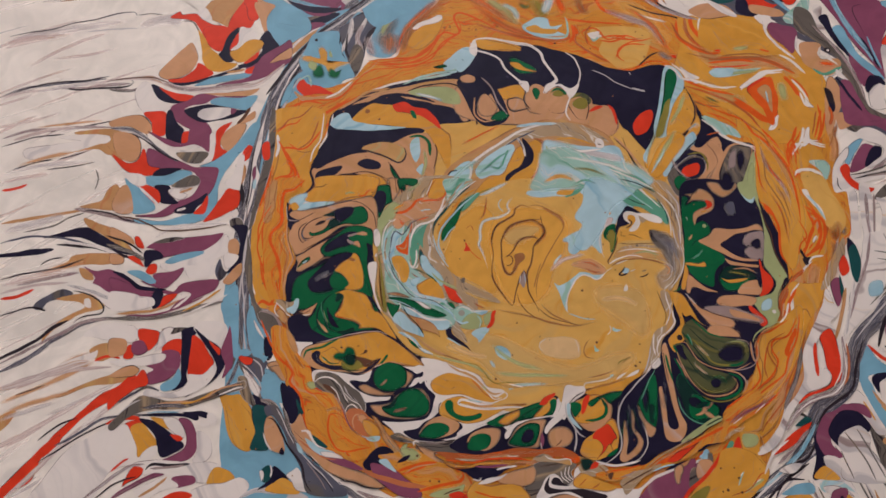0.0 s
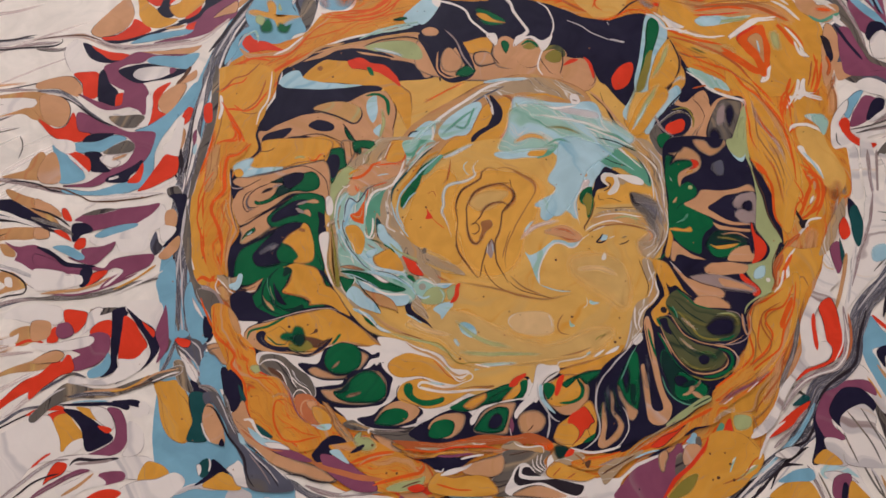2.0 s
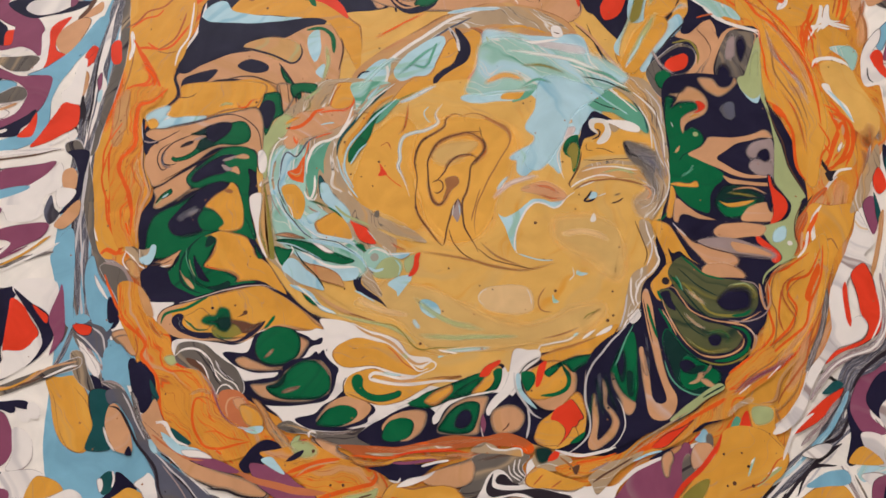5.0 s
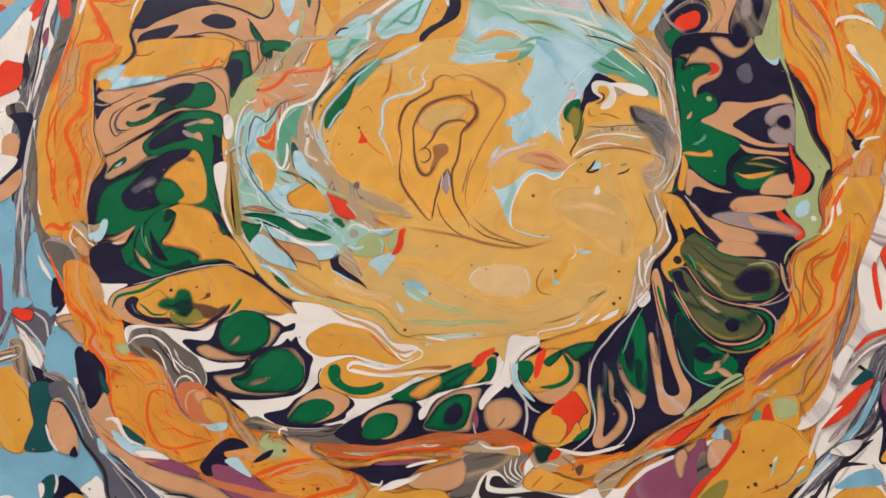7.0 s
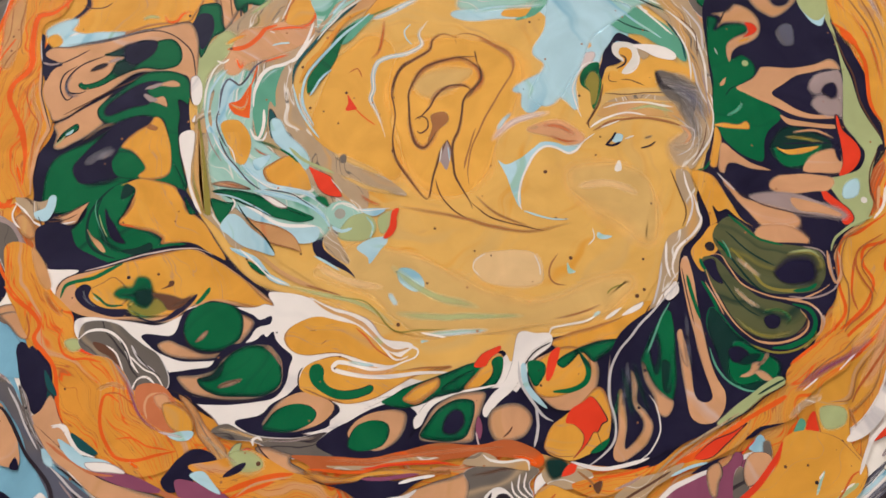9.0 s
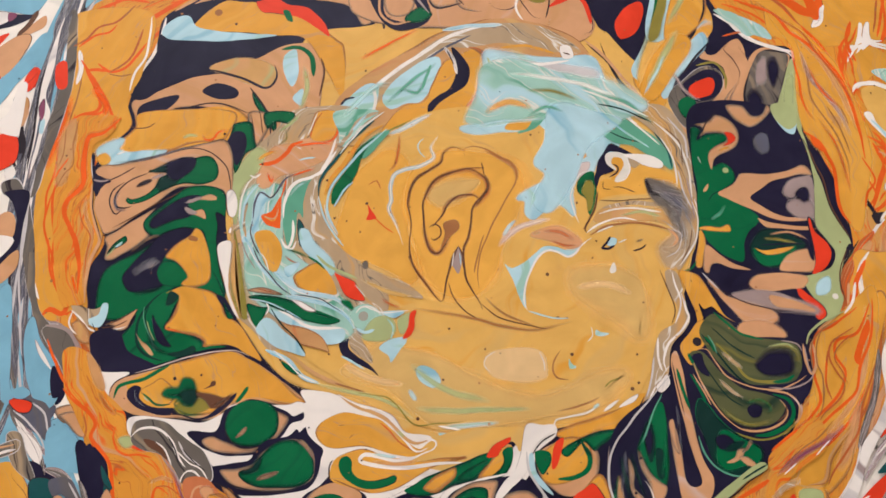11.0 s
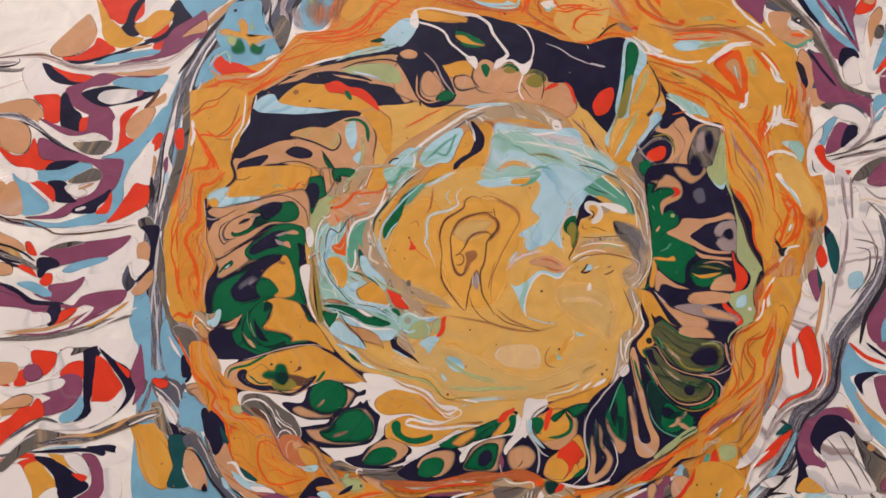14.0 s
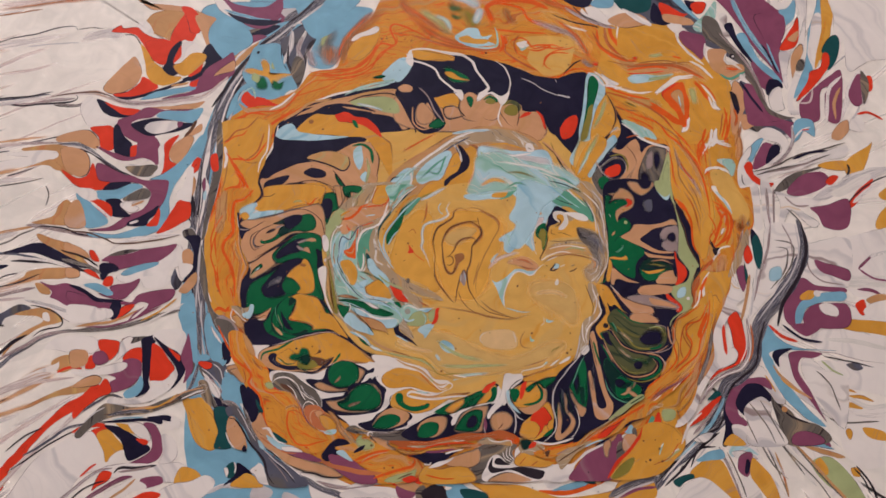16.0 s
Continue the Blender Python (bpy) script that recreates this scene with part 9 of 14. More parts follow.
pool("green", -74.7,-23.4, -74.8,-18.7, -74.2,-14.9, -72.3,-11.5, -68.6,-9.1, -64.4,-7.3, -60.1,-4.8, -57.1,-2.8, -52.4,-0.6, -45.6,-3.5, -34.5,-22.1, -39.4,-20.8, -45.6,-19.5, -49.9,-18.7, -52.2,-19.9, -54.5,-21.5, -56.7,-23.1, -58,-25.6, -60.2,-26.9, -64.1,-27.4, -68.7,-28.6, -71.9,-27.7, -74.2,-25.1)
soft_pool("navy", 0.49, -56.4,-1.7, -52.5,0, -48.4,0.6, -46.2,-0.2, -47,-2.5, -49.6,-4.8, -52.6,-6.8, -54.6,-8.9, -55.3,-12.9, -53.7,-17.2, -57,-19.7, -63.4,-19.9, -65.9,-18.2, -67.1,-14.8, -65.1,-11.3, -62.2,-7.9, -59.3,-4.8)
pool("green", -54,-9.9, -50.7,-10.4, -47.7,-13.3, -45.9,-15.7, -46.8,-17.8, -51.6,-18.2, -54.9,-17.2, -56.3,-13.7, -55.5,-11.1)
pool("ochre", -45.1,0.5, -43.3,-0.3, -41.8,-2.7, -40.5,-7.2, -39.5,-13.3, -39.7,-16.8, -41.5,-18.5, -45.6,-18.9, -48.4,-17.7, -46.5,-15.7, -48,-13.1, -50.7,-10.4, -54.1,-8.9, -52.7,-6.4, -49.7,-3.7, -46.6,-1.6)
soft_pool("brown", 0.49, -46.1,-2, -44.1,-2.8, -44.6,-3.8, -47,-3.1)
smear("slate", 1.45, -59.3,-12.7, -57.9,-11, -55.5,-9.5)
smear("mauve", 0.48, -58.9,-12.4, -57.1,-10.5)
pool("tan", -64.8,-6.4, -61.1,-3.3, -56.4,-1.3, -59.7,-1.4, -62.7,-3.8, -64.9,-5.7)
streak("ink", 0.33, -66.3,-7.4, -62.5,-5.3, -58.7,-3.1)
pool("green", -72.6,-6.5, -71.3,-3.7, -68.9,-1.7, -67.4,-1, -66.7,-2.5, -68,-3.8, -70.2,-5, -71.7,-6.2)
streak("sage", 0.49, -73.1,-7.6, -71.7,-6.2, -70.5,-4.8)
pool("aqua", -70.4,-4.5, -68.3,-2.9, -68.8,-4)
pool("taupe", -82.4,-22.8, -78.8,-23.6, -75.5,-24.7, -71.6,-23.8, -70.6,-26.1, -72.5,-29.3, -76.4,-30.1, -79.8,-27.5)
smear("umber", 0.63, -82.1,-22.3, -78.8,-23.6, -76.6,-26)
pool("ice", -76.6,-28, -73.7,-26.5, -72.8,-23.5, -71.7,-22.8, -70.6,-23.5, -70.8,-26.9, -72.4,-30.2, -75.1,-30.1)
pool("tan", -64.7,-31.7, -63.2,-28.8, -61.5,-25.2, -64.2,-26.8, -67.9,-28.6, -70.9,-29.6, -68.2,-30.5, -69.9,-31.9)
smear("umber", 0.47, -71.7,-29.9, -67.1,-28.5, -62.4,-25.6)
streak("umber", 0.31, -72.5,-30.8, -67.7,-30.3, -64.3,-28.8)
streak("white", 0.55, -82.1,-24.5, -79.1,-27, -76.6,-30.4, -73,-32.1, -68.3,-31.6, -64.5,-30.6)
pool("camel", -81.5,-29.1, -79,-28, -76.3,-30.9, -74.9,-34.2, -76.4,-35.8, -78.9,-34.6, -80.8,-31.9)
streak("white", 0.47, -81.4,-24.9, -82.4,-28.2, -81.4,-30.7, -79.8,-32.3)
streak("ink", 0.31, -75.2,-29.3, -73.8,-32.6)
pool("green", -69.1,-38.5, -67.2,-34.4, -65.1,-32.9, -62.3,-29.6, -61.1,-25.8, -57.5,-23.1, -54.5,-20.6, -51.5,-19.4, -48.2,-20, -48.8,-22.8, -49.8,-25, -51.1,-28.3, -52.7,-31.6, -46.3,-33.4, -41.4,-35.7, -40.2,-37.4, -41.1,-39, -44.1,-40, -47.1,-41.1, -50.1,-41.9, -53.2,-42.5, -56.9,-43.7, -60.7,-44.3, -64.6,-43.7, -67.9,-42, -70.2,-39.7)
soft_pool("pine", 0.62, -43.6,-37.6, -47.3,-39.1, -51.1,-39.8, -47.9,-41, -42.9,-39.6)
streak("pine", 0.78, -54.5,-20.6, -57.5,-23.1, -60.2,-27.2, -61.2,-31.3, -60.9,-35.5, -59,-38.8, -55.7,-40.8, -52.5,-41.9)
streak("pine", 0.47, -57.7,-23.9, -58.8,-28.1, -57.6,-32.3, -55.3,-36.9)
streak("jade", 0.31, -59.4,-24.7, -59.4,-27.6, -58,-31.8, -56.4,-35.1, -54.9,-38.9)
soft_pool("navy", 0.63, -56.6,-27.3, -55.2,-29.9, -53.4,-32.4, -51.5,-35.7, -50.2,-37.7, -52.9,-37, -54.7,-34.8, -55.8,-31.5)
pool("tan", -61.1,-33, -59.3,-35.5, -57.1,-37.2, -55.3,-39.8, -56.5,-39.8, -59.1,-37.1)
streak("sage", 0.31, -58.3,-29.3, -57.1,-32.6, -55.4,-35.6)
smear("tan", 0.62, -68.2,-39.1, -65.9,-38.9, -63.2,-38.8)
soft_pool("pine", 0.64, -51.6,-20, -49,-20.8, -50,-23.3, -52.6,-24.4)
pool("ochre", -52.9,-20.7, -47.6,-18.6, -41.9,-19.7, -37.8,-21.5, -35.2,-24.6, -33.8,-28.3, -30.8,-30.6, -28.3,-33.2, -25.7,-37.3, -22.3,-43.1, -24.6,-42.2, -30.3,-38.8, -33.4,-37.9, -38.1,-38.1, -40.4,-38, -40.1,-36.4, -43.1,-34.4, -47.9,-33.1, -52.4,-31.8, -50.6,-28.3, -49.4,-25, -48.9,-21.7, -51.4,-20)
smear("brown", 0.79, -48.4,-23.9, -49.5,-27.2, -51.8,-30.8)
smear("orange", 0.47, -52.7,-31.8, -49.8,-32.5, -47.1,-33.2)
pool("navy", -36.9,-22, -34.5,-22.9, -31.8,-27.2, -30.6,-29.4, -32.5,-29.4, -35.1,-25.5)
pool("green", -34.7,-24.3, -32.9,-27.2, -31.5,-29.4, -33.2,-29.7, -34.2,-27.3)
pool("white", -37.7,-5.5, -35.8,-4.1, -33.7,-4.2, -33.2,-6.5, -33.2,-10.9, -33.7,-16.1, -32.7,-21.3, -31.1,-26.4, -29.9,-29.8, -31.8,-27.2, -33.8,-22.1, -35.2,-16.9, -36.5,-12.6, -37.4,-9)
streak("ink", 0.32, -38,-5.5, -36.8,-12.9, -34.3,-20.4)
pool("white", -35.6,12.7, -33.7,13.5, -32.2,10.7, -32,7, -32.8,4.1, -34.4,4.5, -35.3,8)
streak("ink", 0.41, -35.8,11.7, -35.5,8, -34.4,4.3)
pool("white", -34.4,-1.1, -33.4,0.7, -33.5,-1.7)
streak("sand", 0.32, -33.2,-16.1, -33.4,-19.6, -31.5,-25.1, -29,-30.2)
dot("umber", -36.1,-28.8, 0.25)
dot("umber", -36.9,-31.7, 0.25)
dot("umber", -51.3,-31.6, 0.31)
dot("ink", -37.3,34, 0.43)

# yellow teardrop
pool("navy", -75.3,-35.8, -73.8,-31.8, -66.7,-32, -62.9,-38.6, -53.1,-43.8, -60.6,-45.5, -71.7,-44.8)
pool("white", -72,-44.8, -68.3,-44.6, -62.1,-45.1, -64.3,-46.6, -66.3,-48.9, -67.6,-50.9, -67.3,-53.6, -69.1,-51.2, -71,-48)
pool("tan", -67.6,-50.9, -66.7,-48.1, -63.5,-46.3, -58.3,-45.2, -51.5,-43.8, -44,-41.6, -36.4,-40.3, -31,-39.9, -26.2,-42.2, -20.6,-45.5, -14.2,-50.5, -8.4,-56.1, -10.9,-57.3, -17,-56.6, -23.1,-54.9, -26.2,-54.8, -29.1,-56.3, -32,-58.5, -36.4,-60.2, -40.9,-60, -47,-59.3, -53.1,-58.8, -59.2,-57.7, -63.2,-56, -65.7,-54.1)
pool("ochre", -62.6,-48.2, -56.7,-45.2, -50,-43.2, -42.5,-41.2, -34.8,-40.1, -30.2,-40.4, -23.8,-43.9, -17.4,-48.8, -11.8,-53.7, -8.8,-56.1, -11.7,-56.9, -17,-55.9, -22.4,-54.1, -25.9,-54.3, -30,-55.2, -33.6,-56.9, -37.3,-58.3, -42.6,-58.5, -47.9,-58, -53.3,-56.6, -57.2,-55.9, -59.7,-53.8, -61.4,-51.4)
streak("green", 1.23, -66.2,-52.5, -65.3,-49.4, -62.6,-48.2, -58.1,-47.3, -54.1,-45.3, -50.3,-43.5)
pool("navy", -62.3,-50.1, -60.2,-48.8, -58.1,-49.6, -58.6,-52.3, -56.2,-54.7, -53.4,-55.8, -48,-56.3, -44.9,-58.1, -41,-59.4, -37.3,-58.6, -34.4,-56.1, -31.6,-53.9, -29.4,-52.4, -30,-54.2, -32.8,-57.2, -36.5,-59.3, -40.9,-59.9, -46.3,-58.5, -52.4,-58, -57.1,-56.5, -60.3,-54.6, -62.4,-52.2)
smear("slate", 0.61, -60.1,-49.9, -59.5,-52.7, -56.7,-55.4)
pool("ochre", -58.2,-50.3, -54.9,-48.5, -51.9,-47.3, -47.7,-51.8, -49.7,-54.9, -53.5,-54.4, -56.4,-52.8)
streak("green", 0.61, -57.8,-51.5, -55.5,-53.1, -53.2,-54.8, -49.2,-55)
streak("aqua", 0.27, -57.4,-52.5, -55.7,-53.8)
soft_pool("olive", 0.61, -47.6,-55.7, -44.4,-54.3, -39.2,-53.6, -36.8,-55.3, -38.1,-57.1, -42.3,-58, -45.7,-57.5)
smear("green", 0.61, -47.3,-56.2, -43.3,-58.3, -38.8,-58)
soft_pool("green", 0.61, -51.8,-52, -50.1,-50.3, -47.1,-50, -45.8,-47.5, -43.1,-48, -42,-50.4, -42.2,-53.5, -42.5,-55.9, -45.1,-55, -47.2,-53.4, -50.3,-53.1)
soft_pool("pine", 0.61, -46.2,-51.9, -42.9,-51, -41.2,-52.8, -42.5,-55.1, -44.7,-55)
smear("pine", 0.76, -50.7,-52.2, -47.6,-52.4, -44.9,-53)
smear("green", 0.61, -46,-53.4, -48,-54.9, -46.6,-55.9)
soft_pool("umber", 0.46, -41.3,-52.3, -37,-52.6, -33.1,-53.8, -31.1,-53.4, -33.7,-56, -36.7,-56.8, -38.4,-54.4)
pool("umber", -39.4,-50.8, -37.7,-49.8, -37.3,-48.7, -36.1,-48.6, -36,-49.8, -37.2,-50.3)
dot("ink", -48.3,-47.4, 0.54)
dot("umber", -40.3,-46.7, 0.40)
streak("green", 1.07, -26,-50.9, -26.9,-52.4, -28.1,-54, -29.6,-55.3)
streak("pine", 0.38, -29.8,-55.5, -32.1,-57.1, -34.1,-58.4)
streak("ink", 0.38, -67.6,-50.9, -66.7,-48.1, -63.6,-46.2, -57.6,-44.9)
streak("ink", 0.30, -67,-52.8, -64.8,-55, -61.6,-57, -55.3,-58.7, -47,-59.6)
streak("navy", 0.93, -41.4,-39.5, -36.5,-38.5, -31.1,-38.8, -27,-41.3, -20.6,-45.4, -14.2,-50.2, -9.6,-52.8)
streak("green", 0.78, -42.7,-39.3, -38.1,-38.4, -33.4,-38.4)
streak("blush", 0.39, -60.6,-45.1, -53.1,-43.4, -45.6,-41.3, -38,-39.9, -31,-39.6, -26.2,-41.7)

# cells under the middle
pool("white", -61.6,-59.1, -57.7,-58, -47,-59.6, -39.4,-60.6, -33.5,-58.7, -29.9,-55.8, -15.5,-56.7, -11,-55.7, -8.5,-56.3, -9.9,-52.6, -0.4,-54, 7.3,-57.4, 16.4,-60.7, 20.9,-66.1, 28.3,-67.9, 29.7,-72.4, 45.9,-75.1, 58.3,-67.3, 64.4,-65.9, 64.9,-69, 59.4,-73.3, 56.8,-79.1, 51.4,-84.6, 46.5,-87.6, 47,-85.2, 50,-81.7, 38.3,-82.1, 23.6,-90.9, 22.1,-93.6, 3.4,-90.3, -9.7,-89.2, -19.8,-88.2, -24.1,-84.5, -30.5,-79.3, -37,-71.9, -44.5,-70.2, -53.9,-65.4, -60.1,-63.7)
pool("middle", 22.3,-74.4, 29.8,-68.2, 38.8,-66.1, 47.8,-66, 56.1,-66.6, 54.2,-73.1, 52.1,-70.1, 47.5,-73.6, 43,-75.7, 37,-77.3, 30.4,-77.5)
pool("navy", -43.6,-63.9, -41.9,-63.1, -36.1,-63.7, -34.4,-62.2, -33.2,-58.4, -30.6,-56.2, -21.6,-55.4, -17.7,-57.1, -13.9,-58.7, -12,-60.2, -9.3,-59.2, -9.5,-61.4, -13,-62.4, -15.1,-65.1, -18,-67.7, -21.5,-70, -26.7,-70.8, -32.6,-70.5, -38,-68.4, -41.2,-66.1)
pool("tan", -39.2,-66.1, -36,-64.7, -32.2,-66.4, -26.8,-68.5, -21.6,-68.2, -18.8,-65.7, -17.5,-62, -18.4,-58.3, -13.8,-60.3, -15.1,-63.9, -18.7,-68, -23.8,-69.9, -31.2,-70, -36.5,-68.6)
pool("green", -32.2,-60.3, -30.6,-57, -27.7,-55.2, -23.1,-54.9, -19.3,-56.1, -16.9,-58.9, -16.7,-62.8, -18,-65.7, -21.7,-67.9, -26.9,-68, -30.7,-66.4, -32.4,-63.8)
pool("tan", -29.3,-65.5, -27.5,-63.5, -26,-62.6, -25.8,-63.5, -27.1,-65, -28.5,-65.6)
streak("ink", 0.45, -32.6,-63, -30.8,-66.5, -26.8,-68.5, -21.5,-68.3)
pool("navy", -36.1,-73.6, -31,-72.8, -25.1,-72.2, -23.1,-69.3, -19.5,-66.7, -13.6,-65.6, -11.4,-64, -10.3,-64.8, -8.7,-63.4, -7.9,-65.3, -6,-67.6, -3.3,-70.2, -4.1,-72.8, -5,-77.2, -7.8,-80.7, -12.9,-81.7, -20.1,-82.2, -27.5,-81.7, -32,-79.6, -33.7,-76.6)
pool("tan", -33.4,-74.6, -27.9,-74.3, -23.6,-73, -21.5,-70.1, -16.5,-67.3, -10.5,-67, -6.7,-69.8, -5.8,-73.5, -6.4,-77.9, -10,-79.9, -15.8,-80.9, -24.6,-80.4, -29.8,-78.9)
pool("green", -27.9,-75.4, -24.2,-74.4, -20.8,-70.1, -16.5,-67.3, -12,-67, -8.2,-69, -6.2,-72.8, -6.4,-77.2, -10,-79.9, -15.9,-80.2, -21.7,-79.6, -26.2,-78)
soft_pool("pine", 0.59, -27.1,-75.4, -24.2,-74.4, -21.5,-71.6, -22,-74.5, -24.9,-75.9)
pool("tan", -22.9,-77.7, -20.5,-76.2, -16.5,-75.4, -16.6,-76.1, -18.9,-77.4, -21.1,-78)
streak("umber", 0.24, -21.9,-77.1, -19.7,-76.5, -17.5,-75.8)
pool("tan", -11.1,-67.1, -8.7,-67.4, -6.7,-70.1, -6.2,-72.5, -8.3,-69.8)
streak("ink", 0.44, -32.5,-76.4, -29.1,-79.1, -23.1,-80.7, -15.8,-81.4, -10,-80.5)
pool("navy", -17.5,-86.2, -11.3,-84.9, -8.5,-82.2, -4.2,-80.1, -1.3,-77.3, -0.5,-78.8, 4.7,-81.1, 8.3,-82.7, 9.1,-84.8, 6.9,-86.9, 6.2,-88.5, 0.5,-89.8, -5.3,-90.7, -11.1,-89.9, -15.5,-88.3)
pool("tan", -10.3,-88.2, -9.2,-85, -6.3,-81.5, -1.2,-79.3, 3.2,-80.3, 7.3,-82.2, 7.9,-84.1, 6.2,-86.4, 3.3,-88.2, -2.4,-89.4)
pool("green", -10.3,-88.5, -9.1,-86, -6.7,-83.6, -2.6,-82.3, 1,-82.9, 3.3,-84.6, 2.6,-86.7, -0.3,-88.5, -5.3,-89.5)
pool("ochre", -0.8,-78.8, -1.2,-75.1, 0.4,-72.7, 3.7,-71.3, 8.9,-70.6, 14.9,-72.7, 23.8,-74.4, 32.7,-73.9, 38.6,-74.1, 29.6,-76.1, 23.7,-78.8, 18.6,-81.5, 14.9,-82.4, 9.8,-82.7, 5.4,-81.1)
streak("ink", 0.44, -1.3,-78.8, -1.5,-75.1, -0.5,-73.2)
streak("brown", 0.37, -0.2,-78.5, 5.4,-81.1, 10.5,-82.7)
pool("green", 1,-74.8, 1.8,-72.7, 3.8,-72.3, 5,-73.8, 5,-76.3, 6.8,-78.4, 10.5,-79.4, 14.9,-79, 17.1,-78.2, 18.1,-78.8, 17.1,-80.3, 12.7,-81.5, 8.3,-81.4, 4.6,-79.5, 2.1,-77.4)
pool("ochre", -5.8,-65.3, -4.7,-62.8, -1.7,-60.9, 2.8,-59.8, 8.8,-60.9, 14.9,-62.9, 17.9,-64.8, 20.8,-68.4, 23.8,-70.7, 26,-71.5, 22.3,-73.2, 16.4,-72, 8.9,-69.7, 0,-69.9, -4.1,-68.4)
streak("brown", 0.24, 4.3,-67.3, 5.7,-66)
smear("brown", 0.30, 1,-63.3, 3.1,-63.5)
streak("rust", 0.52, 13.4,-63.2, 16.4,-65.6, 19,-68.8, 22.9,-71.7)
smear("tan", 0.90, 17.9,-64.8, 21.6,-68.4, 25,-70)
streak("white", 0.75, 2,-57.7, 7.3,-59.7, 13.4,-61.7, 17.1,-64.8, 20.8,-68.8, 23.8,-71.8, 27.1,-71.1)
streak("sand", 1.20, 1.9,-55.3, 8,-58.9, 14.9,-61.7, 19.1,-66.4, 23.1,-69.5, 27.1,-69)
streak("white", 0.60, 0.8,-54.4, 6.5,-57.3, 8.8,-58.5, 14.1,-59.9, 17.1,-63, 21.6,-67.4, 26.1,-68, 29.5,-69.1, 29,-71.2, 24.5,-73)
streak("white", 1.04, 38.5,-75.6, 32.6,-75.3, 25.2,-75.9, 17.8,-76.1, 11.2,-75.2, 7.5,-73.8, 8.6,-72.2, 12.2,-72.7, 17.8,-74.2, 22.3,-73.6, 27.1,-72)
smear("sand", 1.04, 10.7,-74, 16.4,-74.9, 24.5,-74.6)
smear("aqua", 0.89, 11.2,-71.8, 14.9,-72.7, 18.6,-73.1)
dot("umber", 7.9,-73.6, 0.30)
dot("umber", 9.2,-70.6, 0.30)
dot("taupe", 8.8,-56.6, 0.38)
pool("navy", 2.4,-93, 7.7,-89, 12,-87, 16.4,-84.7, 22.2,-82.9, 26.6,-83.6, 29.2,-86.1, 28.7,-88.9, 24.2,-94.7, 19.2,-96.6, 13.5,-96.7, 7.8,-95.6)
pool("tan", 11.5,-91.2, 12.7,-87.8, 16.4,-85.7, 22.2,-84.5, 25.8,-85, 26.8,-86.8, 25.7,-90.3, 22.8,-93.2, 17.8,-94.5)
pool("green", 11.5,-93.3, 12.3,-90.3, 14.2,-88.1, 17.8,-87.2, 21.4,-88, 22.1,-90.1, 20.7,-92.9, 17.8,-94.2, 13.5,-94.5)
streak("lilac", 0.43, 6.5,-88.6, 8,-88.6, 8.8,-87.9)
pool("white", 7.4,-86.9, 9.1,-85.5, 14.9,-82.8, 22.2,-81.2, 19.6,-82.6, 14.9,-84.3, 11.3,-86.3)
pool("green", 20,-82.7, 23,-80.9, 26.6,-78.9, 32.6,-77.2, 38.5,-74.9, 46,-72.9, 47.5,-74.4, 41.3,-80, 36.9,-81.3, 33.9,-81.5, 30.2,-83.4, 25.8,-84.3)
pool("ochre", 25.4,-82.2, 27.4,-80.3, 30.3,-78.6, 34.8,-76.6, 35.2,-79.1, 31.7,-81.9, 28.8,-83.3)
pool("white", 28.7,-89.6, 28.3,-87.5, 29.7,-85.4, 32.4,-82.7, 36.9,-81.3, 40.5,-81, 36.8,-82.1, 33.1,-84.4, 31.2,-87.6)
pool("navy", 23.5,-94.4, 29.1,-90.4, 32.4,-84.8, 38.3,-81.7, 47.2,-80.2, 53.8,-80.4, 60.1,-84.9, 64.2,-88.2, 61.7,-93.4, 49.3,-95.8, 26.4,-96)
pool("green", 35.4,-80.2, 38.5,-77.5, 44.2,-75, 43.2,-77.9, 40.6,-80, 38.4,-80.8)
pool("ochre", 41.6,-80, 44.4,-76.5, 47.5,-72.9, 49.9,-70.8, 52,-71.9, 51.1,-76, 48.7,-78.8, 45,-80.1)
pool("red", 44.2,-74.3, 46.1,-71.4, 49.2,-69.7, 51.6,-68.9, 51.2,-70.3, 48.7,-72.2, 47.2,-74.4)
pool("green", 49,-73, 50.5,-71.8, 52,-72.3, 51.5,-76, 49,-79.5, 45.1,-80.2, 48,-77.6, 49.3,-75.2)
streak("white", 0.59, 35.4,-82.5, 41.3,-80.6, 47.2,-79.6, 50.9,-78.9)
pool("tan", 29.8,-92.2, 31.2,-87.6, 34.6,-83.4, 39.8,-81.1, 46.7,-80.9, 46.1,-84.5, 44.1,-89.4, 43,-93.1, 36.5,-93.2)
pool("green", 30.1,-91.8, 31.1,-89, 34.6,-84.9, 39,-82.6, 43.4,-82.7, 44,-85.1, 42.7,-89.4, 40.9,-92.2, 36.5,-92.8)
soft_pool("navy", 0.58, 35.9,-89.9, 36.7,-87.1, 38.9,-85.4, 40.8,-86, 41,-88.6, 39.2,-90.7, 37.3,-91)
pool("plum", 44.2,-89, 45.1,-86.6, 46,-89.5, 45.2,-92.5, 44.2,-91.2)
streak("blush", 0.43, 44.1,-90.8, 44.4,-92.9, 44.8,-94.3)
pool("white", 56.6,-65.7, 61.4,-65.9, 65.1,-66.3, 64.2,-68.2, 60.3,-70.3, 57.9,-73.2, 56.2,-77.6, 53.7,-81.1, 49.9,-83.9, 46.9,-87.1, 46.2,-85.2, 48.6,-81.7, 51.7,-78.9, 54.2,-73.8)
streak("ink", 0.37, 64.9,-68.4, 60.7,-70.6, 58.3,-73.2, 56.5,-76.4)
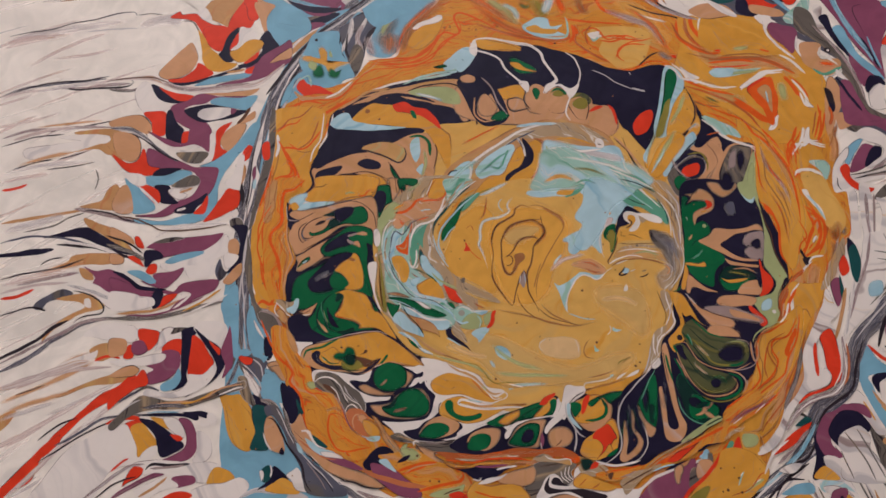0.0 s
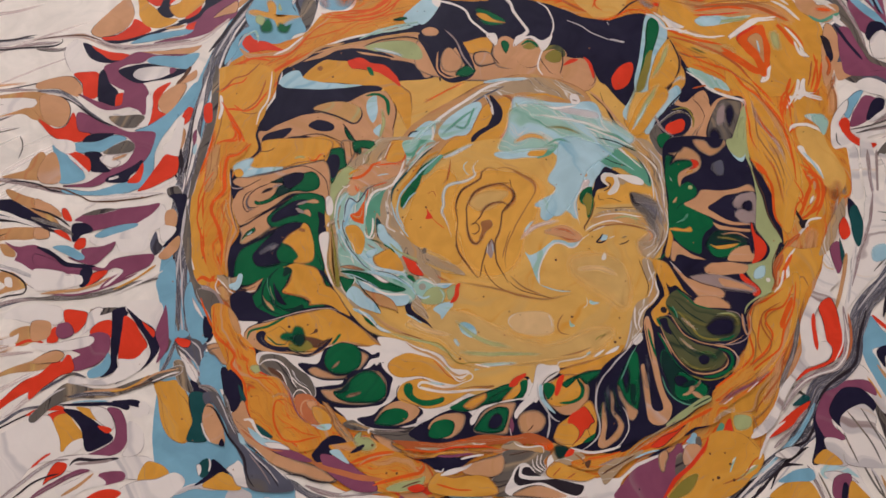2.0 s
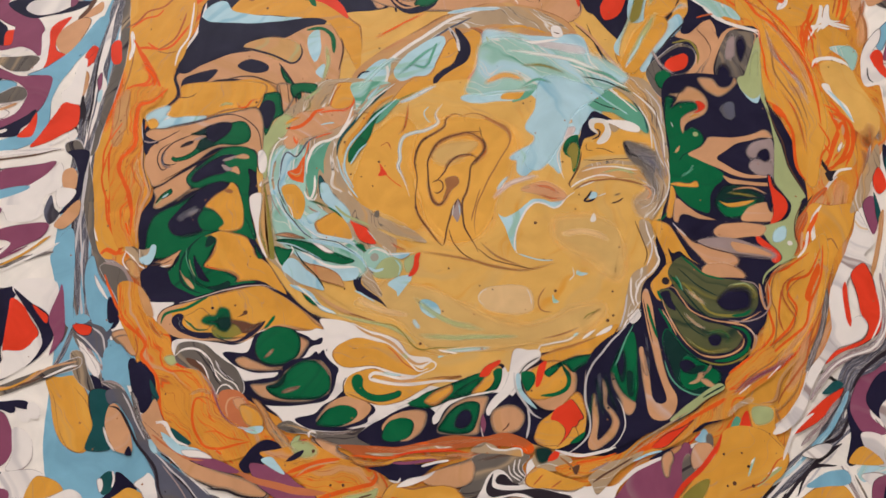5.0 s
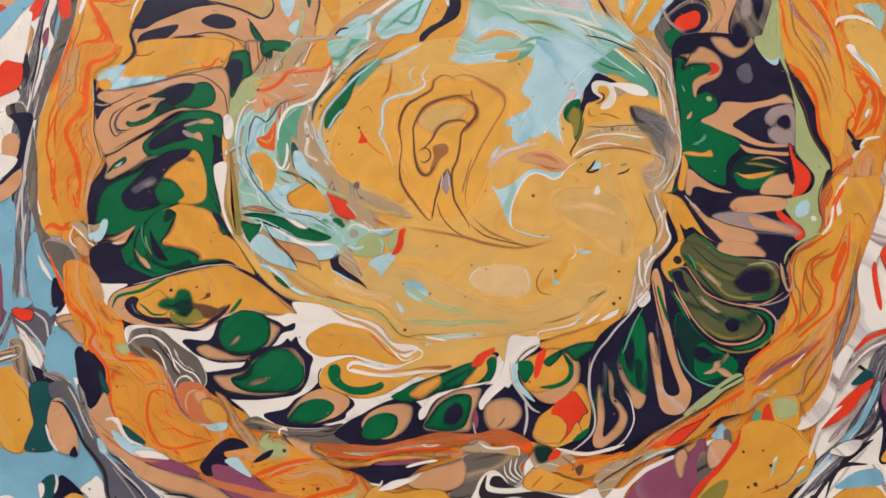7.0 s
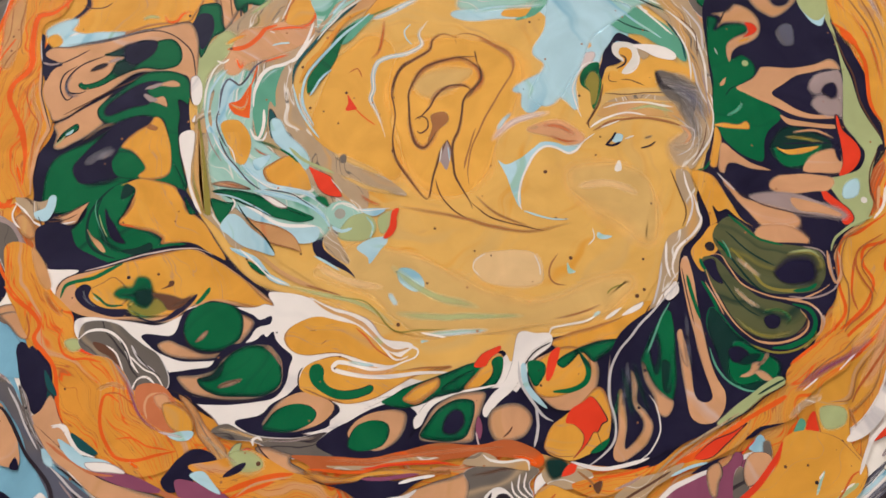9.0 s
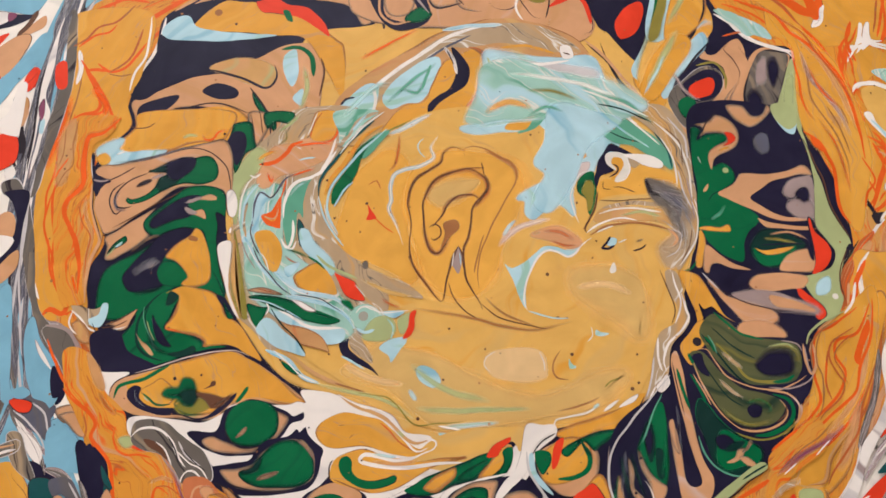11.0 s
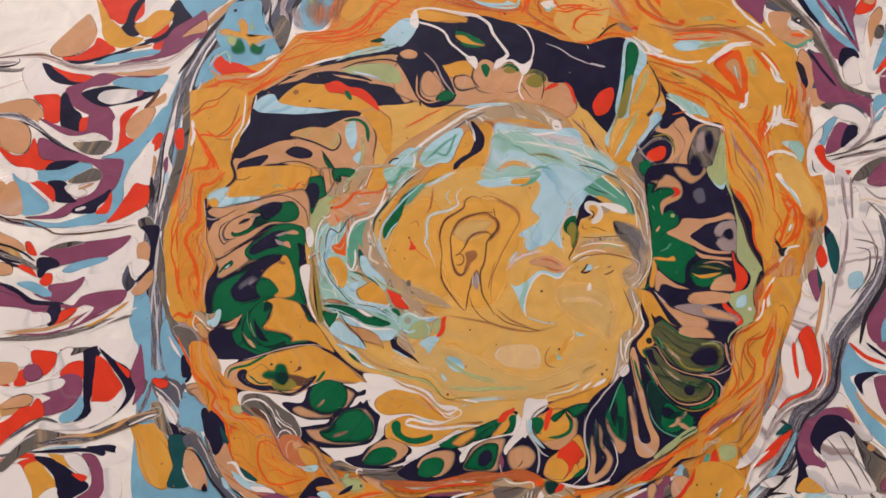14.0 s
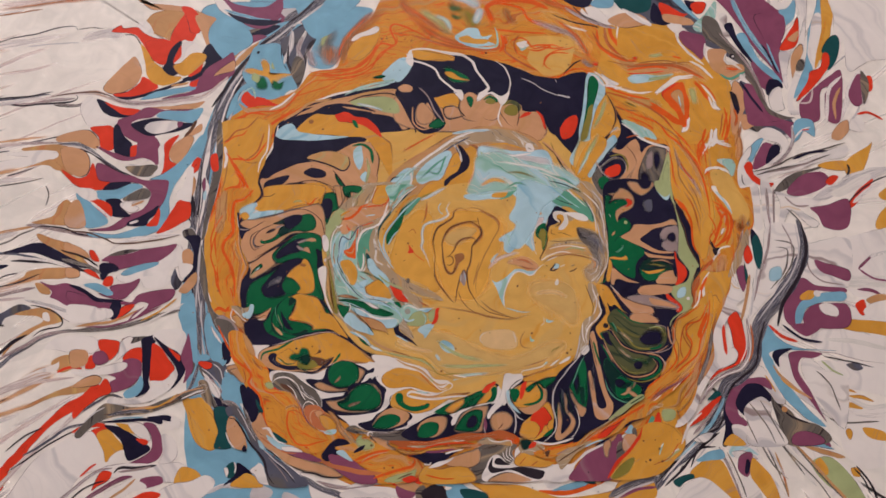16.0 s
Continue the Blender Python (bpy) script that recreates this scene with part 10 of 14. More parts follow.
pool("tan", 47.1,-88.1, 48.4,-85.3, 51.4,-84.1, 55.8,-84.2, 58.3,-86.3, 58.7,-89.1, 56.7,-92.2, 53.1,-93.4, 49.5,-93.3, 47.8,-91.3)
streak("umber", 0.43, 53.4,-89.7, 52.5,-91, 51,-92.1)
pool("tan", 58.5,-76.2, 60.1,-73.3, 64,-71.2, 68.6,-69.8, 73.7,-70.7, 76.8,-74.5, 76.4,-79.6, 73.7,-83.2, 69.5,-85.8, 65.1,-85.9, 61.7,-83.2, 59.6,-80.9)
pool("ochre", 60,-74.8, 63.2,-71.9, 68.6,-69.4, 73.7,-71, 75,-74.9, 74.1,-78.4, 71.4,-80.9, 65.4,-82.6, 61.7,-82.4, 59.7,-80.3)
pool("red", 63.5,-73.4, 64.8,-70.8, 67.1,-69.8, 66.1,-73.5, 64.3,-77.8, 62.8,-78.1)
pool("green", 58.6,-73.2, 62.4,-73.4, 62.9,-76.3, 60.4,-79.9, 58.8,-77.7)
pool("green", 66.1,-73.5, 70,-70.9, 77.6,-68.6, 83.7,-68, 80.4,-70.9, 77.6,-72.6, 75.7,-73.8, 72.9,-71.3, 69.7,-73.9, 67.4,-75.3)
streak("green", 1.33, 72.2,-71, 74.1,-75.2, 73.3,-78.8, 69.2,-80.9, 64.5,-81.3)
pool("ice", 56.6,-74.7, 57.9,-74, 58.3,-79.1, 61,-82.8, 62.7,-85.6, 58.8,-82.7, 56.8,-79.1)
streak("lilac", 0.73, 56.1,-73.2, 56.3,-78.3, 58.5,-82.7, 61.4,-87.1, 63.9,-88.7)
streak("lilac", 0.72, 59.8,-84.9, 60.1,-89.9, 58.9,-95)
pool("ochre", 61.4,-94.1, 63.4,-90, 67.2,-87.3, 71.9,-83.8, 75.8,-80.5, 77.9,-81.9, 78.9,-86.9, 78.1,-92.5, 76,-95.2, 72.2,-97.2, 67.8,-98.4, 63.6,-97.3, 61.8,-95.9)
pool("red", 67.1,-89.1, 68.8,-85.9, 71.9,-84.1, 74.2,-82.7, 76.2,-84.7, 78,-88.6, 76.5,-89.7, 75.3,-91.7, 74.1,-91.8, 72.4,-94.4, 68.4,-98.3, 70.9,-95.1, 71.5,-92.3, 69.2,-89.7)
pool("green", 72.7,-96.8, 75,-94.9, 78,-93.2, 77,-95.3, 74.8,-96.7)
streak("umber", 0.23, 74.9,-91, 76.1,-95)
streak("brown", 0.29, 61.7,-95.8, 65,-97.4, 69.3,-97.5)

# grey striped knot and the lower left limb of the ring
pool("ring", -83.1,-38, -78.6,-36.5, -73.4,-40.7, -69.3,-49.6, -62.7,-56.5, -60.8,-63.7, -53.7,-67.7, -46.5,-73, -43.7,-78.9, -40.3,-84.8, -35.7,-87.7, -29.8,-89.3, -25.5,-89.4, -21.7,-93.7, -28.2,-92.8, -30.9,-94.8, -33.5,-97.5, -40.5,-99.3, -47.7,-97.7, -52.4,-93.5, -57.1,-89.9, -61.2,-85.6, -64.3,-78.3, -65.9,-71, -70.2,-66.4, -74.5,-61.8, -77.5,-56.3, -81.2,-49.2)
soft_pool("camel", 0.77, -75.3,-38.3, -71.6,-43.2, -69.3,-49.6, -71.8,-48, -74.5,-42.3)
smear("rust", 1.22, -71,-50.3, -68.4,-54.3, -64.9,-57.8)
streak("orange", 1.05, -81.9,-48.9, -78.3,-52.5, -73.8,-55.7, -71,-59.6, -71.8,-63.4, -68.6,-67.2, -65.9,-71, -64.2,-76.9, -63.3,-81.9, -61.5,-85.8)
streak("orange", 0.46, -82,-45.8, -79.6,-50.1, -75.5,-54.1)
streak("rust", 0.45, -74.7,-56.6, -73.4,-61.1, -73.8,-63.6)
streak("orange", 0.60, -64.6,-60.6, -65.2,-63.6, -63.8,-67.4, -60.9,-69.1, -58,-69.2, -53.4,-70.2)
smear("red", 1.19, -62.9,-65.1, -58.9,-67, -54.8,-68.7)
soft_pool("sage", 0.45, -63.3,-64.4, -60.8,-64, -59.1,-65.8, -61.2,-66.7)
streak("rust", 0.37, -51.7,-78.3, -47.9,-78.4, -43.8,-81.5)
streak("orange", 0.87, -47.7,-80.6, -50.4,-78.6, -52,-79.6, -52.4,-84.4, -51.6,-88, -49.8,-91.5, -47.4,-94.3, -42.3,-95.2, -36.7,-94, -32.1,-93.3)
streak("orange", 0.43, -47.8,-89.9, -43.5,-89.7, -39.4,-91.8, -33.9,-93.1)
smear("orange", 1.00, -44,-95.3, -41.2,-97.5)
smear("camel", 1.18, -53.4,-77.2, -49.9,-75.9, -46.1,-77.4)
streak("brown", 0.24, -53.9,-77.2, -52.5,-76.1, -49.9,-75.9)
pool("navy", -73.5,-69.3, -72.1,-65.2, -68.6,-69.4, -66.6,-71.7, -66.7,-76.8, -66.9,-82.8, -70.6,-80.3, -73.2,-75.2)
pool("petrol", -68,-71.7, -65.4,-75.4, -64.2,-78.6, -66.7,-76.8)
pool("tan", -70.8,-84.1, -68.2,-82.2, -65.7,-78.3, -62.9,-83.4, -60.3,-87.7, -59.2,-90.8, -62.7,-91.1, -67.4,-88.2, -69.8,-86.4)
pool("petrol", -59.5,-88.4, -55.6,-90.6, -52.7,-93.6, -56.7,-93.5, -58.7,-91.2)
pool("ice", -61.6,-91.4, -56.7,-93.5, -49.4,-95, -47,-97.8, -53.5,-97.2, -59.4,-95.1)
streak("white", 0.87, -64.5,-86.4, -62.2,-86.2, -60.2,-88.4, -58.4,-91.2, -55.8,-93.8)
pool("stone", -60.1,-63.7, -59.3,-59.8, -54.6,-59, -49.9,-60.2, -45.9,-63.4, -42.7,-66, -38.4,-68.9, -35.6,-74.5, -36.2,-77.7, -40.7,-76.4, -44.1,-77.8, -47.2,-73, -51.3,-69.2, -55.9,-67.9, -59.1,-66)
pool("umber", -56.2,-64.7, -53.2,-65.4, -49.9,-67.9, -48.1,-71.5, -51.3,-68.8, -54.5,-67.2)
streak("white", 0.75, -60,-64, -58,-62.1, -54.6,-61.6, -50.9,-62.8, -47.9,-65.9, -45.7,-70.1, -43.3,-73.4)
streak("white", 0.45, -52.4,-65.6, -49.8,-67.8, -47.4,-72.4)
streak("lilac", 0.60, -46.1,-65.9, -43,-70.2, -39.1,-73)
streak("white", 0.44, -47.5,-67.4, -44.5,-70.2, -42,-72.4, -38.9,-73.9, -36.4,-77.4)
streak("ink", 0.37, -49.3,-64, -46.8,-68.2, -45.2,-72.3, -43.3,-74.3)
streak("ink", 0.30, -44.7,-67.9, -41.1,-71.7, -37.5,-74.5)
streak("white", 0.59, -44.8,-77.5, -43.4,-75, -41.2,-74.4, -38.7,-76.3)
streak("stone", 0.74, -44.2,-76.6, -42.6,-74.9, -40.2,-75.6)
smear("plum", 0.88, -49.6,-71.5, -46.2,-76, -43.9,-80.7, -41.5,-85, -37.9,-87.7, -33.9,-89)
streak("mauve", 0.44, -50.5,-70, -46.8,-74.2, -44,-78.9)
pool("clay", -43.9,-77.5, -41.8,-76.1, -37.3,-76.5, -34.2,-79.2, -32.5,-82.1, -34.6,-84.2, -35.1,-86.3, -32.5,-88.7, -35.7,-88, -40,-85.5, -42.8,-81.8)
streak("tan", 0.59, -40.3,-85, -41.1,-81.9, -40.2,-79.3, -37.9,-78.5)
soft_pool("tan", 0.59, -38.6,-79.4, -36.1,-79.2, -35.1,-80.9, -36.9,-82)
pool("ochre", -36.5,-81.5, -34.1,-81.2, -30.3,-82.9, -27.9,-86.5, -28.7,-89.3, -32.8,-88.4, -35.2,-85.9)
smear("brown", 0.44, -36.2,-81.5, -33.1,-81, -29.4,-83.4)
pool("camel", -32.3,-79.3, -29.8,-80.1, -27,-83.7, -24.9,-87.3, -21.9,-90.2, -19.2,-93.8, -19.7,-98.2, -23.8,-93.6, -27,-89.4, -28.2,-85.8, -30,-82.9)
smear("stone", 0.43, -28,-84.4, -24.8,-89.2, -20,-95.8)
smear("tan", 0.58, -26.5,-85.9, -23.3,-90.9)
streak("ink", 0.29, -35.1,-77.8, -30.5,-79.9, -27.7,-82.6)
pool("ice", -34.5,-89.2, -29.9,-88.2, -28,-88.7, -29,-90.4, -31.9,-90.8)
smear("lilac", 0.72, -37.1,-88.2, -33.4,-89.3, -30.5,-90.1)
pool("navy", -31.2,-95.1, -27.4,-93, -23.8,-93.6, -21.4,-95.8, -22.8,-98.1, -26.3,-99.3, -28.3,-102, -33.1,-103.2, -35.4,-100.4, -33.5,-97.7)
pool("stone", -23.8,-88.4, -19.9,-86.8, -15.5,-88.6, -9.6,-90.6, -0.9,-90.7, 6.2,-89.7, 3.4,-92.7, 7.8,-96, 0.6,-96.3, -5.1,-95.2, -9.5,-93, -13.9,-91.2, -19.7,-90.7)
smear("taupe", 1.01, -22,-88.1, -15.4,-89.4, -9.5,-92)
smear("mauve", 0.43, -9.6,-91.6, -2.4,-91.5, 3.4,-90.6)
pool("tan", -12.1,-93, -9.5,-92.7, -5.2,-94.2, -2.3,-95.1, -2.9,-96.7, 1.4,-99.5, -3.5,-100, -7.9,-97.6, -10.6,-95.1)
streak("ink", 0.36, -11.7,-92.1, -10.6,-94, -8.2,-96.2)
streak("white", 0.72, -12.7,-92.6, -12.9,-91.2, -11.6,-90.5, -10.4,-91.3)
pool("red", -17.6,-96.9, -16.1,-93.9, -13.8,-93, -12.7,-94.4, -15.1,-96.1)
pool("sage", -18.8,-94.5, -17.4,-92.2, -15.6,-91.8, -16.3,-93.9, -17.7,-95.9)

# right cells of the dark ring
soft_pool("jade", 0.85, 86.4,37.9, 92.5,37.7, 98.8,31.6, 106.6,25.4, 110.2,19.5, 110.7,14.2, 105.8,18.1, 99.5,22.6, 92.9,24.9, 87.5,30.9)
streak("pine", 0.43, 88.2,32.3, 93.2,27.8, 101.7,24)
streak("ice", 0.68, 90.5,34.8, 96.7,28.7, 104.5,22)
streak("pale", 0.68, 97.4,35.2, 102,29.5, 108.1,23.1)
pool("white", 95.8,20, 103.4,19.7, 108.1,16.7, 107,14.5, 102.1,15.8, 99,17.8)
pool("taupe", 98.5,37.6, 111.5,37.2, 117.1,27.1, 118.3,23.1, 117.4,13.6, 117.8,4.2, 116.3,-6.6, 114.7,-10.1, 111.3,-17.1, 107.7,-20.4, 107.4,-12.6, 111.8,-1.1, 112.6,11.8, 111,19.5, 106.9,27.4)
streak("petrol", 0.59, 106.6,27.8, 110.2,21.4, 111,14.2)
streak("pale", 0.67, 107,31.7, 114,23.3, 116.2,13.6, 115.8,3.4)
streak("lilac", 0.68, 111.9,33.1, 116.5,25.1, 116.5,17.4)
streak("umber", 0.34, 110.2,29.6, 114.9,23.2, 114.4,15.2)
streak("lilac", 0.50, 112.6,13.4, 113.5,6.2, 115.4,-0.3)
streak("pale", 0.51, 108.7,25.8, 111.8,17.2, 111.6,7.8)
streak("mauve", 0.50, 115,10.8, 115.7,3.4, 115.7,-3.9)
streak("white", 0.57, 116.7,3.3, 117,-3, 115.2,-10.2, 112.5,-14.5, 108.5,-19.1)
streak("umber", 0.32, 114.4,-6.6, 112.7,-12.7, 109.3,-17.9)
pool("navy", 121,36.9, 146,36.1, 154.9,27.9, 155.9,14.3, 153.5,-7.8, 150.9,-21.7, 146.8,-26.8, 149.7,-36.9, 143.5,-44.9, 136,-43, 123.7,-41.9, 117.5,-30.9, 112.5,-20.6, 117.5,-7.6, 117.6,15.5)
pool("green", 119.4,29, 122.3,27.9, 120.5,24, 123.8,25.9, 129,26.3, 133,24.6, 129.3,22.8, 126.5,21.3, 124.3,17.2, 124.7,14.3, 127.4,15.7, 129.7,14.2, 131,11.3, 130.2,8.5, 126,5.8, 125,4.9, 130.3,1.1, 136.1,-3.6, 135.4,-6.3, 132.3,-8.9, 130.2,-12.4, 128.9,-18.5, 125,-17.5, 121.4,-14.8, 118.6,-11.2, 117.5,-7.6, 116,-6.6, 118,6.1, 117.8,15.5, 118.3,23.1)
pool("tan", 120.6,29.9, 125.3,30.7, 128.2,33, 131.5,31.9, 134.4,28.5, 134.9,24.6, 133.4,21.5, 130.5,19.5, 126.9,17.9, 125,16.2, 124,13.2, 123.3,15.3, 123.7,19.1, 126.6,21.7, 130.3,23.5, 129.3,26.1, 123.9,26.5, 121.6,25, 122.9,28.5)
streak("ink", 0.43, 128.4,34.2, 124.8,30.8, 122.5,26.5)
pool("red", 130.1,26.7, 132.4,26.2, 133.5,24.2, 131.8,22.3, 129,21.6, 130.6,23.1, 130.5,25.1)
smear("ochre", 0.85, 126.8,19.8, 131.1,21.2)
pool("tan", 132.2,36.5, 134,31.5, 137.1,28.8, 139.5,27.9, 143.2,29.8, 147,33.7, 146,36.1, 143.7,32.6, 140.2,32.3, 137.7,36.3)
streak("lilac", 0.34, 119.7,18.3, 120.4,15.8)
dot("sage", 128.3,12.7, 1.00)
pool("tan", 120.1,6.4, 121.3,7.8, 122,8.2, 121.4,6.3, 120.1,5.5)
streak("pine", 0.33, 121,2.3, 122.8,4.5, 125.3,5.5)
smear("jade", 0.99, 120.4,-4.1, 124,-2.4, 126,0.3)
soft_pool("slate", 1.70, 139.5,22.5, 141.6,24.7, 144.1,24.3, 143.6,19.5, 140.6,19)
pool("tan", 124.7,4.9, 129.6,7.6, 131.7,10.3, 133.5,11.4, 141.8,10.8, 148.8,12.1, 153.2,13.6, 155.6,12.4, 156.2,9.6, 151.7,9.9, 146.5,8.9, 142.2,7.9, 138.4,5.4, 134.8,2.8, 137.5,0, 141.2,-2.9, 145.8,-4.7, 152,-5, 151.8,-6.1, 144,-5.9, 138.6,-3.9, 131.7,0, 127.2,2.8)
soft_pool("mauve", 1.49, 146.7,4.8, 148.9,7.9, 153.3,9.1, 156.1,8.3, 153.7,-4.2, 152.2,-3.2, 151,1, 153.6,3.7, 153.5,5.9, 150.9,5.4, 148.9,3.1, 147.2,3)
soft_pool("mauve", 1.15, 146.1,-1.4, 148.4,0.5, 152.9,-0.1, 153,-4.2, 148.4,-4.2)
soft_pool("navy", 0.50, 149.7,3.3, 153.4,5.4, 153.7,2.2, 151.7,0.4)
pool("tan", 135.7,-4.3, 139.1,-5.9, 145.4,-7.2, 151.5,-8.1, 151.2,-9.3, 143.5,-8.5, 138,-7.5)
soft_pool("pine", 0.65, 136.1,-8.7, 143.3,-9.6, 149.1,-13.9, 144,-19.8, 136.5,-21.1, 133,-18.1, 131.8,-14.2)
smear("tan", 0.81, 138.3,-10.2, 145,-9.6, 150.2,-12.3)
soft_pool("green", 0.48, 132.7,-14.6, 135.6,-17.1, 140.6,-16.4, 146.1,-14.3, 142.7,-19.1, 136.6,-20.6, 133.7,-18.8)
smear("olive", 1.13, 136.2,-11.3, 141.3,-12, 147.2,-13.8)
streak("navy", 0.49, 135.4,-13.4, 141.9,-13.5, 149.1,-13.7)
pool("ochre", 133.1,-14.4, 135.9,-15.4, 142.5,-14.7, 145.4,-14.6, 141.3,-16.6, 136.4,-16.8)
soft_pool("tan", 0.80, 140.1,-21.8, 142.7,-18.2, 146.2,-16.4, 150.3,-16.2, 151.5,-20, 150.2,-22.1, 145.1,-22.4)
soft_pool("navy", 0.40, 150.3,-14.4, 151.5,-15.2, 151.1,-19.2, 150.3,-17.9)
pool("sage", 154.3,28.9, 156.4,17.1, 156.5,8.6, 154.8,-0.6, 153.8,-7.8, 156.6,-13.2, 158.3,-16.8, 155.7,-21.9, 150.5,-23.8, 145.8,-25, 146.6,-27.6, 149,-31.9, 151.4,-36.1, 150.1,-38.9, 154.3,-37.4, 157.7,-32.2, 157.4,-27.1, 162.1,-15.5, 163.8,-13.4, 159.7,-2.5, 158.7,6.7, 157.1,16.2, 156,25.9)
streak("umber", 0.50, 155.8,22.9, 157.7,15.2, 159.5,6.7, 160.4,-2.6, 164,-12.5)
streak("umber", 0.40, 162,-16, 158.9,-22, 157.6,-27.1, 158.1,-32.5)
pool("ice", 147.4,32, 149.7,27, 151.8,24.8, 153.6,25, 155.2,29.4, 153.1,26.9, 151.5,28, 150.1,31.6)
pool("sage", 147.7,36, 147.8,31, 150.5,27, 153.1,26.9, 155.3,29.8, 155.5,35.8)
pool("red", 152.1,-4.8, 153,-6, 153.2,-9.5, 156.4,-14.1, 156.8,-17.6, 154.1,-21.8, 149.6,-23.8, 151.4,-20, 151.7,-14.8, 151.5,-9.5)
pool("red", 144,-27.4, 147,-30.1, 150.3,-33.6, 151.3,-36.6, 149.4,-38.4, 147.9,-37.8, 147.6,-35.2, 145,-31.9, 143.8,-30.1)
soft_pool("ice", 0.48, 150.7,-26.9, 154.3,-24.9, 153.6,-29.5, 150.1,-30.2)
dot("pale", 155.2,-31.2, 0.95)
pool("ochre", 116.4,-7, 119.3,-6.4, 123.3,-7.2, 125.9,-6.2, 126.5,-8.4, 123.9,-8.5, 119.1,-7.8)
pool("ochre", 116.8,-7.5, 117.9,-10.2, 117.4,-15.5, 115.4,-20.1, 113.5,-19.2, 114.6,-14.6, 115.7,-11.1)
streak("green", 0.64, 114.1,-17.9, 112.1,-20.2, 108.9,-21)
pool("tan", 117.6,-12.9, 121.2,-15.6, 125.6,-19.1, 130.7,-21.6, 125.3,-20.8, 120.8,-18.9, 118.5,-19.2, 117.5,-21.8, 115.8,-20.2)
soft_pool("tan", 0.95, 129.6,-26.2, 132.1,-23.8, 136.2,-23.2, 142.6,-23.4, 147.5,-24.7, 145.8,-27.7, 141.8,-28, 136.9,-28.5, 132.1,-28.3)
soft_pool("mauve", 1.10, 123.2,-29.4, 130.5,-28.5, 136.8,-29.2, 142.6,-32, 147.7,-34.7, 148.5,-36.2, 142.1,-35.2, 135.9,-34.2, 129.8,-32.8)
soft_pool("tan", 0.47, 135,-30.1, 142.6,-32.4, 148,-35.5, 140.7,-34.3, 136.1,-33.2)
soft_pool("tan", 0.79, 116.8,-24.1, 120.9,-29.4, 125.3,-31.5, 131.3,-33.4, 135,-35.3, 135.7,-37.3, 132.1,-38.5, 126.7,-37.7, 122.6,-33.8, 119.4,-28.8)
streak("ink", 0.39, 119.6,-27.3, 126.9,-31.7, 134.4,-34.1, 142,-35.7)
streak("lilac", 0.48, 115.2,-21.9, 117.1,-24.5, 119.6,-27.3)
pool("ochre", 108,-21, 113.1,-22, 115.8,-25.8, 117.6,-30.1, 120,-35.2, 123,-38.1, 118.5,-34.6, 116.4,-32.6, 114,-33.3, 112.6,-31.6, 113.8,-41.6, 111.3,-41.5, 111.2,-34.1, 109.6,-28.2)
soft_pool("tan", 0.78, 125.5,-38.3, 132.8,-38.7, 137.4,-42.4, 132.8,-43.4, 126.6,-43.2, 123.8,-41)
pool("taupe", 103.6,-20.8, 106.8,-20.9, 108.3,-25.6, 108.9,-32.3, 109.3,-36.5, 106.8,-40, 102.7,-44, 100.1,-53.1, 97.5,-54.9, 94.7,-59.5, 92.1,-60.2, 94.7,-54.5, 96.2,-48.3, 99.4,-40.3, 104.5,-37.2, 105.9,-32.3, 103.7,-27.1)
streak("umber", 0.32, 102.3,-20.3, 103.8,-26.3, 105.2,-32.6, 103.4,-37.5)
streak("white", 0.55, 105.9,-21.1, 106.3,-25.5, 107.3,-29.8, 106.5,-33.9, 104.6,-37.5)
streak("white", 0.70, 107.7,-28.1, 108.6,-33.2, 109.1,-35.8, 106.1,-39.7, 101.7,-43.6, 99.5,-48.4, 100.1,-51.9)
streak("white", 0.62, 98.8,-41.6, 97.9,-47.5, 98.5,-51.8)
streak("lilac", 0.61, 96.6,-47.5, 95.3,-53, 92.9,-59.2)
pool("white", 99.8,-52.8, 100.4,-55.5, 97.6,-58.1, 96.1,-56.5, 98.1,-54.3)
streak("white", 0.61, 96,-56.1, 94.4,-58.7, 93,-62.2)

# olive combs and dark blades
pool("navy", 81.3,-69.5, 92,-60.4, 100,-57, 103.3,-45.3, 111.8,-37.4, 118.4,-35.1, 124.5,-41.9, 141.9,-44.8, 142.7,-57.6, 135,-66.5, 127.3,-76.8, 110.8,-88.6, 95.3,-95.8, 80.6,-99.2, 79.5,-88.3)
pool("ochre", 105,-44.5, 108.3,-40.6, 111.5,-37.4, 114.7,-37.5, 112.1,-44.7, 109.1,-46.3, 107.8,-50.2, 106,-48.6)
pool("moss", 111.5,-39.9, 116.1,-35.1, 121.2,-37.7, 124.5,-41.9, 129.8,-43.2, 137.3,-44.4, 140.4,-46.4, 140.9,-50.4, 139.6,-54.3, 136.7,-56.8, 130.5,-57.3, 124.5,-56.9, 120.2,-54.7, 116.2,-50.6, 113.1,-45.6)
streak("green", 0.78, 116.7,-34.2, 119.7,-37.6, 124.1,-41.7, 130.5,-43.5)
streak("pine", 0.46, 115.1,-39.1, 121.6,-45.8, 127.2,-49.2)
streak("olive", 0.92, 115.9,-44.1, 120.8,-50.6, 123.6,-54.8, 129.4,-56.5, 136.6,-55.8)
smear("taupe", 1.23, 117.1,-46.5, 120.8,-50.6, 122.9,-52.3)
smear("olive", 0.93, 130.8,-46.4, 136.8,-45.8, 139.8,-48, 139.8,-51.5)
smear("sage", 0.62, 131.7,-45.7, 137.5,-45.4, 140.2,-47.7)
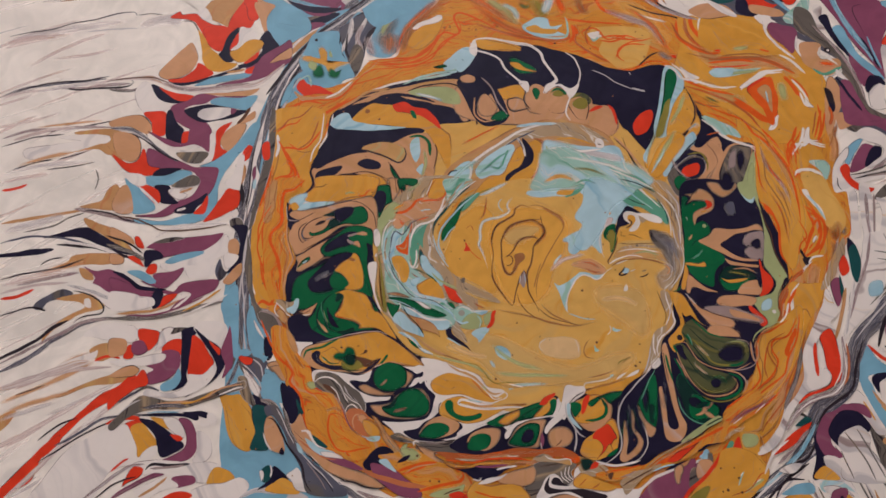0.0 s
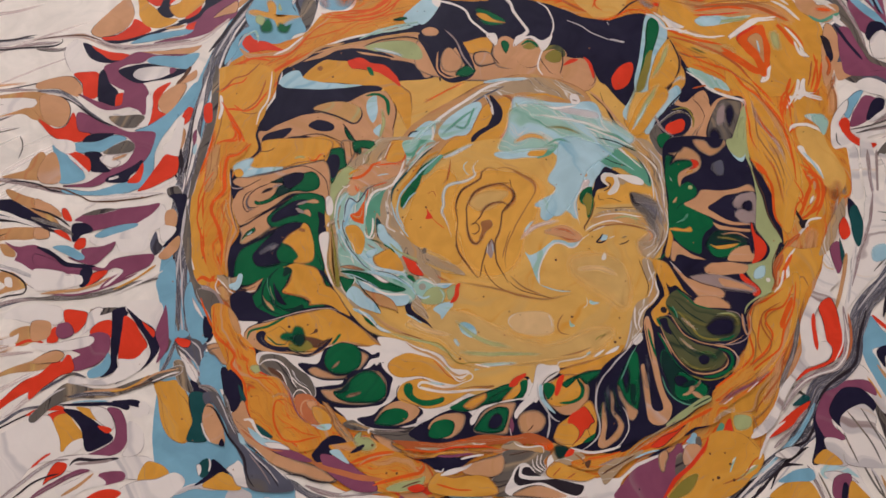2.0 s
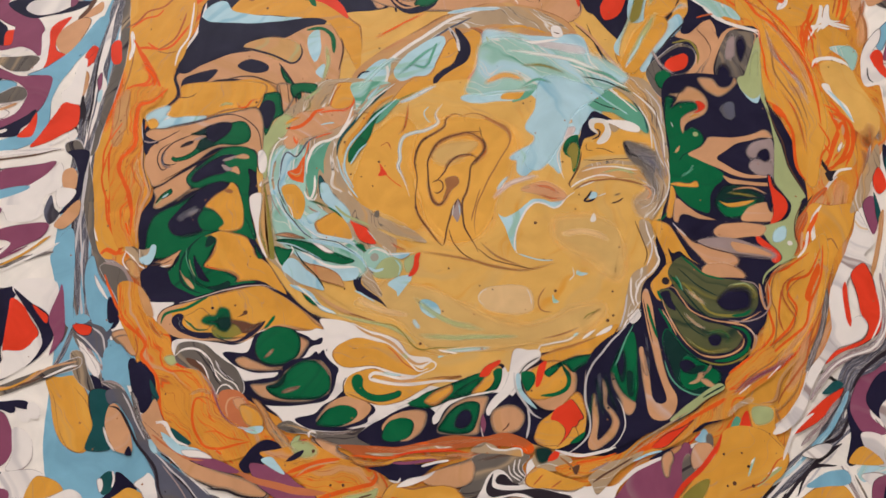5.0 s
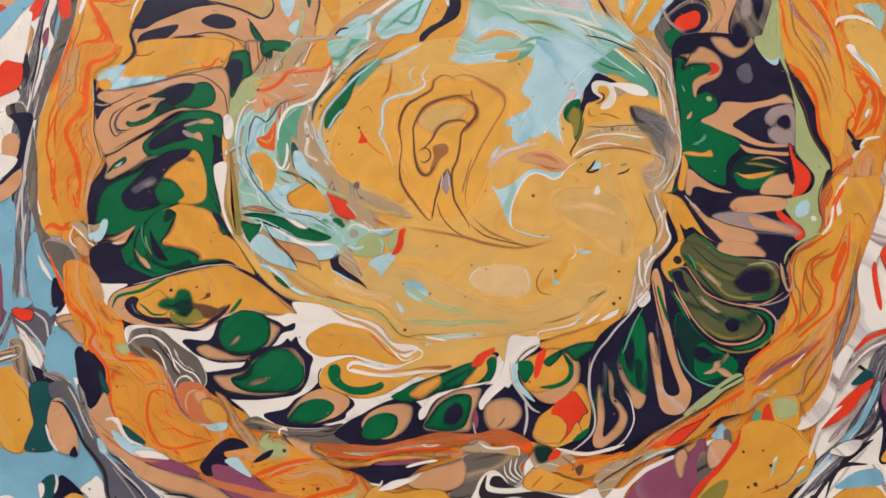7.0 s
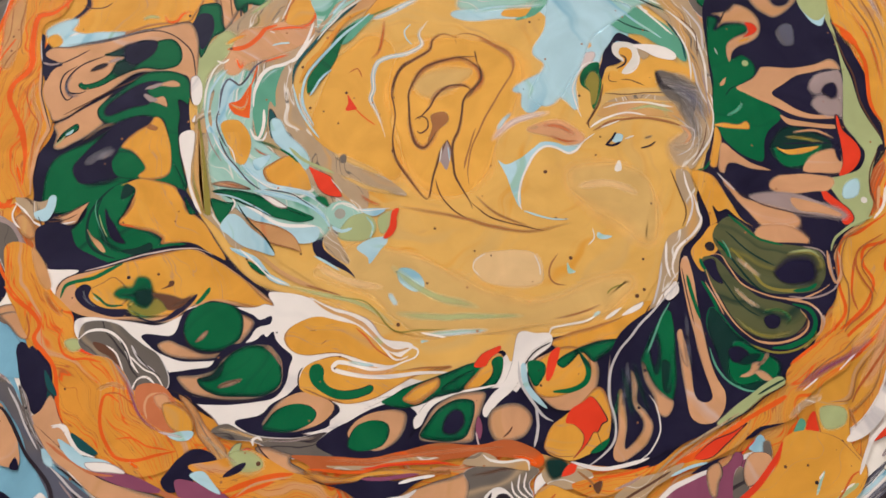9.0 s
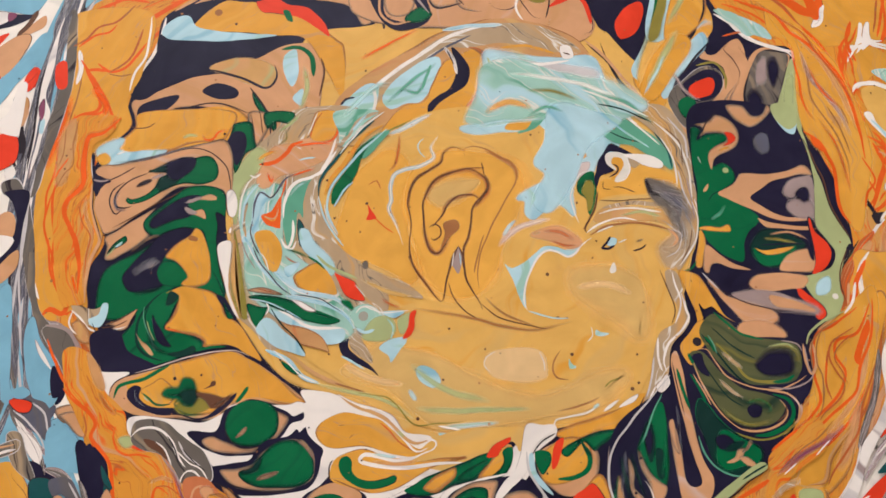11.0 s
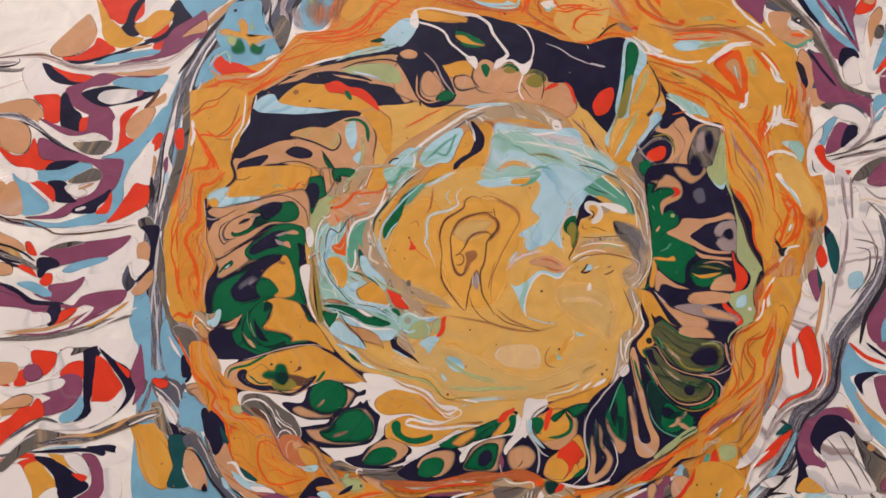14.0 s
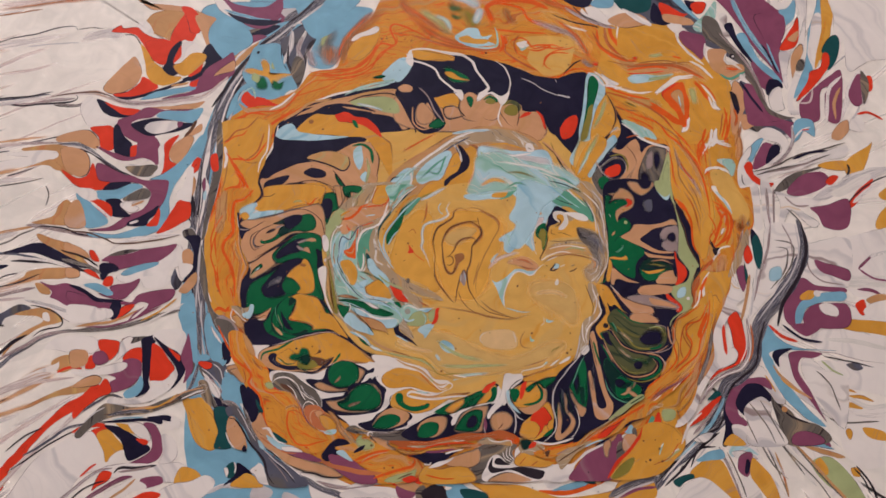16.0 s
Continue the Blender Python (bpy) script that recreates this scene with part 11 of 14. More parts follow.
soft_pool("navy", 1.38, 126.9,-51.6, 129.5,-49.3, 132.1,-47.8, 136.7,-47.9, 137.9,-50.3, 137,-53.5, 132.5,-54.4, 128.8,-54)
streak("green", 0.91, 131,-56.6, 135.3,-56.2, 138,-54.8)
streak("pine", 0.62, 111.8,-41, 115.3,-46.4, 120.4,-53.8, 124.4,-57.2)
streak("green", 0.77, 112.8,-42, 114.5,-44, 115.2,-46.6)
streak("jade", 0.39, 113.8,-41.6, 115.3,-44.4, 115.8,-46.9)
streak("tan", 0.46, 110.1,-45.5, 113,-45.9, 114.8,-49.6, 118,-54.5, 123.6,-57.4, 131.1,-58.8, 136.9,-57.4, 141.3,-55)
streak("mauve", 0.46, 129.6,-58.1, 136.4,-58.5, 142.2,-56.3, 144.6,-52.9)
streak("mauve", 0.39, 135.8,-44.2, 140.3,-45.4, 141.7,-47.7)
dot("ink", 110.3,-43.4, 1.40)
pool("moss", 107.4,-47, 110.9,-46.3, 113.4,-48.8, 115.9,-52.8, 121.3,-57.7, 127.1,-59.4, 131.4,-61.1, 133.6,-63.5, 131.5,-66.7, 127.9,-68.9, 122.6,-69.2, 118.3,-67.9, 114.2,-64.7, 111.1,-59.7, 108.9,-53.4)
soft_pool("navy", 0.46, 107.8,-47.8, 110.9,-47, 111.3,-50.3, 112.4,-54, 110,-53, 108.6,-50.2)
streak("green", 0.92, 107.2,-46.7, 107.5,-48.6, 108.5,-50.6)
smear("taupe", 1.22, 115.3,-54.9, 118.4,-58.7, 121.6,-60.8)
streak("pine", 0.46, 112.2,-51.9, 116.7,-59.9, 121.2,-63.4)
smear("olive", 0.90, 114.4,-63.2, 118.4,-67, 123.4,-68.8, 129.2,-67.3)
smear("olive", 0.75, 122.2,-61.6, 127.5,-61.7, 129.7,-64.3)
smear("green", 0.75, 121.3,-62.5, 126.1,-61.4, 129,-63.6, 127.6,-66)
soft_pool("navy", 0.90, 122.2,-64, 124.3,-62.9, 126.3,-64, 125.3,-66.1, 123,-66.3)
streak("tan", 0.60, 108.3,-49.9, 109.8,-55.8, 112.4,-61.6, 115.5,-66.3, 120.2,-70, 126.2,-70.2, 131.7,-68.3, 133.8,-65, 132.2,-61.7)
streak("ink", 0.38, 110.8,-56.6, 114,-64.1, 119.6,-69.3, 126.3,-69.3)
streak("umber", 0.38, 133.4,-62.7, 133.4,-65.7, 130.2,-68.2)
streak("green", 1.20, 130.4,-60, 134.4,-61.6, 135.6,-65, 133.4,-68.9, 128.2,-71.3, 123.1,-71.8)
streak("tan", 0.60, 129,-59, 134.7,-60, 137.7,-63.6, 136.4,-67.6)
streak("olive", 0.52, 116.7,-70.2, 123.2,-72.8, 129.6,-72.1, 135.9,-68.7)
streak("green", 0.76, 106.7,-53, 108.1,-55.7, 110.1,-61.5)
streak("tan", 0.38, 107.7,-53.1, 109.5,-57.3, 111.5,-62.5)
pool("pine", 109,-60.4, 113.9,-67.1, 119.2,-71.8, 124.8,-75.5, 122.8,-81, 117.6,-82.3, 113.2,-82.2, 110,-78.5, 108,-71.8, 106.7,-64.2)
soft_pool("green", 0.59, 113.5,-69.7, 119.1,-72.4, 123.8,-75.5, 122.5,-79, 118.6,-80, 113.3,-81, 111,-77)
soft_pool("navy", 0.45, 111.4,-71.9, 114.1,-70.9, 116.6,-73.2, 114.5,-75.1, 112,-75)
soft_pool("pine", 0.44, 113.8,-75.6, 116.7,-73.5, 119.7,-73.3, 117.1,-75.7)
pool("tan", 113.4,-78.8, 116.1,-77.3, 117.1,-75.3, 119.6,-75.1, 118.3,-77.4, 115.9,-78.8)
pool("tan", 118.2,-76.2, 119.9,-74.8, 121.4,-72.7, 121.9,-73.7, 120,-75.8)
pool("tan", 117.2,-77.6, 119.8,-77.6, 122.3,-80, 119.4,-79.9)
streak("jade", 0.52, 106.7,-71, 107.8,-76.2, 110.5,-80.2, 114.9,-82.5, 119.3,-82.7)
pool("tan", 101.5,-48.4, 103.7,-46.1, 104.7,-51.7, 104.8,-58, 105.7,-68.7, 107,-77.6, 109,-82.8, 108.4,-87.1, 105.6,-90, 101.8,-90.5, 99.4,-88.5, 98.9,-83.2, 98.3,-75.9, 98.4,-69.2, 100.1,-68.5, 101,-76, 101.3,-83.3, 103.2,-85.2, 105.3,-84.5, 105.5,-82, 103.9,-74.6, 102.6,-65.6, 101.8,-56.3)
streak("green", 0.91, 103,-51.3, 103.9,-57.9, 105,-63.4)
smear("slate", 0.90, 101.4,-61.7, 101.1,-71.5, 101,-75.7)
pool("tan", 98.2,-67.3, 99.7,-66.2, 100.1,-71.5, 100.4,-76, 99.1,-74.5)
streak("ink", 0.30, 101.9,-49.2, 102.4,-56.3, 103.3,-64.8)
pool("green", 88,-74.1, 91.2,-68, 94.9,-62.3, 97.4,-61.3, 97.6,-68.4, 97,-77.3, 95.4,-84.1, 92.9,-85.3, 91.2,-81.5, 89.5,-77.1)
soft_pool("pine", 0.59, 90.7,-70, 93.1,-66.8, 93.2,-74.3, 91.6,-77.5)
soft_pool("navy", 0.45, 90.8,-71.2, 92.4,-68.3, 92.8,-72, 91.6,-75.4)
soft_pool("pine", 0.44, 93.8,-74.3, 96,-75.8, 95.3,-81.6, 93.5,-81.6)
pool("tan", 88.4,-74.1, 90.1,-77.9, 91.9,-81.5, 93.9,-83.5, 95.5,-84.8, 94.3,-87.4, 92.6,-88.6, 90.6,-87.1, 90.3,-83.2, 88.5,-78.8)
pool("tan", 85.3,-76.2, 86.9,-79.9, 86.2,-84.3, 88.4,-87.2, 89.6,-90.7, 87.7,-94.9, 84.4,-97.5, 81.3,-99.2, 79.2,-98.9, 78.7,-96.7, 80.5,-91.2, 80.9,-82.9, 82.4,-81.3, 83,-88.4, 81.8,-95.4, 83.1,-95.4, 86.4,-91.6, 86.7,-88.8, 84.9,-85.1, 84.9,-81.3)
smear("green", 0.73, 81.8,-81.2, 80.1,-87.6, 79.8,-92.6)
smear("pine", 1.03, 86.1,-74.1, 87.4,-81.4, 89.1,-87.5)
smear("slate", 1.18, 84.6,-74, 83.6,-81.3, 82,-85.6)
dot("ink", 88.9,-76.5, 0.44)
dot("ink", 86.3,-86, 0.44)
streak("jade", 0.45, 97.6,-58.5, 93.8,-64.6, 90,-72)
streak("lilac", 0.59, 100.5,-53.2, 93.6,-60, 86.8,-66.6, 81.8,-72.5, 79.6,-77.5, 79,-82.6, 79.9,-88.3, 79.1,-93.9, 75.3,-98, 70.5,-100.8)
streak("white", 0.36, 89.3,-82.9, 91,-85.8, 91,-92.2, 88,-97, 84.6,-99.3)
streak("white", 0.29, 91.3,-87.3, 91.3,-90.8)

# west limb of the ring
pool("ring", -86.1,-22.2, -90,-5.7, -91.8,12.5, -90.8,29.6, -89,41.4, -83.2,43.2, -73.6,41.9, -76.2,35, -81,32.2, -81.1,23.5, -80,15.9, -79.8,9.4, -77.3,2.9, -75.7,-2.2, -77.8,-8.7, -78.7,-14.8, -78.3,-22.5, -82,-23.2)
soft_pool("camel", 1.36, -92.5,29.7, -91.1,37.5, -88.2,41.3, -87.7,31.4, -88.4,23.7, -90.9,18.1)
streak("tan", 1.14, -80.2,17.8, -79.7,10.3, -77.3,2.9, -75.7,-2.2, -77.8,-8.7, -78.7,-14.8, -78.4,-22.5)
streak("ink", 0.33, -80.3,21.6, -79.4,14, -79,8.4, -76.6,2, -75.1,-2.2)
smear("camel", 1.31, -82.1,14.1, -81.1,6.7, -78.3,0.2, -79.2,-7.8, -79.5,-18.2)
streak("brown", 0.43, -87.1,42.3, -88,33.4, -87.3,25.6, -89.5,22.2, -92.3,16.3)
streak("brown", 0.34, -91,38.4, -90.8,29.6, -92.1,24.2)
streak("rust", 0.41, -81.7,14.1, -83.1,9.5, -81.6,3.9, -78.8,-0.7, -79.3,-6.9, -79.3,-14.7)
smear("orange", 2.04, -73.2,41.9, -78.1,36.7, -83.1,35.2, -83.7,29.4, -83.6,23.6, -83,18.8, -86.9,13.3, -87.8,7.8)
streak("orange", 1.50, -72.7,41.9, -78.1,36.3, -83,35, -83.7,29.4, -83.9,24.6, -83,19.8, -84,16, -87.5,12.4, -88.2,7.8, -85.9,3.2, -83.2,-2.3, -81.7,-7.7, -81,-12.9, -80.9,-19.5)
smear("orange", 1.12, -83.4,-12.9, -82.1,-16.4, -81.2,-19.8)
streak("orange", 0.51, -88.9,27.6, -91.6,22.9, -92.9,20.1)
dot("umber", -89.8,23.6, 0.34)
dot("umber", -89.8,28.4, 0.34)

# east limb of the ring
streak("orange", 1.17, 156.6,25.8, 160.7,21.8, 162.3,17, 163.9,12.2, 163.3,4.7, 163,-2.6, 165.3,-7.8)
pool("orange", 158.5,23.8, 160.8,22.2, 162.7,18.3, 161,18, 158.8,20.7)
smear("rust", 1.01, 162.3,30.6, 165.8,22, 167.3,12, 167.4,2.7)
streak("brown", 0.43, 166.5,34.4, 169.1,25.5, 170.2,16.7)
streak("brown", 0.34, 170.8,34.3, 172,27.3)
streak("sage", 0.78, 143.3,-45.7, 145.3,-41.7, 150.7,-38.1, 156.9,-36.1)
streak("brown", 0.46, 143.6,-54.5, 144.1,-48.1, 147,-42.6, 154.3,-38.7)
streak("tan", 0.92, 142.1,-45.7, 142.1,-50.9, 142.9,-54.7, 144.9,-51.6, 145.2,-45.7)
streak("mauve", 0.38, 142.6,-46.5, 142.7,-52.8, 143.6,-54.5)
streak("rust", 0.53, 158.6,-41.1, 151.6,-44.8, 149.5,-49.9, 150.9,-54.7, 152.3,-57.8, 150.3,-61.7, 144.4,-66.5, 141.9,-70.1)
streak("rust", 0.38, 159.1,-42.9, 153.4,-46, 150.9,-49.9, 152.5,-54.7, 153.4,-57.9)
streak("brown", 0.38, 149.4,-40.2, 146.7,-45, 145.2,-51.3, 146.2,-56.1, 144.6,-63.8, 142,-68.3)
smear("orange", 1.04, 141.3,-63.7, 139.3,-68.2, 134,-72.5, 128.1,-76.8)
pool("ring", 94.6,-101.5, 99.5,-97.3, 108.8,-92, 116.9,-86.6, 125.3,-82.8, 126,-77.5, 135.9,-70.3, 142.4,-67.5, 143.1,-75.8, 132.2,-83, 125.1,-90, 116,-92.5, 109.6,-96.5, 102,-99.6)
smear("rust", 0.75, 127.6,-75.3, 134.2,-71.3, 139.4,-67.4)
streak("orange", 0.74, 127.1,-76, 131.7,-72.8, 135.8,-70.5)
streak("brown", 0.37, 127.8,-82.6, 134.7,-77, 141.4,-72.8, 146.7,-68.4)
smear("plum", 1.63, 127,-83.3, 134.4,-78.5, 142.6,-74.3, 150.3,-69.7)
streak("white", 0.37, 129.3,-82.8, 133.6,-79.9)
streak("white", 0.37, 139.6,-78, 144.5,-74)
pool("sage", 105.9,-90.2, 111.1,-86.4, 117.6,-82.3, 123.2,-79, 124.9,-80.8, 118.8,-84.1, 112.2,-88.7, 107.5,-91.1)
streak("pine", 0.59, 117.4,-83.5, 121.3,-81.8, 125,-79.9)
streak("ink", 0.36, 104.8,-92.2, 113.8,-87.8, 119,-84.2, 125.4,-81)
pool("orange", 94.1,-100.2, 101.1,-95.4, 108.9,-91.5, 116.8,-87.5, 124.4,-84, 123.2,-85.8, 115,-89.5, 108.6,-93.6, 102.3,-97.5, 99.5,-99.1)
pool("red", 99,-98.9, 104.1,-94.8, 110.2,-92.5, 113.7,-90.6, 108.4,-94.9, 103.6,-98.7)
smear("camel", 0.58, 96.4,-98.6, 104.2,-94, 112.1,-89.6)
streak("taupe", 0.57, 88.8,-102.5, 95.1,-97.3, 104.5,-92.2, 112,-88)
pool("navy", 112.2,-94.6, 116.8,-91.8, 123.2,-90.8, 117.8,-92.4, 115.1,-93.9)
pool("navy", 97.7,-102.5, 103.5,-99.6, 112.4,-97.1, 114.4,-95.5, 109.2,-99.4, 101.7,-101.8)
pool("camel", 102.2,-101.8, 104.9,-99.7, 109.7,-97.9, 107.6,-100.4, 103.3,-102.9)
pool("plum", 104,-108.3, 109,-101.2, 112.1,-99.5, 110.6,-103.4, 109,-110.4)
pool("tan", 111,-104.7, 113.5,-99.8, 115.8,-98.5, 118.6,-99, 118.8,-103.4, 116,-107.6, 112.2,-108.3)
pool("ice", 112.9,-96.6, 116.6,-93.5, 117.9,-96.5, 116.4,-99.1, 114.5,-97.9)
soft_pool("stone", 0.43, 117,-95.8, 118.4,-95.7, 118.4,-98.6, 116.8,-98.6)
pool("white", 109.4,-99.9, 111.5,-98.4, 114.1,-97.6, 112.4,-99.2)
streak("red", 0.43, 109.6,-99, 112.2,-97, 115.1,-94.7)
pool("ochre", 118.7,-107.7, 122.1,-98, 124.6,-93.3, 130.9,-90.1, 131.7,-85.6, 136.2,-85, 140.2,-87.3, 139.4,-92.9, 139.4,-97.1, 142.1,-101.3, 141.4,-105.4, 135.8,-110.6, 119.4,-112.1)
smear("taupe", 1.75, 124.4,-90, 128.6,-86.4, 134.1,-84.5)
smear("brown", 1.01, 140.3,-86.7, 140.8,-90.4, 141.4,-93)
soft_pool("sage", 0.73, 132.9,-87.4, 138.7,-87.5, 138.2,-91.5, 133.4,-92.5)
streak("orange", 0.86, 117.7,-104.7, 121.6,-98.1, 123.7,-94, 126.8,-90.3)
pool("red", 127.9,-93.6, 129.5,-89.8, 131.4,-88.3, 131.8,-92.7, 129.5,-94.2)
pool("jade", 125,-94, 127.3,-89.9, 128.7,-91.2, 126.6,-94.4)
streak("rust", 0.43, 131.6,-88.9, 132,-94.1)
streak("camel", 0.74, 135.7,-86, 140.7,-84.7, 143.3,-78.7, 147.1,-74.4, 152.8,-69.8)
streak("brown", 0.29, 136.6,-86, 141.5,-85, 144.1,-79, 148.3,-74.4)
streak("sand", 0.44, 131.7,-85.6, 135.9,-86.6, 140.4,-86.2)
dot("ink", 137,-95.9, 0.43)

# river and pools at the south-west foot of the ring
pool("petrol", -88.3,-74.9, -82.2,-75.1, -81,-80.5, -82.1,-85.6, -80.9,-91.6, -79.3,-94.6, -87.2,-94.3, -87.1,-90.6, -85.9,-86.4, -87.7,-81.1)
pool("tan", -81.2,-80.4, -78.4,-79.7, -74.8,-85, -72.3,-91.1, -71.8,-95.6, -76.5,-95.3, -79.6,-91.7, -81.7,-86.5)
streak("white", 0.62, -82.1,-87, -80.1,-91.7, -77.4,-95.1)
pool("navy", -72.9,-93.6, -71.5,-96.5, -74,-96.2)
pool("navy", -76.6,-102.3, -74.6,-101.9, -68.8,-107.3, -72.5,-108, -77.4,-110.3, -82.3,-111.7, -77.7,-107.5)
pool("petrol", -81.4,-103.6, -78.1,-101.3, -76.5,-104.3, -77.6,-108, -80.2,-108.4)
streak("white", 0.69, -77.4,-101.1, -76.6,-103.5, -77,-106.4)
pool("white", -82.1,-104.1, -80.6,-103.7, -80,-105.8, -80.9,-107.9)
pool("ochre", -78.8,-112.3, -75,-108.6, -71.4,-106.6, -65.9,-109.6, -63.7,-113.6)
pool("white", -70,-105.6, -66.9,-103.4, -65.2,-102.3, -62.4,-105.5, -58.7,-112.1, -64.3,-111.9, -67.3,-108.1)
pool("slate", -82.5,-75.1, -75.9,-75.3, -71.2,-85.1, -68.1,-89.5, -63.9,-95.6, -59.2,-99.1, -51.9,-104.2, -44.6,-109.3, -42.5,-114.2, -58.5,-113.7, -62.2,-107.5, -63.6,-102.5, -66.7,-97.5, -69.8,-93.2, -72.2,-87.2, -75.4,-82.7, -78.5,-79.1, -81.1,-79.6)
streak("stone", 1.60, -74.1,-75.4, -68.9,-86.9, -61.3,-96)
streak("lilac", 0.53, -76.9,-75.8, -70.5,-86.9, -67.5,-91.7)
streak("ink", 0.88, -81,-80.5, -76.8,-82.3, -69.8,-93.2, -63.8,-100.1, -61.4,-107.5, -58,-112.5)
streak("mauve", 0.70, -68.1,-87.8, -63.7,-93.1, -58.8,-98.2)
streak("lilac", 0.52, -63.7,-95.9, -57.6,-101.6, -52,-106.7, -48.2,-110.8)
streak("ink", 0.52, -62,-96.1, -55.1,-100.8, -48.7,-105.1, -42.4,-108.3)
streak("white", 0.52, -59.1,-97.4, -52.3,-103.1, -44.9,-109.6)
streak("ink", 0.52, -57.5,-102.4, -51.9,-107.5, -48.1,-112.4)
streak("mauve", 0.43, -60.9,-99.8, -55.5,-105.8, -51.6,-111.5)
soft_pool("ice", 0.35, -66.4,-91.8, -64.4,-93, -63,-95.9, -65.2,-94.9)
pool("tan", -69.2,-85.7, -64,-89.6, -58.2,-94.9, -51,-98.5, -42,-102.1, -33.2,-104.8, -25.8,-109.1, -25.5,-110.9, -31.2,-110.9, -38.1,-108.6, -43.4,-107.4, -50.5,-104.3, -57.9,-98.3, -63.6,-93.9)
pool("plum", -53.2,-97.1, -45.8,-98, -38.3,-100.9, -34.7,-103, -38.5,-103, -45.5,-101.3, -50.9,-99.2)
streak("clay", 0.70, -65.4,-90.1, -58.2,-95.1, -52.8,-97.8, -47.5,-98.8)
streak("ink", 0.68, -45.4,-107.7, -39.9,-108.2, -34.6,-110.1, -27.4,-111, -25.4,-109.4)
pool("ice", -62.6,-89.4, -58.6,-91.5, -54.8,-94.2, -48.6,-95.7, -44.8,-97.7, -49.3,-97.9, -54.6,-96.9, -59.2,-94.2)
pool("white", -55,-95.5, -49.5,-95.5, -45.5,-97.3, -44.7,-98.4, -49.3,-97.9, -52.8,-97.4)
pool("petrol", -59.4,-87.9, -56.1,-89.9, -51.9,-93.1, -55.8,-93, -57.7,-91)
streak("white", 0.79, -64.7,-85.9, -61.2,-86.3, -59.1,-89.8, -56.7,-92.6, -52.7,-93.9)

# folds along the south of the ring
pool("ring", -28.8,-97, -23.3,-96, -18.1,-95, -13,-93.5, -7.7,-96.5, -2.4,-99.2, 1,-100.2, 6.2,-103.6, 10,-107.8, 11.7,-111.4, 6.3,-114.9, -8.1,-114.5, -10.8,-110.4, -14.3,-107, -19.5,-103.6, -23.1,-101)
pool("plum", -32.1,-100.4, -26.6,-100.8, -20.9,-102.9, -15.6,-107, -10.4,-110.4, -9,-114.4, -17.4,-114.2, -24.4,-110.3, -29.7,-106.1)
pool("clay", -35.4,-102.6, -28.1,-105, -17.7,-107.7, -10.8,-108.8, -6.5,-109.9, -10.7,-110.7, -17.6,-110, -26.2,-107.6, -33.2,-105)
pool("ice", -28.4,-99.2, -24.9,-98.3, -22.1,-101.1, -20.2,-103.8, -23.9,-102.3)
soft_pool("sage", 0.87, -18.2,-94.5, -12.9,-94.2, -10.3,-97.3, -15.4,-98)
smear("taupe", 0.70, -26.2,-89.2, -21.7,-92.7, -16,-97.1)
streak("orange", 1.21, -19.9,-103.6, -12.7,-101.4, -7.6,-100, -2.1,-99.7)
streak("orange", 0.86, -17.8,-105, -12.7,-103.2, -7.2,-101.2)
streak("tan", 0.43, -16.4,-104.7, -11,-101.4, -2.4,-100.2)
streak("orange", 1.19, -10.7,-112.3, -2.3,-110, 4.5,-108.4, 8.1,-107.7, 9.8,-105.4, 8.8,-103.5)
streak("rust", 0.68, 8.8,-112.6, 13.2,-111.1, 12.7,-107.9, 10.3,-104.2)
soft_pool("sage", 0.68, -5.2,-113.8, 0.3,-111.7, 7.1,-110.3, 10,-109.1, 7.9,-112.6, -0.5,-114.4)
pool("red", 3.2,-113.1, 7.9,-111.8, 10.3,-113.9, 6.3,-115.2)
streak("umber", 0.51, 0.8,-113.3, 4.5,-111.7, 8.3,-110.8)
pool("navy", -20,-99.6, -17.2,-97.4, -14.3,-96.5, -15.2,-98.5, -18,-99.7)
dot("umber", -11.1,-96.9, 0.61)
dot("umber", -5.2,-107.7, 0.43)
dot("umber", -1.1,-107.8, 0.51)
pool("rust", -2.8,-95, 6.2,-95.7, 16.6,-96.3, 25.3,-94.9, 34,-93.2, 44.3,-94, 51.3,-92.8, 58.1,-94.7, 61.2,-97.9, 59.5,-100, 54.5,-97.9, 47.7,-96.8, 37.3,-97.3, 30.4,-97.9, 20,-98.4, 9.7,-98.9, 2.8,-99.5, 1.4,-97.7)
smear("clay", 1.04, 6.2,-96.5, 16.6,-97.2, 27,-96.2, 37.4,-95.2, 51.2,-94.6)
pool("ochre", 0.7,-99, 9.7,-100.9, 16.5,-99.8, 25.2,-99.3, 32,-99.8, 37.5,-100.2, 30.3,-100.9, 20,-100.6, 13.1,-101.9, 6.2,-102.1, 1.9,-100.7)
streak("taupe", 1.04, 6.2,-98, 16.6,-98.7, 26.9,-97, 34.7,-96.9)
streak("orange", 0.86, 1.4,-98.7, 13.1,-99.9, 21.7,-98.2, 32.1,-97.7, 39.8,-99.1)
streak("red", 0.52, 14.8,-98.9, 25.2,-98.1, 37.3,-98.2)
pool("navy", 0.2,-100.3, 6.2,-102.5, 13.1,-102, 16.5,-100.8, 23.4,-102, 32.9,-100.8, 28.5,-102.8, 23.3,-105.9, 16.5,-107.4, 13.9,-106.5, 9.6,-103.9)
streak("plum", 1.03, 14.8,-101.4, 20.8,-101.4, 29.4,-100.6)
streak("white", 0.86, 24.2,-102.7, 29.4,-101.6, 33.4,-101)
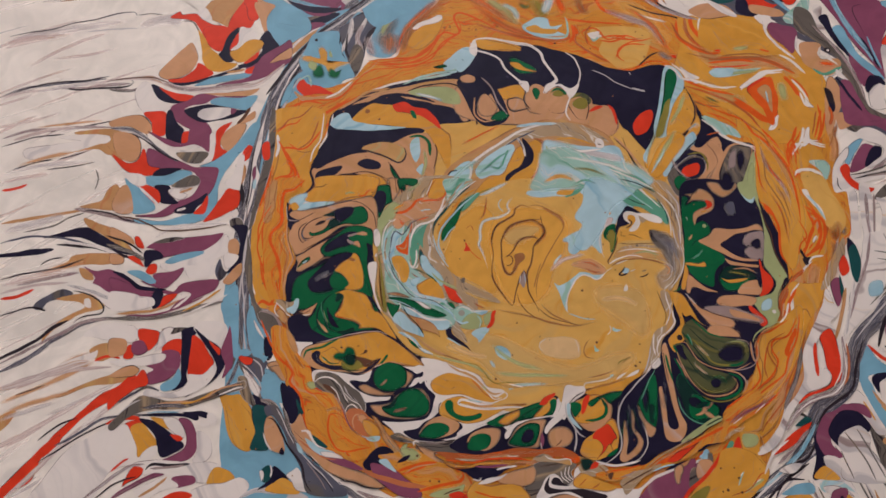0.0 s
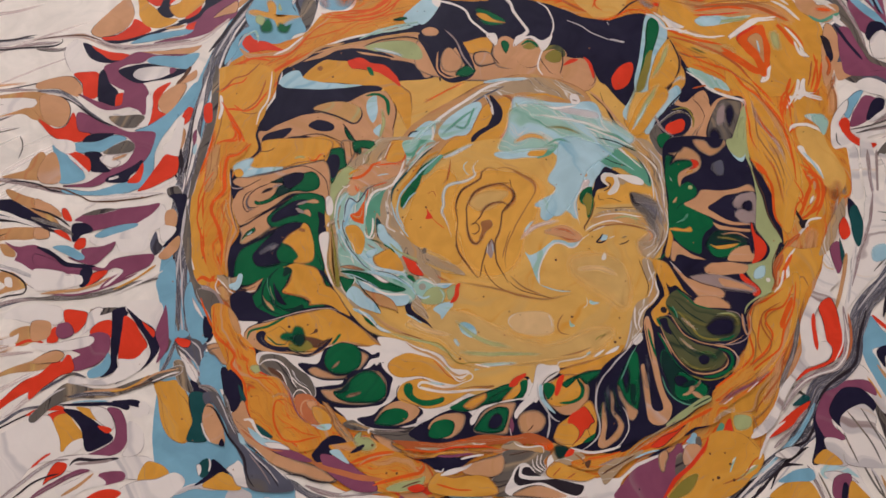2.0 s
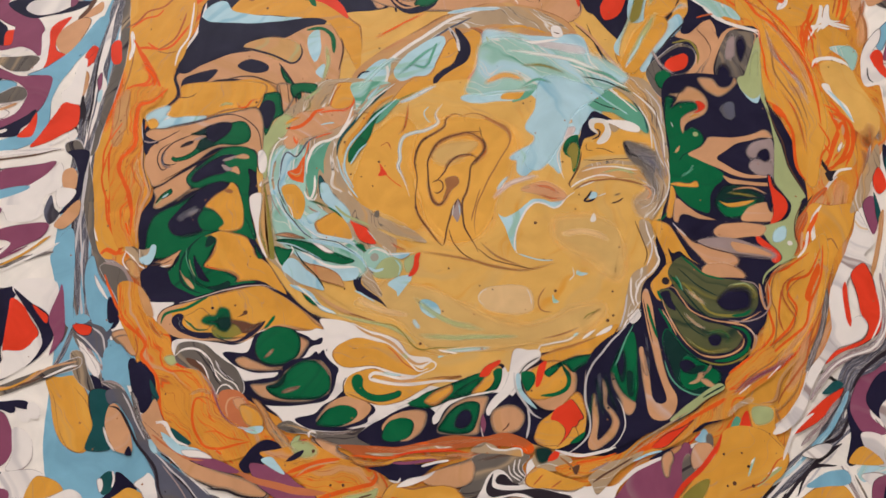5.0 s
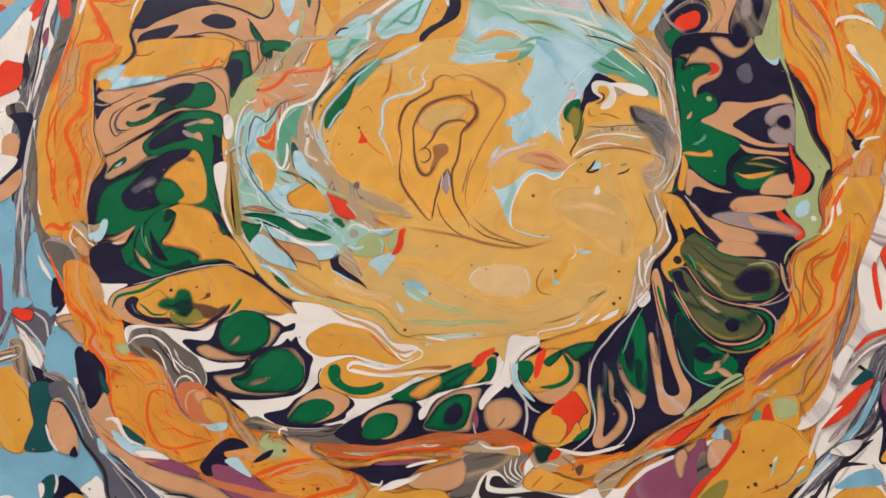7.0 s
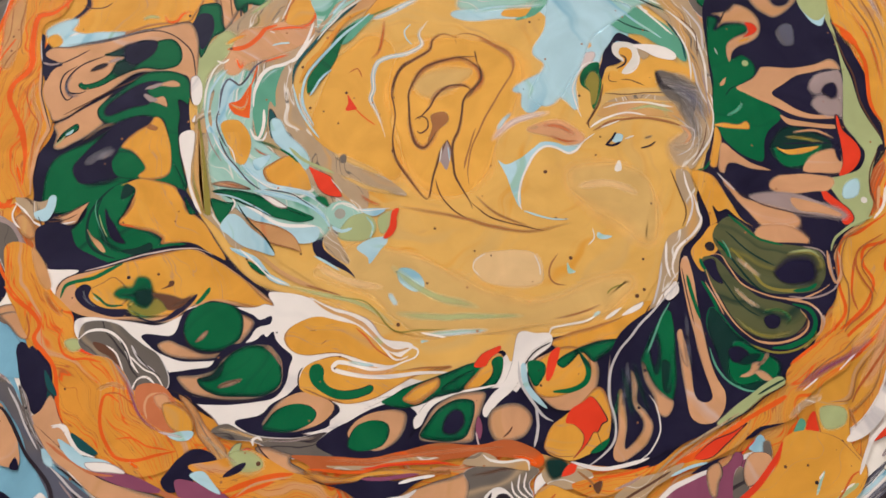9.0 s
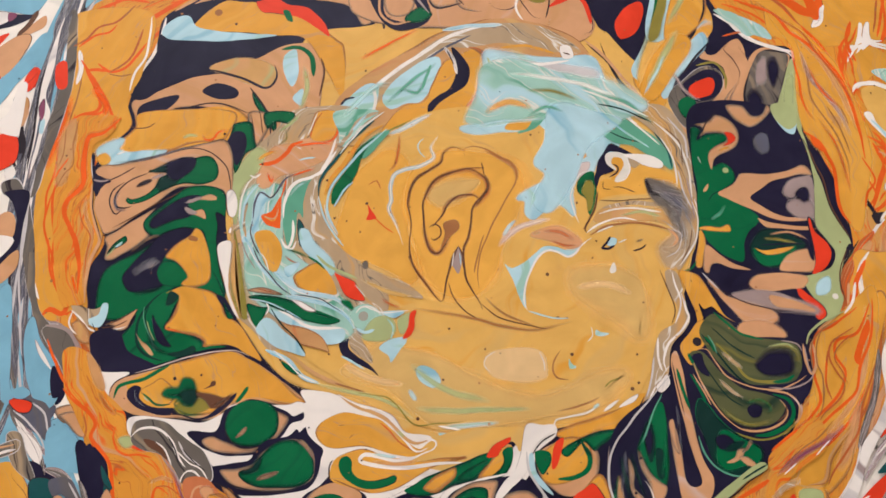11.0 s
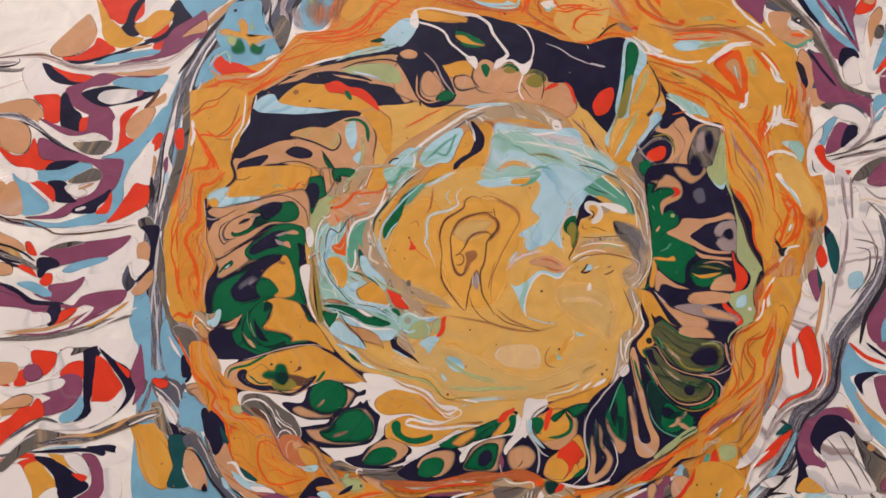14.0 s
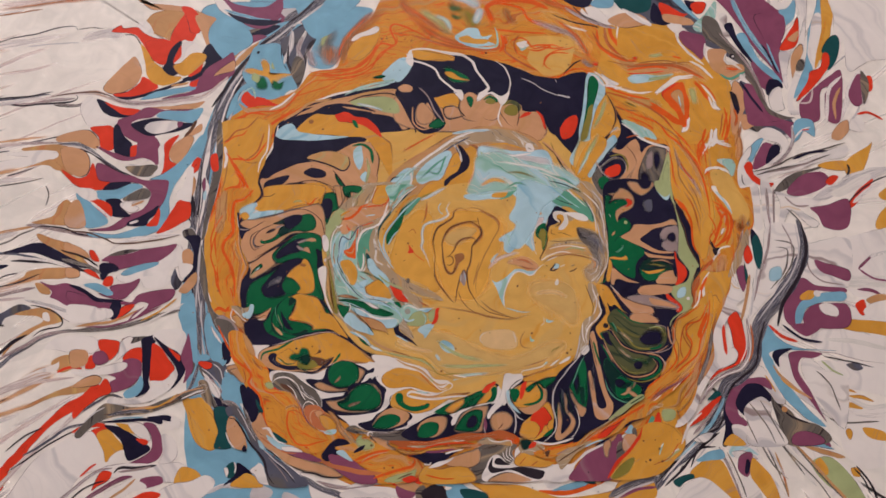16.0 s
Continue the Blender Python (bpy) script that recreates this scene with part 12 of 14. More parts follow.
pool("tan", 24.2,-106.1, 30.2,-103.6, 37.1,-101.6, 40.9,-100.6, 42.1,-103.9, 40.4,-108.1, 35.9,-109.7, 30,-108.8, 26.6,-108.6)
pool("stone", 40.6,-100.6, 45.8,-98.8, 54.4,-99.1, 59.8,-100.4, 56.8,-103.6, 57.6,-106.9, 53.7,-109.5, 51.3,-107.8, 47.2,-106.1, 46.1,-109.3, 45,-114, 44.1,-116.4, 37,-116.2, 36.8,-110.3, 40.4,-108.1, 42.1,-103.9)
smear("umber", 0.68, 42.3,-101.5, 50.9,-100.1, 57.7,-100.7)
pool("ochre", 14.4,-108.1, 23.2,-109.2, 31.7,-108.8, 35.9,-110.2, 37.5,-116.2, 13,-115.4)
streak("brown", 0.68, 16.4,-108.3, 21.5,-109.5, 27.5,-108.4)
streak("orange", 0.68, 14.7,-112.1, 21.4,-113.9, 28.5,-114.5)
pool("white", 16.1,-109.1, 19.9,-106.5, 25,-105.7, 28.8,-104.2, 26.7,-106.2, 21.6,-108.2)
streak("white", 0.68, 13.6,-106.6, 16.5,-107.4, 17.5,-106.1)
pool("white", 43.2,-116.4, 44.3,-108.9, 46.9,-105.4, 49.8,-104.5, 52.6,-106.7, 54.1,-108.9, 56.6,-109.3, 60.5,-109.7, 67.1,-111.5, 73.7,-112.7, 71.6,-117.2)
pool("ink", 45,-110.8, 45.7,-108.1, 47.5,-105.7, 47,-109, 48.6,-110.3, 54.5,-110.8, 61.3,-110.4, 68.7,-112.2, 72,-113.3, 69.2,-116.8, 62.6,-114.9, 56.1,-111.8, 50.2,-112.3, 46.8,-112.8)
pool("ink", 48.2,-108.2, 49,-106.1, 51.4,-106, 53.6,-108.4, 55.8,-109.4, 51.2,-109.3)
pool("tan", 44.6,-116.7, 50.1,-113.2, 55.2,-112.8, 62.1,-115.2, 64.1,-117.3)
streak("white", 0.51, 52.4,-103.1, 52.9,-105.9, 55.9,-107.9)
streak("stone", 0.51, 53.3,-102.7, 54,-105.6, 56.6,-107.6)
streak("white", 0.51, 54.6,-101.5, 54,-105.1, 56.8,-107.3)
streak("white", 0.51, 56.3,-101.1, 55.4,-104.4, 57.6,-106.9)
pool("white", 58.2,-104, 59.4,-101.9, 62.9,-100.3, 62,-102.9, 59.1,-105.5, 58.2,-106.6)
pool("taupe", 40.4,-98.3, 44.3,-95.9, 47.7,-96.5, 51,-98.4, 56.2,-98.1, 57.2,-100.5, 51,-99.4, 45.8,-99.3)
streak("pale", 0.60, 45.6,-96.3, 47.6,-97.8, 51.9,-98.5, 56.4,-98.1, 57,-100.6)
smear("orange", 0.69, 53.2,-96.8, 57.1,-97.8, 59.2,-99.5)
pool("taupe", 60.3,-101.2, 63.9,-98.9, 69.8,-99.9, 73,-102.5, 68.5,-105.1, 62.5,-104.9)
soft_pool("pine", 0.51, 61.7,-98.6, 65.6,-98.4, 67.2,-100.6, 63.1,-102.6)
pool("red", 65.1,-102.4, 66.7,-99.8, 69.4,-98.9, 68.4,-101.5)
pool("ochre", 57.8,-107.2, 61.7,-104.2, 67.5,-106.2, 76.2,-109.6, 72.2,-111.4, 65.5,-110.7, 58.8,-109.7)
streak("rust", 0.51, 60.2,-109.5, 63.6,-106.1)
streak("rust", 0.51, 65.5,-110.5, 69.1,-108.2)
pool("ring", 67.4,-104.2, 74.7,-102.5, 81.6,-101.9, 87.3,-101.1, 83.3,-104.6, 76,-107, 70.9,-106.8)
streak("brown", 0.68, 69.3,-101.2, 72.5,-103.6, 74.3,-106.3)
streak("orange", 0.68, 74.3,-103, 81.6,-101.9, 87.4,-100.3)
soft_pool("umber", 0.34, 73.1,-104.6, 75.4,-103.7, 74,-106.6)
streak("white", 1.02, 67.8,-98.8, 74.9,-100.5, 80,-100.2, 87.4,-98.3)
pool("white", 73.5,-111.7, 79,-110, 85.8,-110.2, 93.1,-104.9, 102.1,-101.6, 103.3,-102.3, 94.7,-105.9, 87.4,-110.6, 82.6,-117.9, 73.3,-117.6, 72,-113.3)
pool("taupe", 77.9,-107.5, 84.8,-103.3, 90.1,-101.9, 96.3,-99.7, 93.8,-102.5, 88,-105.7, 83.2,-110.4, 80.1,-112.7, 78.7,-110)
streak("umber", 0.59, 79.1,-109.2, 84.5,-106.1, 92.6,-101.9)
smear("mauve", 0.68, 77.8,-105.9, 82.2,-104.4, 85.8,-102.4)
streak("ice", 0.68, 92.5,-103.1, 97,-101.1, 102.2,-100.1)
pool("plum", 83.9,-117.9, 87.2,-112.1, 92.9,-106.5, 101.9,-102.6, 107.3,-100.3, 109.4,-97.5, 111.3,-98.6, 109.9,-102.8, 108.2,-108.6, 106.8,-111.2, 104.2,-118.5)
pool("tan", 101.6,-102.1, 104.8,-100, 105.6,-102.7, 104.5,-105.1, 103.4,-108.2, 101.6,-107.5)
pool("stone", 108.5,-103.1, 110.6,-101.2, 111.8,-104.5, 111.4,-107.8, 107.6,-109.6)
pool("ochre", 104,-118.5, 108.3,-111.8, 114.1,-106.4, 120,-100.8, 122.8,-94.3, 129,-92.8, 135.6,-94.7, 138.7,-98, 141.5,-101.4, 141.9,-103.9, 136.5,-110.5, 130.6,-115.1, 123.1,-118.5)
pool("tan", 110.8,-102.4, 113.1,-98.3, 117.4,-98.1, 118.7,-100.6, 115.7,-103.8, 111.6,-106)
streak("red", 1.51, 101.9,-118.1, 107.5,-111, 113.6,-106.2, 119.3,-100, 121.9,-95.3)
soft_pool("olive", 0.67, 104.1,-117.9, 110.9,-111, 116.2,-109.5, 111.9,-115.8)
streak("sage", 1.00, 130.5,-111.9, 134.8,-108.7, 139.3,-106.1)
streak("white", 0.50, 134.6,-108, 138.3,-106)
streak("rust", 0.50, 124.8,-113, 132.9,-110.1, 138.2,-104.1, 141.2,-103)
streak("aqua", 0.67, 128.2,-108.6, 130,-105.1, 131.3,-102.9)
streak("white", 0.51, 129.6,-104.8, 130.9,-103.2)
dot("umber", 121.6,-101.6, 0.44)
dot("umber", 127.3,-101.4, 0.34)
dot("ink", 128.8,-105.6, 0.50)
dot("umber", 123.6,-110.6, 0.67)
dot("umber", 129.4,-111.5, 0.57)
dot("umber", 121.4,-111.3, 0.40)

# combed colours west of the ring
pool("tan", -161.6,109.9, -157.2,117.8, -150.1,126.5, -145.6,130.6, -142.2,125.5, -140.3,118.9, -142.8,111.8, -147.7,107.8, -155.6,105.8)
pool("red", -155.6,105.8, -147.6,107.1, -141.5,112.4, -139.8,116.6, -134.8,113.8, -130.2,109.4, -134,106.6, -141.8,103.7, -149.8,102.4)
pool("ochre", -142.7,139, -138.4,133.7, -135,127.9, -128.8,121.7, -122.7,116.6, -117.1,115.4, -120.8,111.6, -127.5,110.3, -133.2,112.1, -137.5,118.1, -138.9,125.4)
pool("red", -139.2,140.5, -122.3,139.9, -124.2,131.5, -126.3,124.9, -130.4,124.4, -135.1,129.3)
pool("navy", -125.3,133.3, -122.1,138.2, -118.6,139.8, -119.9,129.7, -122,123.1, -119.3,118.1, -123.5,116.6, -128.8,121.7, -127.2,125)
pool("red", -120.4,134.8, -118.3,136.4, -117.7,130.6, -120.8,125.4, -122.8,125.5)
pool("white", -118.4,138.1, -112.4,139.6, -107.7,134.3, -110.2,131, -115.7,129.5, -118.1,126.3, -122.2,124.8, -118.5,129.7)
pool("blue", -101.2,140.9, -87.1,140.3, -85.1,131.8, -93.1,126.4, -98.1,129.9)
pool("navy", -106.5,130.2, -102.4,137.5, -97.7,131.2, -94.5,126.4, -99.3,123.3, -104.3,116.9, -111.3,112.6, -116.9,114.1, -109,117.7, -103.8,124.1)
streak("navy", 1.92, -159.5,104.1, -144.4,102.9, -131.2,106.5, -119.4,110.9, -107.5,115.7)
pool("ochre", -122.5,123.1, -118,125.3, -113,130.5, -107.5,131.6, -103.6,129.1, -105.4,123.5, -110.5,118.4, -114.4,116, -118.6,117.1)
pool("red", -113.5,115.9, -109.2,120, -105.4,123.5, -106.6,118.9, -111.6,115.5)
pool("blue", -140.1,101.5, -131.2,106.2, -117.8,108.3, -106.9,109.5, -109.4,106.4, -120.1,104.2, -130.7,102.1)
streak("tan", 1.65, -122.8,109.8, -116.6,110.5, -112.6,111.3)
pool("red", -112,111.3, -107.3,113.4, -105.1,111.1, -108.2,108.6, -111.8,109)
pool("plum", -107.2,112.8, -102.4,120.8, -93.2,127.1, -87.8,130.2, -86.9,116.9, -95.9,109.1, -103.8,104.6, -114.5,102.4, -127.9,101.3, -120,103.6, -109.4,106.4)
pool("tan", -98.6,115.4, -94,120.5, -87.4,125.2, -87,118.6, -93.7,116.5)
streak("blush", 3.01, -191,106.5, -169.5,107.6, -161.1,105.7, -149.5,100.5, -135.8,98.8, -119.6,99.4, -103.5,102, -90.3,114.4)
streak("mauve", 1.64, -158.1,104, -143.9,99.1, -125.1,100.6, -109,102.2)
pool("tan", -135.5,96.2, -122,96.4, -108.6,97.8, -102.7,98.5, -108.3,94.3, -121.7,94.2)
streak("white", 0.82, -146.4,97.6, -130.1,96.7, -114.1,98.6, -100.7,100.6, -91.4,111.2)
streak("umber", 0.82, -190.9,105.9, -175,107.8, -164,107.4, -154.8,103.6)
streak("stone", 2.17, -188.7,100.7, -176.4,99.3, -170.2,101.6)
pool("navy", -164.7,103, -160.5,101.9, -156,98.6, -150,93.6, -143,91.8, -149.5,90.2, -157.8,92.4, -162,97.2)
pool("red", -159.8,100.9, -151.8,97.5, -143.5,95.9, -137.9,93.8, -141.7,91.8, -148.4,92, -154.3,96)
pool("plum", -150.7,89, -143,91.8, -135.5,96.2, -124.5,94.3, -105.5,93.6, -110.8,92.8, -125.7,93.4, -132,89.9, -139.9,88.6, -143.6,85.7, -139,80.9, -130.7,78.2, -127.5,72.9, -136.7,73.2, -146.6,78.1, -151.4,84.4)
pool("blue", -129.3,89.8, -125.7,93.4, -113.5,92.9, -103.7,94.4, -105.1,88.9, -108.8,85, -115.6,86.2)
pool("navy", -143.6,85.7, -135.9,88.5, -127.9,89.1, -115.5,85.6, -108.2,84.4, -115,80.6, -124.1,78.8, -132,77.6, -139,80.9)
pool("white", -135.8,83.2, -133,86.2, -125,87.1, -116.9,86.2, -116.6,83.1, -121.6,80.3, -129.5,79, -134.2,80.7)
pool("plum", -117.4,86.2, -114.2,85.5, -115.3,83.1, -117.1,82.5)
pool("white", -170.4,104.5, -166.3,104.3, -162.8,98.8, -160,94, -152,89.1, -152.4,86, -158.2,85.3, -166.1,85, -169.3,88.1, -173.4,97.6)
pool("red", -166.1,84.3, -159.6,85.6, -153.2,83.9, -152,70.8, -158.8,71.1, -161.3,78.7)
pool("navy", -153.2,83.9, -150.8,85.9, -146.6,78.1, -142,73.4, -142.3,65.4, -149,66.2, -152,70.8)
pool("tan", -184,80.1, -175.1,82.8, -168.6,83.5, -164.3,81.2, -160,75.6, -162.8,71.2, -172.8,76.1, -183.4,76.5)
pool("tan", -114.4,74.5, -109.6,79.8, -104.1,84.2, -103.7,79.6, -110.5,75, -114.9,66.2, -119.9,63.7, -121,66.7)
streak("umber", 1.87, -113,76.3, -109.7,80.4, -106.8,86.5)
pool("red", -124,53.6, -123.3,63.8, -123.5,72.8, -116,77.6, -118.9,71.7, -120.9,65.8, -119.7,61.6, -116,59.1)
pool("tan", -121,66.4, -118.2,72.3, -111.5,76.8, -107.6,75.2, -110.9,66, -114.3,60.2, -118.3,61)
pool("blue", -130.2,51, -124,53.6, -115.6,59.7, -110.5,66.3, -104,76.6, -99.9,74.9, -105.4,63.2, -111.2,55.5, -115.6,47.5, -118.6,39.1, -118.2,30.8, -119.5,23.9, -124.1,20, -133.7,17.2, -156.3,18, -160.6,21.4, -146.5,19.5, -132,23.6, -124.7,25.5, -123.4,36.5, -120.8,47.7, -123.6,50.1)
pool("red", -141.9,71.9, -138,72.4, -135.1,70.2, -138.5,66.5, -141.6,63.6, -142.6,67.5)
pool("plum", -138.3,74.8, -127.6,74.4, -125.8,62.4, -127.3,59.6, -134.4,64.2, -142,63, -148.7,63.9, -155.8,68, -161.7,72.7, -150.5,67.8, -139.7,65.3)
streak("white", 1.05, -150.4,63.3, -139.1,60, -132.9,62.7, -128.1,60.2)
pool("stone", -144.2,59.3, -136.4,59.6, -128.6,59.9, -125.8,57.7, -129.2,53.2, -135.6,52.6, -141.1,55.4)
pool("white", -127.1,69.9, -124.5,69.8, -123.2,57.9, -125.3,53.1, -129.7,53.2, -126.3,58.1)
pool("plum", -159.5,53.5, -160.2,62.2, -151.9,59, -140.9,54.2, -132.7,50.5, -121,50, -119.8,45.4, -122.1,36.5, -127.7,29.7, -137.3,26, -144.4,22.1, -151.8,21.6, -160.8,22.8, -149.7,24.2, -140.4,30.2, -132,34, -129.2,42.4, -135,48.3, -145.6,50.1, -154.5,49.8)
streak("slate", 1.84, -183.2,75.3, -172.5,74.6, -163.9,69.8, -155,62, -143,54)
streak("ink", 0.79, -177.6,73.3, -163.7,68.3, -151.9,59, -140.9,53.9)
streak("lilac", 0.53, -181.8,74.6, -169.6,72.4, -158,64.8)
pool("red", -179.2,59.1, -170.6,53.9, -164.9,55.1, -162.8,62.3, -160.8,59.3, -158.2,52, -152,50.3, -155.3,46.2, -164.3,46.5, -172.8,51.1)
pool("tan", -181.3,71.9, -173.5,72.5, -166.3,68.4, -163.9,60.9, -165.6,55.2, -170.8,54.8, -177.5,60)
pool("navy", -155.3,46.2, -152,49.8, -140.3,49.6, -146.3,45.8, -152.5,44.6)
pool("blue", -159,44.9, -147.6,45.9, -140.3,49, -133.6,46.8, -139.5,42.7, -146.7,39.6, -155.7,40)
pool("stone", -144.2,39.5, -139.5,43.3, -133.5,45.9, -129.4,43.8, -130.1,39.6, -138.9,38.5)
pool("navy", -153.1,39.9, -145.5,39.6, -142,33, -139,29.3, -147.9,29.7, -149.9,34.7)
pool("white", -145.2,37.3, -137.7,38.4, -131.4,39.1, -138.8,37.1, -134.6,34.1, -138,31.5, -142,33)
streak("tan", 1.28, -139.1,35.4, -132.3,38.2)
pool("blue", -169.9,44.4, -162,39.3, -151.6,29.2, -152.3,25.2, -162.2,24.2, -165,33.9)
pool("red", -162.1,40.2, -155.7,40, -150.1,36.1, -148.8,30.5, -151.7,29.8, -157.5,35)
streak("white", 1.27, -161.5,39.6, -154.8,33.5, -148.5,28.3)
pool("white", -170.4,47.3, -160.5,46.4, -158.1,40.6, -164.7,40.6)
pool("tan", -174.5,30.1, -172,38.3, -167.8,40.4, -164,32.5, -162.8,24.7, -171.1,24.5)
pool("navy", -139.9,26.1, -134,29.1, -128,32.5, -124.5,35.2, -124.1,31, -128.7,27, -130.8,23.5, -139.6,23.9)
pool("red", -130,23.5, -126.3,28.3, -123.9,33.7, -123,28.2, -124.4,23.3)
streak("white", 1.52, -139,25.2, -134.4,26.7)
pool("red", -121.9,22.7, -116.6,32.1, -113.3,37.5, -107.6,36.5, -106.7,27.6, -111.9,23.7, -117.8,20.3, -123.9,18.7)
pool("white", -115,41.8, -111.6,46, -109.5,56, -106.6,56.5, -106.6,47.2, -106.8,38.7, -107.6,36.5, -113.4,38.4)
streak("white", 1.26, -124.2,16.8, -114.1,20.2, -106.5,25.1)
streak("white", 2.25, -148.2,10.2, -141,15.3, -126.2,16.9, -110.8,17.4)
streak("umber", 0.75, -174.6,23, -161.8,21.4, -151.2,17, -143.3,14, -126,14.7, -111.8,17.4)
pool("plum", -151.9,5.1, -145.1,8.8, -135.3,9.7, -120.6,11.3, -112.7,12.1, -116.3,6.4, -120.9,2.6, -129.4,1.7, -139,-0.1, -143.8,-0.4, -148,3.7)
pool("stone", -148.6,7.6, -140.3,10.5, -132.8,9.7, -142.4,7.4)
pool("navy", -152.8,2.5, -149.3,3.7, -144.2,2.2, -142.3,-1, -147.2,-2.3, -149.2,-5.4, -151.4,-5.3)
pool("white", -143.3,-4.3, -131.3,-2.2, -122.1,2.7, -115.2,7.7, -111.2,11.5, -108.6,6.1, -109.6,0.9, -115.4,-2.8, -114.7,-9.2, -120.4,-12, -127.8,-11.3, -130.7,-7.3, -137.9,-8.3)
pool("blue", -141,-2.8, -134.2,1.1, -122.8,2.7, -122.6,0.9, -131.3,-2.2, -137.2,-4)
pool("navy", -108.7,16.2, -100.6,15.9, -101,5.8, -101.8,-3.3, -106.2,-8.5, -109.1,-9.2, -106.5,-5.7, -104.2,0.7, -103.4,5.9, -105.8,12.6)
pool("tan", -109.5,7.5, -106,9.2, -103.7,5.9, -104.1,0.4, -108.4,1.1)
pool("white", -110.8,1, -103.9,0.2, -104.3,-3.2, -107.6,-6.9, -110.2,-5.5)
pool("slate", -114.5,-8.2, -113,-1.6, -110.8,-6.8, -108.6,-9.4, -111.8,-13.4)
pool("tan", -110,-13.9, -107.3,-9.5, -101.8,-4, -101.2,-9.7, -105.6,-15.1)
pool("red", -150.1,-7.9, -148.2,-4.1, -145.2,-4.2, -144.7,-8.1, -147.4,-9.5)
pool("plum", -146.1,-10.1, -142.7,-8.7, -135.5,-7.9, -130.9,-6, -131.6,-9.8, -134.8,-13.5, -139.1,-17.1, -146.5,-15.6, -151.8,-12.9, -144.3,-14.4)
pool("red", -161,0.2, -156.1,0.1, -151.4,-5.5, -156.9,-2.8)
pool("red", -158.9,10.6, -156.4,10.5, -152.9,4.6, -156.9,5.6)
pool("tan", -172.2,16.4, -165.6,13.5, -160.1,10.1, -158.3,6.7, -164.9,9.3, -171.5,11.6)
pool("tan", -169.9,1.9, -163.5,0.3, -162.9,-3.6, -169,-3.6)
streak("stone", 1.97, -173.1,6.9, -160.2,2.8, -151.3,-2.4)
streak("ink", 0.99, -173.9,11.7, -162.2,7.6, -153.4,1.8)
pool("blue", -159.8,-8, -152.5,-7.8, -144.1,-12.7, -146.7,-14.6, -153.2,-11.6)
pool("plum", -167.7,-11, -158.8,-13.9, -151,-17.9, -139,-17.9, -134.1,-18.6, -131,-14.9, -125.1,-13.4, -112.6,-12.8, -113.7,-18.1, -120.5,-21.6, -125.1,-23.9, -130.6,-27.3, -135.2,-28.9, -131.1,-23.6, -125.5,-20.1, -129.3,-18.7, -133.9,-20.6, -141.2,-19.5, -150.7,-19.9, -158.1,-18.9, -166.9,-16.1)
streak("navy", 1.94, -167,-8, -159.2,-11.3, -151.2,-16.7, -138.3,-17.7)
pool("navy", -144.8,-19.4, -140.1,-18.3, -138.8,-23.3, -141.3,-27.2, -144.2,-26.8)
pool("red", -144.6,-29.5, -140.3,-25.8, -138.6,-20.9, -132.3,-19.9, -134.7,-23.5, -139,-26.5)
pool("white", -166.5,-18.6, -153.1,-19.8, -150.5,-21.7, -144.5,-21.9, -143.2,-25.6, -149.6,-27.9, -158.9,-28.7, -165,-27.8)
streak("stone", 2.15, -166.7,-32.1, -148.9,-32.3, -134.9,-30.8, -121.1,-27, -108.5,-24)
streak("tan", 1.44, -161.1,-30.1, -149.4,-29.1, -140.1,-27.7, -130.6,-23.2)
streak("white", 1.20, -133.4,-27.7, -127.6,-22.8, -125.1,-19.9)
streak("plum", 0.96, -156.2,-30.8, -142,-30.6, -128.4,-26.2, -118.9,-21.4)
streak("ochre", 0.96, -128.5,-29.1, -119,-24.1, -110.6,-17.9)
streak("white", 0.96, -128.2,-31.3, -118.7,-26.8, -106.7,-20.6)
pool("white", -163.7,-35.8, -153.1,-35.7, -149.1,-38.7, -148.6,-42.3, -151.8,-44.6, -156.6,-43.2, -162.6,-42.3)
pool("red", -148.8,-38, -141,-38.3, -137.9,-40.3, -138.9,-45, -143,-48.4, -147.3,-43.5)
pool("stone", -137.5,-38, -131.7,-37, -124.6,-37.3, -129,-40.2, -134,-41.2)
pool("white", -138.9,-47.9, -138,-42.7, -137.3,-39.2, -134.1,-36.9, -131.6,-37.7, -132.4,-40.6, -126.8,-38.9, -124.3,-39.7, -128.6,-43.1, -134.2,-45.2, -139.4,-49.5)
pool("red", -135.9,-48, -133.1,-44.1, -126.7,-43.1, -125.8,-50.5, -132.4,-49.7)
pool("navy", -126.9,-41.9, -126.8,-38.4, -121.2,-36.7, -119.3,-38.7, -121.5,-43.3, -120.9,-52.7, -121.9,-59.6, -120.9,-64.2, -123.4,-66.3, -127.8,-67.5, -125.1,-61.8, -125.3,-54.9)
pool("red", -121.7,-45.7, -121.3,-41, -116.8,-43.5, -112.6,-49.6, -109.3,-54.3, -112.8,-58.8, -117.1,-60.9, -121.2,-60.1)
pool("white", -121.5,-37.4, -116.7,-33.9, -105.9,-35.6, -104.6,-44, -106.6,-47.4, -110.8,-44.9, -115.8,-42.4)
pool("navy", -121.1,-37.4, -114.6,-42.4, -108.3,-46.2, -104.8,-51, -104.2,-56.8, -107.8,-62.4, -114.1,-67.1, -121,-70.9, -114.3,-65.6, -109.2,-60.1, -108.1,-55.5, -111.9,-49.6, -116.8,-43.5)
pool("red", -113.3,-43.6, -109.5,-46.1, -107,-48.1, -107.2,-50.7, -110.6,-47.3)
pool("plum", -106.5,-48.6, -104.4,-39.2, -103.4,-36.9, -101.3,-46.5, -100.4,-55.8, -104.4,-61.9, -103.9,-55.7)
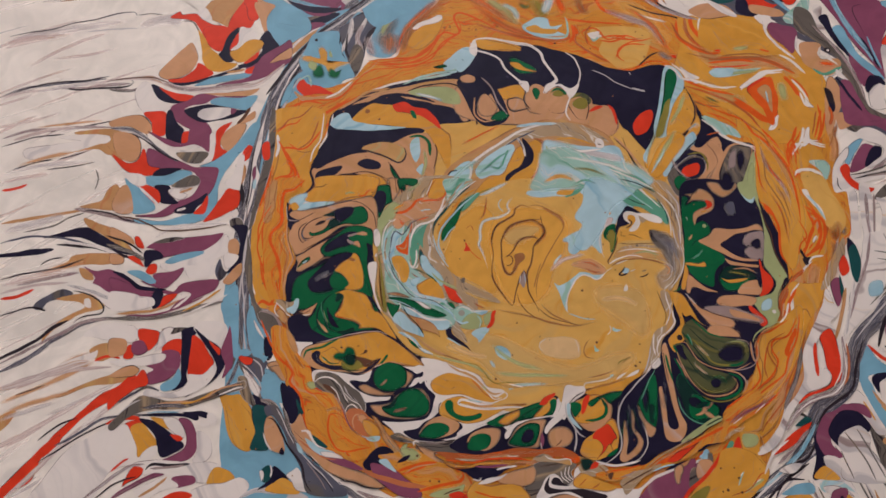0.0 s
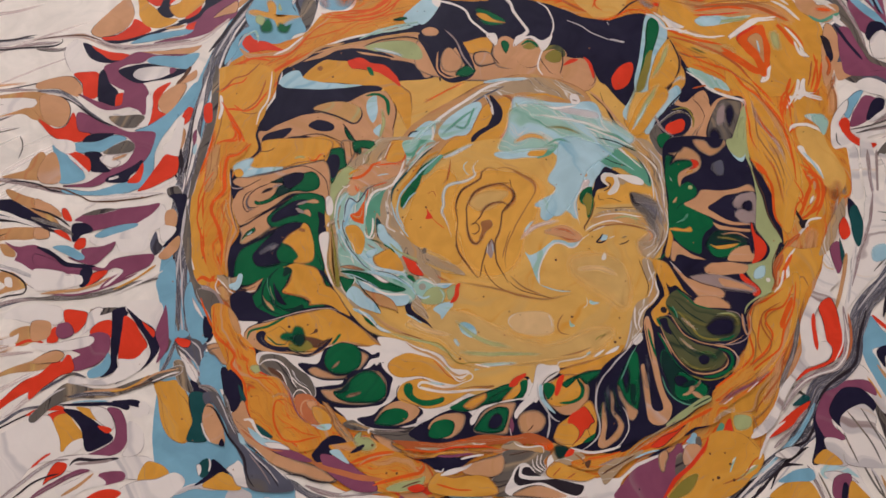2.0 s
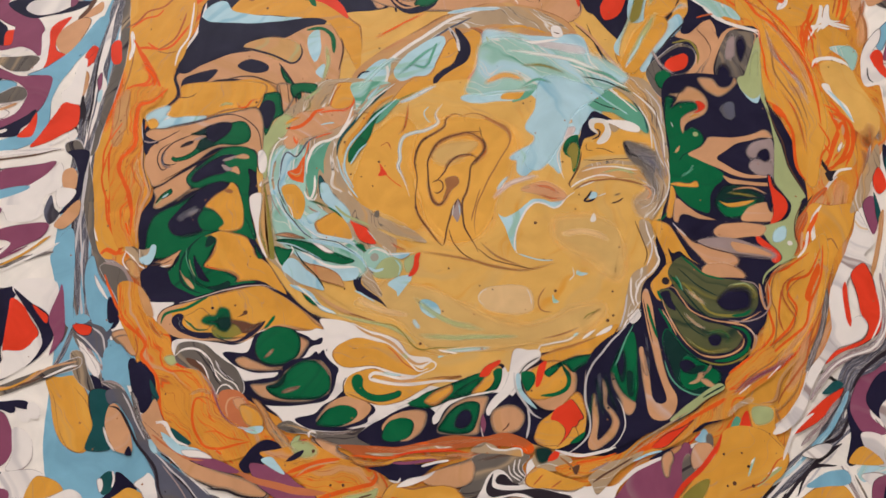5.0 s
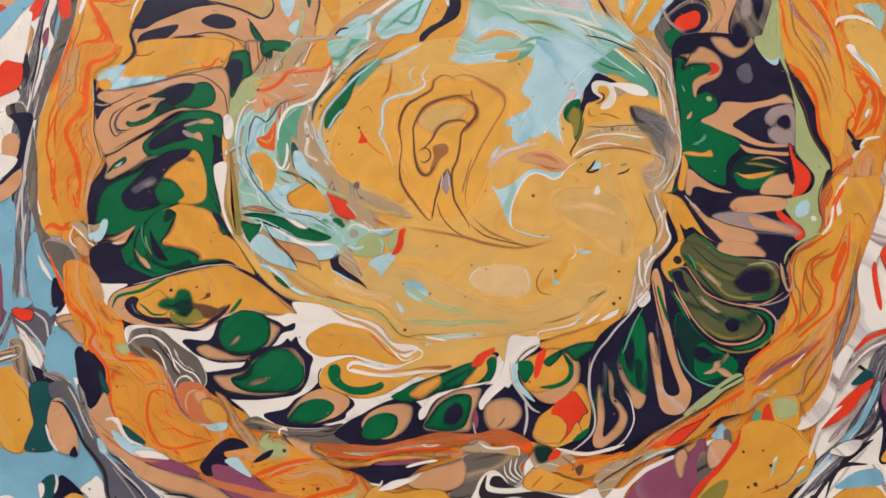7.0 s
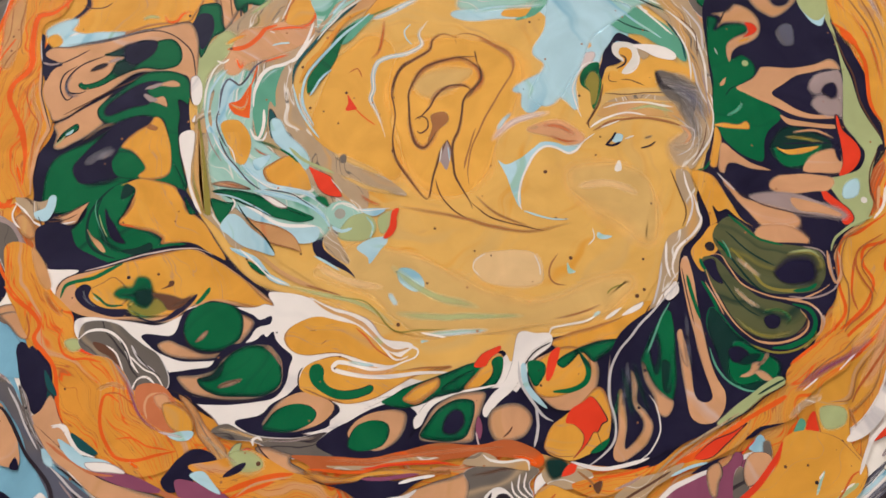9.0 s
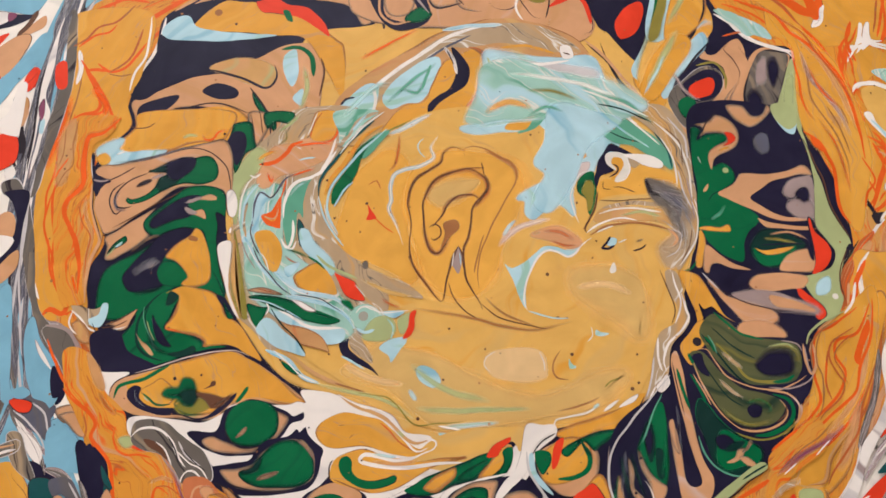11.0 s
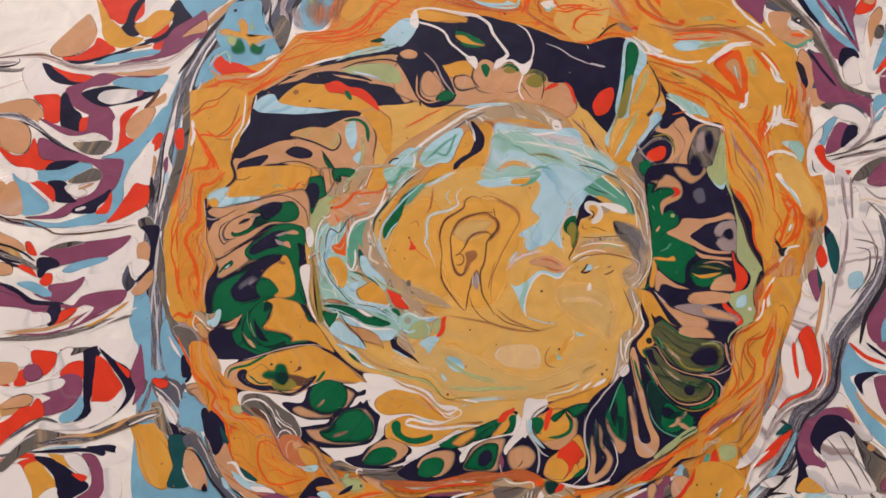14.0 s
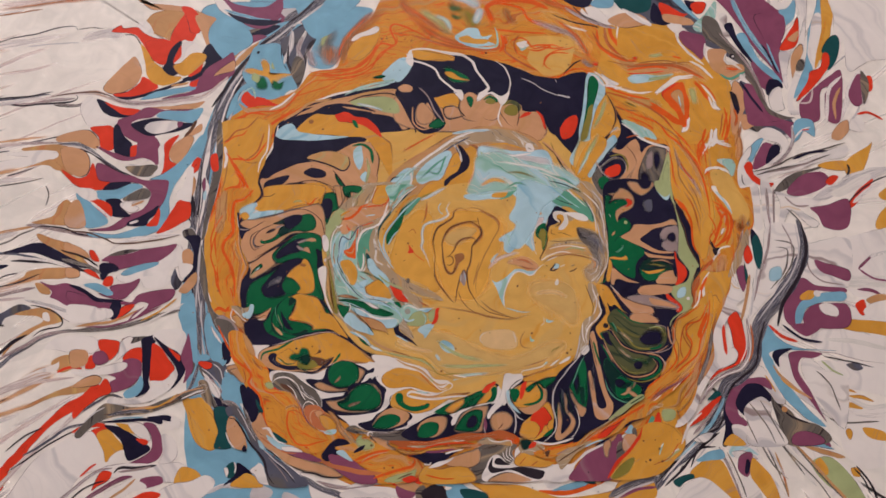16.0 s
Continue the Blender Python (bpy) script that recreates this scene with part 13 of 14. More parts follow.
pool("white", -120.8,-63.1, -121.2,-60.1, -113.8,-59.9, -109.7,-55.5, -108.1,-55.5, -107.7,-59, -112,-65.6, -120.6,-70.3, -129.6,-71, -141.1,-69.7, -139.3,-66.9, -132.2,-68.7, -124.4,-67.4)
pool("plum", -135.9,-49.4, -131.4,-48.1, -126.5,-50.2, -125.8,-56, -129.7,-61.6, -135.1,-64.1, -140.7,-64.6, -141.4,-60, -138.2,-57.8, -143.2,-55.4, -137.6,-54.4, -134.4,-52.2)
pool("white", -160.8,-53.5, -150.5,-52.8, -141.5,-50.8, -134.7,-49.9, -133.1,-51.8, -136.4,-54.5, -145.4,-56, -154.6,-56.3)
pool("red", -154.1,-52.2, -153.3,-46.8, -150.7,-45.8, -149.3,-51.7)
pool("tan", -162.5,-43, -155.6,-42.5, -153.2,-45.7, -154.4,-50.3, -161.2,-51.2)
pool("plum", -150.7,-48.8, -150.6,-44.6, -146.1,-43.6, -143,-48.4, -147.3,-50.8)
pool("red", -157.8,-71.7, -153.2,-65.2, -146.8,-62.1, -144,-57.6, -141.4,-60, -140,-64.6, -146,-67.3, -152.1,-72, -157,-76.6)
pool("tan", -159.6,-60.9, -154.4,-57.2, -148.9,-55.8, -145.2,-57.6, -147.1,-60.5, -152.6,-61.4)
pool("blue", -133.8,-65, -128.5,-61.6, -126.1,-57.2, -124.4,-61.8, -126.7,-66.7, -132.3,-68)
streak("slate", 1.14, -153.1,-73, -145.8,-68.9, -140.5,-66.1, -134.1,-67.7)
pool("stone", -155.8,-83.8, -149.2,-76.5, -143.3,-70.5, -138.8,-70.2, -129.4,-72.4, -120.4,-72, -111.6,-69, -102.8,-66, -93.9,-63.2, -93.2,-66.4, -100.2,-69, -106.8,-71.4, -115.6,-74.4, -124.4,-76.3, -137.8,-76.9, -146.4,-79.9, -153.2,-86.1)
streak("tan", 0.92, -133.8,-73.8, -122.5,-73.1, -113.5,-72.3, -105,-67, -94.5,-64.5)
streak("umber", 0.68, -142.5,-75.6, -129.1,-75, -115.7,-72.9, -104.8,-69.3)
streak("ochre", 0.69, -122.9,-73.7, -114.7,-72.3, -106.8,-67.2)
streak("slate", 1.59, -140.7,-75.9, -131.4,-74.5, -119.6,-75)
streak("lilac", 0.68, -152.1,-79.2, -147.2,-74.4, -142.2,-71.9)
streak("white", 0.69, -105.2,-70, -99.3,-67.3, -93.7,-66.1)
streak("ice", 0.68, -138.1,-78.2, -131,-77.6, -123.1,-77.7)
pool("navy", -121.2,-78, -113,-77.2, -109.3,-78, -109,-80.4, -113.8,-79.6)
pool("white", -109.4,-79.1, -107.2,-78.1, -104.7,-80.4, -105.1,-83.8, -107.9,-82.8)

# combed colours east of the ring
pool("plum", 224,141.9, 240.9,141, 237.7,126.5, 233.9,115.9, 233.1,105.4, 232.4,95, 227.9,102.1, 227.9,116.2, 225.6,127.1)
pool("plum", 216.6,113.2, 222.7,105.9, 227,95.3, 220.9,90.1, 215.3,99.3)
pool("stone", 193.1,142.7, 200.2,139.3, 203.9,126.4, 212.1,113.4, 216,102.7, 219.1,88.8, 219.9,78.7, 227.6,73.3, 233.6,71.4, 221.3,71.3, 214.7,81.6, 211.5,95.4, 208.4,110.1, 198.4,121.2, 190.6,128.8)
streak("mauve", 1.49, 200.1,130.2, 209.4,115.4, 216.4,97.5, 219.2,82.1)
pool("silk", 202.4,142.9, 207.3,142.7, 205,131.8, 207.5,127.3, 202.7,127.9)
pool("navy", 204.1,135.5, 209.1,137.1, 210.4,127.9, 214.3,116.9, 216.1,109, 210.1,118.5, 206.4,128.1)
pool("blue", 210.4,127.9, 215.3,129.4, 218,120.3, 220.8,111.3, 227.9,102.1, 231.1,94.7, 225.6,98.4, 219.6,105.7, 214.2,116.5)
streak("navy", 1.20, 223.8,121.8, 227.1,112.7, 229.8,101.4)
streak("blue", 1.20, 227.5,122, 228.6,112.6, 231,101.3)
pool("plum", 176,129.6, 179,133.1, 184.8,130.9, 190.6,128.8, 190.8,121.6, 186.8,112.6, 182.6,118.1, 178,123)
streak("white", 1.51, 174,134, 176,124.2, 182.1,114.9, 187.7,109)
streak("white", 1.49, 179.4,111.9, 185.3,107.7, 191.4,99.8)
pool("tan", 191.1,118, 196.6,119.6, 202.3,117.5, 200.6,108.7, 209.6,108.3, 210,103, 203,97.8, 196.3,101.6, 191.3,107.4)
streak("white", 1.21, 190.6,123.8, 189.3,116.3, 190.9,110.3)
smear("orange", 2.39, 199.2,106.3, 207.9,104.5)
streak("jade", 1.79, 195.8,102.3, 201.7,98.9, 210.7,103.3)
streak("pale", 1.20, 202,116.1, 200.2,111.2, 205.1,108.5, 209.1,104.5)
dot("ink", 205.2,113.8, 1.80)
dot("white", 205.5,113.8, 0.78)
pool("silk", 207.7,101.8, 210.6,98.2, 213.2,93.6, 207.5,97.6)
pool("plum", 208,92.8, 212.8,94.3, 215.5,85.6, 219.2,75.4, 224.4,71.8, 232.8,67.5, 208.9,68, 206.2,76)
streak("navy", 1.76, 206.7,97, 211.1,85.8, 215.9,76.2)
pool("ink", 199.7,89.8, 202.6,87.9, 202.9,80.5, 200.1,82.7)
pool("navy", 220.2,89.8, 223.8,97.2, 229.6,96.2, 230.7,91.3, 225.6,91.6, 221.6,86.7)
pool("silk", 233.9,115.9, 243.3,117.2, 254.7,140.3, 247.7,115.2, 241.4,115.6, 235.3,101.8, 233.8,90.8, 231.9,93, 232.2,105.4)
pool("silk", 220.8,80, 221.7,87, 225.6,91.2, 229.3,91.7, 228.8,81.6, 228.5,77.3, 222.4,76.6)
pool("silk", 230.9,77.8, 232.6,86.5, 236.8,94.8, 241.3,101.5, 244.2,99.6, 241.9,91.1, 236.4,86.3, 234.3,79.7, 236.9,74.2, 232.1,73.8)
pool("red", 234.2,117.3, 238.8,124.6, 245.4,133.4, 249.7,138.7, 246.3,122.5, 240.2,117)
pool("tan", 240.3,124.2, 247.9,129.6, 244.7,122.2)
pool("tan", 239.7,111.7, 247.1,120.6, 247.7,115.2, 239.8,101.6, 237.5,97.9)
pool("stone", 240.7,102.9, 243.7,109.4, 247,109.3, 244.9,102.7)
pool("silk", 250.4,115.1, 255.2,129.3, 259.3,140.1, 263.9,139.9, 258.8,118.3, 251.9,102, 250.3,108)
streak("ochre", 2.12, 267.6,139.7, 259.9,121.8, 252.6,103.4)
pool("blue", 244.2,101, 249.7,108.1, 250.5,101, 243.4,91, 235.6,84.3)
pool("petrol", 258.6,114.7, 264.6,123.4, 269.8,125.6, 270.7,119.5, 265.3,107.3, 259.5,102, 262.5,111)
pool("red", 236.7,82.6, 245.7,94.4, 248.7,101.1, 255.5,104.3, 259,112.9, 262.4,112.7, 260.3,104, 249.6,92.1, 242.2,85.7)
pool("plum", 237.8,79.5, 245.6,87.5, 258.3,97.2, 267.2,100.2, 259.5,69.5, 251.7,69.8, 253.6,83.8, 256.7,90.4, 251.5,87.2, 247.4,70.1, 238.4,69.2)
streak("white", 2.05, 266.5,97.5, 258.1,90.3, 254.3,80.4, 251.6,69.2)
streak("tan", 1.75, 264,90, 258.1,80.2, 256.9,69.6)
streak("blush", 1.17, 237.5,80.8, 244.2,81.5, 247.8,89.5)
pool("plum", 215,69, 229.6,69, 229,58.6, 225.5,63.6, 220.4,67.1)
pool("blue", 233.6,69.7, 242.8,69.3, 242.2,59.2, 237,63, 233,58.1, 228.9,56.6)
streak("white", 0.86, 230,57.9, 235.7,63.8, 241,65.1)
streak("red", 0.72, 235.6,63.4, 240.1,63.9)
pool("plum", 203.6,42, 206.4,48.5, 212.3,56.2, 216.6,56, 219.1,52.6, 213.4,47.8, 211,43.2, 204.7,40.4)
pool("blue", 202,46.8, 203.7,53.4, 208.3,58, 213,59.3, 206.7,50.1, 203.7,45.2)
pool("navy", 211.4,43.8, 214.2,51.3, 217.9,55.3, 221.4,54.1, 219.7,48.8, 215.8,45.5)
pool("silk", 210.1,62.4, 215.9,66.3, 222.6,63.7, 226.7,57.1, 224.4,50.8, 217,44.5, 211.9,43.2, 221.3,50.9, 220.9,55.7, 214.2,58.3)
streak("mauve", 1.71, 230.5,66.6, 229.2,56.9, 221.8,46.8, 211.9,40.4)
pool("silk", 194.6,40.9, 199.6,50.4, 204.8,54.9, 203.7,49.6, 199.8,44.1, 199.4,37.9, 204,29.9, 202.6,16.4, 201.9,6.1, 197.8,6.3, 199.7,22.6, 199.8,29.8, 194.2,30.1)
streak("stone", 0.70, 196.6,38, 196.2,33.4, 197.5,31.2)
pool("red", 198.6,42.6, 201.5,45.6, 203.5,43.9, 203.3,37.7, 208.8,32.8, 213.4,31.6, 209.5,29.1, 203.1,32.4, 199.9,37.5)
pool("stone", 211.6,25.9, 219,33.8, 228.4,38, 245.3,40.9, 230.8,36, 223.8,30.2, 217.4,26.9)
pool("plum", 219.4,25.5, 224.2,32, 230.9,36.3, 241.1,37.4, 244.5,32.6, 240.2,27.9, 228,23.6)
pool("silk", 203.7,38, 211.9,40.4, 226.6,42.8, 242.2,48.3, 258.3,53, 256.6,46.1, 241.1,43.3, 228.7,39.3, 216.8,36.7, 207.9,35)
streak("stone", 1.13, 205,37.3, 217.5,40.1, 232.3,42.5, 248.4,47.7)
streak("stone", 0.85, 202.5,39, 215,41.8, 230.7,48.3, 245.8,51.3, 258.7,54.6)
streak("navy", 1.42, 226.7,45.6, 236.7,49.2, 247.5,50)
streak("mauve", 0.85, 211.5,38.5, 226.2,40.6, 241.6,45.8)
pool("red", 241.8,30.9, 246.2,35, 249.9,33.9, 244.8,29.2)
pool("ochre", 240,41.2, 246.8,43.4, 255.9,43.3, 254.6,38, 247,38.4)
pool("silk", 206.4,34.4, 211,29.6, 207.6,5.8, 203.2,6)
streak("mauve", 1.66, 208.6,28.8, 207.1,17.7, 206.2,5.9)
streak("mauve", 1.11, 212.2,28.6, 208.3,6.7)
pool("plum", 230.5,16.3, 240.5,17.6, 252.3,20, 248.3,3.9, 236,4.5, 233.6,11.7)
pool("silk", 213.2,26.8, 222.2,23, 236.3,20.8, 231.9,16.5, 223.8,17.8, 225.7,13.8, 233.1,7.3, 229.2,4.8, 224.6,9.1, 219.1,15.3, 212.8,5.6, 210.6,5.7, 214.3,18.9)
streak("mauve", 1.11, 217.6,23.5, 222.5,17.9, 229.9,17.5)
streak("stone", 0.82, 217.4,16.3, 222.1,10.1, 223.7,5.1)
pool("silk", 183.9,-45.9, 188.7,-31.4, 192.3,-20.5, 199.2,-6.8, 204.9,7.4, 221.3,6.7, 221,-2.1, 214.8,-16, 205.7,-26.7, 196.3,-33.4, 189.6,-39.8)
streak("mauve", 1.34, 206.4,8, 201.9,-6.9, 194.9,-20.7, 189.1,-34.7)
streak("stone", 0.80, 207.1,-5.4, 212.7,-7.4, 208.9,-18.5, 199.5,-28.3)
streak("stone", 0.81, 206.7,-1.1, 216,-4.7, 212.9,-15.9, 204,-25.8)
streak("mauve", 0.81, 212.7,7.6, 215.4,-2.4, 214.7,-10.4)
streak("lilac", 1.32, 194.7,-15.1, 190.3,-28.7, 186,-42)
soft_pool("ice", 0.80, 201.4,-18.2, 206.5,-17, 205.3,-22.5, 200.5,-23.7)
pool("taupe", 178.3,-20.4, 185.7,-6.1, 191.7,3.7, 193.8,5.6, 192.5,-3.6, 187.3,-11.9, 183.4,-17.9)
pool("navy", 195.4,5.5, 198.2,0.5, 194.3,-4)
pool("petrol", 194.7,-0.8, 198.2,1.9, 199.4,-6.8, 195.7,-17.1, 193.9,-12.5)
pool("red", 189.3,-6.9, 192.2,-3.6, 193.2,-10.8, 190.1,-14, 188.7,-11.7)
pool("plum", 183.1,-17.9, 187.5,-14.7, 187.5,-23.1, 184.4,-29)
pool("petrol", 188.1,-13.1, 188.8,-20.4, 187.9,-26.4, 186.9,-22)
streak("camel", 1.58, 190,-19.9, 186.1,-31.3, 180.3,-45.5)
pool("silk", 217.6,-21.7, 222.1,-7.9, 227.2,-3.8, 247,-3.3, 240.7,-28.4, 226.8,-28, 220.5,-26.3)
pool("plum", 225.9,-13.7, 231.2,-15.4, 242.7,-20.1, 241.3,-25.9, 233.5,-22.8, 227.5,-19.7)
streak("mauve", 0.80, 222.4,-10.2, 222.2,-19.2, 227.5,-25.3, 238.6,-28)
pool("plum", 204.3,-38.1, 210.4,-29.7, 217.3,-23.1, 224.3,-27.6, 238.2,-29.6, 237.5,-32.3, 223.6,-30.6, 217.3,-34.4, 210.6,-40.8, 208.7,-49, 204.1,-46.1)
pool("plum", 213.3,-43.9, 219.1,-38.2, 227.3,-37.3, 237.9,-39.1, 235.2,-50.2, 216,-49.3)
pool("blue", 209.4,-42.3, 214.5,-35.3, 225.9,-31.8, 237.7,-31.8, 236.5,-36.4, 224.8,-36.6, 216.1,-39.7, 212,-46.2, 208.7,-49)
pool("ochre", 214,-32.9, 218.3,-30.1, 222.4,-30.8, 220,-34.5, 214.5,-35.1)
dot("white", 223.2,-31.9, 1.85)
pool("silk", 223,-38.4, 227.3,-37.3, 232.1,-40.2, 231.1,-44.4, 224.6,-42.8)
pool("blue", 186.9,-58.1, 189.6,-50.2, 194.6,-47.8, 198.3,-54.5, 208.8,-60.2, 226.4,-62.3, 194.4,-60.8, 193.2,-66.1, 195.4,-73.8, 201.1,-82.8, 206.6,-91.6, 212.8,-99.3, 205.5,-96.3, 199.4,-90, 194.5,-83.7, 190.4,-73.6, 188.1,-65.9)
pool("silk", 207.3,-66.5, 212.7,-65.5, 218.8,-72.1, 228.9,-75.1, 222.6,-99.8, 216,-94.4, 210.8,-84.4, 206.8,-74.3)
pool("silk", 196.7,-62.2, 202,-62.4, 201.4,-70, 203.2,-78.9, 210.3,-86.6, 212.7,-93.3, 205.2,-86.6, 199.4,-79, 196,-71.3)
pool("plum", 201.8,-62.4, 208.5,-61.4, 218.9,-63.2, 212.7,-65.5, 207.6,-65.3, 204.9,-71.5, 208.9,-81.6, 211.6,-91.6, 213.3,-96.9, 207.7,-86.8, 202.4,-76.6, 201.6,-69)
pool("navy", 193,-63.5, 195.8,-60.3, 204.1,-60, 199.2,-62.3, 196.1,-64.7, 195.2,-69)
streak("tan", 1.51, 192.4,-67.9, 195.5,-73.5, 201.7,-80.1, 208.5,-85.8)
streak("ochre", 0.76, 194.8,-74.5, 199.3,-79.2, 204,-83.1)
streak("red", 1.55, 194.7,-47.2, 199.9,-53.3, 207.5,-56.5)
streak("white", 1.81, 198,-47.4, 205.1,-53.5, 217.5,-58.3)
streak("navy", 1.29, 201.9,-47.6, 209.9,-55, 220.3,-57.6)
pool("plum", 206.4,-47.8, 222.4,-48.5, 212.8,-54.1)
streak("stone", 0.75, 213.8,-71.9, 219.6,-79.7, 221.6,-92)
streak("sage", 1.02, 217.5,-67, 222.6,-72.3, 227.1,-75)
pool("stone", 188.1,-81.9, 191.5,-85.8, 196.7,-90.9, 200.6,-95.9, 209.9,-98.7, 213.5,-106.5, 193,-107.4, 189.3,-95.8)
streak("ink", 0.99, 189.3,-84.4, 196.2,-93.3, 205.3,-97.3)
pool("plum", 195,-103, 200.7,-100.7, 208.8,-103.4, 209.6,-107.4, 195.5,-107.3)
pool("silk", 182,-73.2, 185.1,-68, 188.4,-70.7, 191.9,-78.4, 195.4,-86.4, 191.2,-87.2, 188.5,-82.2, 186,-75.9)
streak("ochre", 0.76, 187.5,-72.7, 191.3,-81.1)
dot("camel", 193.9,-90, 1.49)
pool("navy", 162.9,-97, 163.6,-86.9, 167.9,-77.3, 175,-73.8, 170.8,-82.3, 169.6,-94.4, 163.8,-105.1, 160.1,-105.4)
pool("plum", 164.3,-89.9, 167,-82.2, 172,-76.2, 178.8,-74, 187.6,-74.4, 189.5,-80, 182,-76.9, 175.5,-77.9, 172,-83.6, 170.6,-90.9, 174.8,-96.4, 167.9,-97)
pool("navy", 170,-86.2, 173.3,-80, 178.3,-76.5, 184.4,-77.5, 188.8,-83.4, 184.9,-87.2, 181.5,-85.5, 177.5,-86.6, 175.5,-90.1, 177.3,-93.8, 172.7,-91.5)
pool("silk", 166.2,-96.7, 172.8,-97.5, 174.1,-105.6, 168.6,-105.8)
pool("silk", 173.5,-90, 176.3,-86.3, 180.5,-84, 184.4,-83.5, 187.8,-88, 186.5,-92.8, 189.2,-97.7, 191.6,-106.9, 173.5,-106, 174.1,-97.1)
streak("stone", 0.74, 177.1,-85.8, 183,-96.3, 186.4,-106.1)
streak("stone", 0.62, 182.4,-84.8, 187,-95.3, 190.5,-105.4)
streak("stone", 0.62, 174.2,-94.2, 177.3,-105.7)
pool("ochre", 160.8,-105.4, 166,-100.5, 171.6,-105.9)
streak("slate", 6.73, 221.4,9.6, 222.2,-5, 215.5,-18.9, 202.9,-33.4, 192,-43.7, 186.2,-55.2, 183.3,-65.4, 174.2,-72.6, 166.7,-77.2, 160.9,-88, 151,-100.7)
streak("ink", 1.87, 223,6.6, 223,-6.5, 216,-21.7, 204.1,-36.5, 199,-48)
streak("lilac", 0.80, 219.7,6.7, 218.6,-7.7, 211.7,-21.5, 198.6,-35.1, 189.1,-44.9)
streak("ink", 1.28, 192.5,-45, 187.2,-57.9, 183.3,-67.9, 172.1,-75.5, 165.5,-83.3)
pool("silk", 163.9,-59.4, 165.5,-49, 171.4,-38.7, 177.4,-28.1, 180.8,-20, 182.9,-27, 183.7,-32.5, 179.8,-36.4, 181.6,-40.5, 178.9,-40.9, 172.9,-44.6, 170.2,-51.9, 169.8,-58.3, 174.2,-58, 175.7,-61.2, 173.6,-65.2, 168.5,-67.5, 164.5,-68.6, 159.3,-73.4, 153.2,-81.8, 149.4,-88.9, 143.4,-94.7, 138.2,-95.6, 145.7,-88.5, 150.7,-81.4, 153.8,-75.4, 159.2,-69.3, 162.9,-63.2)
pool("red", 173.7,-43.3, 178.6,-39.6, 180.5,-43.1, 181.1,-49.8, 181.1,-57.6, 178.5,-64.1, 172.3,-67.9, 165.5,-70.1, 159.2,-73.9, 162.9,-70, 168.5,-67.8, 173.8,-65.5, 175.9,-61.2, 174.4,-57.3, 174.3,-50.8)
streak("red", 1.55, 171,-46.1, 170,-53.2, 169.9,-61.4)
streak("mauve", 2.29, 183.7,-43.3, 182.3,-57.6, 177.7,-67.7, 167.8,-71.3, 159.1,-76.9, 152,-85.4)
streak("white", 0.64, 183.4,-46.2, 182.1,-60.2, 176,-68.9, 165,-72.6, 157,-78.7)
streak("clay", 1.03, 185.1,-46.8, 184,-58.2, 180.7,-65.8)
streak("white", 0.64, 181.4,-46.6, 180.8,-57.6, 175.9,-66.6)
pool("petrol", 156.2,-83.4, 161.2,-79.4, 163.7,-80.8, 159.2,-83.3)
pool("red", 143.9,-96.1, 151.9,-88.8, 156.3,-85.4, 163.5,-81.8, 159.8,-87, 152.5,-92.7)
streak("mauve", 1.49, 146.5,-99.6, 153.5,-93.7, 161.7,-85.1)
streak("blue", 1.74, 145.7,-104.3, 157.3,-93.9, 164.9,-82.8)
streak("white", 0.99, 140.1,-104, 144.5,-95.7, 152.3,-89.5)
pool("silk", 146.2,-102.6, 151.2,-99.6, 156.4,-99.8, 151.7,-103.8)

# grey smudge and washes round the middle
smear("stone", 4.31, 101.2,7.9, 107.7,5.8, 114.5,3.2)
smear("slate", 3.96, 105.8,6.8, 111.4,2, 114.9,-5.1)
smear("stone", 4.24, 106.9,-0.6, 110.7,-5.6, 110.1,-14.2)
smear("taupe", 2.27, 102.5,-13, 107.7,-13.8, 112.3,-9.7)
smear("ink", 1.50, 101.3,11.1, 102.8,6.5, 105.5,4.6)
smear("tan", 1.30, 106.2,-6.3, 109,-10, 106.2,-13.1)
streak("lilac", 0.32, 107.1,-7.1, 110.5,-8.6, 108.8,-13.9, 104.7,-16.2)
streak("pale", 0.41, 115.6,2.5, 116.7,-3.9, 114.6,-11, 109.2,-18.7)
smear("umber", 0.83, 30.7,17, 26.8,14.5, 24.4,9.9, 23.8,4.9)
smear("umber", 0.83, 48.6,16.1, 50.1,11, 47.6,6.4, 44.8,2.8)
smear("slate", 2.26, -64,-13.8, -60.3,-11, -56.5,-8.8)
smear("pine", 1.60, -63.3,-20.4, -57.8,-19.7, -53.1,-18.6)
smear("pine", 1.40, -58.1,-32.3, -55.2,-37.3, -50.3,-40.3)
smear("umber", 1.22, -36.7,-56, -33,-54.6, -30.1,-52.4)
smear("pine", 1.17, 83,-75.4, 84,-82.8, 84.6,-88.5)
smear("green", 1.18, 94.1,-81.6, 96.1,-77.3, 96.5,-71.4)
smear("sage", 2.14, 22.5,-46, 33.1,-54.3, 46.7,-58.5)
smear("sage", 1.81, 23.9,-59.4, 37.5,-60.9, 51.1,-60.4)
smear("cream", 2.23, 75.3,-24.6, 84.9,-24, 92.5,-27.6)
smear("cream", 1.84, 2.5,-45.4, 11.8,-50.5, 21,-52.3)
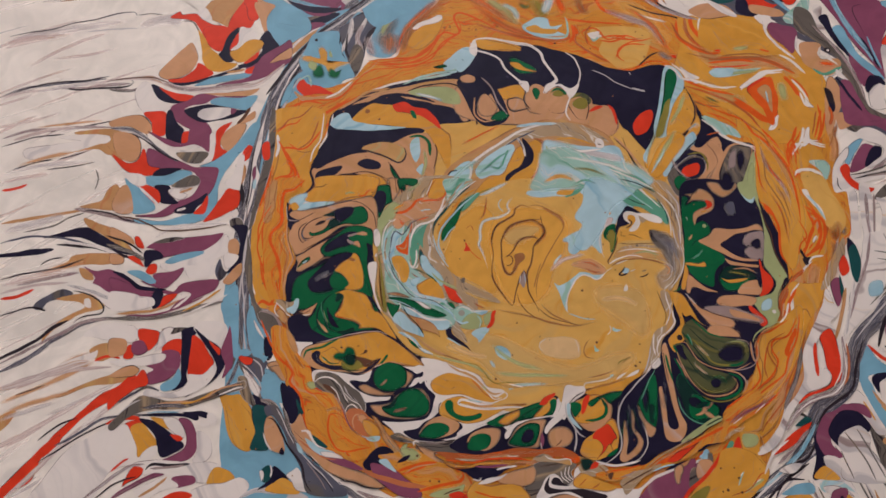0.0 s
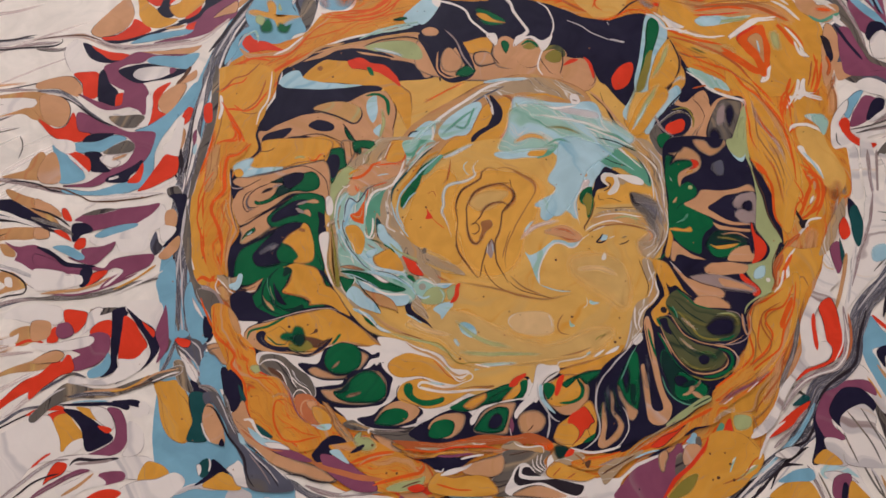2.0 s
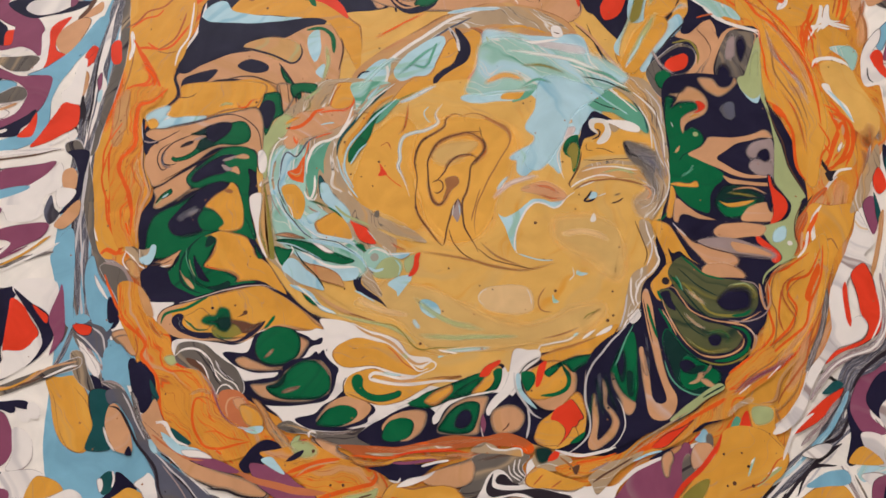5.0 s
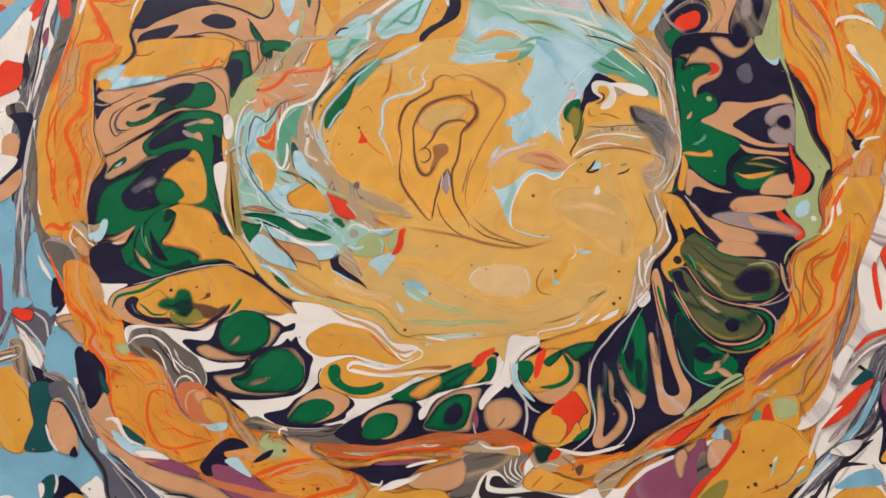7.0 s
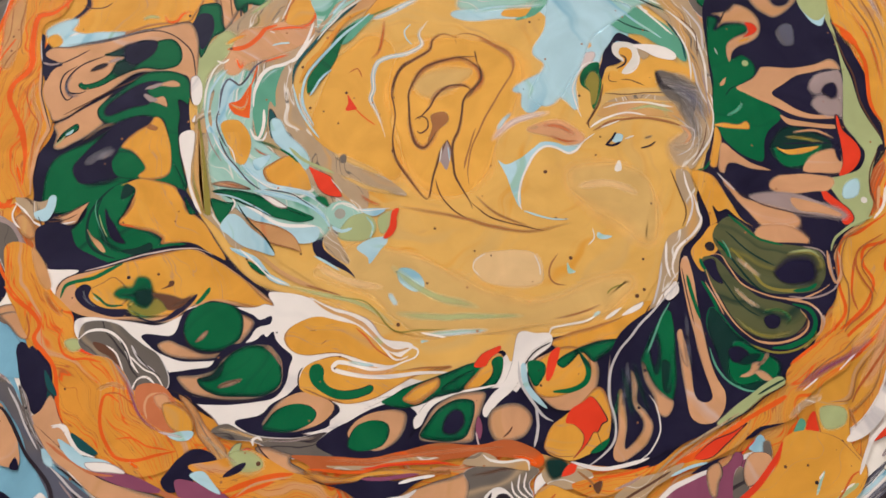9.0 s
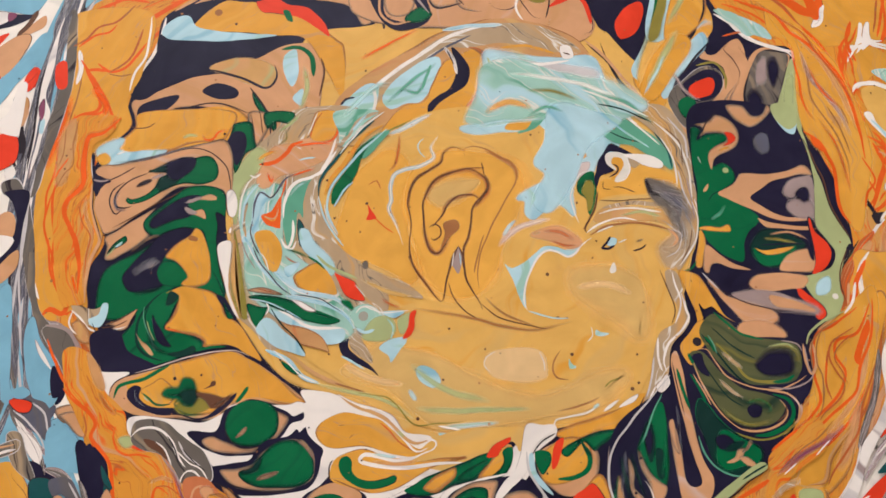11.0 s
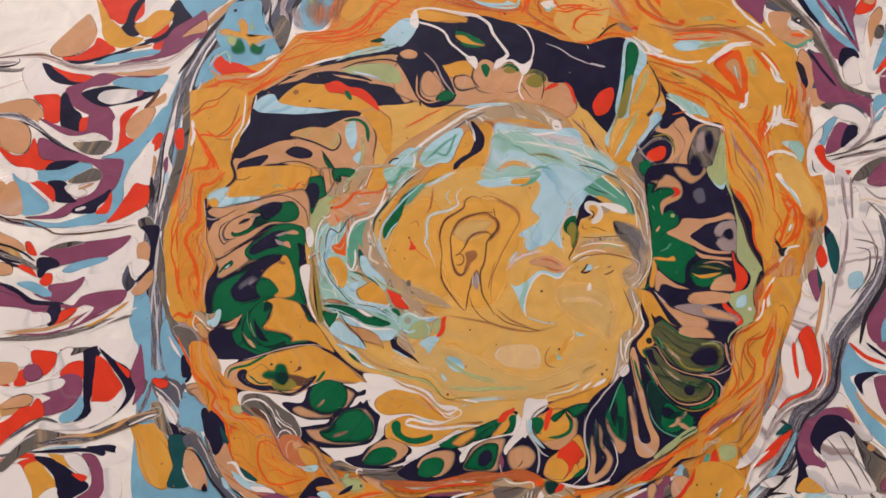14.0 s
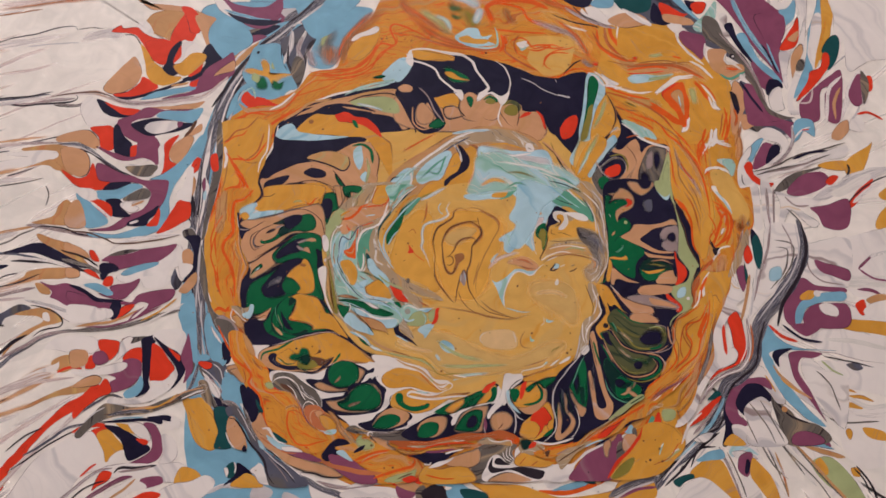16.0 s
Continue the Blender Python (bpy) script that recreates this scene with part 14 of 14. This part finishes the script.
smear("aqua", 3.83, 53.4,53.9, 65.4,49.2, 79.9,42.5)
smear("jade", 1.63, 58.6,50.1, 70.6,45.3, 83.6,38.8)
smear("pale", 1.37, 58.9,54.3, 75.2,51.8, 87.5,45.2)
smear("aqua", 2.70, 48,33.2, 58.9,34.5, 71.1,35.2)
smear("aqua", 2.18, 2.3,38.1, 9.2,45.6, 17.6,51.8)
smear("jade", 1.37, 17.3,42.8, 25.8,50.9, 35.1,57.8)
smear("pale", 0.81, 56.6,41.1, 67.6,41.9, 79.2,34.8)
smear("sage", 2.25, 116.7,69.2, 123.7,80.1, 127.2,89.7)
smear("mauve", 1.36, 115.2,52.2, 119.5,42.9, 124.4,38.3)
soft_pool("aqua", 2.27, 52.1,55.2, 65,56.2, 82.4,49.9, 97.1,44.5, 105.2,37.8, 96,33.9, 86,34.8, 73.7,37.5, 63.4,35.1, 53.4,35.4, 44.6,34.9, 48.9,44)
soft_pool("ice", 1.73, 73.7,38.1, 86.2,36.5, 95.8,32.3, 85,24.8, 77.6,11.7, 69.4,1.6, 64.8,4.3, 69.2,13.3, 65.9,18.7, 70.2,26.6)
smear("pale", 1.52, 59.6,52.6, 74.7,49.8, 89.5,44.8, 101.3,36.5)
smear("jade", 1.76, 88.8,43.1, 99,38.8, 107.1,30.2)
streak("pine", 0.63, 89,39.2, 97.5,36.4, 106.3,31.6)
streak("pale", 0.76, 84.4,45, 95.3,39.5, 105.5,33.6)
smear("ochre", 2.51, 50.5,37.8, 58.8,41.4, 66.7,38.9)
smear("olive", 1.52, 65.5,45.6, 74.3,44.8, 82.8,41.1)
smear("jade", 1.26, 64.7,35.6, 71.3,39, 77.4,36.8)
soft_pool("ochre", 1.28, 104.2,43.7, 109.8,54.3, 118.5,64.5, 123.8,61.4, 116.2,50.1, 108.3,40.2)
smear("sage", 2.57, 106.8,44.2, 113.2,55.4, 120.5,67.4)
smear("ice", 1.02, 105,42, 110.6,50.3, 114.5,57.4)

pinholes(5, 220)
